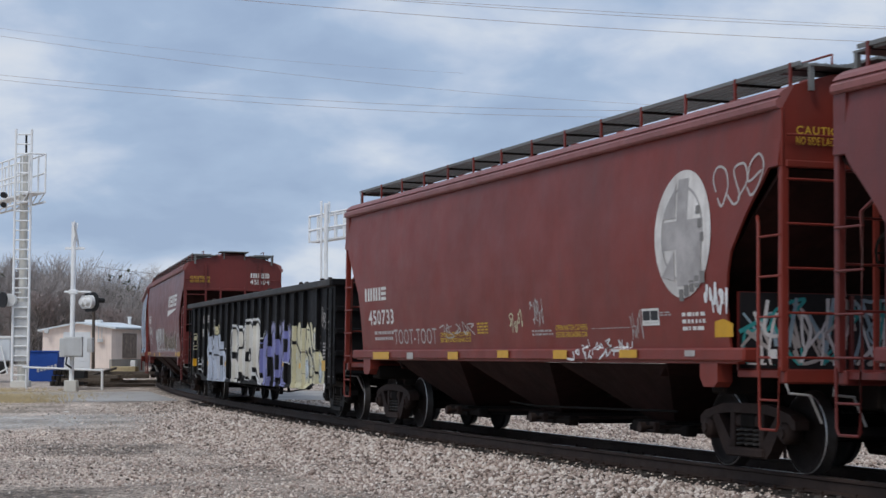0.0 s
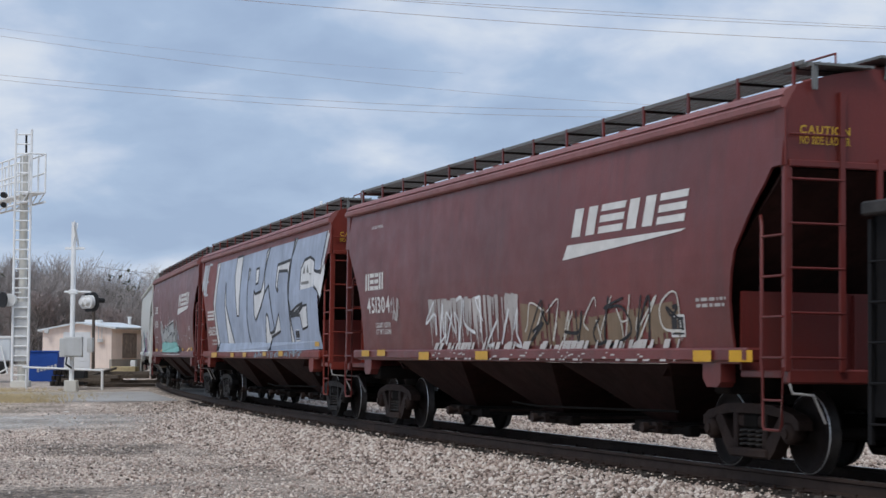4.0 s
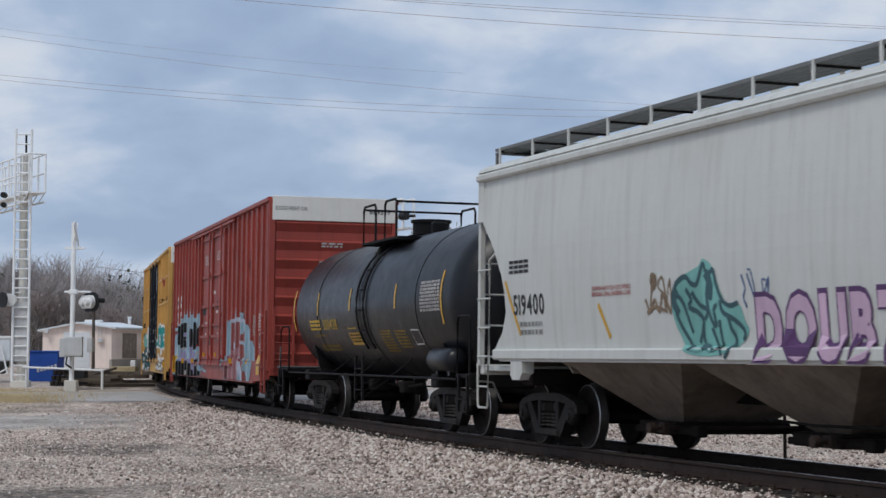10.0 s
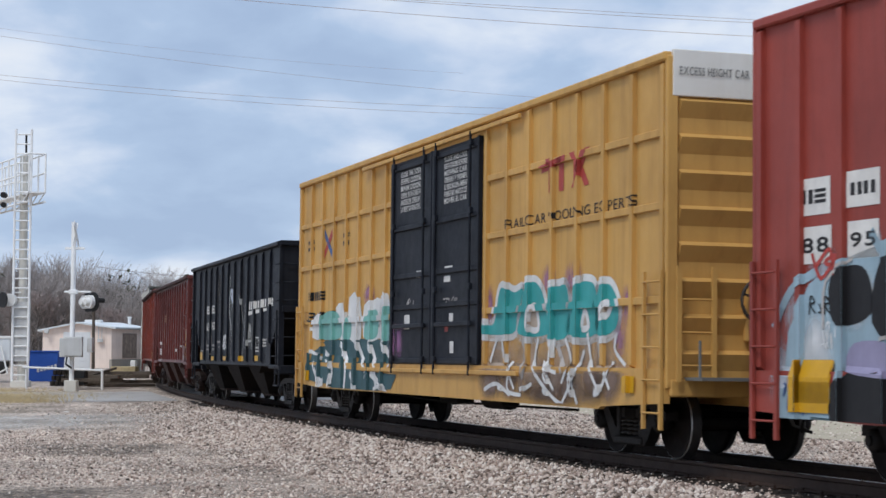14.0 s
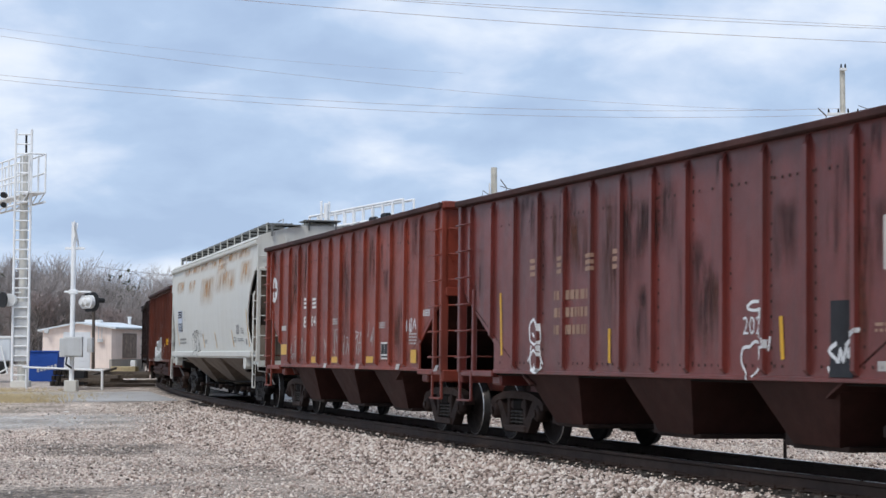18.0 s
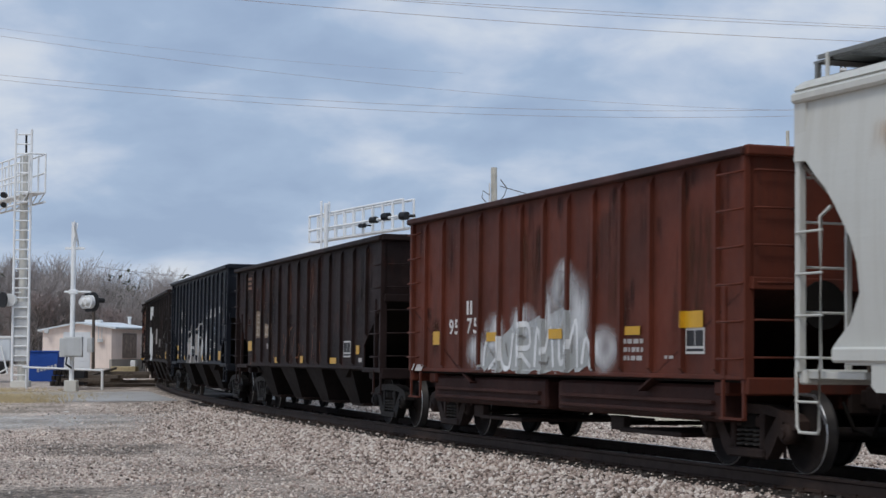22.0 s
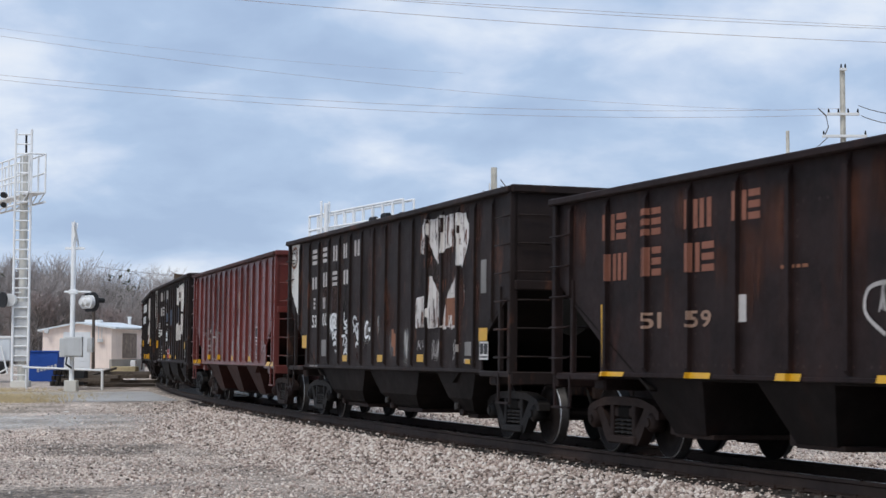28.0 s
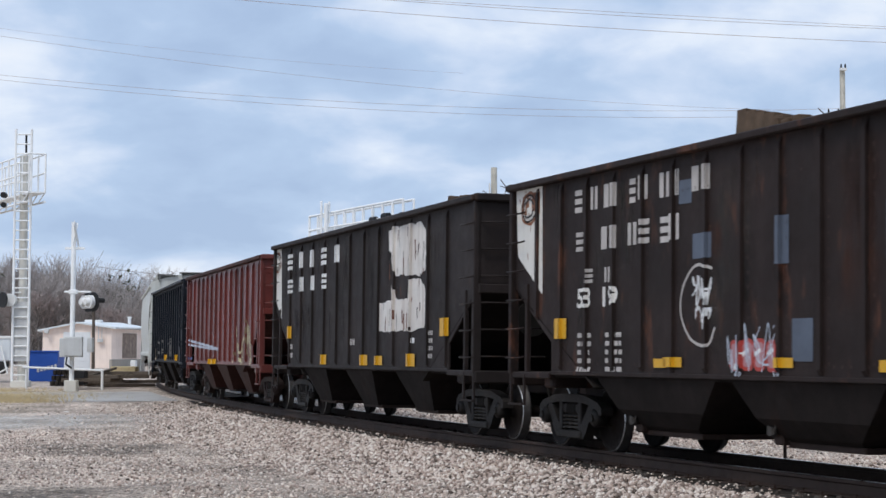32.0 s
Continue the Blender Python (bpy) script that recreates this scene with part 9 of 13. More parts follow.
def paint_car_11():
    car = paint_open(11, 6.9, 15, 0.46)
    for pts in ([(-4.05, 2.46), (-3.67, 2.71)], [(-3.07, 2.46), (-2.73, 2.70)], [(-2.09, 2.46), (-1.77, 2.69)], [(-1.22, 2.45), (-0.95, 2.71)]):
        name_blocks(car, pts, 1, "faded_mark")
    print_bars(car, [(-3.13, 1.50), (-1.84, 2.22)], 3, "faded_mark", 121)
    strokes(car, [[(-4.01, 1.56), (-4.01, 1.76), (-3.83, 1.84), (-3.67, 1.78), (-3.61, 1.55), (-3.74, 1.46), (-3.96, 1.51), (-4.01, 1.56)], [(-3.96, 1.46), (-3.99, 1.23), (-3.90, 1.10), (-3.78, 1.23), (-3.65, 1.10), (-3.59, 1.23), (-3.65, 1.46)], [(-3.92, 1.64), (-3.83, 1.59), (-3.72, 1.65)], [(-4.08, 1.23), (-3.90, 1.38), (-3.70, 1.38), (-3.52, 1.19)], [(-3.90, 1.11), (-3.74, 1.07), (-3.56, 1.15)]], "g_white", 0.045, 1, "graffiti_tag")
    words(car, "202", [(2.28, 1.56), (2.68, 1.76)], "g_white", 0.0, name="graffiti_tag")
    strokes(car, [[(2.37, 1.86), (2.48, 1.92), (2.68, 1.91), (2.61, 1.83), (2.41, 1.84), (2.37, 1.89)], [(2.75, 1.85), (2.73, 1.66)], [(2.42, 1.42), (2.28, 1.40), (2.24, 1.26), (2.35, 1.12), (2.42, 0.99)], [(2.42, 1.41), (2.57, 1.48), (2.73, 1.39), (2.68, 1.23), (2.50, 1.08)], [(2.73, 1.56), (2.68, 1.43), (2.80, 1.42), (2.77, 1.52)], [(2.88, 1.53), (2.84, 1.37)]], "g_white", 0.04, 1, "graffiti_tag")
    paint(car, "dark_panel", [box_of((4.11, 1.10), (4.56, 1.89))], "g_black", 0)
    strokes(car, [[(4.24, 1.45), (4.09, 1.37), (4.25, 1.26), (4.13, 1.14), (4.07, 1.21)], [(4.27, 1.24), (4.31, 1.39), (4.36, 1.26), (4.42, 1.42), (4.45, 1.30)], [(4.45, 1.30), (4.53, 1.46), (4.58, 1.57)], [(4.40, 1.42), (4.67, 1.60)]], "g_white", 0.05, 2, "graffiti_tag")
    for line_ in ([(-5.19, 2.26), (-5.12, 1.32)], [(-1.29, 1.67), (-1.28, 1.22)], [(3.11, 1.75), (3.15, 1.28)], [(5.85, 2.13), (5.87, 1.18)]):
        paint(car, "yellow_slash", ribbon(line_, 0.075), "reflect", 1, over_ribs=True)
    paint(car, "label_plate", [box_of((5.09, 2.17), (5.38, 2.71))], "chalk", 1)
    for k, pts in enumerate(([(-1.00, 1.93), (-0.21, 3.39)], [(-0.19, 2.43), (0.68, 3.50)], [(0.63, 1.10), (1.48, 2.78)], [(-0.61, 1.14), (0.12, 2.25)], [(2.93, 2.16), (3.49, 3.06)])):
        soft_patch(car, *span(pts), "soot_soft", "soot_patch", 40 + k)
    print_bars(car, [(4.94, 1.53), (5.52, 1.65)], 2, "faded_mark", 125)
    paint(car, "label_plate", [box_of((4.98, 1.17), (5.29, 1.27))], "chalk", 1)


def paint_car_12():
    car = paint_open(12, 6.92, 15, 0.46)
    x0, z0, x1, z1 = span([(-6.56, 2.52), (-5.95, 3.11)])
    paint(car, "round_emblem", [[((x0 + x1) / 2 + (x1 - x0) / 2 * math.cos(a), (z0 + z1) / 2 + (z1 - z0) / 2 * math.sin(a)) for a in np.linspace(0, 6.28, 28, endpoint=False)]], "g_white", 1)
    paint(car, "emblem_shape", [rect((x0 + x1) / 2 - 0.05, z0 + 0.12, (x0 + x1) / 2 + 0.05, z1 - 0.12), rect(x0 + 0.08, (z0 + z1) / 2 - 0.04, x1 - 0.08, (z0 + z1) / 2 + 0.04)], "oldred", 2)
    name_blocks(car, [(-3.26, 2.31), (-2.94, 2.54)], 1, "decal_white")
    name_blocks(car, [(-2.48, 2.30), (-2.09, 2.52)], 1, "decal_white")
    words(car, "8", [(-3.25, 1.91), (-2.92, 2.14)], "decal_white")
    words(car, "048", [(-2.52, 1.93), (-1.92, 2.14)], "decal_white")
    for k, pts in enumerate(([(-4.46, 1.21), (-3.83, 1.68)], [(-3.41, 1.24), (-2.99, 1.69)], [(-2.34, 1.29), (-1.96, 1.73)], [(-1.40, 1.31), (-1.09, 1.75)], [(-0.62, 1.30), (-0.15, 1.82)], [(0.25, 1.33), (0.67, 1.74)], [(1.16, 1.33), (1.65, 1.76)], [(2.08, 1.45), (2.57, 1.94)])):
        tag(car, pts, 2, "chalk", 130 + k, 0.035)
    tag(car, [(4.69, 1.72), (5.33, 1.97)], 5, "g_white", 140, 0.04)
    name_blocks(car, [(5.69, 1.98), (6.09, 2.09)], 3, "g_white")
    name_blocks(car, [(-0.65, 1.93), (-0.25, 2.05)], 3, "chalk")
    name_blocks(car, [(2.90, 1.81), (3.32, 1.92)], 3, "chalk")
    weight_box(car, (3.04, 1.24), (3.55, 1.55))
    print_bars(car, [(4.86, 1.48), (5.33, 1.70)], 4, "chalk", 141)
    reflectors(car, [((-5.39, 1.32), (-4.82, 1.55)), ((-2.41, 1.15), (-1.94, 1.28)), ((-0.64, 1.16), (-0.13, 1.28)), ((2.05, 1.17), (2.55, 1.29)), ((5.02, 1.18), (5.36, 1.41))])
    paint(car, "white_patch", [box_of((-1.31, 1.02), (-1.07, 1.14)), box_of((1.30, 1.04), (1.54, 1.15)), box_of((4.11, 1.06), (4.33, 1.16)), box_of((6.47, 1.03), (6.65, 1.15)), box_of((-5.40, 1.86), (-4.93, 1.97))], "chalk", 3)


def paint_car_13():
    car = CARS[13]
    side_of(car, "covered", 8.9)
    paint(car, "pale_panel", [box_of((-6.74, 2.03), (-5.60, 2.71))], "g_pale_blue", 0)
    name_blocks(car, [(-6.72, 2.47), (-5.69, 2.68)], 4, "decal_black")
    words(car, "852812", [(-6.59, 2.05), (-5.58, 2.31)], "decal_black")
    print_bars(car, [(-6.38, 1.60), (-4.83, 1.82)], 2, "decal_grey", 150)
    paint(car, "plate_frame", ribbon([*[(-5.16, 2.40), (-4.91, 2.40), (-4.93, 2.64), (-5.16, 2.64), (-5.16, 2.40)]], 0.015), "decal_grey", 1)
    strokes(car, [[(-3.20, 1.26), (-3.28, 1.69), (-3.15, 1.91), (-2.93, 1.92), (-2.79, 1.75), (-2.72, 1.38), (-2.88, 1.29)], [(-2.72, 1.71), (-2.72, 1.96), (-2.52, 2.02), (-2.37, 1.95), (-2.33, 1.77), (-2.50, 1.67), (-2.72, 1.73)], [(-2.57, 1.27), (-2.50, 1.44), (-2.33, 1.57), (-2.23, 1.44), (-2.28, 1.26)], [(-2.32, 1.83), (-2.23, 2.00), (-2.04, 2.02), (-1.99, 1.85), (-1.90, 1.50), (-1.90, 1.26)], [(-2.01, 1.79), (-1.90, 1.96), (-1.77, 2.03), (-1.72, 1.93), (-1.77, 1.74), (-1.57, 1.58), (-1.45, 1.41), (-1.50, 1.26)], [(-1.83, 1.66), (-1.72, 1.46), (-1.77, 1.26)], [(-2.59, 1.83), (-2.50, 1.86), (-2.48, 1.79)]], "decal_black", 0.03, 1)
    strokes(car, [[(-1.66, 1.96), (-1.59, 1.91)], [(-1.19, 2.01), (-1.14, 1.97)], [(-1.25, 1.89), (-1.05, 1.83)], [(-0.94, 1.93), (-0.79, 1.79)]], "decal_grey", 0.03, 1, "graffiti_tag")
    for line_ in ([(-7.08, 2.34), (-6.65, 1.60)], [(-0.76, 1.92), (-0.52, 1.50)], [(1.80, 1.92), (2.05, 1.49)], [(4.99, 1.95), (5.26, 1.51)], [(7.56, 2.45), (7.73, 1.94), (7.85, 1.51)]):
        paint(car, "yellow_slash", ribbon(line_, 0.075), "reflect", 1)
    paint(car, "label_plate", [box_of((5.84, 1.84), (6.30, 2.08))], "decal_grey", 1)
    print_bars(car, [(5.90, 1.87), (6.24, 2.06)], 4, "chalk", 152)
    print_bars(car, [(6.59, 1.83), (7.09, 1.99)], 3, "decal_grey", 153)
    print_bars(car, [(5.32, 1.62), (5.72, 1.77)], 4, "decal_grey", 154)
    print_bars(car, [(5.97, 1.64), (6.93, 1.73)], 2, "decal_grey", 155)
    print_bars(car, [(-0.39, 1.62), (0.11, 1.74)], 3, "decal_grey", 156)
    paint(car, "label_plate", [box_of((7.35, 1.56), (7.53, 1.71))], "decal_grey", 1)
    for k, (pts, seed) in enumerate((([(-1.52, 2.69), (1.71, 3.57)], 1), ([(1.62, 2.95), (5.77, 3.61)], 2), ([(6.13, 3.06), (8.29, 3.71)], 3), ([(-4.36, 3.14), (-2.51, 3.60)], 4), ([(1.71, 3.54), (3.96, 3.80)], 5), ([(-7.55, 3.22), (-5.27, 3.67)], 6))):
        soft_patch(car, *span(pts), "rust_soft", "rust_stain", 160 + seed)
    for k in range(7):
        soft_patch(car, -5.8 + k * 1.9, 3.72, -3.6 + k * 1.9, 4.02, "rust_soft", "rust_stain", 170 + k, 2)
    rng = random.Random(161)
    for k in range(14):
        x = -6.4 + k * 1.0 + rng.uniform(-0.2, 0.2)
        L = rng.uniform(0.5, 1.2)
        b = Mesh()
        b.add([(x, -1.558, 4.05), (x + L * 0.5, -1.558, 4.05), (x + L, -1.558, 4.05), (x, -1.546, 4.125), (x + L * 0.5, -1.546, 4.125), (x + L, -1.546, 4.125), (x, -1.476, 4.215), (x + L * 0.5, -1.476, 4.215), (x + L, -1.476, 4.215)],
              [(0, 1, 4, 3), (1, 2, 5, 4), (3, 4, 7, 6), (4, 5, 8, 7)])
        me = b.done("eave_rust")
        me.attributes.new("cover", "FLOAT", "POINT").data.foreach_set("value", [0.3, 1, 0.3, 0.1, 1, 0.1, 0, 0.8, 0])
        part("eave_rust", me, M["rust_soft"], car)


def paint_car_14():
    car = paint_open(14, 6.0, 13, 0.75)
    words(car, "95", [(-4.08, 1.66), (-3.61, 1.89)], "decal_white")
    words(car, "75", [(-3.23, 1.67), (-2.72, 1.90)], "decal_white")
    name_blocks(car, [(-3.27, 1.96), (-2.98, 2.18)], 1, "decal_white")
    rng = random.Random(170)
    field = [(-2.62, 1.10), (-2.50, 1.42), (-2.10, 1.66), (-1.70, 1.62), (-1.18, 1.82), (-0.75, 1.78), (-0.30, 1.90), (0.10, 1.86), (0.50, 1.95), (0.95, 1.92), (1.30, 1.85), (1.55, 1.60), (1.80, 1.15), (-0.17, 1.08)]
    paint(car, "graffiti_field", [ragged(field, rng, 0.12, 0.03)], "g_silver", 1, "rubbed silver graffiti", over_ribs=True)
    for k, pts in enumerate(([(-2.5, 1.3), (-1.5, 2.0)], [(-1.4, 1.5), (-0.2, 2.1)], [(-0.2, 1.4), (0.7, 2.45)], [(0.5, 1.3), (1.7, 2.5)], [(-3.3, 1.06), (-2.2, 1.7)], [(1.5, 1.06), (2.6, 1.75)], [(0.2, 1.9), (1.2, 2.7)])):
        soft_patch(car, *span(pts), "white_soft", "graffiti_smear", 170 + k, 2, cloud=True)
    strokes(car, [[(-2.45, 1.15), (-2.35, 1.5), (-2.0, 1.6), (-1.9, 1.3), (-2.2, 1.12)], [(-1.75, 1.6), (-1.65, 1.2), (-1.35, 1.15), (-1.2, 1.65)], [(-1.05, 1.15), (-1.0, 1.7), (-0.6, 1.75), (-0.55, 1.45), (-0.95, 1.4), (-0.5, 1.15)], [(-0.35, 1.15), (-0.25, 1.7), (0.0, 1.35), (0.25, 1.7), (0.35, 1.15)], [(0.55, 1.7), (0.6, 1.2), (0.9, 1.45), (1.15, 1.8), (1.2, 1.15)], [(1.35, 1.2), (1.5, 1.55), (1.75, 1.15)]], "g_white", 0.09, 3)
    strokes(car, [[(-2.15, 1.4), (-1.95, 1.28)], [(-1.5, 1.5), (-1.42, 1.3)], [(-0.85, 1.6), (-0.7, 1.58)], [(-0.1, 1.25), (0.1, 1.2), (0.2, 1.3)], [(1.0, 1.35), (1.05, 1.6)], [(-2.0, 1.2), (-1.9, 1.18)]], "smear", 0.04, 4)
    weight_box(car, (4.44, 1.34), (4.93, 1.65))
    print_bars(car, [(2.68, 1.21), (3.26, 1.53)], 3, "chalk", 172)
    print_bars(car, [(3.87, 1.25), (4.11, 1.32)], 1, "chalk", 173)
    reflectors(car, [((-4.85, 1.49), (-4.50, 1.71)), ((-2.31, 1.53), (-1.87, 1.67)), ((0.19, 1.55), (0.68, 1.69)), ((2.75, 1.58), (3.20, 1.69)), ((4.40, 1.65), (4.91, 1.85))])
    paint(car, "white_patch", [box_of((-6.15, 1.06), (-5.82, 1.17)), box_of((-5.70, 1.05), (-5.35, 1.16))], "chalk", 3)


def paint_car_15():
    car = paint_open(15, 7.25, 13, 1.22)
    for a, c in (((-4.80, 1.73), (-4.10, 2.37)), ((-3.72, 1.73), (-2.95, 2.05))):
        paint(car, "faded_panel", [ragged(box_of(a, c), random.Random(7), 0.12, 0.012)], "g_tan", 1)
    name_blocks(car, [(-4.64, 2.08), (-4.16, 2.30)], 2, "panel_letter")
    words(car, "522", [(-4.70, 1.78), (-4.12, 2.00)], "panel_letter", layer=3)
    words(car, "221", [(-3.66, 1.78), (-3.02, 2.00)], "panel_letter", layer=3)
    for k, line_ in enumerate(([(-0.92, 1.76), (-0.83, 1.88), (-0.60, 1.93)], [(-0.55, 1.38), (-0.41, 1.63), (-0.32, 1.80)], [(-1.56, 1.30), (-1.36, 1.54), (-1.26, 1.74)], [(0.03, 1.25), (0.20, 1.45), (0.26, 1.56)],
                               [(0.98, 1.22), (0.90, 1.52), (0.87, 1.90)], [(-1.27, 1.20), (-1.21, 1.64)], [(1.30, 1.20), (1.45, 1.55), (1.40, 1.75)], [(1.75, 1.15), (1.95, 1.50)], [(2.20, 1.18), (2.12, 1.60)], [(-2.62, 1.2), (-2.58, 1.5)])):
        strokes(car, [line_], "rust_mark", (0.02, 0.014, 0.024)[k % 3], 2, "scrape_mark")
    for k, (x, z) in enumerate(((0.25, 1.31), (-0.7, 1.22), (-2.9, 1.2), (1.6, 1.25), (-5.3, 1.25), (-4.9, 1.2), (-5.6, 2.1), (-4.2, 2.7))):
        soft_patch(car, x - 0.25, z - 0.13, x + 0.25, z + 0.15, "red_rust_soft", "stain", 560 + k, 1, 8, 6, cloud=True)
    for k in range(14):
        rng = random.Random(570 + k)
        x, z = rng.uniform(-6.0, 2.5), rng.uniform(1.2, 3.2)
        paint(car, "scrape_mark", ribbon([(x, z), (x + rng.uniform(-0.03, 0.03), z - rng.uniform(0.05, 0.2))], 0.03, 0.012), "rust_mark", 1)
    weight_box(car, (4.22, 1.27), (4.78, 1.59))
    reflectors(car, [((-5.73, 1.41), (-5.14, 1.65)), ((-2.42, 1.13), (-2.09, 1.26)), ((0.30, 1.14), (0.59, 1.29)), ((3.11, 1.14), (3.67, 1.26)), ((5.27, 1.33), (5.52, 1.50))])
    paint(car, "white_patch", [box_of((-3.43, 1.46), (-3.05, 1.58)), box_of((5.43, 1.18), (5.69, 1.26))], "chalk", 2)
    print_bars(car, [(-5.93, 2.88), (-5.46, 3.24)], 3, "faded_mark", 181)


def paint_car_16():
    car = paint_open(16, 6.85, 15, 0.52)
    name_blocks(car, [(-4.29, 2.45), (-3.82, 2.69)], 2, "decal_white")
    name_blocks(car, [(-3.22, 2.45), (-2.79, 2.69)], 2, "decal_white")
    words(car, "618", [(-4.31, 2.00), (-3.76, 2.23)], "decal_white")
    words(car, "384", [(-3.24, 2.01), (-2.73, 2.24)], "decal_white")
    for pts in ([(2.20, 2.45), (2.58, 2.61)], [(3.00, 2.45), (3.47, 2.61)], [(3.94, 2.46), (4.36, 2.62)], [(4.85, 2.46), (5.23, 2.63)]):
        name_blocks(car, pts, 1, "decal_white", 0.25)
    for pts in ([(2.11, 2.34), (2.16, 2.42), (2.58, 2.43), (2.54, 2.36)], [(2.92, 2.36), (2.96, 2.44), (3.49, 2.44), (3.43, 2.37)], [(3.88, 2.38), (3.90, 2.45), (4.43, 2.45), (4.39, 2.39)]):
        paint(car, "name_stripe", [pts], "decal_white")
    polys = [[(-1.79, 1.54), (-1.77, 1.85), (-1.43, 1.90), (-1.15, 1.93), (-1.06, 1.99), (-0.95, 2.17), (-0.88, 1.98), (-1.03, 1.90), (-1.28, 1.84), (-1.43, 1.73), (-1.39, 1.50), (-0.92, 1.45), (-0.88, 1.37), (-1.43, 1.37), (-1.61, 1.16), (-1.32, 1.06), (-1.75, 1.05)], [(-1.03, 1.84), (-0.92, 1.80), (-0.88, 1.57), (-0.63, 1.52), (-0.70, 1.45), (-1.03, 1.51)],
             [(0.17, 1.46), (0.22, 1.67), (0.33, 1.87), (0.48, 2.02), (0.79, 2.16), (0.82, 2.12), (0.57, 1.98), (0.46, 1.77), (0.59, 1.56), (0.46, 1.44), (0.22, 1.53)], [(0.24, 1.08), (0.26, 1.25), (0.46, 1.27), (0.51, 1.08)], [(1.33, 1.09), (1.31, 1.16), (1.71, 1.17), (1.38, 1.08)], [(-0.43, 1.53), (-0.32, 1.45), (-0.05, 1.17), (-0.16, 1.16), (-0.39, 1.35)]]
    for k, pts in enumerate(((-2.6, 1.05, -1.5, 1.95), (-1.7, 1.05, -0.7, 2.1), (0.0, 1.05, 0.9, 2.2), (0.7, 1.1, 1.8, 1.9), (1.9, 1.1, 2.65, 2.1))):
        soft_patch(car, *pts, "white_soft", "graffiti_smear", 540 + k, 3, 14, 10, cloud=True)
    paint(car, "graffiti_letter", flakes(polys, random.Random(196), 0.12), "chalk", 2, "smeared white graffiti", over_ribs=True)
    polys = [[(-2.19, 1.55), (-1.84, 1.56), (-1.75, 1.05), (-2.33, 1.05), (-2.26, 1.31)], [(-1.01, 1.24), (-0.36, 1.32), (-0.05, 1.16), (0.01, 1.07), (-1.01, 1.06)], [(0.26, 1.47), (0.46, 1.53), (0.77, 1.48), (0.82, 1.25), (0.71, 1.14), (0.30, 1.29)], [(1.22, 1.72), (1.33, 1.78), (1.44, 1.69), (1.42, 1.52), (1.27, 1.51)], [(1.27, 1.44), (1.71, 1.46), (1.73, 1.19), (1.27, 1.18)], [(0.86, 1.08), (0.91, 1.52), (1.13, 1.79), (1.18, 1.45), (1.17, 1.09)], [(-2.48, 1.05), (-2.68, 1.12), (-2.59, 1.35), (-2.30, 1.53), (-2.22, 1.35), (-2.37, 1.05)], [(2.00, 1.78), (2.16, 1.94), (2.22, 1.77), (2.16, 1.58), (2.04, 1.61)], [(2.27, 1.77), (2.38, 1.93), (2.44, 1.87), (2.36, 1.74)], [(2.40, 2.03), (2.45, 2.15), (2.62, 2.07), (2.60, 1.86), (2.51, 1.83)]]
    paint(car, "graffiti_smear", flakes(polys, random.Random(197), 0.2), "smear", 1, "rubbed pale graffiti", over_ribs=True)
    strokes(car, [[(-2.62, 1.57), (-2.48, 1.61), (-2.11, 1.64), (-1.99, 1.82), (-1.81, 1.99), (-1.59, 2.15), (-1.34, 2.23)], [(-0.03, 2.05), (0.21, 2.13), (0.53, 2.21), (0.79, 2.24)], [(1.09, 2.31), (1.24, 2.20), (1.38, 2.06), (1.53, 1.91), (1.67, 1.92)], [(1.67, 1.88), (1.69, 1.52), (1.71, 1.19)], [(0.01, 1.96), (0.04, 1.53), (0.01, 1.25)], [(0.88, 1.73), (0.91, 1.45), (0.86, 1.15)], [(1.09, 2.07), (1.15, 1.90), (1.24, 1.93)]], "chalk", 0.05, 2)
    strokes(car, [[(0.73, 1.91), (0.79, 1.80)], [(0.69, 1.80), (0.71, 1.63)], [(0.86, 1.70), (0.89, 1.52)], [(2.20, 1.77), (2.16, 1.58), (2.22, 1.42)], [(2.16, 1.47), (2.65, 1.47)], [(2.20, 1.44), (2.65, 1.44)], [(2.22, 1.40), (2.47, 1.36), (2.60, 1.32), (2.40, 1.33)], [(2.38, 1.67), (2.42, 1.51), (2.51, 1.64), (2.56, 1.47)], [(2.38, 1.25), (2.47, 1.31), (2.60, 1.26), (2.47, 1.19), (2.49, 1.08)], [(2.22, 1.35), (2.27, 1.20)], [(2.00, 1.57), (2.04, 1.51)]], "g_white", 0.035, 3)
    for k, pts in enumerate(([(-2.48, 1.05), (-0.79, 1.61)], [(-1.99, 1.24), (-0.88, 1.94)], [(0.13, 1.08), (1.78, 1.52)], [(0.22, 1.25), (0.91, 1.94)], [(1.15, 1.32), (1.64, 1.92)], [(1.93, 1.25), (2.60, 1.51)])):
        soft_patch(car, *span(pts), "smear_soft", "graffiti_smear", 190 + k)
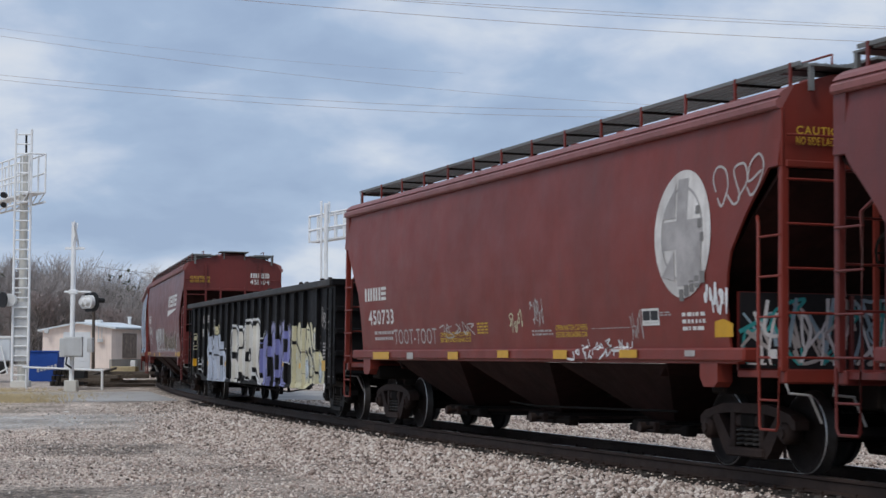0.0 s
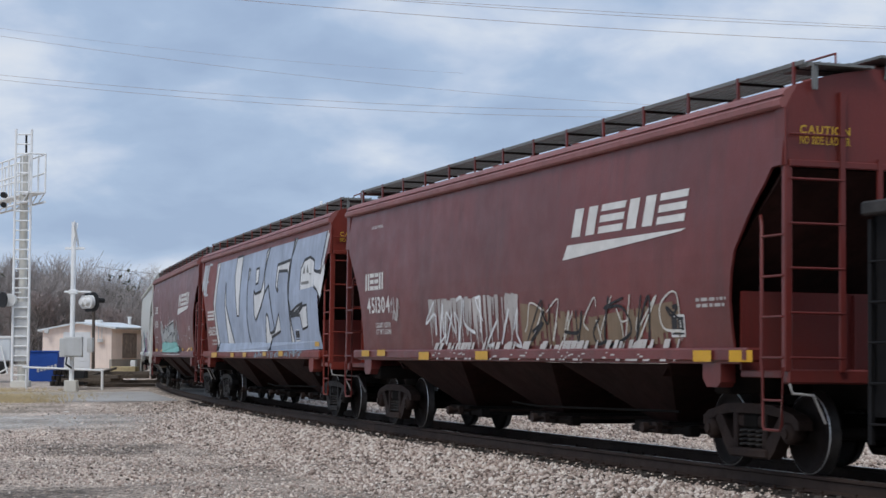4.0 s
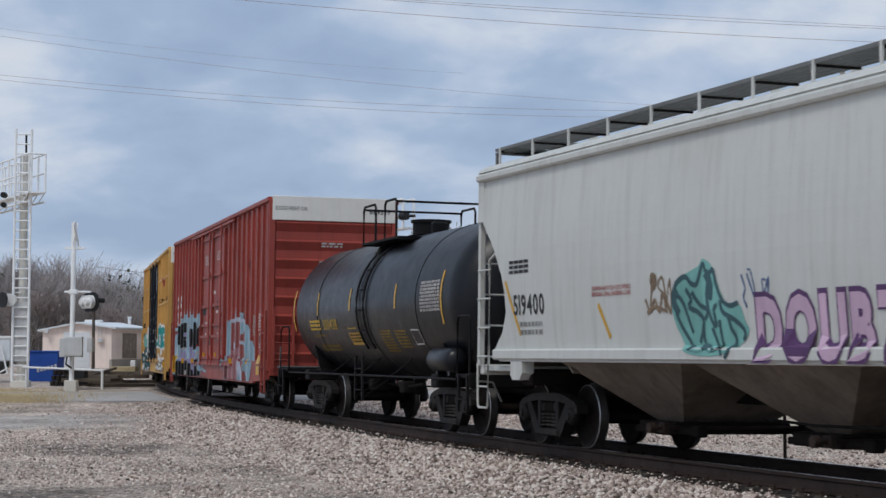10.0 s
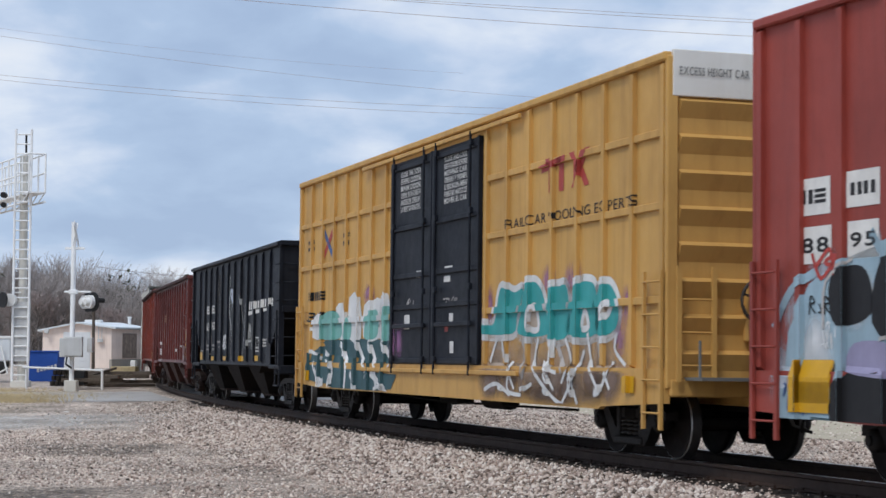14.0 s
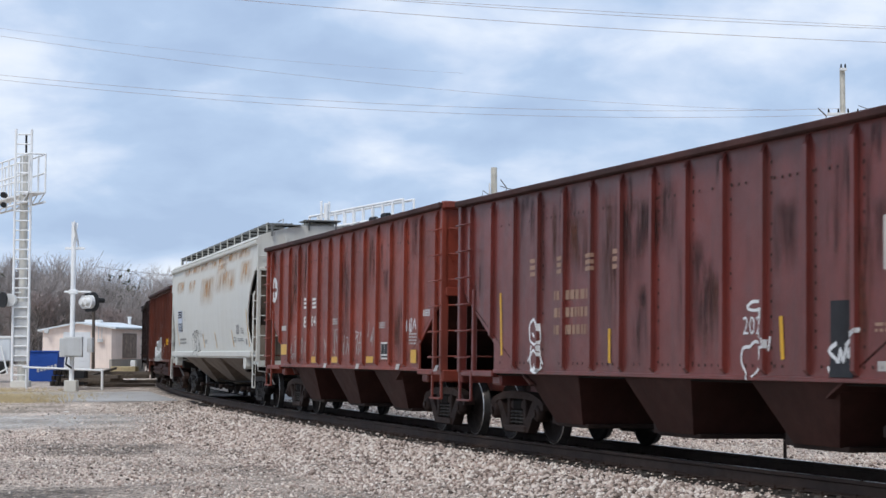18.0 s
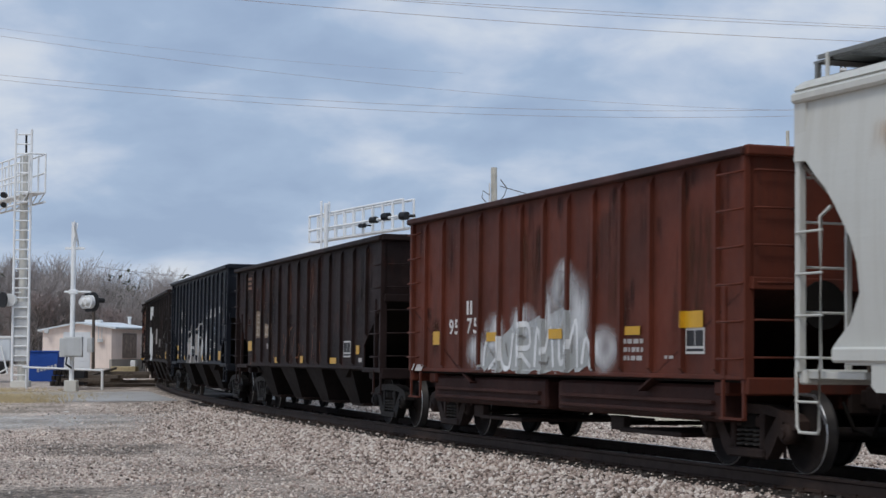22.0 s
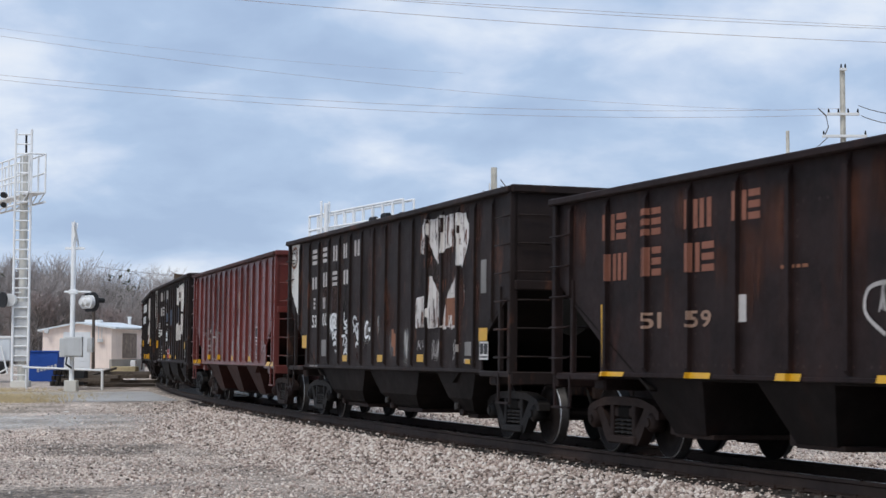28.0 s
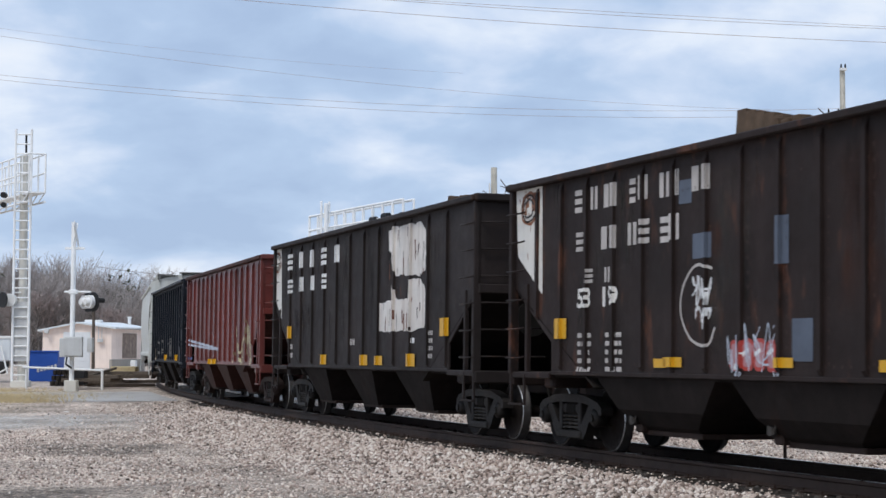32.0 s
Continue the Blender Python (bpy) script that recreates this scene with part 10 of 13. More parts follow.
    strokes(car, [[(-2.53, 1.05), (-2.19, 1.39), (-1.88, 1.62), (-1.41, 1.99), (-0.95, 2.13)], [(-1.79, 1.72), (-1.34, 1.80), (-1.05, 1.78), (-0.95, 1.54), (-1.01, 1.24)], [(-1.61, 1.09), (-1.50, 1.39), (-1.24, 1.61)], [(0.11, 1.17), (0.21, 1.53), (0.28, 1.82), (0.44, 2.02), (0.73, 2.16), (1.18, 2.24), (1.42, 2.09), (1.53, 1.92), (1.64, 1.52), (1.67, 1.15)], [(0.46, 1.14), (0.55, 1.53), (0.77, 1.80), (0.98, 1.82)], [(1.17, 1.25), (1.13, 1.59), (1.29, 1.79), (1.42, 1.52), (1.37, 1.25)]], "g_silver", 0.05, 2)
    strokes(car, [[(2.02, 1.79), (2.20, 1.90), (2.47, 2.10), (2.54, 1.77), (2.33, 1.67)], [(2.16, 1.42), (2.40, 1.48), (2.60, 1.45), (2.49, 1.32), (2.44, 1.10)], [(2.09, 1.12), (2.27, 1.25), (2.54, 1.28)], [(2.09, 1.87), (2.22, 1.71)]], "smear", 0.05, 2)
    strokes(car, [[(-2.17, 1.05), (-1.95, 1.24), (-1.99, 1.43)], [(-1.34, 1.06), (-1.26, 1.24)], [(0.62, 1.08), (0.68, 1.25), (0.86, 1.39)], [(1.47, 1.09), (1.42, 1.25)]], "g_white", 0.035, 3)
    strokes(car, [[(3.96, 1.91), (4.21, 1.87), (4.47, 1.93)], [(3.99, 1.96), (3.98, 2.08), (4.10, 2.00), (4.14, 2.09), (4.21, 1.98), (4.28, 2.08), (4.36, 1.99), (4.47, 2.06)], [(4.17, 2.11), (4.08, 2.24), (4.25, 2.29), (4.28, 2.16), (4.21, 2.11)]], "g_pale_blue", 0.04, 1, "graffiti_tag")
    weight_box(car, (3.03, 1.38), (3.54, 1.75))
    print_bars(car, [(3.90, 1.47), (4.54, 1.65)], 3, "decal_white", 199)
    print_bars(car, [(-4.24, 1.21), (-3.75, 1.68)], 4, "chalk", 200)
    print_bars(car, [(5.03, 1.68), (5.32, 1.81)], 1, "chalk", 201)
    reflectors(car, [((-5.25, 1.45), (-4.78, 1.60)), ((-5.23, 1.18), (-4.76, 1.32)), ((-3.22, 1.14), (-2.77, 1.28)), ((-1.41, 1.14), (-0.94, 1.28)), ((1.29, 1.14), (1.69, 1.29)), ((3.05, 1.17), (3.58, 1.29)), ((4.95, 1.16), (5.43, 1.41)), ((7.53, 1.07), (7.96, 1.19))])


def paint_car_17():
    car = paint_open(17, 7.25, 13, 1.22)
    rng = random.Random(210)
    paint(car, "flaked_mark", flakes([box_of((-4.31, 2.71), (-2.95, 3.21)), box_of((-4.44, 1.07), (-2.90, 2.39))], rng, 0.1), "g_white", 1, over_ribs=True)
    x0, z0, x1, z1 = span([(-1.90, 1.09), (0.89, 2.38)])
    paint(car, "graffiti_smear", streaks(x0, x1, lambda x: z1 - 0.1, lambda x: (z1 - z0) * 0.8, 40, rng, 0.07), "chalk", 1, over_ribs=True)
    x0, z0, x1, z1 = span([(1.42, 1.12), (3.95, 2.02)])
    paint(car, "graffiti_smear", streaks(x0, x1, lambda x: z1 - 0.1, lambda x: (z1 - z0) * 0.7, 26, rng, 0.05), "smear", 1, over_ribs=True)
    paint(car, "flaked_mark", flakes([box_of((4.12, 1.79), (4.79, 2.11)), box_of((4.17, 1.22), (4.77, 1.74))], rng, 0.08), "g_cream", 1, over_ribs=True)
    paint(car, "flaked_mark", flakes([box_of((-2.35, 1.52), (-1.95, 2.09))], rng, 0.1), "g_white", 1)
    reflectors(car, [((0.27, 1.16), (0.76, 1.31)), ((2.18, 1.16), (2.63, 1.30)), ((5.22, 1.16), (5.77, 1.40)), ((8.09, 1.04), (8.54, 1.16)), ((-5.63, 1.18), (-5.25, 1.39))])


def paint_car_18():
    car = paint_open(18, 6.25, 11)
    rng = random.Random(220)
    for k, pts in enumerate(([(-4.68, 2.82), (-4.01, 3.16)], [(-3.64, 2.82), (-3.04, 3.16)], [(-2.41, 2.83), (-1.74, 3.18)], [(-1.23, 2.85), (-0.62, 3.19)])):
        name_blocks(car, pts, 2, "rust_letter")
    for k, pts in enumerate(([(-4.60, 2.29), (-3.99, 2.64)], [(-3.62, 2.31), (-3.03, 2.67)], [(-2.37, 2.31), (-1.67, 2.66)])):
        name_blocks(car, pts, 2, "rust_letter")
    words(car, "51", [(-3.57, 1.66), (-3.03, 1.85)], "faded_mark")
    words(car, "59", [(-2.32, 1.66), (-1.76, 1.85)], "faded_mark")
    polys = [[(2.57, 2.69), (2.57, 3.21), (2.86, 3.22), (3.46, 2.32), (3.46, 3.20), (3.95, 3.19), (3.99, 2.63), (3.68, 2.58), (3.64, 2.18), (3.43, 2.29), (2.81, 2.63)], [(3.99, 2.63), (3.97, 3.19), (4.48, 3.20), (4.84, 3.12), (4.90, 2.76), (4.77, 2.42), (4.35, 2.27), (4.15, 2.36), (4.48, 2.60), (4.48, 2.92), (4.08, 2.98)], [(2.63, 1.39), (2.63, 2.30), (2.88, 2.29), (3.34, 1.79), (3.68, 1.72), (3.68, 1.38)], [(4.06, 1.77), (4.35, 2.22), (4.68, 2.14), (4.71, 1.70), (4.50, 1.42), (4.06, 1.51)]]
    paint(car, "large_mark", [p for q_ in polys for p in flakes([q_], rng, 0.10, 0.14)], "rust_mark", 1, "large flaking rust-coloured mark", over_ribs=True)
    paint(car, "large_mark", [p for q_ in polys for p in flakes([q_], rng, 0.55, 0.12)], "faded_mark", 2, over_ribs=True)
    paint(car, "graffiti_line", ribbon(smooth_line([(1.80, 1.53), (1.45, 1.75), (1.52, 2.00), (1.94, 2.03), (1.87, 1.82), (2.19, 1.92), (2.34, 2.09), (2.43, 1.81), (2.03, 1.67), (2.36, 1.53), (2.19, 1.25), (2.43, 0.97)], 5), 0.045), "chalk", 3, over_ribs=True)
    paint(car, "graffiti_tag", scrawl(*span([(1.70, 1.68), (2.54, 2.05)]), 4, rng, 0.035), "chalk", 3, over_ribs=True)
    paint(car, "yellow_slash", ribbon([(-4.73, 1.99), (-4.69, 1.17)], 0.09), "reflect", 1)
    paint(car, "white_patch", [box_of((-1.14, 1.70), (-0.94, 2.01)), box_of((4.75, 1.43), (4.93, 1.63)), box_of((3.43, 1.36), (3.68, 1.42))], "chalk", 2)
    paint(car, "panel_outline", ribbon([*[(5.24, 2.96), (5.71, 2.98), (5.71, 3.27), (5.24, 3.27), (5.24, 2.96)]], 0.02), "rust_mark", 1)
    print_bars(car, [(-0.20, 2.23), (0.36, 2.30)], 1, "rust_mark", 221)
    reflectors(car, [((-4.64, 0.97), (-4.04, 1.11)), ((-2.27, 0.99), (-1.74, 1.12)), ((-0.27, 0.98), (0.25, 1.13)), ((1.67, 0.99), (2.21, 1.13)), ((3.70, 1.00), (4.24, 1.14)), ((7.25, 1.27), (7.38, 1.37))])


def road_name(car, row1, row2, mat, seed):
    for k, pts in enumerate(row1 + row2):
        name_blocks(car, pts, 1, mat)


def white_corner(car, pts):
    paint(car, "white_corner", [pts], "white", 1, "white-painted end corner, rust-spotted")
    rng = random.Random(int(pts[0][0] * 100))
    x0, x1, z1 = pts[0][0] + 0.14, pts[1][0] - 0.10, pts[0][1]
    cx, cz = (x0 + x1) / 2, z1 - 0.33
    for r, w, mat in ((0.27, 0.045, "rust_mark"), (0.24, 0.03, "soot_run"), (0.16, 0.03, "g_black")):
        oval = [(cx + r * 1.1 * math.cos(a) + rng.uniform(-0.02, 0.02), cz + r * 0.8 * math.sin(a) + rng.uniform(-0.02, 0.02)) for a in np.linspace(0.3, 6.4, 13)]
        paint(car, "rust_ring", ribbon(smooth_line(oval, 3), w), mat, 2 + (mat != "rust_mark") + (mat == "g_black"))
    for k in range(9):
        x, z = rng.uniform(x0, x1), rng.uniform(z1 - 1.0, z1 - 0.05)
        paint(car, "rust_spot", ribbon([(x, z), (x + rng.uniform(-0.03, 0.03), z - rng.uniform(0.05, 0.22))], rng.uniform(0.015, 0.05), 0.01), "rust_mark", 2)


def paint_car_19():
    car = paint_open(19, 7.25, 16, 0.95, 0.045)
    rng = random.Random(230)
    white_corner(car, [(-7.41, 3.78), (-6.42, 3.77), (-6.36, 2.07), (-7.32, 2.87)])
    road_name(car, [[(-5.26, 3.22), (-4.80, 3.54)], [(-4.35, 3.23), (-3.95, 3.54)], [(-3.50, 3.22), (-3.12, 3.53)], [(-2.67, 3.24), (-2.36, 3.53)], [(-1.85, 3.24), (-1.41, 3.55)]], [[(-5.24, 2.70), (-4.79, 2.95)], [(-4.30, 2.72), (-3.93, 3.02)], [(-3.54, 2.72), (-3.10, 3.01)], [(-2.65, 2.72), (-2.25, 3.00)]], "chalk", 231)
    words(car, "53", [(-5.18, 1.90), (-4.80, 2.15)], "decal_white")
    words(car, "00", [(-4.28, 1.92), (-3.92, 2.17)], "decal_white")
    name_blocks(car, [(-5.09, 2.28), (-4.91, 2.51)], 1, "chalk")
    name_blocks(car, [(-4.28, 2.27), (-4.06, 2.50)], 1, "chalk")
    soft_patch(car, *span([(-3.72, 1.68), (-2.96, 2.19)]), "white_soft", "graffiti_smear", 232)
    soft_patch(car, *span([(-1.05, 1.54), (-0.42, 2.00)]), "smear_soft", "graffiti_smear", 233)
    strokes(car, [[(-3.06, 2.08), (-3.39, 2.14), (-3.61, 2.01), (-3.57, 1.87), (-3.43, 1.82), (-3.34, 1.91), (-3.46, 2.05)], [(-3.30, 2.04), (-3.17, 1.96), (-3.30, 1.88), (-3.06, 1.86)], [(-3.34, 1.80), (-3.41, 1.64), (-3.03, 1.78), (-3.28, 1.73), (-3.06, 1.59), (-3.34, 1.56)], [(-3.35, 1.52), (-3.15, 1.54), (-3.03, 1.46), (-3.06, 1.38), (-3.19, 1.41)], [(-3.43, 2.00), (-3.25, 2.02), (-3.21, 1.94)]], "g_white", 0.06, 3, "graffiti_tag")
    strokes(car, [[(-2.50, 2.15), (-2.52, 2.02), (-2.45, 1.92)], [(-2.27, 2.00), (-2.47, 1.94), (-2.27, 1.89), (-2.38, 1.84), (-2.52, 1.85)], [(-2.23, 1.79), (-2.41, 1.77), (-2.25, 1.75)], [(-2.68, 1.69), (-2.38, 1.70)], [(-2.48, 1.71), (-2.56, 1.50)], [(-2.25, 1.61), (-2.45, 1.50)], [(-2.38, 1.67), (-2.25, 1.55), (-2.48, 1.38)], [(-2.25, 1.44), (-2.52, 1.34), (-2.32, 1.38), (-2.21, 1.22)]], "g_white", 0.055, 3, "graffiti_tag")
    strokes(car, [[(-1.56, 1.99), (-1.72, 2.06), (-1.83, 1.97), (-1.72, 1.86), (-1.56, 1.88), (-1.79, 1.79)], [(-1.79, 1.76), (-1.52, 1.88), (-1.49, 1.62), (-1.69, 1.85)], [(-1.34, 1.92), (-1.60, 1.91)], [(-1.34, 1.80), (-1.56, 1.75), (-1.34, 1.69), (-1.49, 1.62), (-1.34, 1.60)], [(-1.49, 1.57), (-1.61, 1.51), (-1.58, 1.47)], [(-1.56, 1.53), (-1.41, 1.52), (-1.32, 1.42)]], "g_white", 0.055, 3, "graffiti_tag")
    strokes(car, [[(-0.73, 1.90), (-0.83, 1.94), (-0.94, 1.80), (-0.91, 1.65), (-0.73, 1.67), (-0.69, 1.70)], [(-0.67, 1.84), (-0.63, 1.77), (-0.49, 1.85), (-0.53, 1.68)], [(-0.67, 1.61), (-0.53, 1.65), (-0.49, 1.59)]], "g_white", 0.06, 3, "graffiti_tag")
    soft_patch(car, *span([(-0.15, 1.67), (0.09, 2.06)]), "smear_soft", "stain", 234)
    soft_patch(car, *span([(0.71, 1.25), (1.23, 1.76)]), "smear_soft", "stain", 235)
    soft_patch(car, *span([(-1.63, 1.18), (-1.31, 1.37)]), "red_rust_soft", "stain", 236)
    polys = [[(2.53, 3.07), (2.65, 3.54), (2.78, 3.63), (2.87, 3.22), (2.74, 3.04)], [(2.85, 3.62), (3.52, 3.62), (3.58, 2.81), (3.32, 3.01), (3.05, 3.23), (2.93, 3.45)], [(3.72, 3.63), (4.34, 3.62), (4.36, 3.09), (4.05, 3.07), (3.72, 3.00), (3.81, 3.23)], [(4.57, 3.62), (4.96, 3.59), (5.15, 3.39), (5.15, 3.18), (5.01, 2.95), (4.83, 2.75), (4.63, 2.76), (4.63, 3.16)], [(2.27, 1.79), (2.33, 2.30), (2.76, 2.32), (2.78, 1.78)], [(3.00, 2.18), (3.09, 2.64), (3.23, 2.64), (3.60, 2.35), (3.65, 1.77), (3.03, 1.78), (2.96, 1.98)], [(3.81, 1.76), (3.96, 2.14), (4.23, 2.44), (4.48, 2.56), (4.50, 1.75)], [(4.94, 2.08), (4.90, 2.44), (4.97, 2.35)]]
    torn(car, "large_mark", polys, "peel_white", rng, "large peeling white mark")
    paint(car, "label_plate", [box_of((5.75, 2.28), (6.01, 2.80))], "smear", 1)
    weight_box(car, (5.72, 1.25), (6.13, 1.53))
    paint(car, "label_plate", [box_of((4.97, 1.20), (5.23, 1.26))], "chalk", 1)
    reflectors(car, [((5.72, 1.54), (6.12, 1.74))])
    for k, pts in enumerate(([(0.08, 1.54), (1.09, 2.46)], [(1.60, 1.11), (1.91, 1.80)], [(5.35, 1.73), (5.70, 2.54)], [(-1.04, 1.47), (-0.46, 2.00)], [(4.48, 1.26), (4.94, 2.71)])):
        soft_patch(car, *span(pts), ("red_rust_soft", "smear_soft")[k % 2], "stain", 300 + k)
    paint(car, "rust_patch", flakes([box_of((0.78, 1.30), (1.23, 1.78)), box_of((3.99, 1.80), (4.59, 2.25))], rng, 0.15, 0.2), "rust_mark", 2, over_ribs=True)
    paint(car, "label_plate", [box_of((5.00, 1.31), (5.46, 1.53)), box_of((-4.35, 1.29), (-3.86, 1.63))], "smear", 1)
    tag(car, [(2.45, 1.42), (2.88, 1.58)], 4, "chalk", 236, 0.025)
    tag(car, [(3.23, 1.23), (3.77, 1.56)], 6, "chalk", 237, 0.025)
    tag(car, [(4.40, 1.26), (4.68, 1.55)], 4, "chalk", 238, 0.025)
    print_bars(car, [(-5.22, 1.05), (-4.59, 1.10)], 1, "chalk", 239)
    reflectors(car, [((-6.00, 1.46), (-5.58, 1.73)), ((-2.57, 1.19), (-2.18, 1.31)), ((-0.04, 1.19), (0.42, 1.32)), ((2.46, 1.20), (2.94, 1.33)), ((5.06, 1.18), (5.31, 1.25))])


def paint_car_20():
    car = paint_open(20, 6.85, 15, 0.52)
    rng = random.Random(240)
    for pts, text in (([(-4.96, 1.77), (-4.35, 2.06)], "179"), ([(-4.04, 1.81), (-3.42, 2.11)], "824")):
        x0, z0, x1, z1 = span(pts)
        paint(car, "number_panel", [rect(x0, z0, x1, z1)], "decal_black", 2)
        paint(car, "lettering", text_polys(text, x0 + 0.05, x1 - 0.05, z0 + 0.07, z1 - z0 - 0.14), "decal_white", 3)
    reflectors(car, [((-6.49, 1.04), (-6.11, 1.16)), ((-5.85, 1.04), (-5.35, 1.17)), ((-4.04, 1.18), (-3.50, 1.31)), ((-1.99, 1.18), (-1.61, 1.31))])
    for k, pts in enumerate(([(-4.11, 1.20), (-3.39, 1.77)], [(-3.97, 1.26), (-3.50, 1.56)], [(-3.15, 1.11), (-2.37, 2.07)], [(-3.04, 1.26), (-2.50, 1.73)], [(-2.26, 1.21), (-1.61, 1.96)], [(-5.09, 1.35), (-4.44, 1.76)], [(-2.19, 1.27), (-1.68, 1.82)])):
        soft_patch(car, *span(pts), "smear_soft", "graffiti_smear", 240 + k)
    strokes(car, [[(-3.93, 1.57), (-3.73, 1.53), (-3.46, 1.61)], [(-3.70, 1.50), (-3.61, 1.56), (-3.51, 1.50), (-3.61, 1.43), (-3.70, 1.50)], [(-2.86, 1.73), (-2.81, 1.88), (-2.73, 1.91), (-2.68, 1.78), (-2.79, 1.72)], [(-3.10, 1.56), (-2.92, 1.35), (-2.77, 1.23), (-2.55, 1.15)], [(-2.61, 1.55), (-2.50, 1.38), (-2.61, 1.21)], [(-2.39, 1.95), (-2.25, 1.72), (-2.17, 1.49)], [(-2.17, 1.89), (-2.08, 1.49), (-2.12, 1.27)], [(-5.02, 1.45), (-4.86, 1.51), (-4.58, 1.73)]], "chalk", 0.025, 2)
    strokes(car, [[(-3.21, 1.98), (-3.10, 1.74), (-3.17, 1.50), (-3.10, 1.20)], [(-2.28, 1.89), (-1.88, 1.94), (-1.63, 1.82)], [(-4.02, 1.75), (-3.61, 1.77), (-3.42, 1.62)]], "smear", 0.05, 1)
    for k, pts in enumerate(([(0.31, 1.19), (0.76, 2.04)], [(1.13, 1.15), (1.67, 2.08)], [(2.03, 1.24), (2.52, 1.62)], [(2.90, 1.17), (3.32, 1.83)])):
        tag(car, pts, 2, "chalk", 243 + k, 0.045)
    for k, pts in enumerate(([(-2.25, 2.39), (-1.96, 3.10)], [(-1.41, 2.41), (-1.12, 2.96)], [(-0.47, 2.37), (-0.20, 2.91)], [(1.25, 2.39), (1.54, 2.94)], [(2.92, 2.37), (3.17, 3.03)])):
        paint(car, "faded_lettering", flakes([box_of(pts[0], pts[1])], rng, 0.55, 0.06), "faded_mark", 1)
    weight_box(car, (3.97, 1.64), (4.42, 2.00))
    weight_box(car, (4.08, 1.23), (4.42, 1.58))
    tag(car, [(4.84, 1.42), (5.35, 1.64)], 5, "chalk", 248, 0.02)
    reflectors(car, [((0.31, 1.16), (0.84, 1.28)), ((2.99, 1.15), (3.54, 1.27)), ((5.71, 1.01), (6.20, 1.15)), ((6.38, 1.01), (6.85, 1.15))])


def scrap_beam(car, x0, x1, y, z0, z1, seed):
    """A broken timber that lies aslant on the load and shows over the top chord."""
    rng = random.Random(seed)
    b = Mesh()
    n, d = 7, (x1 - x0) / 7
    tops = [z0 + (z1 - z0) * k / n + rng.uniform(-0.02, 0.02) for k in range(n + 1)]
    for k in range(n):
        b.prism_x([(y, tops[k] - 0.75), (y + 0.42, tops[k] - 0.75), (y + 0.40, tops[k] - 0.05), (y + 0.05, (tops[k] + tops[k + 1]) / 2)], x0 + d * k, x0 + d * (k + 1) + 0.004)
    for k in range(5):
        x = x1 - 0.45 + 0.11 * k + rng.uniform(-0.03, 0.03)
        b.box(x, x + rng.uniform(0.05, 0.14), y - 0.02, y + 0.15, z1 - 0.3, z1 + rng.uniform(-0.02, 0.06), 0.01)
    part("scrap_load", b, M["load_wood"], car, "broken brown timber sticking up over the side")


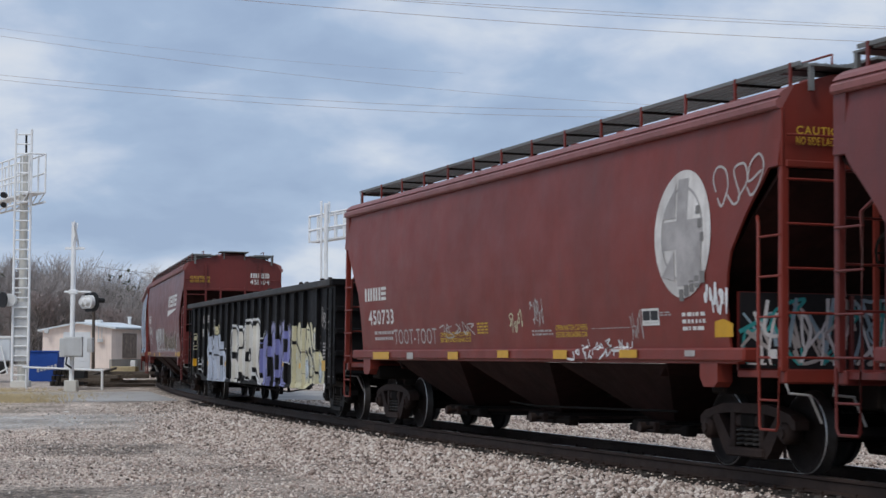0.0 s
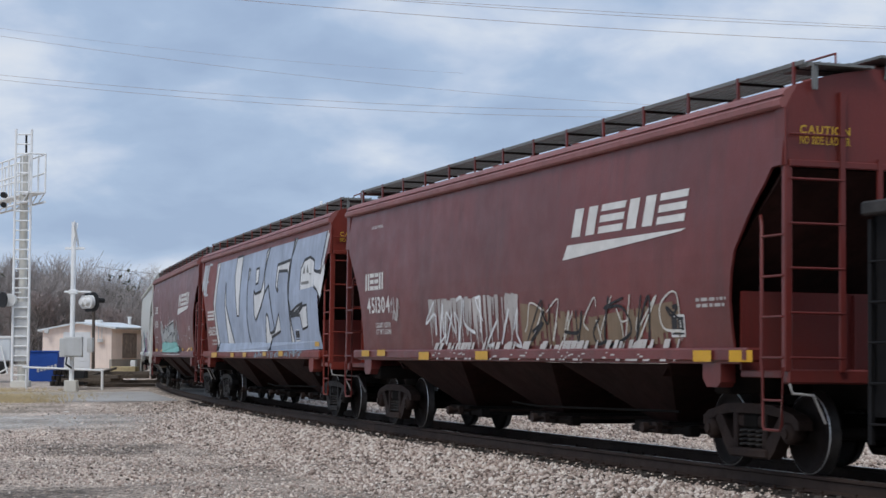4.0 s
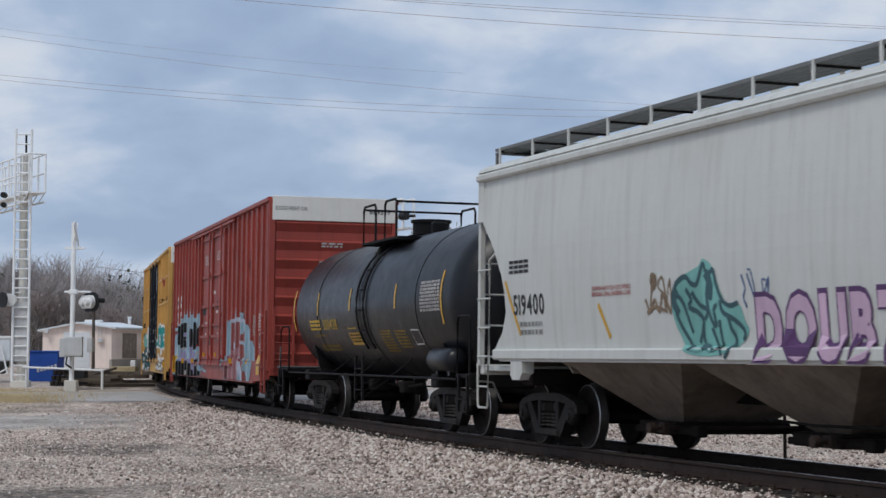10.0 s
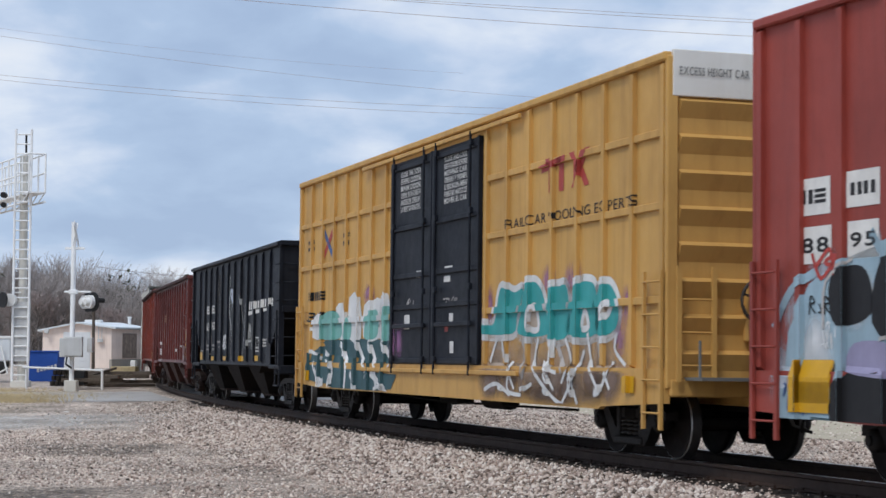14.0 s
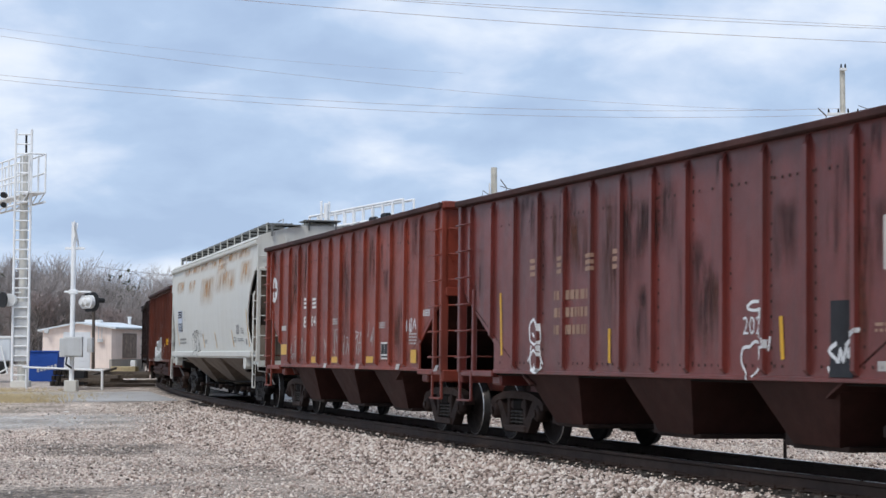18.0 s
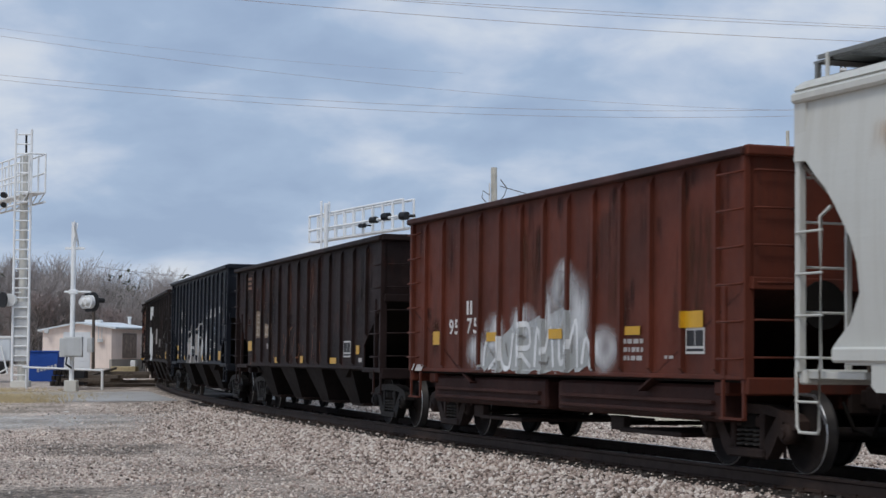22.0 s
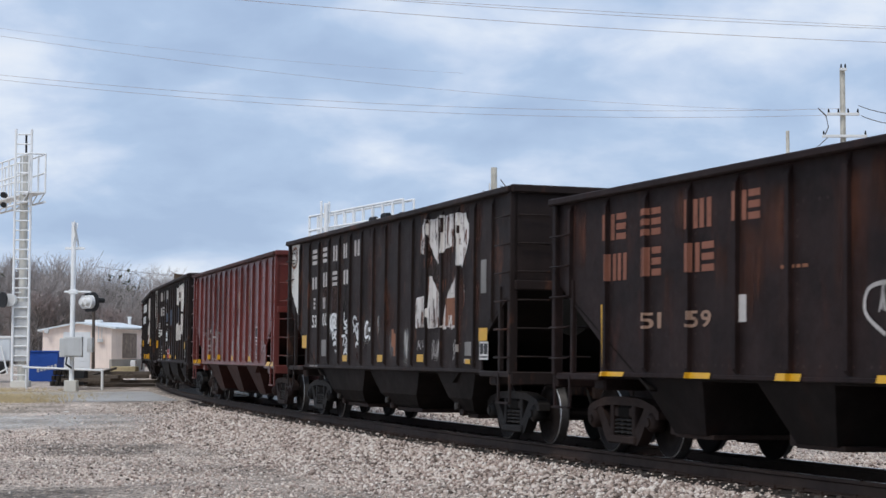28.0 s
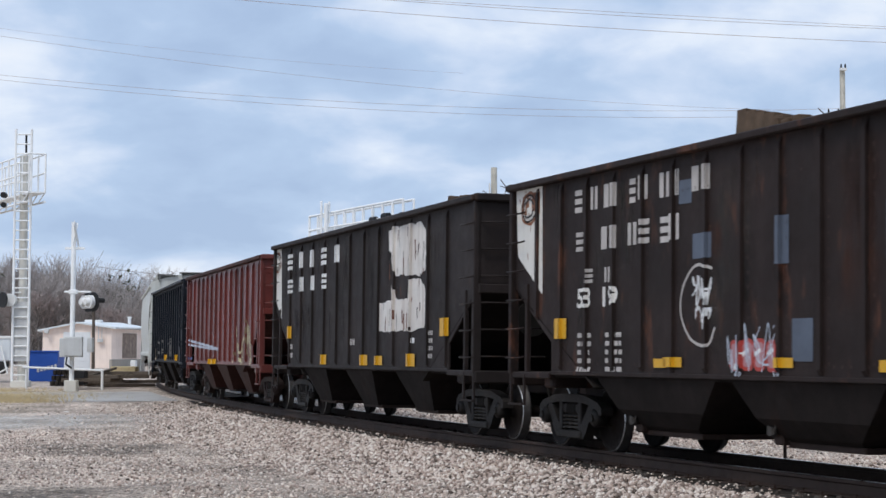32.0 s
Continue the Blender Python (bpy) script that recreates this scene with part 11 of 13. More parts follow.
def paint_car_21():
    car = paint_open(21, 7.25, 16, 0.95, 0.045)
    rng = random.Random(250)
    white_corner(car, [(-7.13, 3.78), (-6.15, 3.76), (-6.12, 2.18), (-7.04, 2.77)])
    paint(car, "rust_patch", flakes([[(-6.88, 3.67), (-6.23, 3.67), (-6.23, 3.29), (-6.88, 3.38)]], rng, 0.3), "rust_mark", 2)
    road_name(car, [[(-5.03, 3.26), (-4.76, 3.57)], [(-4.52, 3.27), (-4.27, 3.58)], [(-4.12, 3.27), (-3.67, 3.58)], [(-3.33, 3.27), (-3.13, 3.58)], [(-3.04, 3.29), (-2.78, 3.60)], [(-2.49, 3.27), (-2.15, 3.58)], [(-2.06, 3.27), (-1.95, 3.59)], [(-1.66, 3.28), (-1.13, 3.58)]], [[(-4.99, 2.73), (-4.67, 2.99)], [(-4.20, 2.72), (-3.67, 3.02)], [(-3.38, 2.73), (-3.09, 3.02)], [(-2.98, 2.73), (-2.73, 3.04)], [(-2.46, 2.71), (-2.18, 3.03)], [(-2.17, 2.73), (-1.93, 3.05)]], "chalk", 251)
    words(car, "53", [(-4.92, 1.97), (-4.50, 2.22)], "decal_white")
    words(car, "19", [(-4.11, 1.97), (-3.65, 2.22)], "decal_white")
    name_blocks(car, [(-4.60, 2.29), (-4.41, 2.48)], 1, "chalk")
    name_blocks(car, [(-4.07, 2.28), (-3.87, 2.48)], 1, "chalk")
    print_bars(car, [(-4.90, 1.05), (-4.47, 1.62)], 5, "chalk", 252)
    print_bars(car, [(-4.02, 1.06), (-3.51, 1.62)], 5, "chalk", 253)
    paint(car, "graffiti_line", ribbon(smooth_line([(-1.10, 2.34), (-1.51, 2.39), (-1.82, 2.16), (-1.89, 1.83), (-1.64, 1.52), (-1.22, 1.44), (-1.04, 1.65)], 5), 0.035), "chalk", 1, over_ribs=True)
    tag(car, [(-1.60, 1.92), (-1.13, 2.24)], 4, "g_white", 254, 0.04)
    tag(car, [(-1.55, 1.62), (-1.10, 1.88)], 4, "g_white", 255, 0.04)
    fat_letters(car, [(-0.68, 1.16), (0.41, 1.50)], 4, 256, "g_rose", "g_scarlet", None, "g_white", grow=0.03)
    tag(car, [(-0.70, 1.11), (0.44, 1.67)], 6, "g_pale_blue", 257, 0.025, 5)
    for a, c in (((-1.95, 3.15), (-1.62, 3.44)), ((-1.59, 2.47), (-1.13, 2.77)), ((0.34, 2.32), (0.61, 2.85)), ((0.68, 1.26), (1.10, 1.72))):
        paint(car, "paint_patch", [box_of(a, c)], "patch_blue", 1, over_ribs=True)
    reflectors(car, [((-5.66, 1.55), (-5.25, 1.83)), ((-2.33, 1.18), (-1.84, 1.30)), ((0.32, 1.19), (0.72, 1.30))])
    polys = [[(2.50, 3.04), (2.68, 3.60), (3.15, 3.49), (3.26, 2.91)], [(3.39, 3.50), (3.91, 3.61), (4.26, 3.56), (4.27, 2.89), (3.69, 3.10)], [(4.35, 2.72), (4.37, 3.62), (5.00, 3.59), (5.05, 3.01), (4.84, 2.70)], [(2.48, 1.75), (2.52, 2.33), (3.10, 2.35), (3.02, 2.61), (3.44, 1.78)], [(3.73, 1.80), (3.77, 2.28), (4.22, 2.29), (4.31, 1.77)], [(4.37, 2.06), (4.62, 2.63), (4.89, 2.57), (4.85, 1.92)]]
    torn(car, "large_mark", polys, "peel_white", rng, "large peeling white mark")
    paint(car, "paint_patch", [box_of((2.46, 2.28), (3.17, 2.87))], "patch_blue", 0)
    reflectors(car, [((5.60, 1.50), (5.87, 1.69)), ((2.35, 1.16), (2.70, 1.28)), ((-2.58, 1.17), (-2.25, 1.28))])
    weight_box(car, (5.62, 1.22), (5.87, 1.47))
    scrap_beam(car, -0.8, 0.62, -1.38, 4.19, 3.90, 3)


def paint_car_22():
    car = paint_open(22, 7.3, 12, 1.58, 0.045)
    rng = random.Random(260)
    white_corner(car, [(-7.45, 3.77), (-6.72, 3.75), (-6.60, 2.13), (-7.27, 2.60)])
    road_name(car, [[(-6.11, 3.21), (-5.54, 3.56)], [(-4.98, 3.21), (-4.55, 3.56)], [(-3.97, 3.19), (-3.57, 3.55)], [(-2.97, 3.19), (-2.44, 3.54)], [(-1.85, 3.19), (-1.36, 3.54)]], [[(-6.07, 2.69), (-5.49, 2.99)], [(-4.95, 2.70), (-4.46, 3.01)], [(-3.88, 2.69), (-3.48, 3.00)], [(-2.90, 2.69), (-2.41, 3.00)]], "g_white", 261)
    polys = [[(2.22, 3.57), (2.61, 3.62), (3.60, 3.61), (4.22, 3.60), (4.59, 3.43), (4.69, 3.05), (4.56, 2.78), (4.16, 2.69), (3.20, 2.73), (2.66, 2.75), (2.52, 3.15), (2.24, 3.22)],
             [(1.65, 2.27), (2.60, 2.31), (2.55, 2.62), (2.75, 2.32), (3.62, 2.29), (3.66, 2.64), (4.27, 2.62), (4.58, 2.40), (4.61, 1.97), (4.47, 1.78), (3.70, 1.74), (1.64, 1.74)]]
    torn(car, "large_mark", polys, "peel_white", rng, "bold white mark, worn", worn=0.35)
    reflectors(car, [((5.40, 1.63), (5.88, 1.93)), ((0.33, 1.12), (0.89, 1.32)), ((1.53, 1.13), (1.92, 1.30)), ((3.46, 1.12), (3.99, 1.34)), ((-2.83, 1.12), (-2.30, 1.32)), ((-5.98, 1.68), (-5.53, 1.95))])
    print_bars(car, [(4.57, 1.21), (4.97, 1.73)], 4, "chalk", 262)
    print_bars(car, [(3.59, 1.45), (3.97, 1.62)], 1, "g_white", 263)
    print_bars(car, [(-5.89, 1.17), (-5.44, 1.55)], 2, "chalk", 264)
    print_bars(car, [(-0.63, 1.41), (-0.12, 1.63)], 1, "chalk", 265)
    scrap_beam(car, 5.15, 6.2, -1.35, 4.01, 3.88, 4)


def paint_car_23():
    car = paint_open(23, 6.85, 15, 0.52)
    rng = random.Random(270)
    tag(car, [(-94.41, 0.73), (0.82, 2.20)], 6, "g_pale_blue", 271, 0.09)
    tag(car, [(-96.20, 0.90), (0.53, 2.13)], 5, "g_blue", 272, 0.08, 2)
    tag(car, [(2.23, 1.06), (5.39, 2.06)], 6, "g_yellow", 273, 0.08)
    tag(car, [(2.43, 1.06), (5.39, 2.06)], 5, "g_tan", 274, 0.08, 2)
    reflectors(car, [((-1.97, 0.99), (-0.63, 1.19))])


def paint_car_24():
    car = paint_open(24, 6.85, 15, 0.52)
    tag(car, [(-4, 1.3), (2, 2.0)], 6, "smear", 280, 0.05)
    reflectors(car, [((-5, 1.1), (-4.7, 1.3)), ((0, 1.1), (0.3, 1.3)), ((4.5, 1.1), (4.8, 1.3))])


def weather(k, half, low, top, n, mats, seed):
    """Soot, rust and pale smears on a worn side."""
    rng = random.Random(seed)
    for i in range(n):
        x, z = rng.uniform(-half + 0.6, half - 1.2), rng.uniform(low, top - 0.9)
        w, h = rng.uniform(0.3, 1.1), rng.uniform(0.5, top - low)
        soft_patch(CARS[k], x, z, x + w, min(top - 0.05, z + h), rng.choice(mats), "stain", seed * 50 + i, 0, 8, 8)


paint_covered_reds()
for _job in (paint_car_1, paint_car_2, paint_car_3, paint_car_4, paint_car_5, paint_car_6, paint_car_7, paint_car_8, paint_car_9, paint_car_10, paint_car_11, paint_car_12, paint_car_13,
             paint_car_14, paint_car_15, paint_car_16, paint_car_17, paint_car_18, paint_car_19, paint_car_20, paint_car_21, paint_car_22, paint_car_23, paint_car_24):
    _job()


for _k, _half, _top, _n, _mats in ((10, 7.0, 3.7, 7, ("dust_soft", "soot_soft")), (11, 6.7, 3.6, 12, ("soot_soft", "soot_soft", "red_rust_soft")), (12, 6.7, 3.65, 10, ("soot_soft", "red_rust_soft")), (14, 5.8, 3.5, 10, ("soot_soft", "dust_soft", "red_rust_soft")),
                                   (15, 7.0, 3.35, 12, ("soot_soft", "red_rust_soft")), (16, 6.6, 3.5, 8, ("dust_soft", "soot_soft")), (17, 7.0, 3.4, 12, ("dust_soft", "soot_soft", "red_rust_soft")), (18, 6.0, 3.3, 10, ("soot_soft", "red_rust_soft")),
                                   (19, 7.0, 3.65, 14, ("soot_soft", "red_rust_soft", "dust_soft")), (20, 6.6, 3.5, 8, ("soot_soft", "dust_soft")), (21, 7.0, 3.65, 14, ("soot_soft", "red_rust_soft", "dust_soft")), (22, 7.0, 3.65, 12, ("soot_soft", "dust_soft")),
                                   (23, 6.6, 3.5, 8, ("soot_soft", "dust_soft")), (24, 6.6, 3.5, 6, ("dust_soft", "soot_soft"))):
    weather(_k, _half, 1.12, _top, _n, _mats, 900 + _k)


def top_runs(k, half, top, n, mat, seed):
    """Soft runs of coal water below the top edge and here and there down the sheets."""
    rng = random.Random(seed)
    for i in range(n):
        x, w, h = rng.uniform(-half + 0.2, half - 0.6), rng.uniform(0.12, 0.42), rng.uniform(0.25, 1.0)
        zt = top if i % 3 else rng.uniform(2.0, top - 0.5)
        soft_patch(CARS[k], x, zt - h, x + w, zt, mat, "stain", seed * 40 + i, 0, 5, 7)


for _k, _half, _top, _mat in ((11, 6.9, 3.67, "soot_soft"), (12, 6.92, 3.73, "soot_soft"), (14, 6.0, 3.56, "soot_soft"), (20, 6.85, 3.61, "soot_soft"), (23, 6.85, 3.61, "soot_soft"),
                              (15, 7.25, 3.41, "red_rust_soft"), (17, 7.25, 3.45, "red_rust_soft"), (18, 6.25, 3.39, "red_rust_soft"), (19, 7.25, 3.73, "red_rust_soft"), (21, 7.25, 3.73, "dust_soft"), (22, 7.3, 3.73, "dust_soft")):
    top_runs(_k, _half, _top, 18, _mat, 700 + _k)


def rivets(k, half, low, top, seed):
    """Rows of dark rivet heads along the seams of the side."""
    rng = random.Random(seed)
    info = SIDES[CARS[k].name]
    dots = []
    for x in info["ribs"]:
        if abs(x) > half - 1.6 or rng.random() < 0.35:
            continue
        z = low + 0.1
        while z < top - 0.15:
            if rng.random() < 0.8:
                dots.append(rect(x + 0.13, z, x + 0.165, z + 0.035))
            z += 0.17
    for z in (low + 0.07, top - 0.35):
        x = -half + 1.7
        while x < half - 1.7:
            if rng.random() < 0.6:
                dots.append(rect(x, z, x + 0.035, z + 0.035))
            x += 0.16
    paint(CARS[k], "riveting", dots, "soot_run", 1)


for _k, _half, _top in ((11, 6.9, 3.6), (12, 6.92, 3.65), (15, 7.25, 3.3), (17, 7.25, 3.4), (18, 6.25, 3.3), (19, 7.25, 3.65), (20, 6.85, 3.5), (21, 7.25, 3.65), (23, 6.85, 3.5)):
    rivets(_k, _half, 1.12, _top, 800 + _k)
# ---- ground, road and track ----
def _near(px, py):
    """For arrays of points: metres back along the line and distance to the camera's side."""
    us = _u[(_u > -60) & (_u < 330)][::4]
    lx, ly, lf = (np.interp(us, _u, a) for a in (_x, _y, _phi))
    uu, dd = np.empty(px.shape), np.empty(px.shape)
    for i in range(0, px.size, 20000):
        a, c = px.ravel()[i:i + 20000], py.ravel()[i:i + 20000]
        k = np.argmin((a[:, None] - lx) ** 2 + (c[:, None] - ly) ** 2, axis=1)
        uu.ravel()[i:i + 20000] = us[k] + (-(a - lx[k]) * np.sin(lf[k]) + (c - ly[k]) * np.cos(lf[k]))
        dd.ravel()[i:i + 20000] = -(a - lx[k]) * np.cos(lf[k]) - (c - ly[k]) * np.sin(lf[k])
    return uu, dd


def ground_height(px, py):
    u, d = _near(px, py)
    ad = np.abs(d)
    base = -0.46 + np.clip((py - 30) / 40, 0, 1) * 0.26 + 0.05 * np.sin(px * 0.35 + 1) * np.cos(py * 0.22)
    bed = -0.205 - np.clip((ad - 1.75) / 1.9, 0, 1) ** 1.3 * 0.25
    h = np.maximum(base, bed)
    h = np.where(ad < 1.75, -0.205, h)
    far = np.clip((py - 95) / 60, 0, 1) * 0.35
    road = np.clip(1 - np.abs((u - 64)) / 10.5, 0, 1)
    road = np.clip(road * 4, 0, 1) * np.clip((30 - ad) / 6, 0, 1)
    h = h + (-0.13 - h) * road * (ad > 1.2) * 0.8
    return h + far * (ad > 3)


def axis(*spans):
    out = []
    for a, c, n in spans:
        out += list(np.linspace(a, c, n, endpoint=False))
    return np.array(out + [spans[-1][1]])


M["gravel"] = surface("pink_grey_gravel", (0.72, 0.62, 0.54), 0.95, var=0.38, scale=0.35, dirt=(0.24, 0.205, 0.175), dirt_amt=0.8, bump=1.0, bscale=22, spec=0.1)


def cobble(mat, size, amount):
    """Breaks a gravel surface up into small stones that differ, with dark joints."""
    nt = mat.node_tree
    p = nt.nodes["Principled BSDF"]
    old = p.inputs["Base Color"].links[0].from_socket
    tc = nt.nodes.new("ShaderNodeTexCoord")
    vor = nt.nodes.new("ShaderNodeTexVoronoi")
    vor.inputs["Scale"].default_value = 1 / size
    vor.inputs["Randomness"].default_value = 1.0
    nt.links.new(tc.outputs["Object"], vor.inputs["Vector"])
    sep = nt.nodes.new("ShaderNodeSeparateColor")
    nt.links.new(vor.outputs["Color"], sep.inputs[0])
    tone = nt.nodes.new("ShaderNodeValToRGB")
    el = tone.color_ramp.elements
    el[0].position, el[0].color = 0.0, (0.30, 0.27, 0.25, 1)
    el[1].position, el[1].color = 1.0, (1.5, 1.45, 1.4, 1)
    el.new(0.5).color = (0.95, 0.92, 0.90, 1)
    nt.links.new(sep.outputs[0], tone.inputs[0])
    joint = nt.nodes.new("ShaderNodeMapRange")
    joint.inputs["From Min"].default_value, joint.inputs["From Max"].default_value = 0.35, 0.75
    joint.inputs["To Min"].default_value, joint.inputs["To Max"].default_value = 1.0, 0.35
    nt.links.new(vor.outputs["Distance"], joint.inputs["Value"])
    both = nt.nodes.new("ShaderNodeVectorMath")
    both.operation = "SCALE"
    nt.links.new(tone.outputs[0], both.inputs[0])
    nt.links.new(joint.outputs[0], both.inputs["Scale"])
    mix = nt.nodes.new("ShaderNodeMix")
    mix.data_type, mix.blend_type = "RGBA", "MULTIPLY"
    mix.inputs["Factor"].default_value = amount
    nt.links.new(old, mix.inputs["A"])
    nt.links.new(both.outputs[0], mix.inputs["B"])
    nt.links.new(mix.outputs["Result"], p.inputs["Base Color"])


cobble(M["gravel"], 0.045, 0.85)


def stone_material(k):
    """Stones that differ one by one; k scales how pale they come out."""
    mat = surface("pink_grey_ballast_stone", (0.5, 0.44, 0.41), 0.9, var=0.2, scale=9.0, bump=0.3, bscale=40, spec=0.15)
    nt = mat.node_tree
    geo, ramp = nt.nodes.new("ShaderNodeNewGeometry"), nt.nodes.new("ShaderNodeValToRGB")
    el = ramp.color_ramp.elements
    el[0].position, el[0].color = 0.0, (0.085 * k, 0.070 * k, 0.060 * k, 1)
    el[1].position, el[1].color = 1.0, (0.92 * k, 0.86 * k, 0.79 * k, 1)
    for pos, col in ((0.25, (0.38, 0.30, 0.26)), (0.55, (0.63, 0.525, 0.46)), (0.82, (0.78, 0.70, 0.63))):
        el.new(pos).color = (*(v * k for v in col), 1)
    mix = nt.nodes.new("ShaderNodeMix")
    mix.data_type, mix.blend_type = "RGBA", "MULTIPLY"
    mix.inputs["Factor"].default_value = 0.35
    p = nt.nodes["Principled BSDF"]
    old = p.inputs["Base Color"].links[0].from_socket
    nt.links.new(geo.outputs["Random Per Island"], ramp.inputs[0])
    nt.links.new(ramp.outputs[0], mix.inputs["A"])
    nt.links.new(old, mix.inputs["B"])
    nt.links.new(mix.outputs["Result"], p.inputs["Base Color"])
    return mat


M["stone"] = stone_material(1.18)
# train shade is put into k: slight beside the track, strong between the rails
M["track_stone"] = stone_material(1.05)
M["shaded_stone"] = stone_material(0.13)
M["asphalt"] = surface("worn_grey_asphalt", (0.40, 0.385, 0.37), 0.9, var=0.15, scale=0.4, dirt=(0.2, 0.185, 0.17), dirt_amt=0.3, bump=0.4, bscale=25)
M["wood_tie"] = surface("creosoted_timber", (0.022, 0.018, 0.015), 0.9, var=0.4, scale=3.0, dirt=(0.05, 0.04, 0.032), dirt_amt=0.5, bump=0.5)
M["rail"] = surface("rust_brown_rail_steel", (0.05, 0.032, 0.025), 0.7, 0.2, var=0.25, scale=2.0, dirt=(0.04, 0.028, 0.024), dirt_amt=0.4)
M["railtop"] = surface("polished_rail_head", (0.42, 0.42, 0.42), 0.3, 1.0, var=0.1)
# oil, and the shadow under the train painted in as near black
M["oily"] = surface("oil_and_shade_ballast", (0.03, 0.026, 0.023), 0.9, var=0.4, scale=2.0, dirt=(0.075, 0.065, 0.058), dirt_amt=0.5, bump=1.0, bscale=22, spec=0.15)
M["dry_grass"] = surface("dry_straw_grass", (0.52, 0.42, 0.25), 0.95, var=0.3, scale=2.0, dirt=(0.26, 0.19, 0.1), dirt_amt=0.5)


def build_ground():
    xs = axis((-2500, -300, 10), (-300, -40, 16), (-40, -26, 14), (-26, 22, 96), (22, 60, 20), (60, 300, 14), (300, 2500, 10))
    ys = axis((-600, -30, 8), (-30, 10, 14), (10, 16, 8), (16, 100, 150), (100, 200, 40), (200, 600, 16), (600, 4000, 10))
    gx, gy = np.meshgrid(xs, ys)
    gz = ground_height(gx, gy)
    far = np.clip((gy - 350) / 2000, 0, 1)
    gz = gz * (1 - far)
    nx, ny = len(xs), len(ys)
    me = bpy.data.meshes.new("ground")
    me.from_pydata(np.stack([gx.ravel(), gy.ravel(), gz.ravel()], 1).tolist(), [], [(j * nx + i, j * nx + i + 1, (j + 1) * nx + i + 1, (j + 1) * nx + i) for j in range(ny - 1) for i in range(nx - 1)])
    me.polygons.foreach_set("use_smooth", [True] * len(me.polygons))
    tagged(part("ground", me, M["gravel"]), "pinkish-grey crushed stone ground beside the railway", "ground", kind="structure")


build_ground()


def strip(name, u0, u1, d0, d1, z, mat, label, n=30, wob=0.0, lift=0.012):
    """A patch that lies on the ground between two distances from the line."""
    rng = random.Random(name)
    m_ = 14
    px, py = [], []
    for i in range(n + 1):
        u = u0 + (u1 - u0) * i / n
        a = d0 + rng.uniform(-wob, wob) * (0 if i in (0, n) else 1)
        c = d1 + rng.uniform(-wob, wob)
        for j in range(m_ + 1):
            p = beside(u + rng.uniform(-wob, wob) * 0.5, a + (c - a) * j / m_)
            px.append(p.x)
            py.append(p.y)
    px, py = np.array(px), np.array(py)
    pz = ground_height(px, py) + lift if z is None else np.full(len(px), z)
    me = bpy.data.meshes.new(name)
    me.from_pydata(np.stack([px, py, pz], 1).tolist(), [], [(i * (m_ + 1) + j, i * (m_ + 1) + j + 1, (i + 1) * (m_ + 1) + j + 1, (i + 1) * (m_ + 1) + j) for i in range(n) for j in range(m_)])
    me.polygons.foreach_set("use_smooth", [True] * len(me.polygons))
    return tagged(part(name, me, mat), label, name.replace("_", " "), kind="structure")


strip("road", 57, 71, 1.6, 16, None, M["asphalt"], "worn light-grey asphalt road leading up to the crossing", lift=0.014)


def soft_ground(name, x0, x1, y0, y1, mat, label, seed, lift, top=1.0):
    """A patch of other soil whose cover fades out into the gravel."""
    rng = random.Random(seed)
    ph = [rng.uniform(0, 6.28) for _ in range(4)]
    nx, ny = 36, 24
    gx, gy = np.meshgrid(np.linspace(x0, x1, nx + 1), np.linspace(y0, y1, ny + 1))
    gz = ground_height(gx, gy) + lift
    u, v = (gx - x0) / (x1 - x0), (gy - y0) / (y1 - y0)
    rag = 0.75 + 0.3 * np.sin(gx * 1.7 + ph[0]) * np.cos(gy * 0.9 + ph[1]) + 0.2 * np.sin(gx * 4.1 + ph[2] + gy)
    cover = np.clip(np.minimum(np.minimum(u, 1 - u), np.minimum(v, 1 - v)) * 4.5 * rag, 0, 1) * top
    me = bpy.data.meshes.new(name)
    me.from_pydata(np.stack([gx.ravel(), gy.ravel(), gz.ravel()], 1).tolist(), [], [(j * (nx + 1) + i, j * (nx + 1) + i + 1, (j + 1) * (nx + 1) + i + 1, (j + 1) * (nx + 1) + i) for j in range(ny) for i in range(nx)])
    me.attributes.new("cover", "FLOAT", "POINT").data.foreach_set("value", cover.ravel())
    return tagged(part(name, me, mat), label, name.replace("_", " "), kind="structure")


M["sand"] = surface("tan_bare_soil", (0.62, 0.53, 0.40), 0.95, var=0.2, scale=0.6, dirt=(0.30, 0.25, 0.18), dirt_amt=0.5, bump=0.5, bscale=18, spec=0.08, alpha=1.0)
M["fines"] = surface("pale_grey_stone_dust", (0.68, 0.66, 0.62), 0.95, var=0.15, scale=0.8, dirt=(0.34, 0.32, 0.30), dirt_amt=0.5, bump=0.5, bscale=25, spec=0.08, alpha=1.0)
M["dirt_soft"] = surface("dark_packed_soil", (0.13, 0.115, 0.10), 0.95, var=0.3, scale=0.9, dirt=(0.24, 0.21, 0.19), dirt_amt=0.5, bump=0.6, bscale=20, spec=0.08, alpha=1.0)
soft_ground("bare_soil", -28, -11.2, 49, 80, M["sand"], "tan bare soil by the signal post", 1, 0.03)
soft_ground("stone_dust", -15, -6.6, 40.5, 52, M["fines"], "pale strip of stone dust on the gravel", 2, 0.018, 0.85)
soft_ground("dirt_band", -8.3, -5.0, 32, 36.2, M["dirt_soft"], "band of dark dirt between the stones", 3, 0.016, 0.8)
soft_ground("dirt_band", -5.0, -3.2, 32.2, 34.6, M["dirt_soft"], "small streak of dark dirt between the stones", 4, 0.016, 0.6)
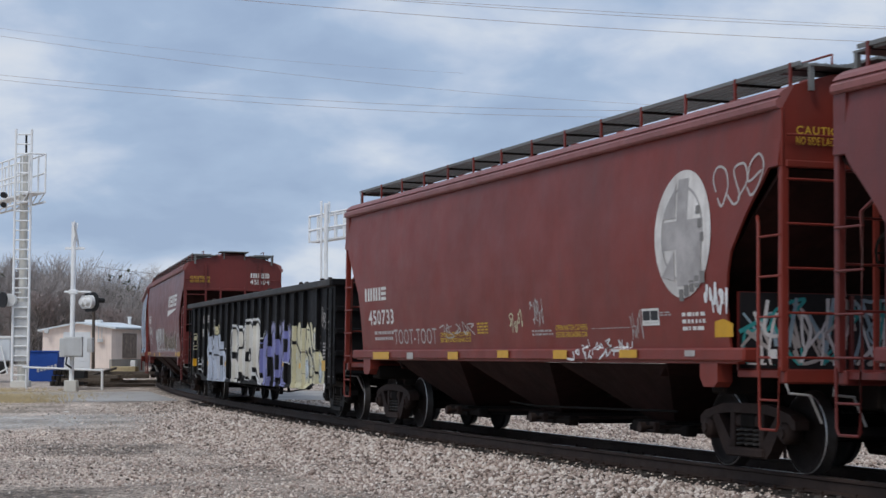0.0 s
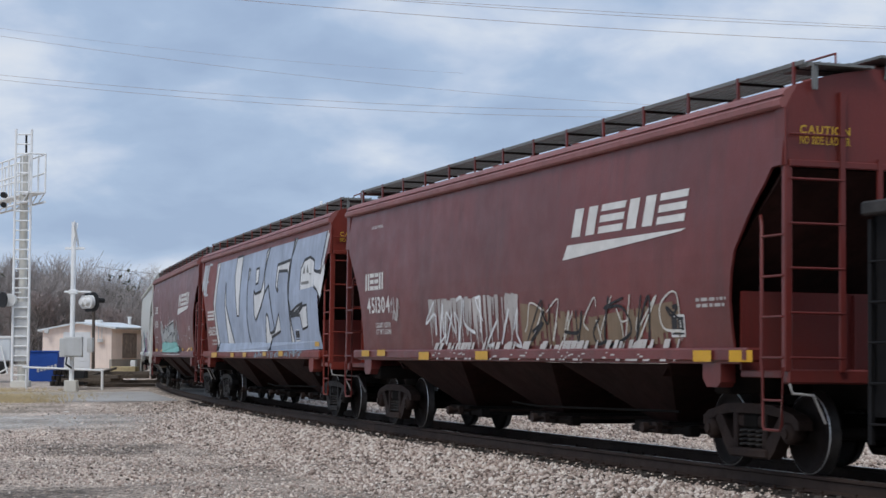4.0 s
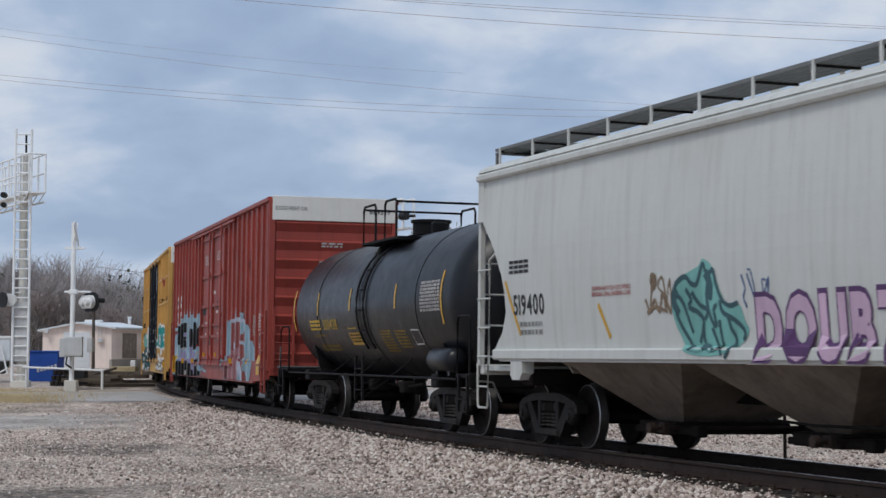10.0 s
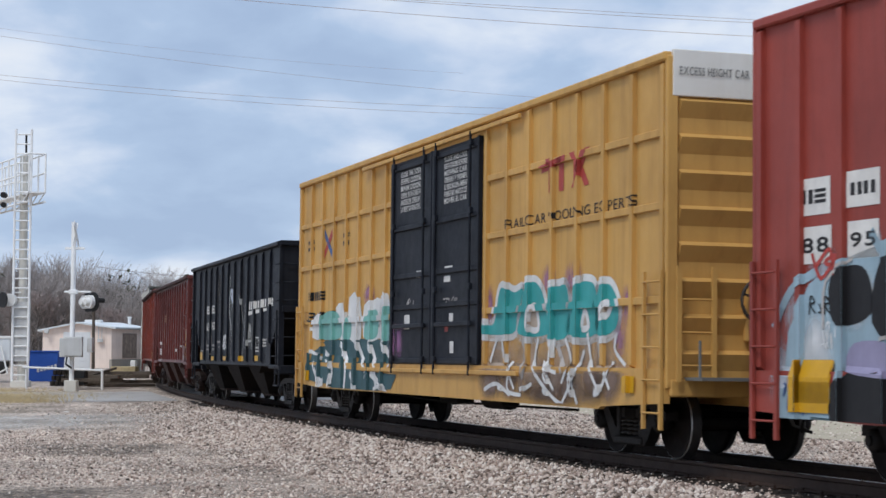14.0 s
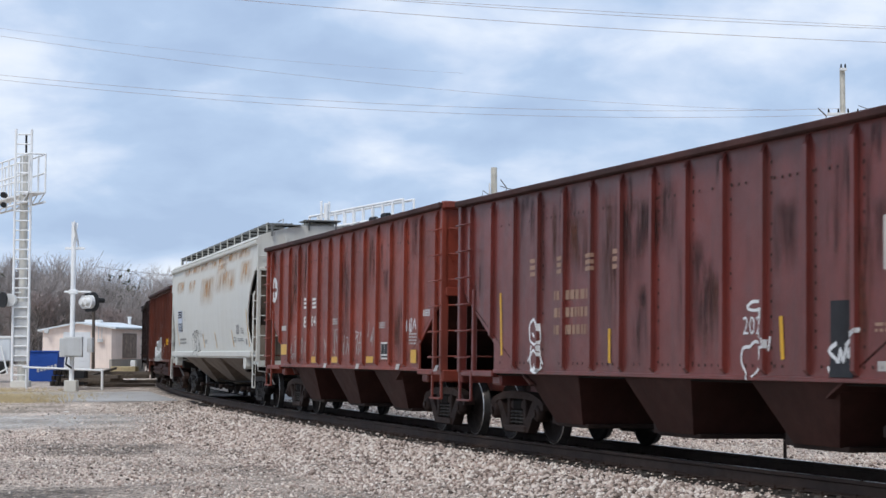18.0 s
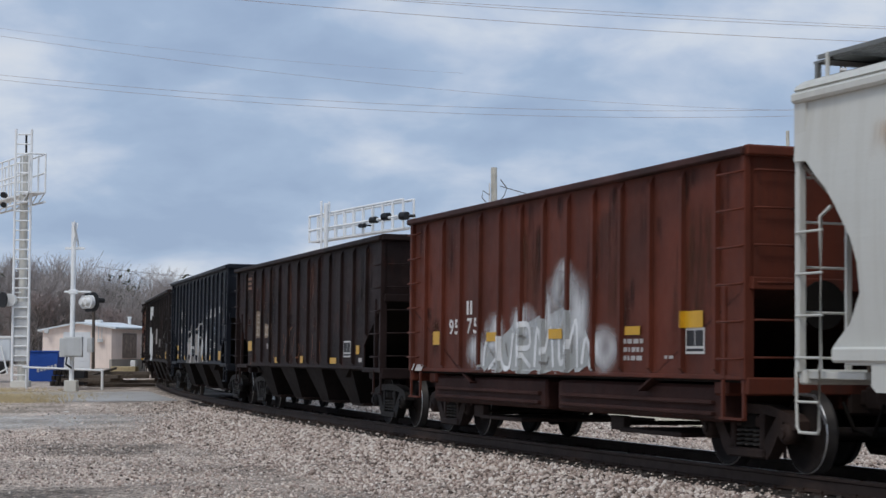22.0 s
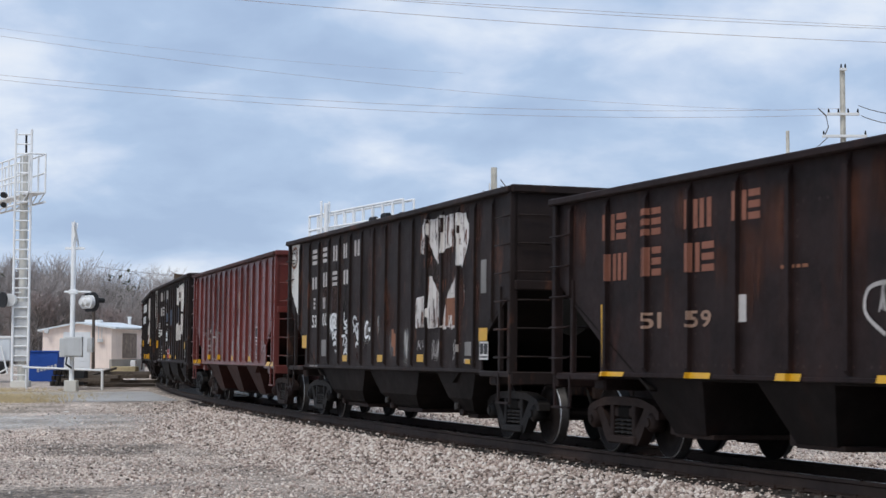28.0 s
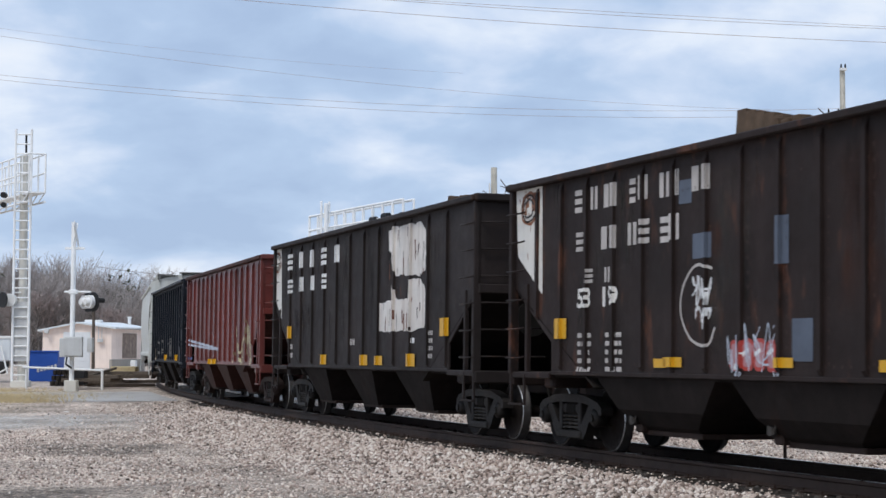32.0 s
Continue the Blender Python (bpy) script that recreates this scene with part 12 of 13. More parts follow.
soft_ground("dirt_patch", -8.5, -3.4, 20, 26.0, M["dirt_soft"], "dark packed dirt at the edge of the gravel", 5, 0.016, 0.9)
soft_ground("dirt_patch", -2.6, 2.6, 20, 24.4, M["dirt_soft"], "dark damp dirt between the stones", 6, 0.016, 0.55)
soft_ground("dirt_patch", -5.5, -1.0, 27.0, 30.5, M["dirt_soft"], "faint dark dirt between the stones", 7, 0.014, 0.45)
strip("crossing_panel", 57, 71, -0.62, 0.62, -0.02, M["asphalt"], "asphalt crossing between the rails")
strip("road", 57, 71, -30, -1.6, None, M["asphalt"], "worn light-grey asphalt road beyond the crossing", lift=0.014)


M["far_soil"] = surface("tan_trodden_soil", (0.50, 0.44, 0.34), 0.95, var=0.2, scale=0.5, dirt=(0.30, 0.27, 0.19), dirt_amt=0.6, bump=0.5, bscale=16, spec=0.08)
strip("far_soil", 2, 56.5, -60, -8.2, None, M["far_soil"], "tan trodden soil beyond the track", wob=0.45, lift=0.02)
# dark strip that paints the shadow under the train onto the bed
strip("oily_bed", 4, 57, -1.42, 1.42, None, M["oily"], "oil-dark stone between and beside the rails, with train shade in its colour", lift=0.012)


def build_track():
    for side, name in ((1, "rail"), (-1, "rail")):
        b = Mesh()
        prof = [(-0.075, -0.185), (0.075, -0.185), (0.075, -0.172), (0.012, -0.155), (0.010, -0.055), (0.036, -0.040), (0.038, -0.006), (0.028, 0.0), (-0.028, 0.0), (-0.038, -0.006), (-0.036, -0.040), (-0.010, -0.055), (-0.012, -0.155), (-0.075, -0.172)]
        us = list(np.arange(-60, 180, 1.5)) + list(np.arange(180, 520, 10)) 
        us = list(np.arange(-400, -60, 10)) + us
        n = len(prof)
        vs = []
        for u in us:
            for dy, z in prof:
                p = beside(u, side * 0.753 + dy, z + side * 0.753 * CANT)
                vs.append(p)
        for i in range(len(us) - 1):
            for k in range(n):
                top = k in (6, 7, 8)
                b.f.append((i * n + k, i * n + (k + 1) % n, (i + 1) * n + (k + 1) % n, (i + 1) * n + k))
                b.s.append(False)
                b.m.append(1 if k == 7 else 0)
        b.v = [tuple(v) for v in vs]
        tagged(part("rail", b, [M["rail"], M["railtop"]]), "rust-brown steel rail with a worn head", "rail", "rails", kind="structure")
    tie = Mesh()
    tie.box(-0.11, 0.11, -1.29, 1.29, -0.18, 0.0, 0.012)
    tie_me = tie.done("tie")
    tie_me.materials.append(M["wood_tie"])
    plate = Mesh()
    for s in (1, -1):
        plate.box(-0.09, 0.09, s * 0.753 - 0.17, s * 0.753 + 0.17, 0.0, 0.018)
        for e in (1, -1):
            plate.box(-0.05, -0.02, s * 0.753 + e * 0.10 - 0.015, s * 0.753 + e * 0.10 + 0.015, 0.0, 0.05)
    plate_me = plate.done("tie_plate")
    plate_me.materials.append(M["rail"])
    bed = tagged(new("track_bed"), "timber sleepers bedded in crushed stone", "sleepers", kind="structure")
    rng = random.Random(5)
    u = 10.0
    while u < 57:
        x, y, f = line(u)
        m = Matrix.Translation((x, y, -0.19)) @ Matrix.Rotation(f + math.pi / 2 + rng.uniform(-0.015, 0.015), 4, "Z") @ pose(0, rng.uniform(-0.06, 0.06), 0)
        t = part("tie", tie_me, None, bed, m=m)
        part("tie_plate", plate_me, None, bed, m=m)
        u += 0.52


build_track()


def build_stones():
    """Loose ballast: thousands of chipped stones in one mesh."""
    rng = np.random.default_rng(3)
    base = np.array([(1, 0, 0), (-1, 0, 0), (0, 1, 0), (0, -1, 0), (0, 0, 1), (0, 0, -1), (.7, .7, .3), (-.7, .6, .35), (.6, -.7, .3), (-.6, -.7, .3)], float)
    tris = np.array([(6, 4, 0), (6, 2, 4), (2, 7, 4), (7, 1, 4), (1, 9, 4), (9, 3, 4), (3, 8, 4), (8, 0, 4), (0, 5, 6), (6, 5, 2), (2, 5, 7), (7, 5, 1), (1, 5, 9), (9, 5, 3), (3, 5, 8), (8, 5, 0)])

    def field(count, pick, smin, smax):
        px, py = pick(count)
        keep = np.abs(px) / py < 0.27
        px, py = px[keep], py[keep]
        u, d = _near(px, py)
        on = ~((np.abs(np.abs(d) - 0.753) < 0.10) | ((u > 56.5) & (u < 71.5)))
        on &= ~((np.abs(d) < 1.3) & (rng.random(len(d)) < 0.35))
        px, py, d = px[on], py[on], d[on]
        patch = np.sin(px * 0.9 + 1.3 * np.sin(py * 0.35)) * np.sin(py * 0.55 + px * 0.25)
        on = rng.random(len(px)) < np.where(np.abs(d) < 4.5, 1.0, np.clip(0.75 + 0.6 * patch, 0.15, 1))
        bare = ((px < -10) & (py > 50.5)) | ((px < -7) & (py > 41.5)) | ((px < -3.8) & (py < 25.4))
        on &= ~(bare & (rng.random(len(px)) < 0.88))
        px, py = px[on], py[on]
        pz = ground_height(px, py)
        n = len(px)
        size = (smin + (smax - smin) * rng.random(n) ** 2.2)[:, None, None] * rng.uniform(0.6, 1.15, (n, 1, 3))
        v = base[None] * (1 + rng.uniform(-0.28, 0.28, (n, 10, 3)))
        v = v * size
        a = rng.uniform(0, 6.28, n)
        ca, sa = np.cos(a)[:, None], np.sin(a)[:, None]
        t = rng.uniform(-0.7, 0.7, n)[:, None]
        y2, z2 = v[..., 1] * np.cos(t) - v[..., 2] * np.sin(t), v[..., 1] * np.sin(t) + v[..., 2] * np.cos(t)
        x2 = v[..., 0]
        out = np.stack([x2 * ca - y2 * sa + px[:, None], x2 * sa + y2 * ca + py[:, None], z2 + pz[:, None] + size[:, :, 2].max(1)[:, None] * 0.25], -1)
        return out.reshape(-1, 3), (tris[None] + 10 * np.arange(n)[:, None, None]).reshape(-1, 3)

    def wedge(y0, y1):
        def pick(n):
            y = np.sqrt(rng.uniform(y0 ** 2, y1 ** 2, n))
            return rng.uniform(-0.265, 0.265, n) * y, y
        return pick

    def along(u0, u1, d0, d1):
        def pick(n):
            u, d = rng.uniform(u0, u1, n), rng.uniform(d0, d1, n)
            lx, ly, lf = (np.interp(u, _u, a) for a in (_x, _y, _phi))
            return lx - d * np.cos(lf), ly - d * np.sin(lf)
        return pick

    for name, label, sets in (("ballast_stones", "loose pinkish-grey crushed ballast stones", ((20000, along(10, 56, -8.5, -1.35), 0.014, 0.052), (40000, along(10, 56, 1.35, 4.4), 0.011, 0.042), (7000, along(10, 56, 1.5, 3.2), 0.02, 0.055))),
                              ("shaded_ballast", "oil-dark ballast stones between the sleepers, with train shade in their colour", ((9000, along(10, 56, -1.4, 1.4), 0.014, 0.05),)),
                              ("gravel_stones", "scattered pinkish-grey gravel on packed ground", ((62000, wedge(20, 40), 0.007, 0.032), (24000, wedge(38, 62), 0.012, 0.045)))):
        vs, fs, o = [], [], 0
        for count, pick, a, c in sets:
            v, f = field(count, pick, a, c)
            vs.append(v)
            fs.append(f + o)
            o += len(v)
        v, f = np.concatenate(vs), np.concatenate(fs)
        me = bpy.data.meshes.new(name)
        me.vertices.add(len(v))
        me.vertices.foreach_set("co", v.ravel())
        me.loops.add(f.size)
        me.loops.foreach_set("vertex_index", f.ravel())
        me.polygons.add(len(f))
        me.polygons.foreach_set("loop_start", np.arange(0, f.size, 3))
        me.update(calc_edges=True)
        tagged(part(name, me, M[{"ballast_stones": "track_stone", "shaded_ballast": "shaded_stone"}.get(name, "stone")]), label, "gravel", kind="stuff")


build_stones()
# ---- beside the line: signals, poles, building, trees ----
M["concrete"] = surface("pale_concrete", (0.68, 0.66, 0.60), 0.9, var=0.15, scale=2.0, dirt=(0.25, 0.23, 0.2), dirt_amt=0.4)
M["cabinet"] = surface("grey_painted_cabinet", (0.60, 0.61, 0.61), 0.5, var=0.08, scale=1.5, dirt=(0.3, 0.29, 0.27), dirt_amt=0.25, streak=0.2)
M["dark_metal"] = surface("black_signal_paint", (0.02, 0.02, 0.021), 0.5, var=0.2)
M["lamp_back"] = surface("white_lamp_housing", (0.74, 0.74, 0.73), 0.45, var=0.06)
M["pole_wood"] = surface("weathered_pole_timber", (0.56, 0.53, 0.46), 0.9, var=0.25, scale=2.0, streak=0.5, dirt=(0.18, 0.16, 0.13))
M["pole_dark"] = surface("dark_pole_timber", (0.10, 0.08, 0.065), 0.9, var=0.25, scale=2.0, streak=0.4)
M["wire"] = surface("weathered_cable", (0.12, 0.11, 0.11), 0.6, var=0.1)
M["copper_wire"] = surface("dull_copper_cable", (0.42, 0.33, 0.30), 0.6, var=0.1)
M["pink_wall"] = surface("pale_pink_stucco", (0.92, 0.78, 0.69), 0.9, var=0.06, scale=0.6, dirt=(0.45, 0.34, 0.28), dirt_amt=0.3, streak=0.2)
M["block"] = surface("grey_block_footing", (0.36, 0.33, 0.29), 0.9, var=0.15, scale=1.0)
M["metal_roof"] = surface("pale_metal_roof", (0.76, 0.80, 0.82), 0.45, 0.2, var=0.06, scale=0.8)
M["door_white"] = surface("white_roller_door", (0.70, 0.72, 0.73), 0.5, var=0.05)
M["board"] = surface("grey_boarded_timber", (0.30, 0.24, 0.20), 0.9, var=0.3, scale=3.0, streak=0.6, dirt=(0.12, 0.09, 0.08))
M["blue_bin"] = surface("blue_bin_paint", (0.03, 0.10, 0.42), 0.45, var=0.12, scale=1.0, dirt=(0.03, 0.06, 0.2), dirt_amt=0.3)
M["bark"] = surface("grey_brown_bark", (0.20, 0.18, 0.168), 0.95, var=0.3, scale=2.0)
M["twig"] = surface("grey_brown_twigs", (0.36, 0.325, 0.31), 0.95, var=0.3, scale=1.5)
M["twig_pale"] = surface("pale_twigs", (0.34, 0.28, 0.265), 0.95, var=0.25, scale=1.5)
M["evergreen"] = surface("dark_green_leaves", (0.045, 0.055, 0.03), 0.8, var=0.4, scale=4.0)
M["timber"] = surface("old_dark_timber", (0.09, 0.072, 0.058), 0.9, var=0.35, scale=3.0, dirt=(0.2, 0.16, 0.12), dirt_amt=0.4)
M["white_trailer"] = surface("white_trailer_paint", (0.66, 0.70, 0.73), 0.5, var=0.06)


def signal_tower():
    """Cantilever signal mast with caged ladder, walkway and lamp unit."""
    t = thing("signal_mast", "galvanised steel signal mast with a ladder and railed walkway", "signal mast")
    x, y, z = -19.25, 83.4, -0.12
    b = Mesh()
    b.tube([(x, y + 0.4, z), (x, y + 0.4, 10.43)], 0.19, 16)
    part("pole", b, M["concrete"], t)
    b = Mesh()
    for dx in (-0.36, 0.36):
        b.tube([(x + dx, y, z), (x + dx + 0.06, y, 11.62)], 0.06, 6)
    part("ladder_rail", b, M["galv"], t)
    for k in range(26):
        b = Mesh()
        zz = z + 0.5 + k * 0.44
        b.tube([(x - 0.36, y, zz), (x + 0.38, y, zz)], 0.036, 6)
        part("rung", b, M["galv"], t)
    b = Mesh()
    b.tube([(x + 0.1, y + 0.3, 10.43), (x + 0.1, y + 0.3, 11.44)], 0.05, 6)
    part("antenna", b, M["dark_metal"], t)
    b = Mesh()
    b.box(x - 0.32, x + 0.34, y + 0.07, y + 0.5, 1.00, 3.73, 0.02)
    part("relay_box", b, M["cabinet"], t)
    b = Mesh()
    b.box(x - 0.36, x + 0.36, y - 0.3, y + 0.8, z - 0.2, z + 0.25, 0.03)
    part("footing", b, M["concrete"], t)
    # walkway that runs off to the far left
    zf, zr = 8.70, 10.43
    e0, e1 = Vector((x + 1.15, 83.0, 0)), Vector((x - 6.5, 97.0, 0))
    d = (e1 - e0).normalized()
    n = Vector((-d.y, d.x, 0)) * 0.75
    b = Mesh()
    b.slab(e0 + Vector((0, 0, zf)), e1 + Vector((0, 0, zf)), e1 + n + Vector((0, 0, zf)), e0 + n + Vector((0, 0, zf)), 0.07)
    for off in (Vector((0, 0, 0)), n):
        b.tube([e0 + off + Vector((0, 0, zf - 0.45)), e1 + off + Vector((0, 0, zf - 0.45))], 0.05, 6)
        for k in range(14):
            p = e0.lerp(e1, k / 14) + off
            p2 = e0.lerp(e1, (k + 1) / 14) + off
            b.tube([p + Vector((0, 0, zf)), p2 + Vector((0, 0, zf - 0.45))], 0.03, 5)
    part("walkway", b, M["galv"], t)
    b = Mesh()
    for off in (Vector((0, 0, 0)), n):
        for zz in (zr, (zr + zf) / 2):
            b.tube([e0 + off + Vector((0, 0, zz)), e1 + off + Vector((0, 0, zz))], 0.045, 6)
        for k in range(15):
            p = e0.lerp(e1, k / 14) + off
            b.tube([p + Vector((0, 0, zf)), p + Vector((0, 0, zr))], 0.045, 6)
    b.tube([e0 + Vector((0, 0, zr)), e0 + n + Vector((0, 0, zr))], 0.045, 6)
    part("railing", b, M["galv"], t)
    b = Mesh()
    px, pz = -19.91, 8.57
    b.tube([(px - 0.1, 83.3, pz), (px - 0.1, 83.0, pz)], 0.14, 14)
    b.tube([(px - 0.1, 83.2, pz - 0.45), (px - 0.1, 83.0, pz - 0.45)], 0.13, 14)
    part("signal_head", b, M["dark_metal"], t)
    b = Mesh()
    px, pz = -19.73, 3.79
    b.tube([(px, 83.6, pz), (px, 83.2, pz)], 0.30, 14)
    b.tube([(px + 0.1, 83.5, pz + 0.35), (x, 83.5, pz + 0.35)], 0.04, 6)
    part("flasher", b, M["lamp_back"], t)
    b = Mesh()
    b.tube([(px - 0.25, 82.95, pz), (px - 0.2, 83.0, pz)], 0.36, 14)
    part("flasher_disc", b, M["dark_metal"], t)


signal_tower()


def crossing_signal():
    t = thing("crossing_signal", "silver crossing signal post with black-hooded flashers and control boxes", "crossing signal")
    x, y, z = -15.05, 74.3, -0.12
    b = Mesh()
    b.tube([(x, y, z), (x + 0.04, y, 6.69)], 0.10, 14)
    part("post", b, M["galv"], t)
    b = Mesh()
    b.box(x - 0.25, x + 0.25, y - 0.25, y + 0.25, z - 0.15, z + 0.40, 0.03)
    part("footing", b, M["concrete"], t)
    # crossing sign seen on edge
    b = Mesh()
    zz = 5.63
    b.box(x - 0.32, x + 0.50, y - 0.04, y + 0.04, zz - 0.05, zz + 0.05, 0.01)
    part("sign_arm", b, M["galv"], t)
    b = Mesh()
    zc = 6.18
    for s in (1, -1):
        b.prism_x([(y - 0.55, zc + s * 0.45 - 0.1), (y - 0.45, zc + s * 0.45 + 0.1), (y + 0.55, zc - s * 0.45 + 0.1), (y + 0.45, zc - s * 0.45 - 0.1)], x + 0.10 + 0.03 * s, x + 0.125 + 0.03 * s)
    part("crossbuck", b, M["lamp_back"], t)
    b = Mesh()
    za = 3.86
    b.tube([(x - 0.33, y, za), (x + 0.75, y, za)], 0.045, 8)
    b.box(x - 0.14, x + 0.2, y - 0.12, y + 0.12, za - 0.09, za + 0.09, 0.02)
    part("lamp_arm", b, M["galv"], t)
    for dx, dy in ((0.42, 0.1), (0.68, -0.2)):
        b = Mesh()
        zl = 3.45
        b.tube([(x + dx + 0.12, y + dy + 0.12, zl), (x + dx, y + dy, zl)], 0.27, 18)
        b.tube([(x + dx, y + dy, zl), (x + dx - 0.1, y + dy - 0.1, zl)], 0.19, 16, 0.12)
        part("flasher_housing", b, M["lamp_back"], t)
        b = Mesh()
        b.tube([(x + dx + 0.16, y + dy + 0.14, zl), (x + dx + 0.2, y + dy + 0.18, zl)], 0.40, 22)
        part("flasher_disc", b, M["dark_metal"], t)
        b = Mesh()
        b.tube([(x + dx + 0.2, y + dy + 0.18, zl + 0.08), (x + dx + 0.62, y + dy + 0.3, zl + 0.06)], 0.10, 12)
        part("visor", b, M["dark_metal"], t)
    b = Mesh()
    b.box(-15.24, -14.55, y - 0.5, y - 0.14, 1.22, 2.04, 0.02)
    b.box(-15.26, -14.53, y - 0.54, y - 0.48, 1.27, 2.00, 0.01)
    part("control_box", b, M["cabinet"], t)
    b = Mesh()
    b.box(-15.49, -15.26, y - 0.3, y + 0.1, 1.22, 1.98, 0.02)
    part("junction_box", b, M["cabinet"], t)
    b = Mesh()
    b.box(-14.39, -14.19, y - 0.2, y + 0.2, 1.41, 2.00, 0.02)
    part("bell_box", b, M["cabinet"], t)
    b = Mesh()
    b.tube([(-15.19, y - 0.3, 1.22), (-15.22, y - 0.3, 0.93), (-15.03, y - 0.1, 0.77)], 0.04, 6)
    part("conduit", b, M["dark_metal"], t)


crossing_signal()


def far_cantilever():
    t = thing("signal_bridge", "galvanised cantilever signal bridge behind the train", "signal bridge")
    x = -4.87
    b = Mesh()
    b.tube([(x, 76, -0.3), (x, 76, 7.61)], 0.09, 16)
    part("pole", b, M["galv"], t)
    b = Mesh()
    b.tube([(x - 0.2, 76.1, 3), (x - 0.2, 76.1, 7.71)], 0.05, 8)
    b.tube([(x + 0.12, 76.1, 6.79), (x + 0.12, 76.1, 7.68)], 0.05, 8)
    part("ladder_post", b, M["galv"], t)
    e0, e1 = Vector((-5.74, 78.5, 0)), Vector((-1.52, 69.5, 0))
    d = (e1 - e0).normalized()
    n = Vector((d.y, -d.x, 0)) * -0.45
    zf, zr = 6.11, 7.23
    for off in (Vector((0, 0, 0)), n):
        b = Mesh()
        for zz in (zr, (zr + zf) / 2 - 0.05):
            b.tube([e0 + off + Vector((0, 0, zz)), e1 + off + Vector((0, 0, zz))], 0.055, 6)
        for k in range(11):
            p = e0.lerp(e1, k / 10) + off
            b.tube([p + Vector((0, 0, zf)), p + Vector((0, 0, zr))], 0.055, 6)
        part("railing", b, M["galv"], t)
    b = Mesh()
    b.slab(e0 + Vector((0, 0, zf)), e1 + Vector((0, 0, zf)), e1 + n + Vector((0, 0, zf)), e0 + n + Vector((0, 0, zf)), -0.07)
    part("walkway", b, M["galv"], t)
    for c, r in (((-3.21, 73.00, 6.46), 0.09), ((-2.72, 72.00, 6.61), 0.13), ((-2.20, 71.00, 6.67), 0.15), ((-1.47, 69.60, 6.59), 0.16)):
        b = Mesh()
        b.tube([(c[0] - 0.12, c[1], c[2]), (c[0] + 0.1, c[1] - 0.25, c[2])], r, 16)
        b.tube([(c[0] + 0.05, c[1] - 0.15, c[2]), (c[0] + 0.42, c[1] - 0.2, c[2])], r * 0.35, 10)
        part("signal_head", b, M["dark_metal"], t)


far_cantilever()


def cable(name, pts, r, mat, label, sag=0.0):
    """A hanging cable between two points with its sag."""
    a, c = Vector(pts[0]), Vector(pts[1])
    b = Mesh()
    b.tube([a.lerp(c, k / 24) - Vector((0, 0, 4 * sag * (k / 24) * (1 - k / 24))) for k in range(25)], r, 5)
    tagged(part(name, b, M[mat]), label, "cable", "overhead cables")


for ends, sag, r, mat in (
        (((-18.37, 70.00, 12.21), (17.79, 80.00, 12.13)), 0.62, 0.007, "copper_wire"),
        (((-18.37, 70.00, 12.03), (17.67, 80.00, 11.85)), 0.66, 0.007, "copper_wire"),
        (((-18.40, 70.00, 13.79), (16.07, 84.00, 12.56)), 0.55, 0.006, "copper_wire"),
        (((-19.45, 74.00, 14.80), (0.94, 84.00, 14.30)), 0.25, 0.004, "copper_wire"),
        (((-7.93, 60.00, 13.16), (17.59, 66.00, 12.60)), 0.18, 0.009, "copper_wire"),
        (((-2.69, 60.00, 13.11), (17.59, 66.00, 13.10)), 0.10, 0.008, "copper_wire"),
        (((-1.76, 60.00, 13.09), (17.59, 66.00, 13.16)), 0.03, 0.007, "copper_wire"),
        (((2.37, 75.00, 8.23), (13.41, 110.00, 8.95)), 0.12, 0.02, "wire"),
        (((17.78, 80.00, 10.90), (22.03, 115.00, 12.96)), 0.45, 0.02, "wire"),
        (((16.91, 80.00, 10.85), (20.89, 115.00, 13.04)), 0.35, 0.02, "wire"),
        (((18.65, 80.00, 10.90), (23.11, 115.00, 13.04)), 0.5, 0.02, "wire"),
        (((23.10, 115.00, 12.96), (27.03, 160.00, 11.54)), 0.3, 0.022, "wire"),
        (((20.89, 115.00, 12.96), (25.06, 160.00, 13.28)), 0.2, 0.022, "wire"),
        (((22.03, 115.00, 12.96), (26.05, 160.00, 12.53)), 0.2, 0.022, "wire"),
        (((18.29, 80.00, 12.25), (18.61, 70.00, 10.61)), 0.2, 0.02, "wire"),
        (((18.39, 80.00, 11.80), (18.60, 70.00, 10.21)), 0.2, 0.02, "wire"),
        (((-28.47, 150.00, 8.49), (-22.50, 200.00, 9.99)), 0.4, 0.022, "wire")):
    cable("power_cable", ends, r, mat, "thin overhead power cable against the sky", sag)


def power_pole(px, y, top, thick, arms, label, mat="pole_wood"):
    t = thing("power_pole", label, "power pole", "power poles")
    b = Mesh()
    b.tube([(px, y, -0.4), (px, y, top)], thick, 12, thick * 0.8)
    part("post", b, M[mat], t)
    for z, x0, x1, pins in arms:
        b = Mesh()
        b.box(px + x0, px + x1, y - thick - 0.1, y - thick + 0.03, z - 0.06, z + 0.06, 0.01)
        part("crossarm", b, M["lamp_back"], t)
        for k in range(pins):
            xx = px + x0 + 0.06 + (x1 - x0 - 0.12) * k / max(1, pins - 1)
            b = Mesh()
            b.tube([(xx, y - thick - 0.04, z + 0.05), (xx, y - thick - 0.04, z + 0.17), (xx, y - thick - 0.04, z + 0.24)], 0.05, 8, 0.025)
            part("insulator", b, M["dark_metal"], t)
    return t


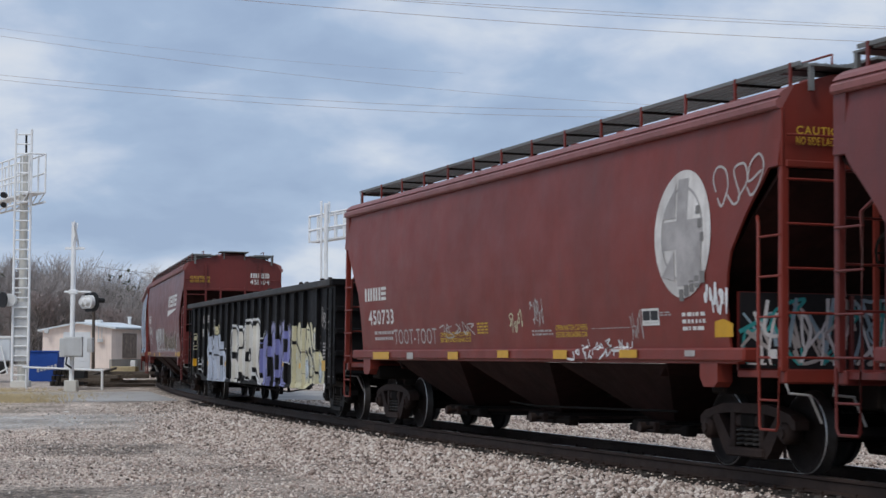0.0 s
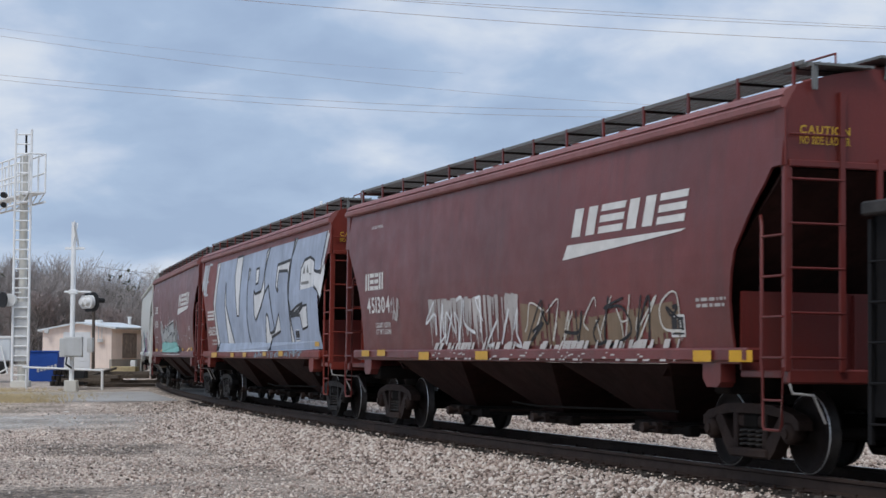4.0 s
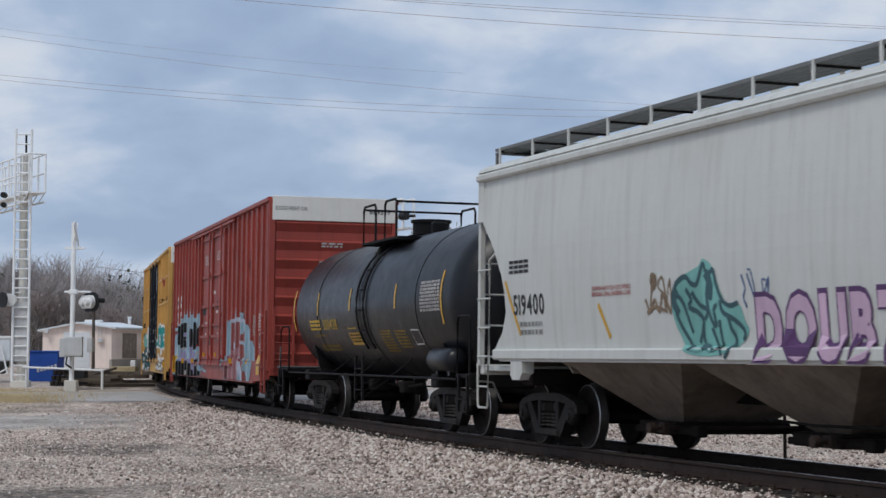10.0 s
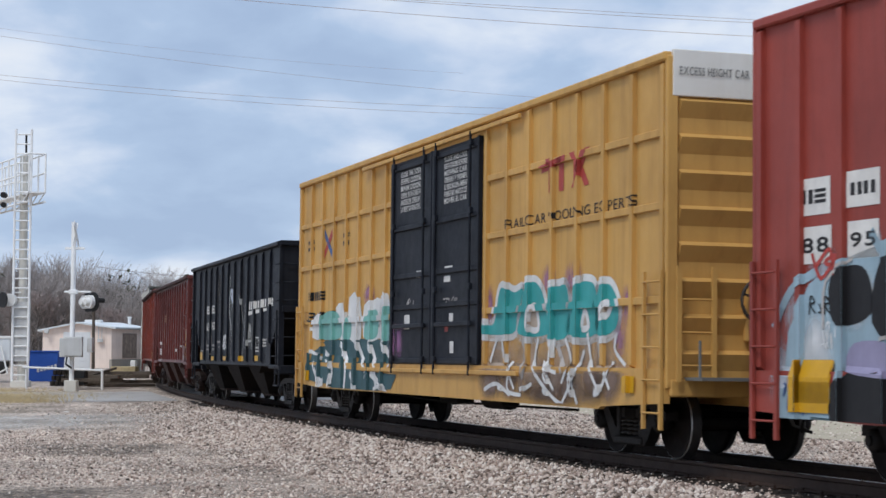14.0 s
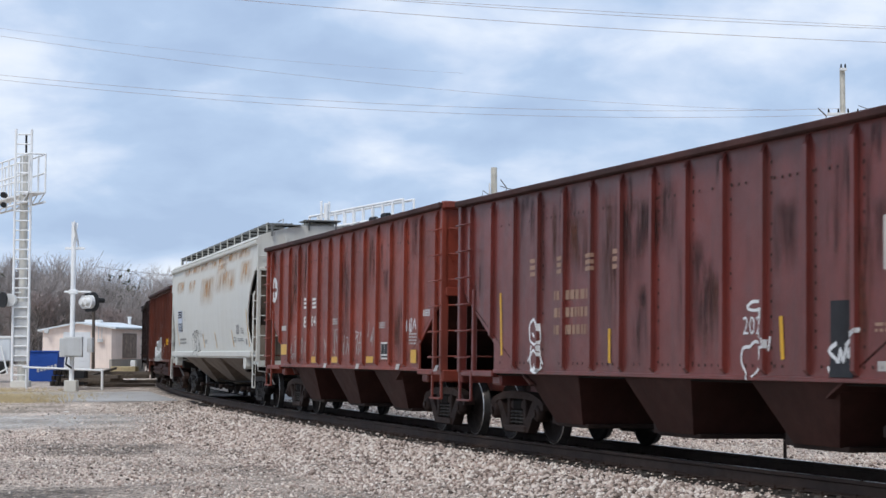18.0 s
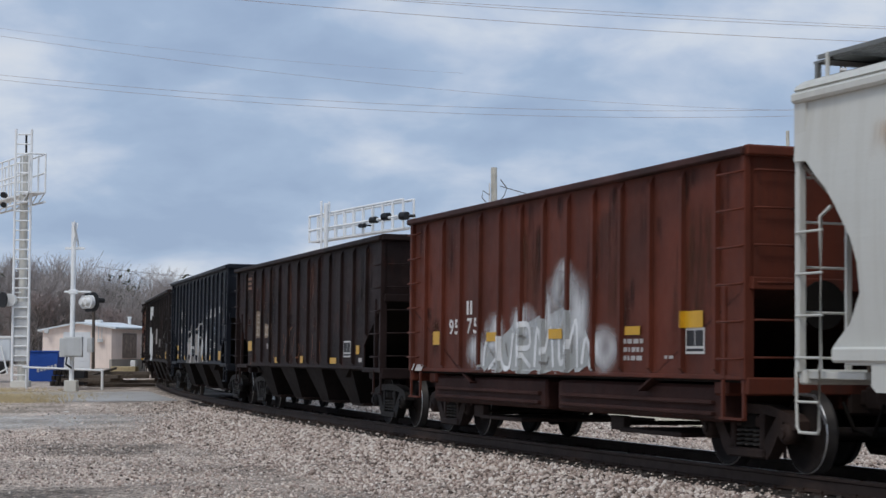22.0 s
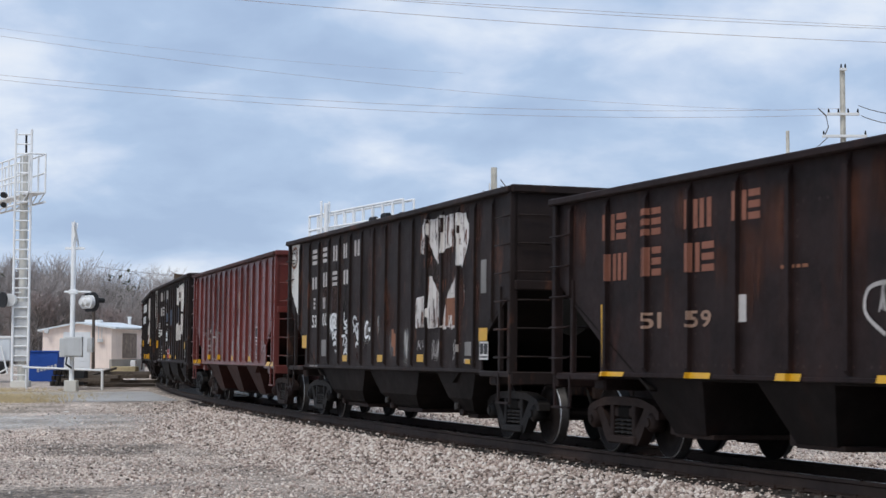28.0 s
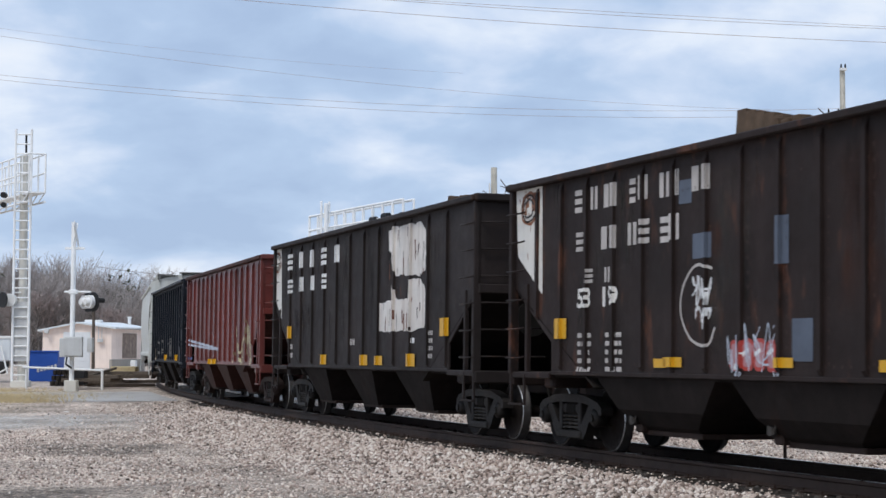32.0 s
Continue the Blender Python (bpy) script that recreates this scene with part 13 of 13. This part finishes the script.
pole = power_pole(2.10, 75, 9.00, 0.155, [], "bare weathered timber utility pole with a white conduit")
b = Mesh()
b.tube([(1.91, 74.8, -0.3), (1.91, 74.8, 8.33)], 0.035, 8)
part("conduit", b, M["lamp_back"], pole)
b = Mesh()
b.tube([(1.90, 74.70, 7.85), (1.64, 74.60, 8.01), (1.59, 74.60, 7.73), (1.76, 74.70, 7.55)], 0.02, 6)
b.tube([(2.27, 74.70, 7.51), (2.52, 74.60, 7.84), (2.61, 74.60, 8.12), (2.36, 74.70, 8.48)], 0.02, 6)
part("drip_loop", b, M["wire"], pole)
power_pole(17.58, 80, 13.91, 0.15, [(10.88, -0.95, 1.0, 2), (11.85, -0.72, 0.68, 4), (13.83, -0.15, 0.15, 2)], "tall pale power pole with two crossarms and insulators")
b = Mesh()
b.tube([(16.50, 80.00, 12.13), (16.84, 80.00, 11.80), (16.94, 80.00, 11.30), (16.78, 80.00, 10.93)], 0.03, 6)
tagged(part("jumper_cable", b, M["wire"]), "curled jumper cable hanging by the pole", "cable")
power_pole(21.77, 115, 15.40, 0.14, [(12.96, -1.2, 1.3, 3)], "pale power pole with one crossarm farther off")
power_pole(26.41, 180, 16.11, 0.14, [], "slim far power pole")
power_pole(-19.08, 100, 3.76, 0.10, [], "dark timber pole beside the building", "pole_dark")


def building():
    t = thing("building", "small pale pink stucco workshop with a pale metal roof", "building")
    y = 130.0
    x0, x1, z0, zt = -28.41, -23.52, 0.32, 3.12
    zr = 3.60
    b = Mesh()
    mid = -25.89
    b.prism_y([(x0, z0), (x1, z0), (x1, zt), (mid, zr - 0.1), (x0, zt)], y, y + 0.2)
    part("front_wall", b, M["pink_wall"], t)
    b = Mesh()
    xe = -22.30
    b.slab((x1, y, z0 + 0.6), (xe, y + 7, z0 + 0.6), (xe, y + 7, zt), (x1, y, zt), 0.2)
    part("side_wall", b, M["pink_wall"], t)
    b = Mesh()
    b.slab((x1 + 0.03, y - 0.03, z0 - 0.3), (xe + 0.03, y + 7, z0 - 0.3), (xe + 0.03, y + 7, z0 + 0.62), (x1 + 0.03, y - 0.03, z0 + 0.62), 0.25)
    part("footing", b, M["block"], t)
    b = Mesh()
    xl = -28.73
    b.slab((xl, y - 0.3, 3.04), (mid, y - 0.3, zr), (xe - 2.2, y + 9, zr + 0.1), (xl - 1.5, y + 9, 3.04), 0.12)
    b.slab((mid, y - 0.3, zr), (x1 + 0.35, y - 0.35, zt + 0.1), (xe + 0.5, y + 7.3, zt + 0.15), (xe - 2.2, y + 9, zr + 0.1), 0.12)
    part("roof", b, M["metal_roof"], t)
    b = Mesh()
    b.box(-26.93, -25.01, y - 0.05, y + 0.02, z0 - 0.2, 2.88, 0.01)
    door = part("roller_door", b, M["door_white"], t)
    for k in range(6):
        b = Mesh()
        zz = z0 + 0.1 + k * 0.38
        b.box(-26.89, -25.05, y - 0.075, y - 0.05, zz, zz + 0.33, 0.008)
        part("slat", b, M["door_white"], door)
    b = Mesh()
    d = (Vector((xe, y + 7, 0)) - Vector((x1, y, 0))).normalized()
    window = None
    for k in range(7):
        b = Mesh()
        p = Vector((x1, y, 0)) + d * (2.3 + k * 0.42) + Vector((0.06, -0.05, 0))
        b.slab(p + Vector((0, 0, 1.03)), p + d * 0.36 + Vector((0, 0, 1.03)), p + d * 0.36 + Vector((0, 0, 2.82)), p + Vector((0, 0, 2.82)), 0.06)
        part("window_board", b, M["board"], t, "stained plank over a window")
    b = Mesh()
    c = (-23.46, 137.00, 3.51)
    b.tube([c, (c[0], c[1], c[2] + 0.55)], 0.12, 10)
    b.tube([(c[0], c[1], c[2] + 0.5), (c[0], c[1], c[2] + 0.6)], 0.17, 10)
    part("roof_vent", b, M["lamp_back"], t)
    b = Mesh()
    c = (-25.55, 134.00, 3.67)
    b.box(c[0] - 0.6, c[0] + 0.6, c[1] - 0.4, c[1] + 0.4, c[2] - 0.3, c[2] + 0.15, 0.03)
    part("roof_unit", b, M["lamp_back"], t)
    b = Mesh()
    c = (-28.07, 129.80, 2.96)
    b.tube([c, (c[0], c[1] - 0.25, c[2])], 0.18, 10)
    part("wall_lamp", b, M["cabinet"], t)
    b = Mesh()
    for px in (-24.41, -24.17):
        b.tube([(px, 129.8, 2.24), (px, 129.8, 3.36)], 0.03, 6)
    b.box(-24.49, -24.09, 129.7, 129.95, 2.16, 2.40, 0.02)
    part("meter_pipes", b, M["cabinet"], t)


building()


def yard_things():
    t = thing("waste_bin", "large blue open-top waste skip", "skip")
    y = 100.0
    b = Mesh()
    x0, x1, z0, z1 = -22.75, -20.99, -0.2, 1.48
    b.prism_y([(x0 + 0.1, z0), (x1 - 0.1, z0), (x1, z1), (x0, z1)], y, y + 1.8)
    part("body", b, M["blue_bin"], t)
    b = Mesh()
    b.box(x0 - 0.05, x1 + 0.05, y - 0.06, y + 1.86, z1 - 0.06, z1 + 0.04, 0.02)
    part("rim", b, M["blue_bin"], t)
    b = Mesh()
    for k in range(6):
        xx = x1 - 1.15 + k * 0.19
        b.box(xx, xx + 0.12, y - 0.035, y - 0.01, 0.35 + k * 0.045, 0.55 + k * 0.045)
    part("lettering", b, M["decal_white"], t, "slanting row of white painted bars")

    t = thing("trailer", "white box trailer parked by the yard", "trailer")
    b = Mesh()
    b.box(-24.98, -22.64, 96, 98.2, 0.95, 2.22, 0.06)
    part("body", b, M["white_trailer"], t)
    b = Mesh()
    b.box(-24.98, -22.61, 95.95, 98.25, 2.13, 2.28, 0.02)
    part("roof_edge", b, M["lamp_back"], t)
    b = Mesh()
    b.tube([(-23.10, 95.80, 1.77), (-22.68, 95.50, 0.30)], 0.05, 6)
    b.tube([(-23.24, 95.60, 0.30), (-22.66, 95.50, 0.60)], 0.05, 6)
    part("ladder", b, M["lamp_back"], t)
    b = Mesh()
    for px in (-24.39, -23.14):
        b.lathe_y([(0.0, 96.05), (0.2, 96.05), (0.33, 96.1), (0.36, 96.2), (0.33, 96.32), (0, 96.32)], px, 0.65, 18)
    part("wheel", b, M["dark_metal"], t)

    t = thing("pipe_barrier", "white pipe barrier with a post at its end", "barrier")
    b = Mesh()
    b.tube([(-18.34, 80.00, 0.77), (-14.47, 78.00, 0.64)], 0.045, 8)
    part("top_pipe", b, M["lamp_back"], t)
    for c in ((-14.49, 78.00, 0.64), (-18.17, 80.00, 0.75)):
        b = Mesh()
        b.tube([c, (c[0], c[1], -0.2)], 0.06, 8)
        part("post", b, M["lamp_back"], t)

    rng = random.Random(11)
    t = thing("crate_stack", "stack of black plastic blocks on the ground", "crates")
    x0, x1, z0, z1 = -16.95, -16.15, -0.05, 0.66
    for i in range(4):
        for j in range(3):
            b = Mesh()
            w, h = (x1 - x0) / 4, (z1 - z0) / 3
            lean = 0.06 * j
            b.box(x0 + i * w + 0.015 + lean, x0 + (i + 1) * w - 0.015 + lean, 79 + rng.uniform(-.04, .04), 79.6, z0 + j * h + 0.01, z0 + (j + 1) * h - 0.01, 0.03)
            part("block", b, M["wood_tie" if "wood_tie" in M else "dark_metal"], t)
    b = Mesh()
    b.box(-16.00, -15.44, 79, 79.8, 0.00, 0.66, 0.04)
    tagged(part("crate", b, M["dark_metal"]), "single dark crate beside the stack", "crate")

    for k in range(14):
        b = Mesh()
        x = -15.39 + rng.uniform(-0.3, 1.6)
        y = 79 + rng.uniform(0, 5)
        z = -0.12 + 0.13 * (k % 5)
        a = rng.uniform(-0.35, 0.6)
        L = rng.uniform(1.0, 1.7)
        b.box(-L, L, -0.12, 0.12, 0, 0.15, 0.015)
        ob = part("old_sleeper", b, M["timber"], m=Matrix.Translation((x, y, z)) @ Matrix.Rotation(a, 4, "Z"))
        tagged(ob, "weathered timber sleeper dumped in a loose pile", "sleeper", "dumped sleepers")
    b = Mesh()
    b.tube([(-15.62, 80.00, 0.33), (-14.99, 84.00, 0.69)], 0.06, 6)
    tagged(part("scrap_rail", b, M["timber"]), "old rail lying across the timber pile", "scrap rail")
    b = Mesh()
    b.box(-15.95, -14.76, 88, 89, 0.17, 0.74, 0.03)
    tagged(part("timber_bundle", b, M["dry_grass"] if "dry_grass" in M else M["timber"]), "bundle of tan timber by the building", "timber")
    b = Mesh()
    b.box(-17.05, -16.77, 100, 100.5, -0.2, 0.99, 0.03)
    tagged(part("white_tub", b, M["lamp_back"]), "small white tub near the timber", "tub")

    b = Mesh()
    c = (-10.00, 54.00, -0.40)
    b.tube([(c[0] - 0.24, c[1], c[2] + 0.02), (c[0] + 0.24, c[1] + 0.1, c[2] + 0.03)], 0.03, 6)
    tagged(part("broken_stick", b, M["lamp_back"]), "pale broken stick lying on the gravel", "stick")
    b = Mesh()
    c = (-10.91, 53.00, -0.40)
    b.slab((c[0] - 0.1, c[1] - 0.1, c[2]), (c[0] + 0.1, c[1] - 0.05, c[2] + 0.02), (c[0] + 0.08, c[1] + 0.1, c[2] + 0.1), (c[0] - 0.12, c[1] + 0.1, c[2] + 0.08), 0.01)
    tagged(part("paper_scrap", b, M["lamp_back"]), "crumpled white paper scrap on the gravel", "litter")
    b = Mesh()
    c = (4.93, 26.50, -0.15)
    b.tube([(c[0], c[1], c[2] - 0.2), (c[0], c[1], c[2] + 0.75)], 0.025, 8)
    tagged(part("marker_stake", b, M["steel_rust"]), "thin rusty steel marker stake beyond the track", "stake")


def bare_tree(seed, height, spread, thin=0.011):
    """Trunk and limbs, and a crown of fine bare twigs."""
    rng = random.Random(seed)
    wood, twigs = Mesh(), Mesh()

    def grow(p, d, length, r, depth):
        pts = [p]
        n = 4 if depth < 2 else 3
        q = p.copy()
        dd = d.copy()
        for _ in range(n):
            dd = (dd + Vector((rng.gauss(0, 0.16), rng.gauss(0, 0.16), rng.gauss(0.03, 0.1)))).normalized()
            q = q + dd * length / n
            pts.append(q.copy())
        tgt = wood if depth < 3 else twigs
        tgt.tube(pts, r, 5 if depth < 2 else 3, max(r * 0.5, thin), False, depth < 3)
        if depth >= 5:
            return
        kids = (5, 5, 4, 4, 3)[depth]
        for k in range(kids):
            at_ = pts[min(n, 1 + int((k + 1) * n / (kids + 0.3)))]
            a = rng.uniform(0, 6.28)
            side = Vector((math.cos(a), math.sin(a), rng.uniform(0.0, 0.9)))
            nd = (dd * 0.75 + side * spread * rng.uniform(0.7, 1.2)).normalized()
            grow(at_, nd, length * rng.uniform(0.52, 0.75), r * 0.52, depth + 1)

    grow(Vector((0, 0, 0)), Vector((0, 0, 1)), height * 0.40, height * 0.018, 0)
    return wood.done("trunk"), twigs.done("crown")


TREES = []
for k, (h, sp, fine) in enumerate(((13.5, 0.75, "twig"), (12, 0.9, "twig"), (14, 0.65, "twig"), (11, 0.95, "twig_pale"))):
    w_, c_ = bare_tree(20 + k, h, sp, 0.03 if fine == "twig_pale" else 0.011)
    t = thing("bare_tree", "leafless grey-brown tree in the woods behind the yard", "tree", "bare trees", m=pose(-400 - 30 * k, 900, 0))
    part("trunk", w_, M["bark"], t)
    part("crown", c_, M[fine], t)
    TREES.append(t)
_rng = random.Random(9)
_row = [(-49 + 0.72 * k + _rng.uniform(-1, 1), 190 + _rng.uniform(-18, 30), _rng.uniform(0.7, 1.0) * (1.0 if k < 19 else 0.82)) for k in range(38)]
_row += [(x, 230 + _rng.uniform(-6, 8), s) for x, s in ((2.2, 1.95), (4.7, 2.05), (8.9, 1.55), (10.8, 1.6), (14.7, 1.85), (13.4, 1.5), (17.6, 1.65))]
_row += [(-75 + 6 * k, 240, 1.0) for k in range(5)] + [(25 + 7 * k, 320 + 5 * (k % 3), 0.8) for k in range(10)]
for k, (x, y, s) in enumerate(_row):
    src = TREES[(k * 7 + k // 3) % 4] if y < 221 or x > 20 else TREES[3] if x < 6 else TREES[k % 3]
    c = copy_thing(src, Matrix.Translation((x, y, 0.1)) @ Matrix.Rotation(_rng.uniform(0, 6.28), 4, "Z"))
    c.scale = (s, s, s)
for t in TREES:
    for o in list(t.children):
        bpy.data.objects.remove(o)
    bpy.data.objects.remove(t)


def brush():
    """Thicket of thin stems under the trees."""
    rng = random.Random(4)
    b = Mesh()
    for k in range(20000):
        if k % 6 == 0:
            cx, cy = rng.uniform(-56, -22), rng.uniform(175, 225)
        h = rng.uniform(3, 11.0) * (1.0 if cx < -36 else 0.78)
        x, y = cx + rng.gauss(0, 0.8), cy + rng.gauss(0, 0.8)
        pts = [Vector((x, y, 0))]
        d = Vector((rng.gauss(0, 0.25), rng.gauss(0, 0.25), 1))
        for i in range(3):
            d = d + Vector((rng.gauss(0, 0.18), rng.gauss(0, 0.18), 0))
            pts.append(pts[-1] + d * h / 3)
        b.tube(pts, 0.04, 3, 0.014, False, False)
    tagged(part("underbrush", b, M["twig"]), "dense leafless underbrush beneath the trees", "underbrush", kind="stuff")
    b = Mesh()
    for k in range(2600):
        if k % 130 == 0:
            cx, cy, cz = rng.choice(((-47, 182), (-44, 186), (-33, 190), (-38, 196), (-26, 195))) + (rng.uniform(2, 7),)
        p = Vector((cx + rng.gauss(0, 1.3), cy + rng.gauss(0, 1.0), max(0.2, cz + rng.gauss(0, 1.5))))
        a, c = Vector((rng.gauss(0, 0.2), rng.gauss(0, 0.2), rng.gauss(0, 0.2))), Vector((rng.gauss(0, 0.2), rng.gauss(0, 0.2), rng.gauss(0, 0.2)))
        b.add([p, p + a, p + a + c, p + c], [(0, 1, 2, 3)])
    tagged(part("evergreen_shrubs", b, M["evergreen"]), "dark evergreen shrubs mixed into the brush", "shrubs", kind="stuff")


brush()
yard_things()


def dry_grass():
    rng = np.random.default_rng(8)
    spots = ((-15.6, 62.5, 2.6, 3.0, 1500), (-13.2, 57.5, 1.1, 1.0, 700), (-18.5, 76, 2.4, 3.0, 700))
    b = Mesh()
    for cx, cy, sx, sy, n in spots:
        px, py = cx + rng.normal(0, 1, n) * sx * 0.6, cy + rng.normal(0, 1, n) * sy * 0.6
        pz = ground_height(px, py)
        for x, y, z in zip(px, py, pz):
            h, a = rng.uniform(0.06, 0.22), rng.uniform(-0.12, 0.12)
            b.add([(x - 0.012, y, z), (x + 0.012, y, z), (x + a, y + a * 0.5, z + h)], [(0, 1, 2)])
    tagged(part("dry_grass", b, M["dry_grass"]), "patch of short dry straw-coloured grass", "grass", kind="stuff")


dry_grass()


# ---- what moves: the train rolls past ----
def motions():
    times = [0.5 * i for i in range(65)]
    for car, uf, ur, trucks in TRAIN:
        rows, turns = [], []
        for t in times:
            s = run(t)
            xf, yf, pf = line(uf - s)
            xr, yr, pr = line(ur - s)
            a = math.atan2(yf - yr, xf - xr)
            rows.append((t, Matrix.Translation(((xf + xr) / 2, (yf + yr) / 2, 0)) @ Matrix.Rotation(a, 4, "Z") @ Matrix.Rotation(-CANT, 4, "X")))
            turns.append((a, pf, pr))
        walk(car, rows)
        for i, (truck, x, wheels) in enumerate(trucks):
            walk(truck, [(t, Matrix.Translation((x, 0, 0)) @ Matrix.Rotation((pp[1 + i] - math.pi / 2) - pp[0], 4, "Z")) for t, pp in zip(times, turns)])
            # wheels turn while their car is between the bend and the camera
            seen = [k / FPS for k in range(int(32 * FPS) + 1) if -4 < (uf + ur) / 2 - run(k / FPS) < 118]
            marks = sorted({0.0, 32.0, *seen})
            s0 = run(seen[0]) if seen else 0
            s1 = run(seen[-1]) if seen else 0
            for w in wheels:
                ax = 1 if w is wheels[0] else -1
                walk(w, [(t, Matrix.Translation((ax * AXLE, 0, RADIUS)) @ Matrix.Rotation((min(max(run(t), s0), s1) - s0) / RADIUS, 4, "Y")) for t in marks])


motions()
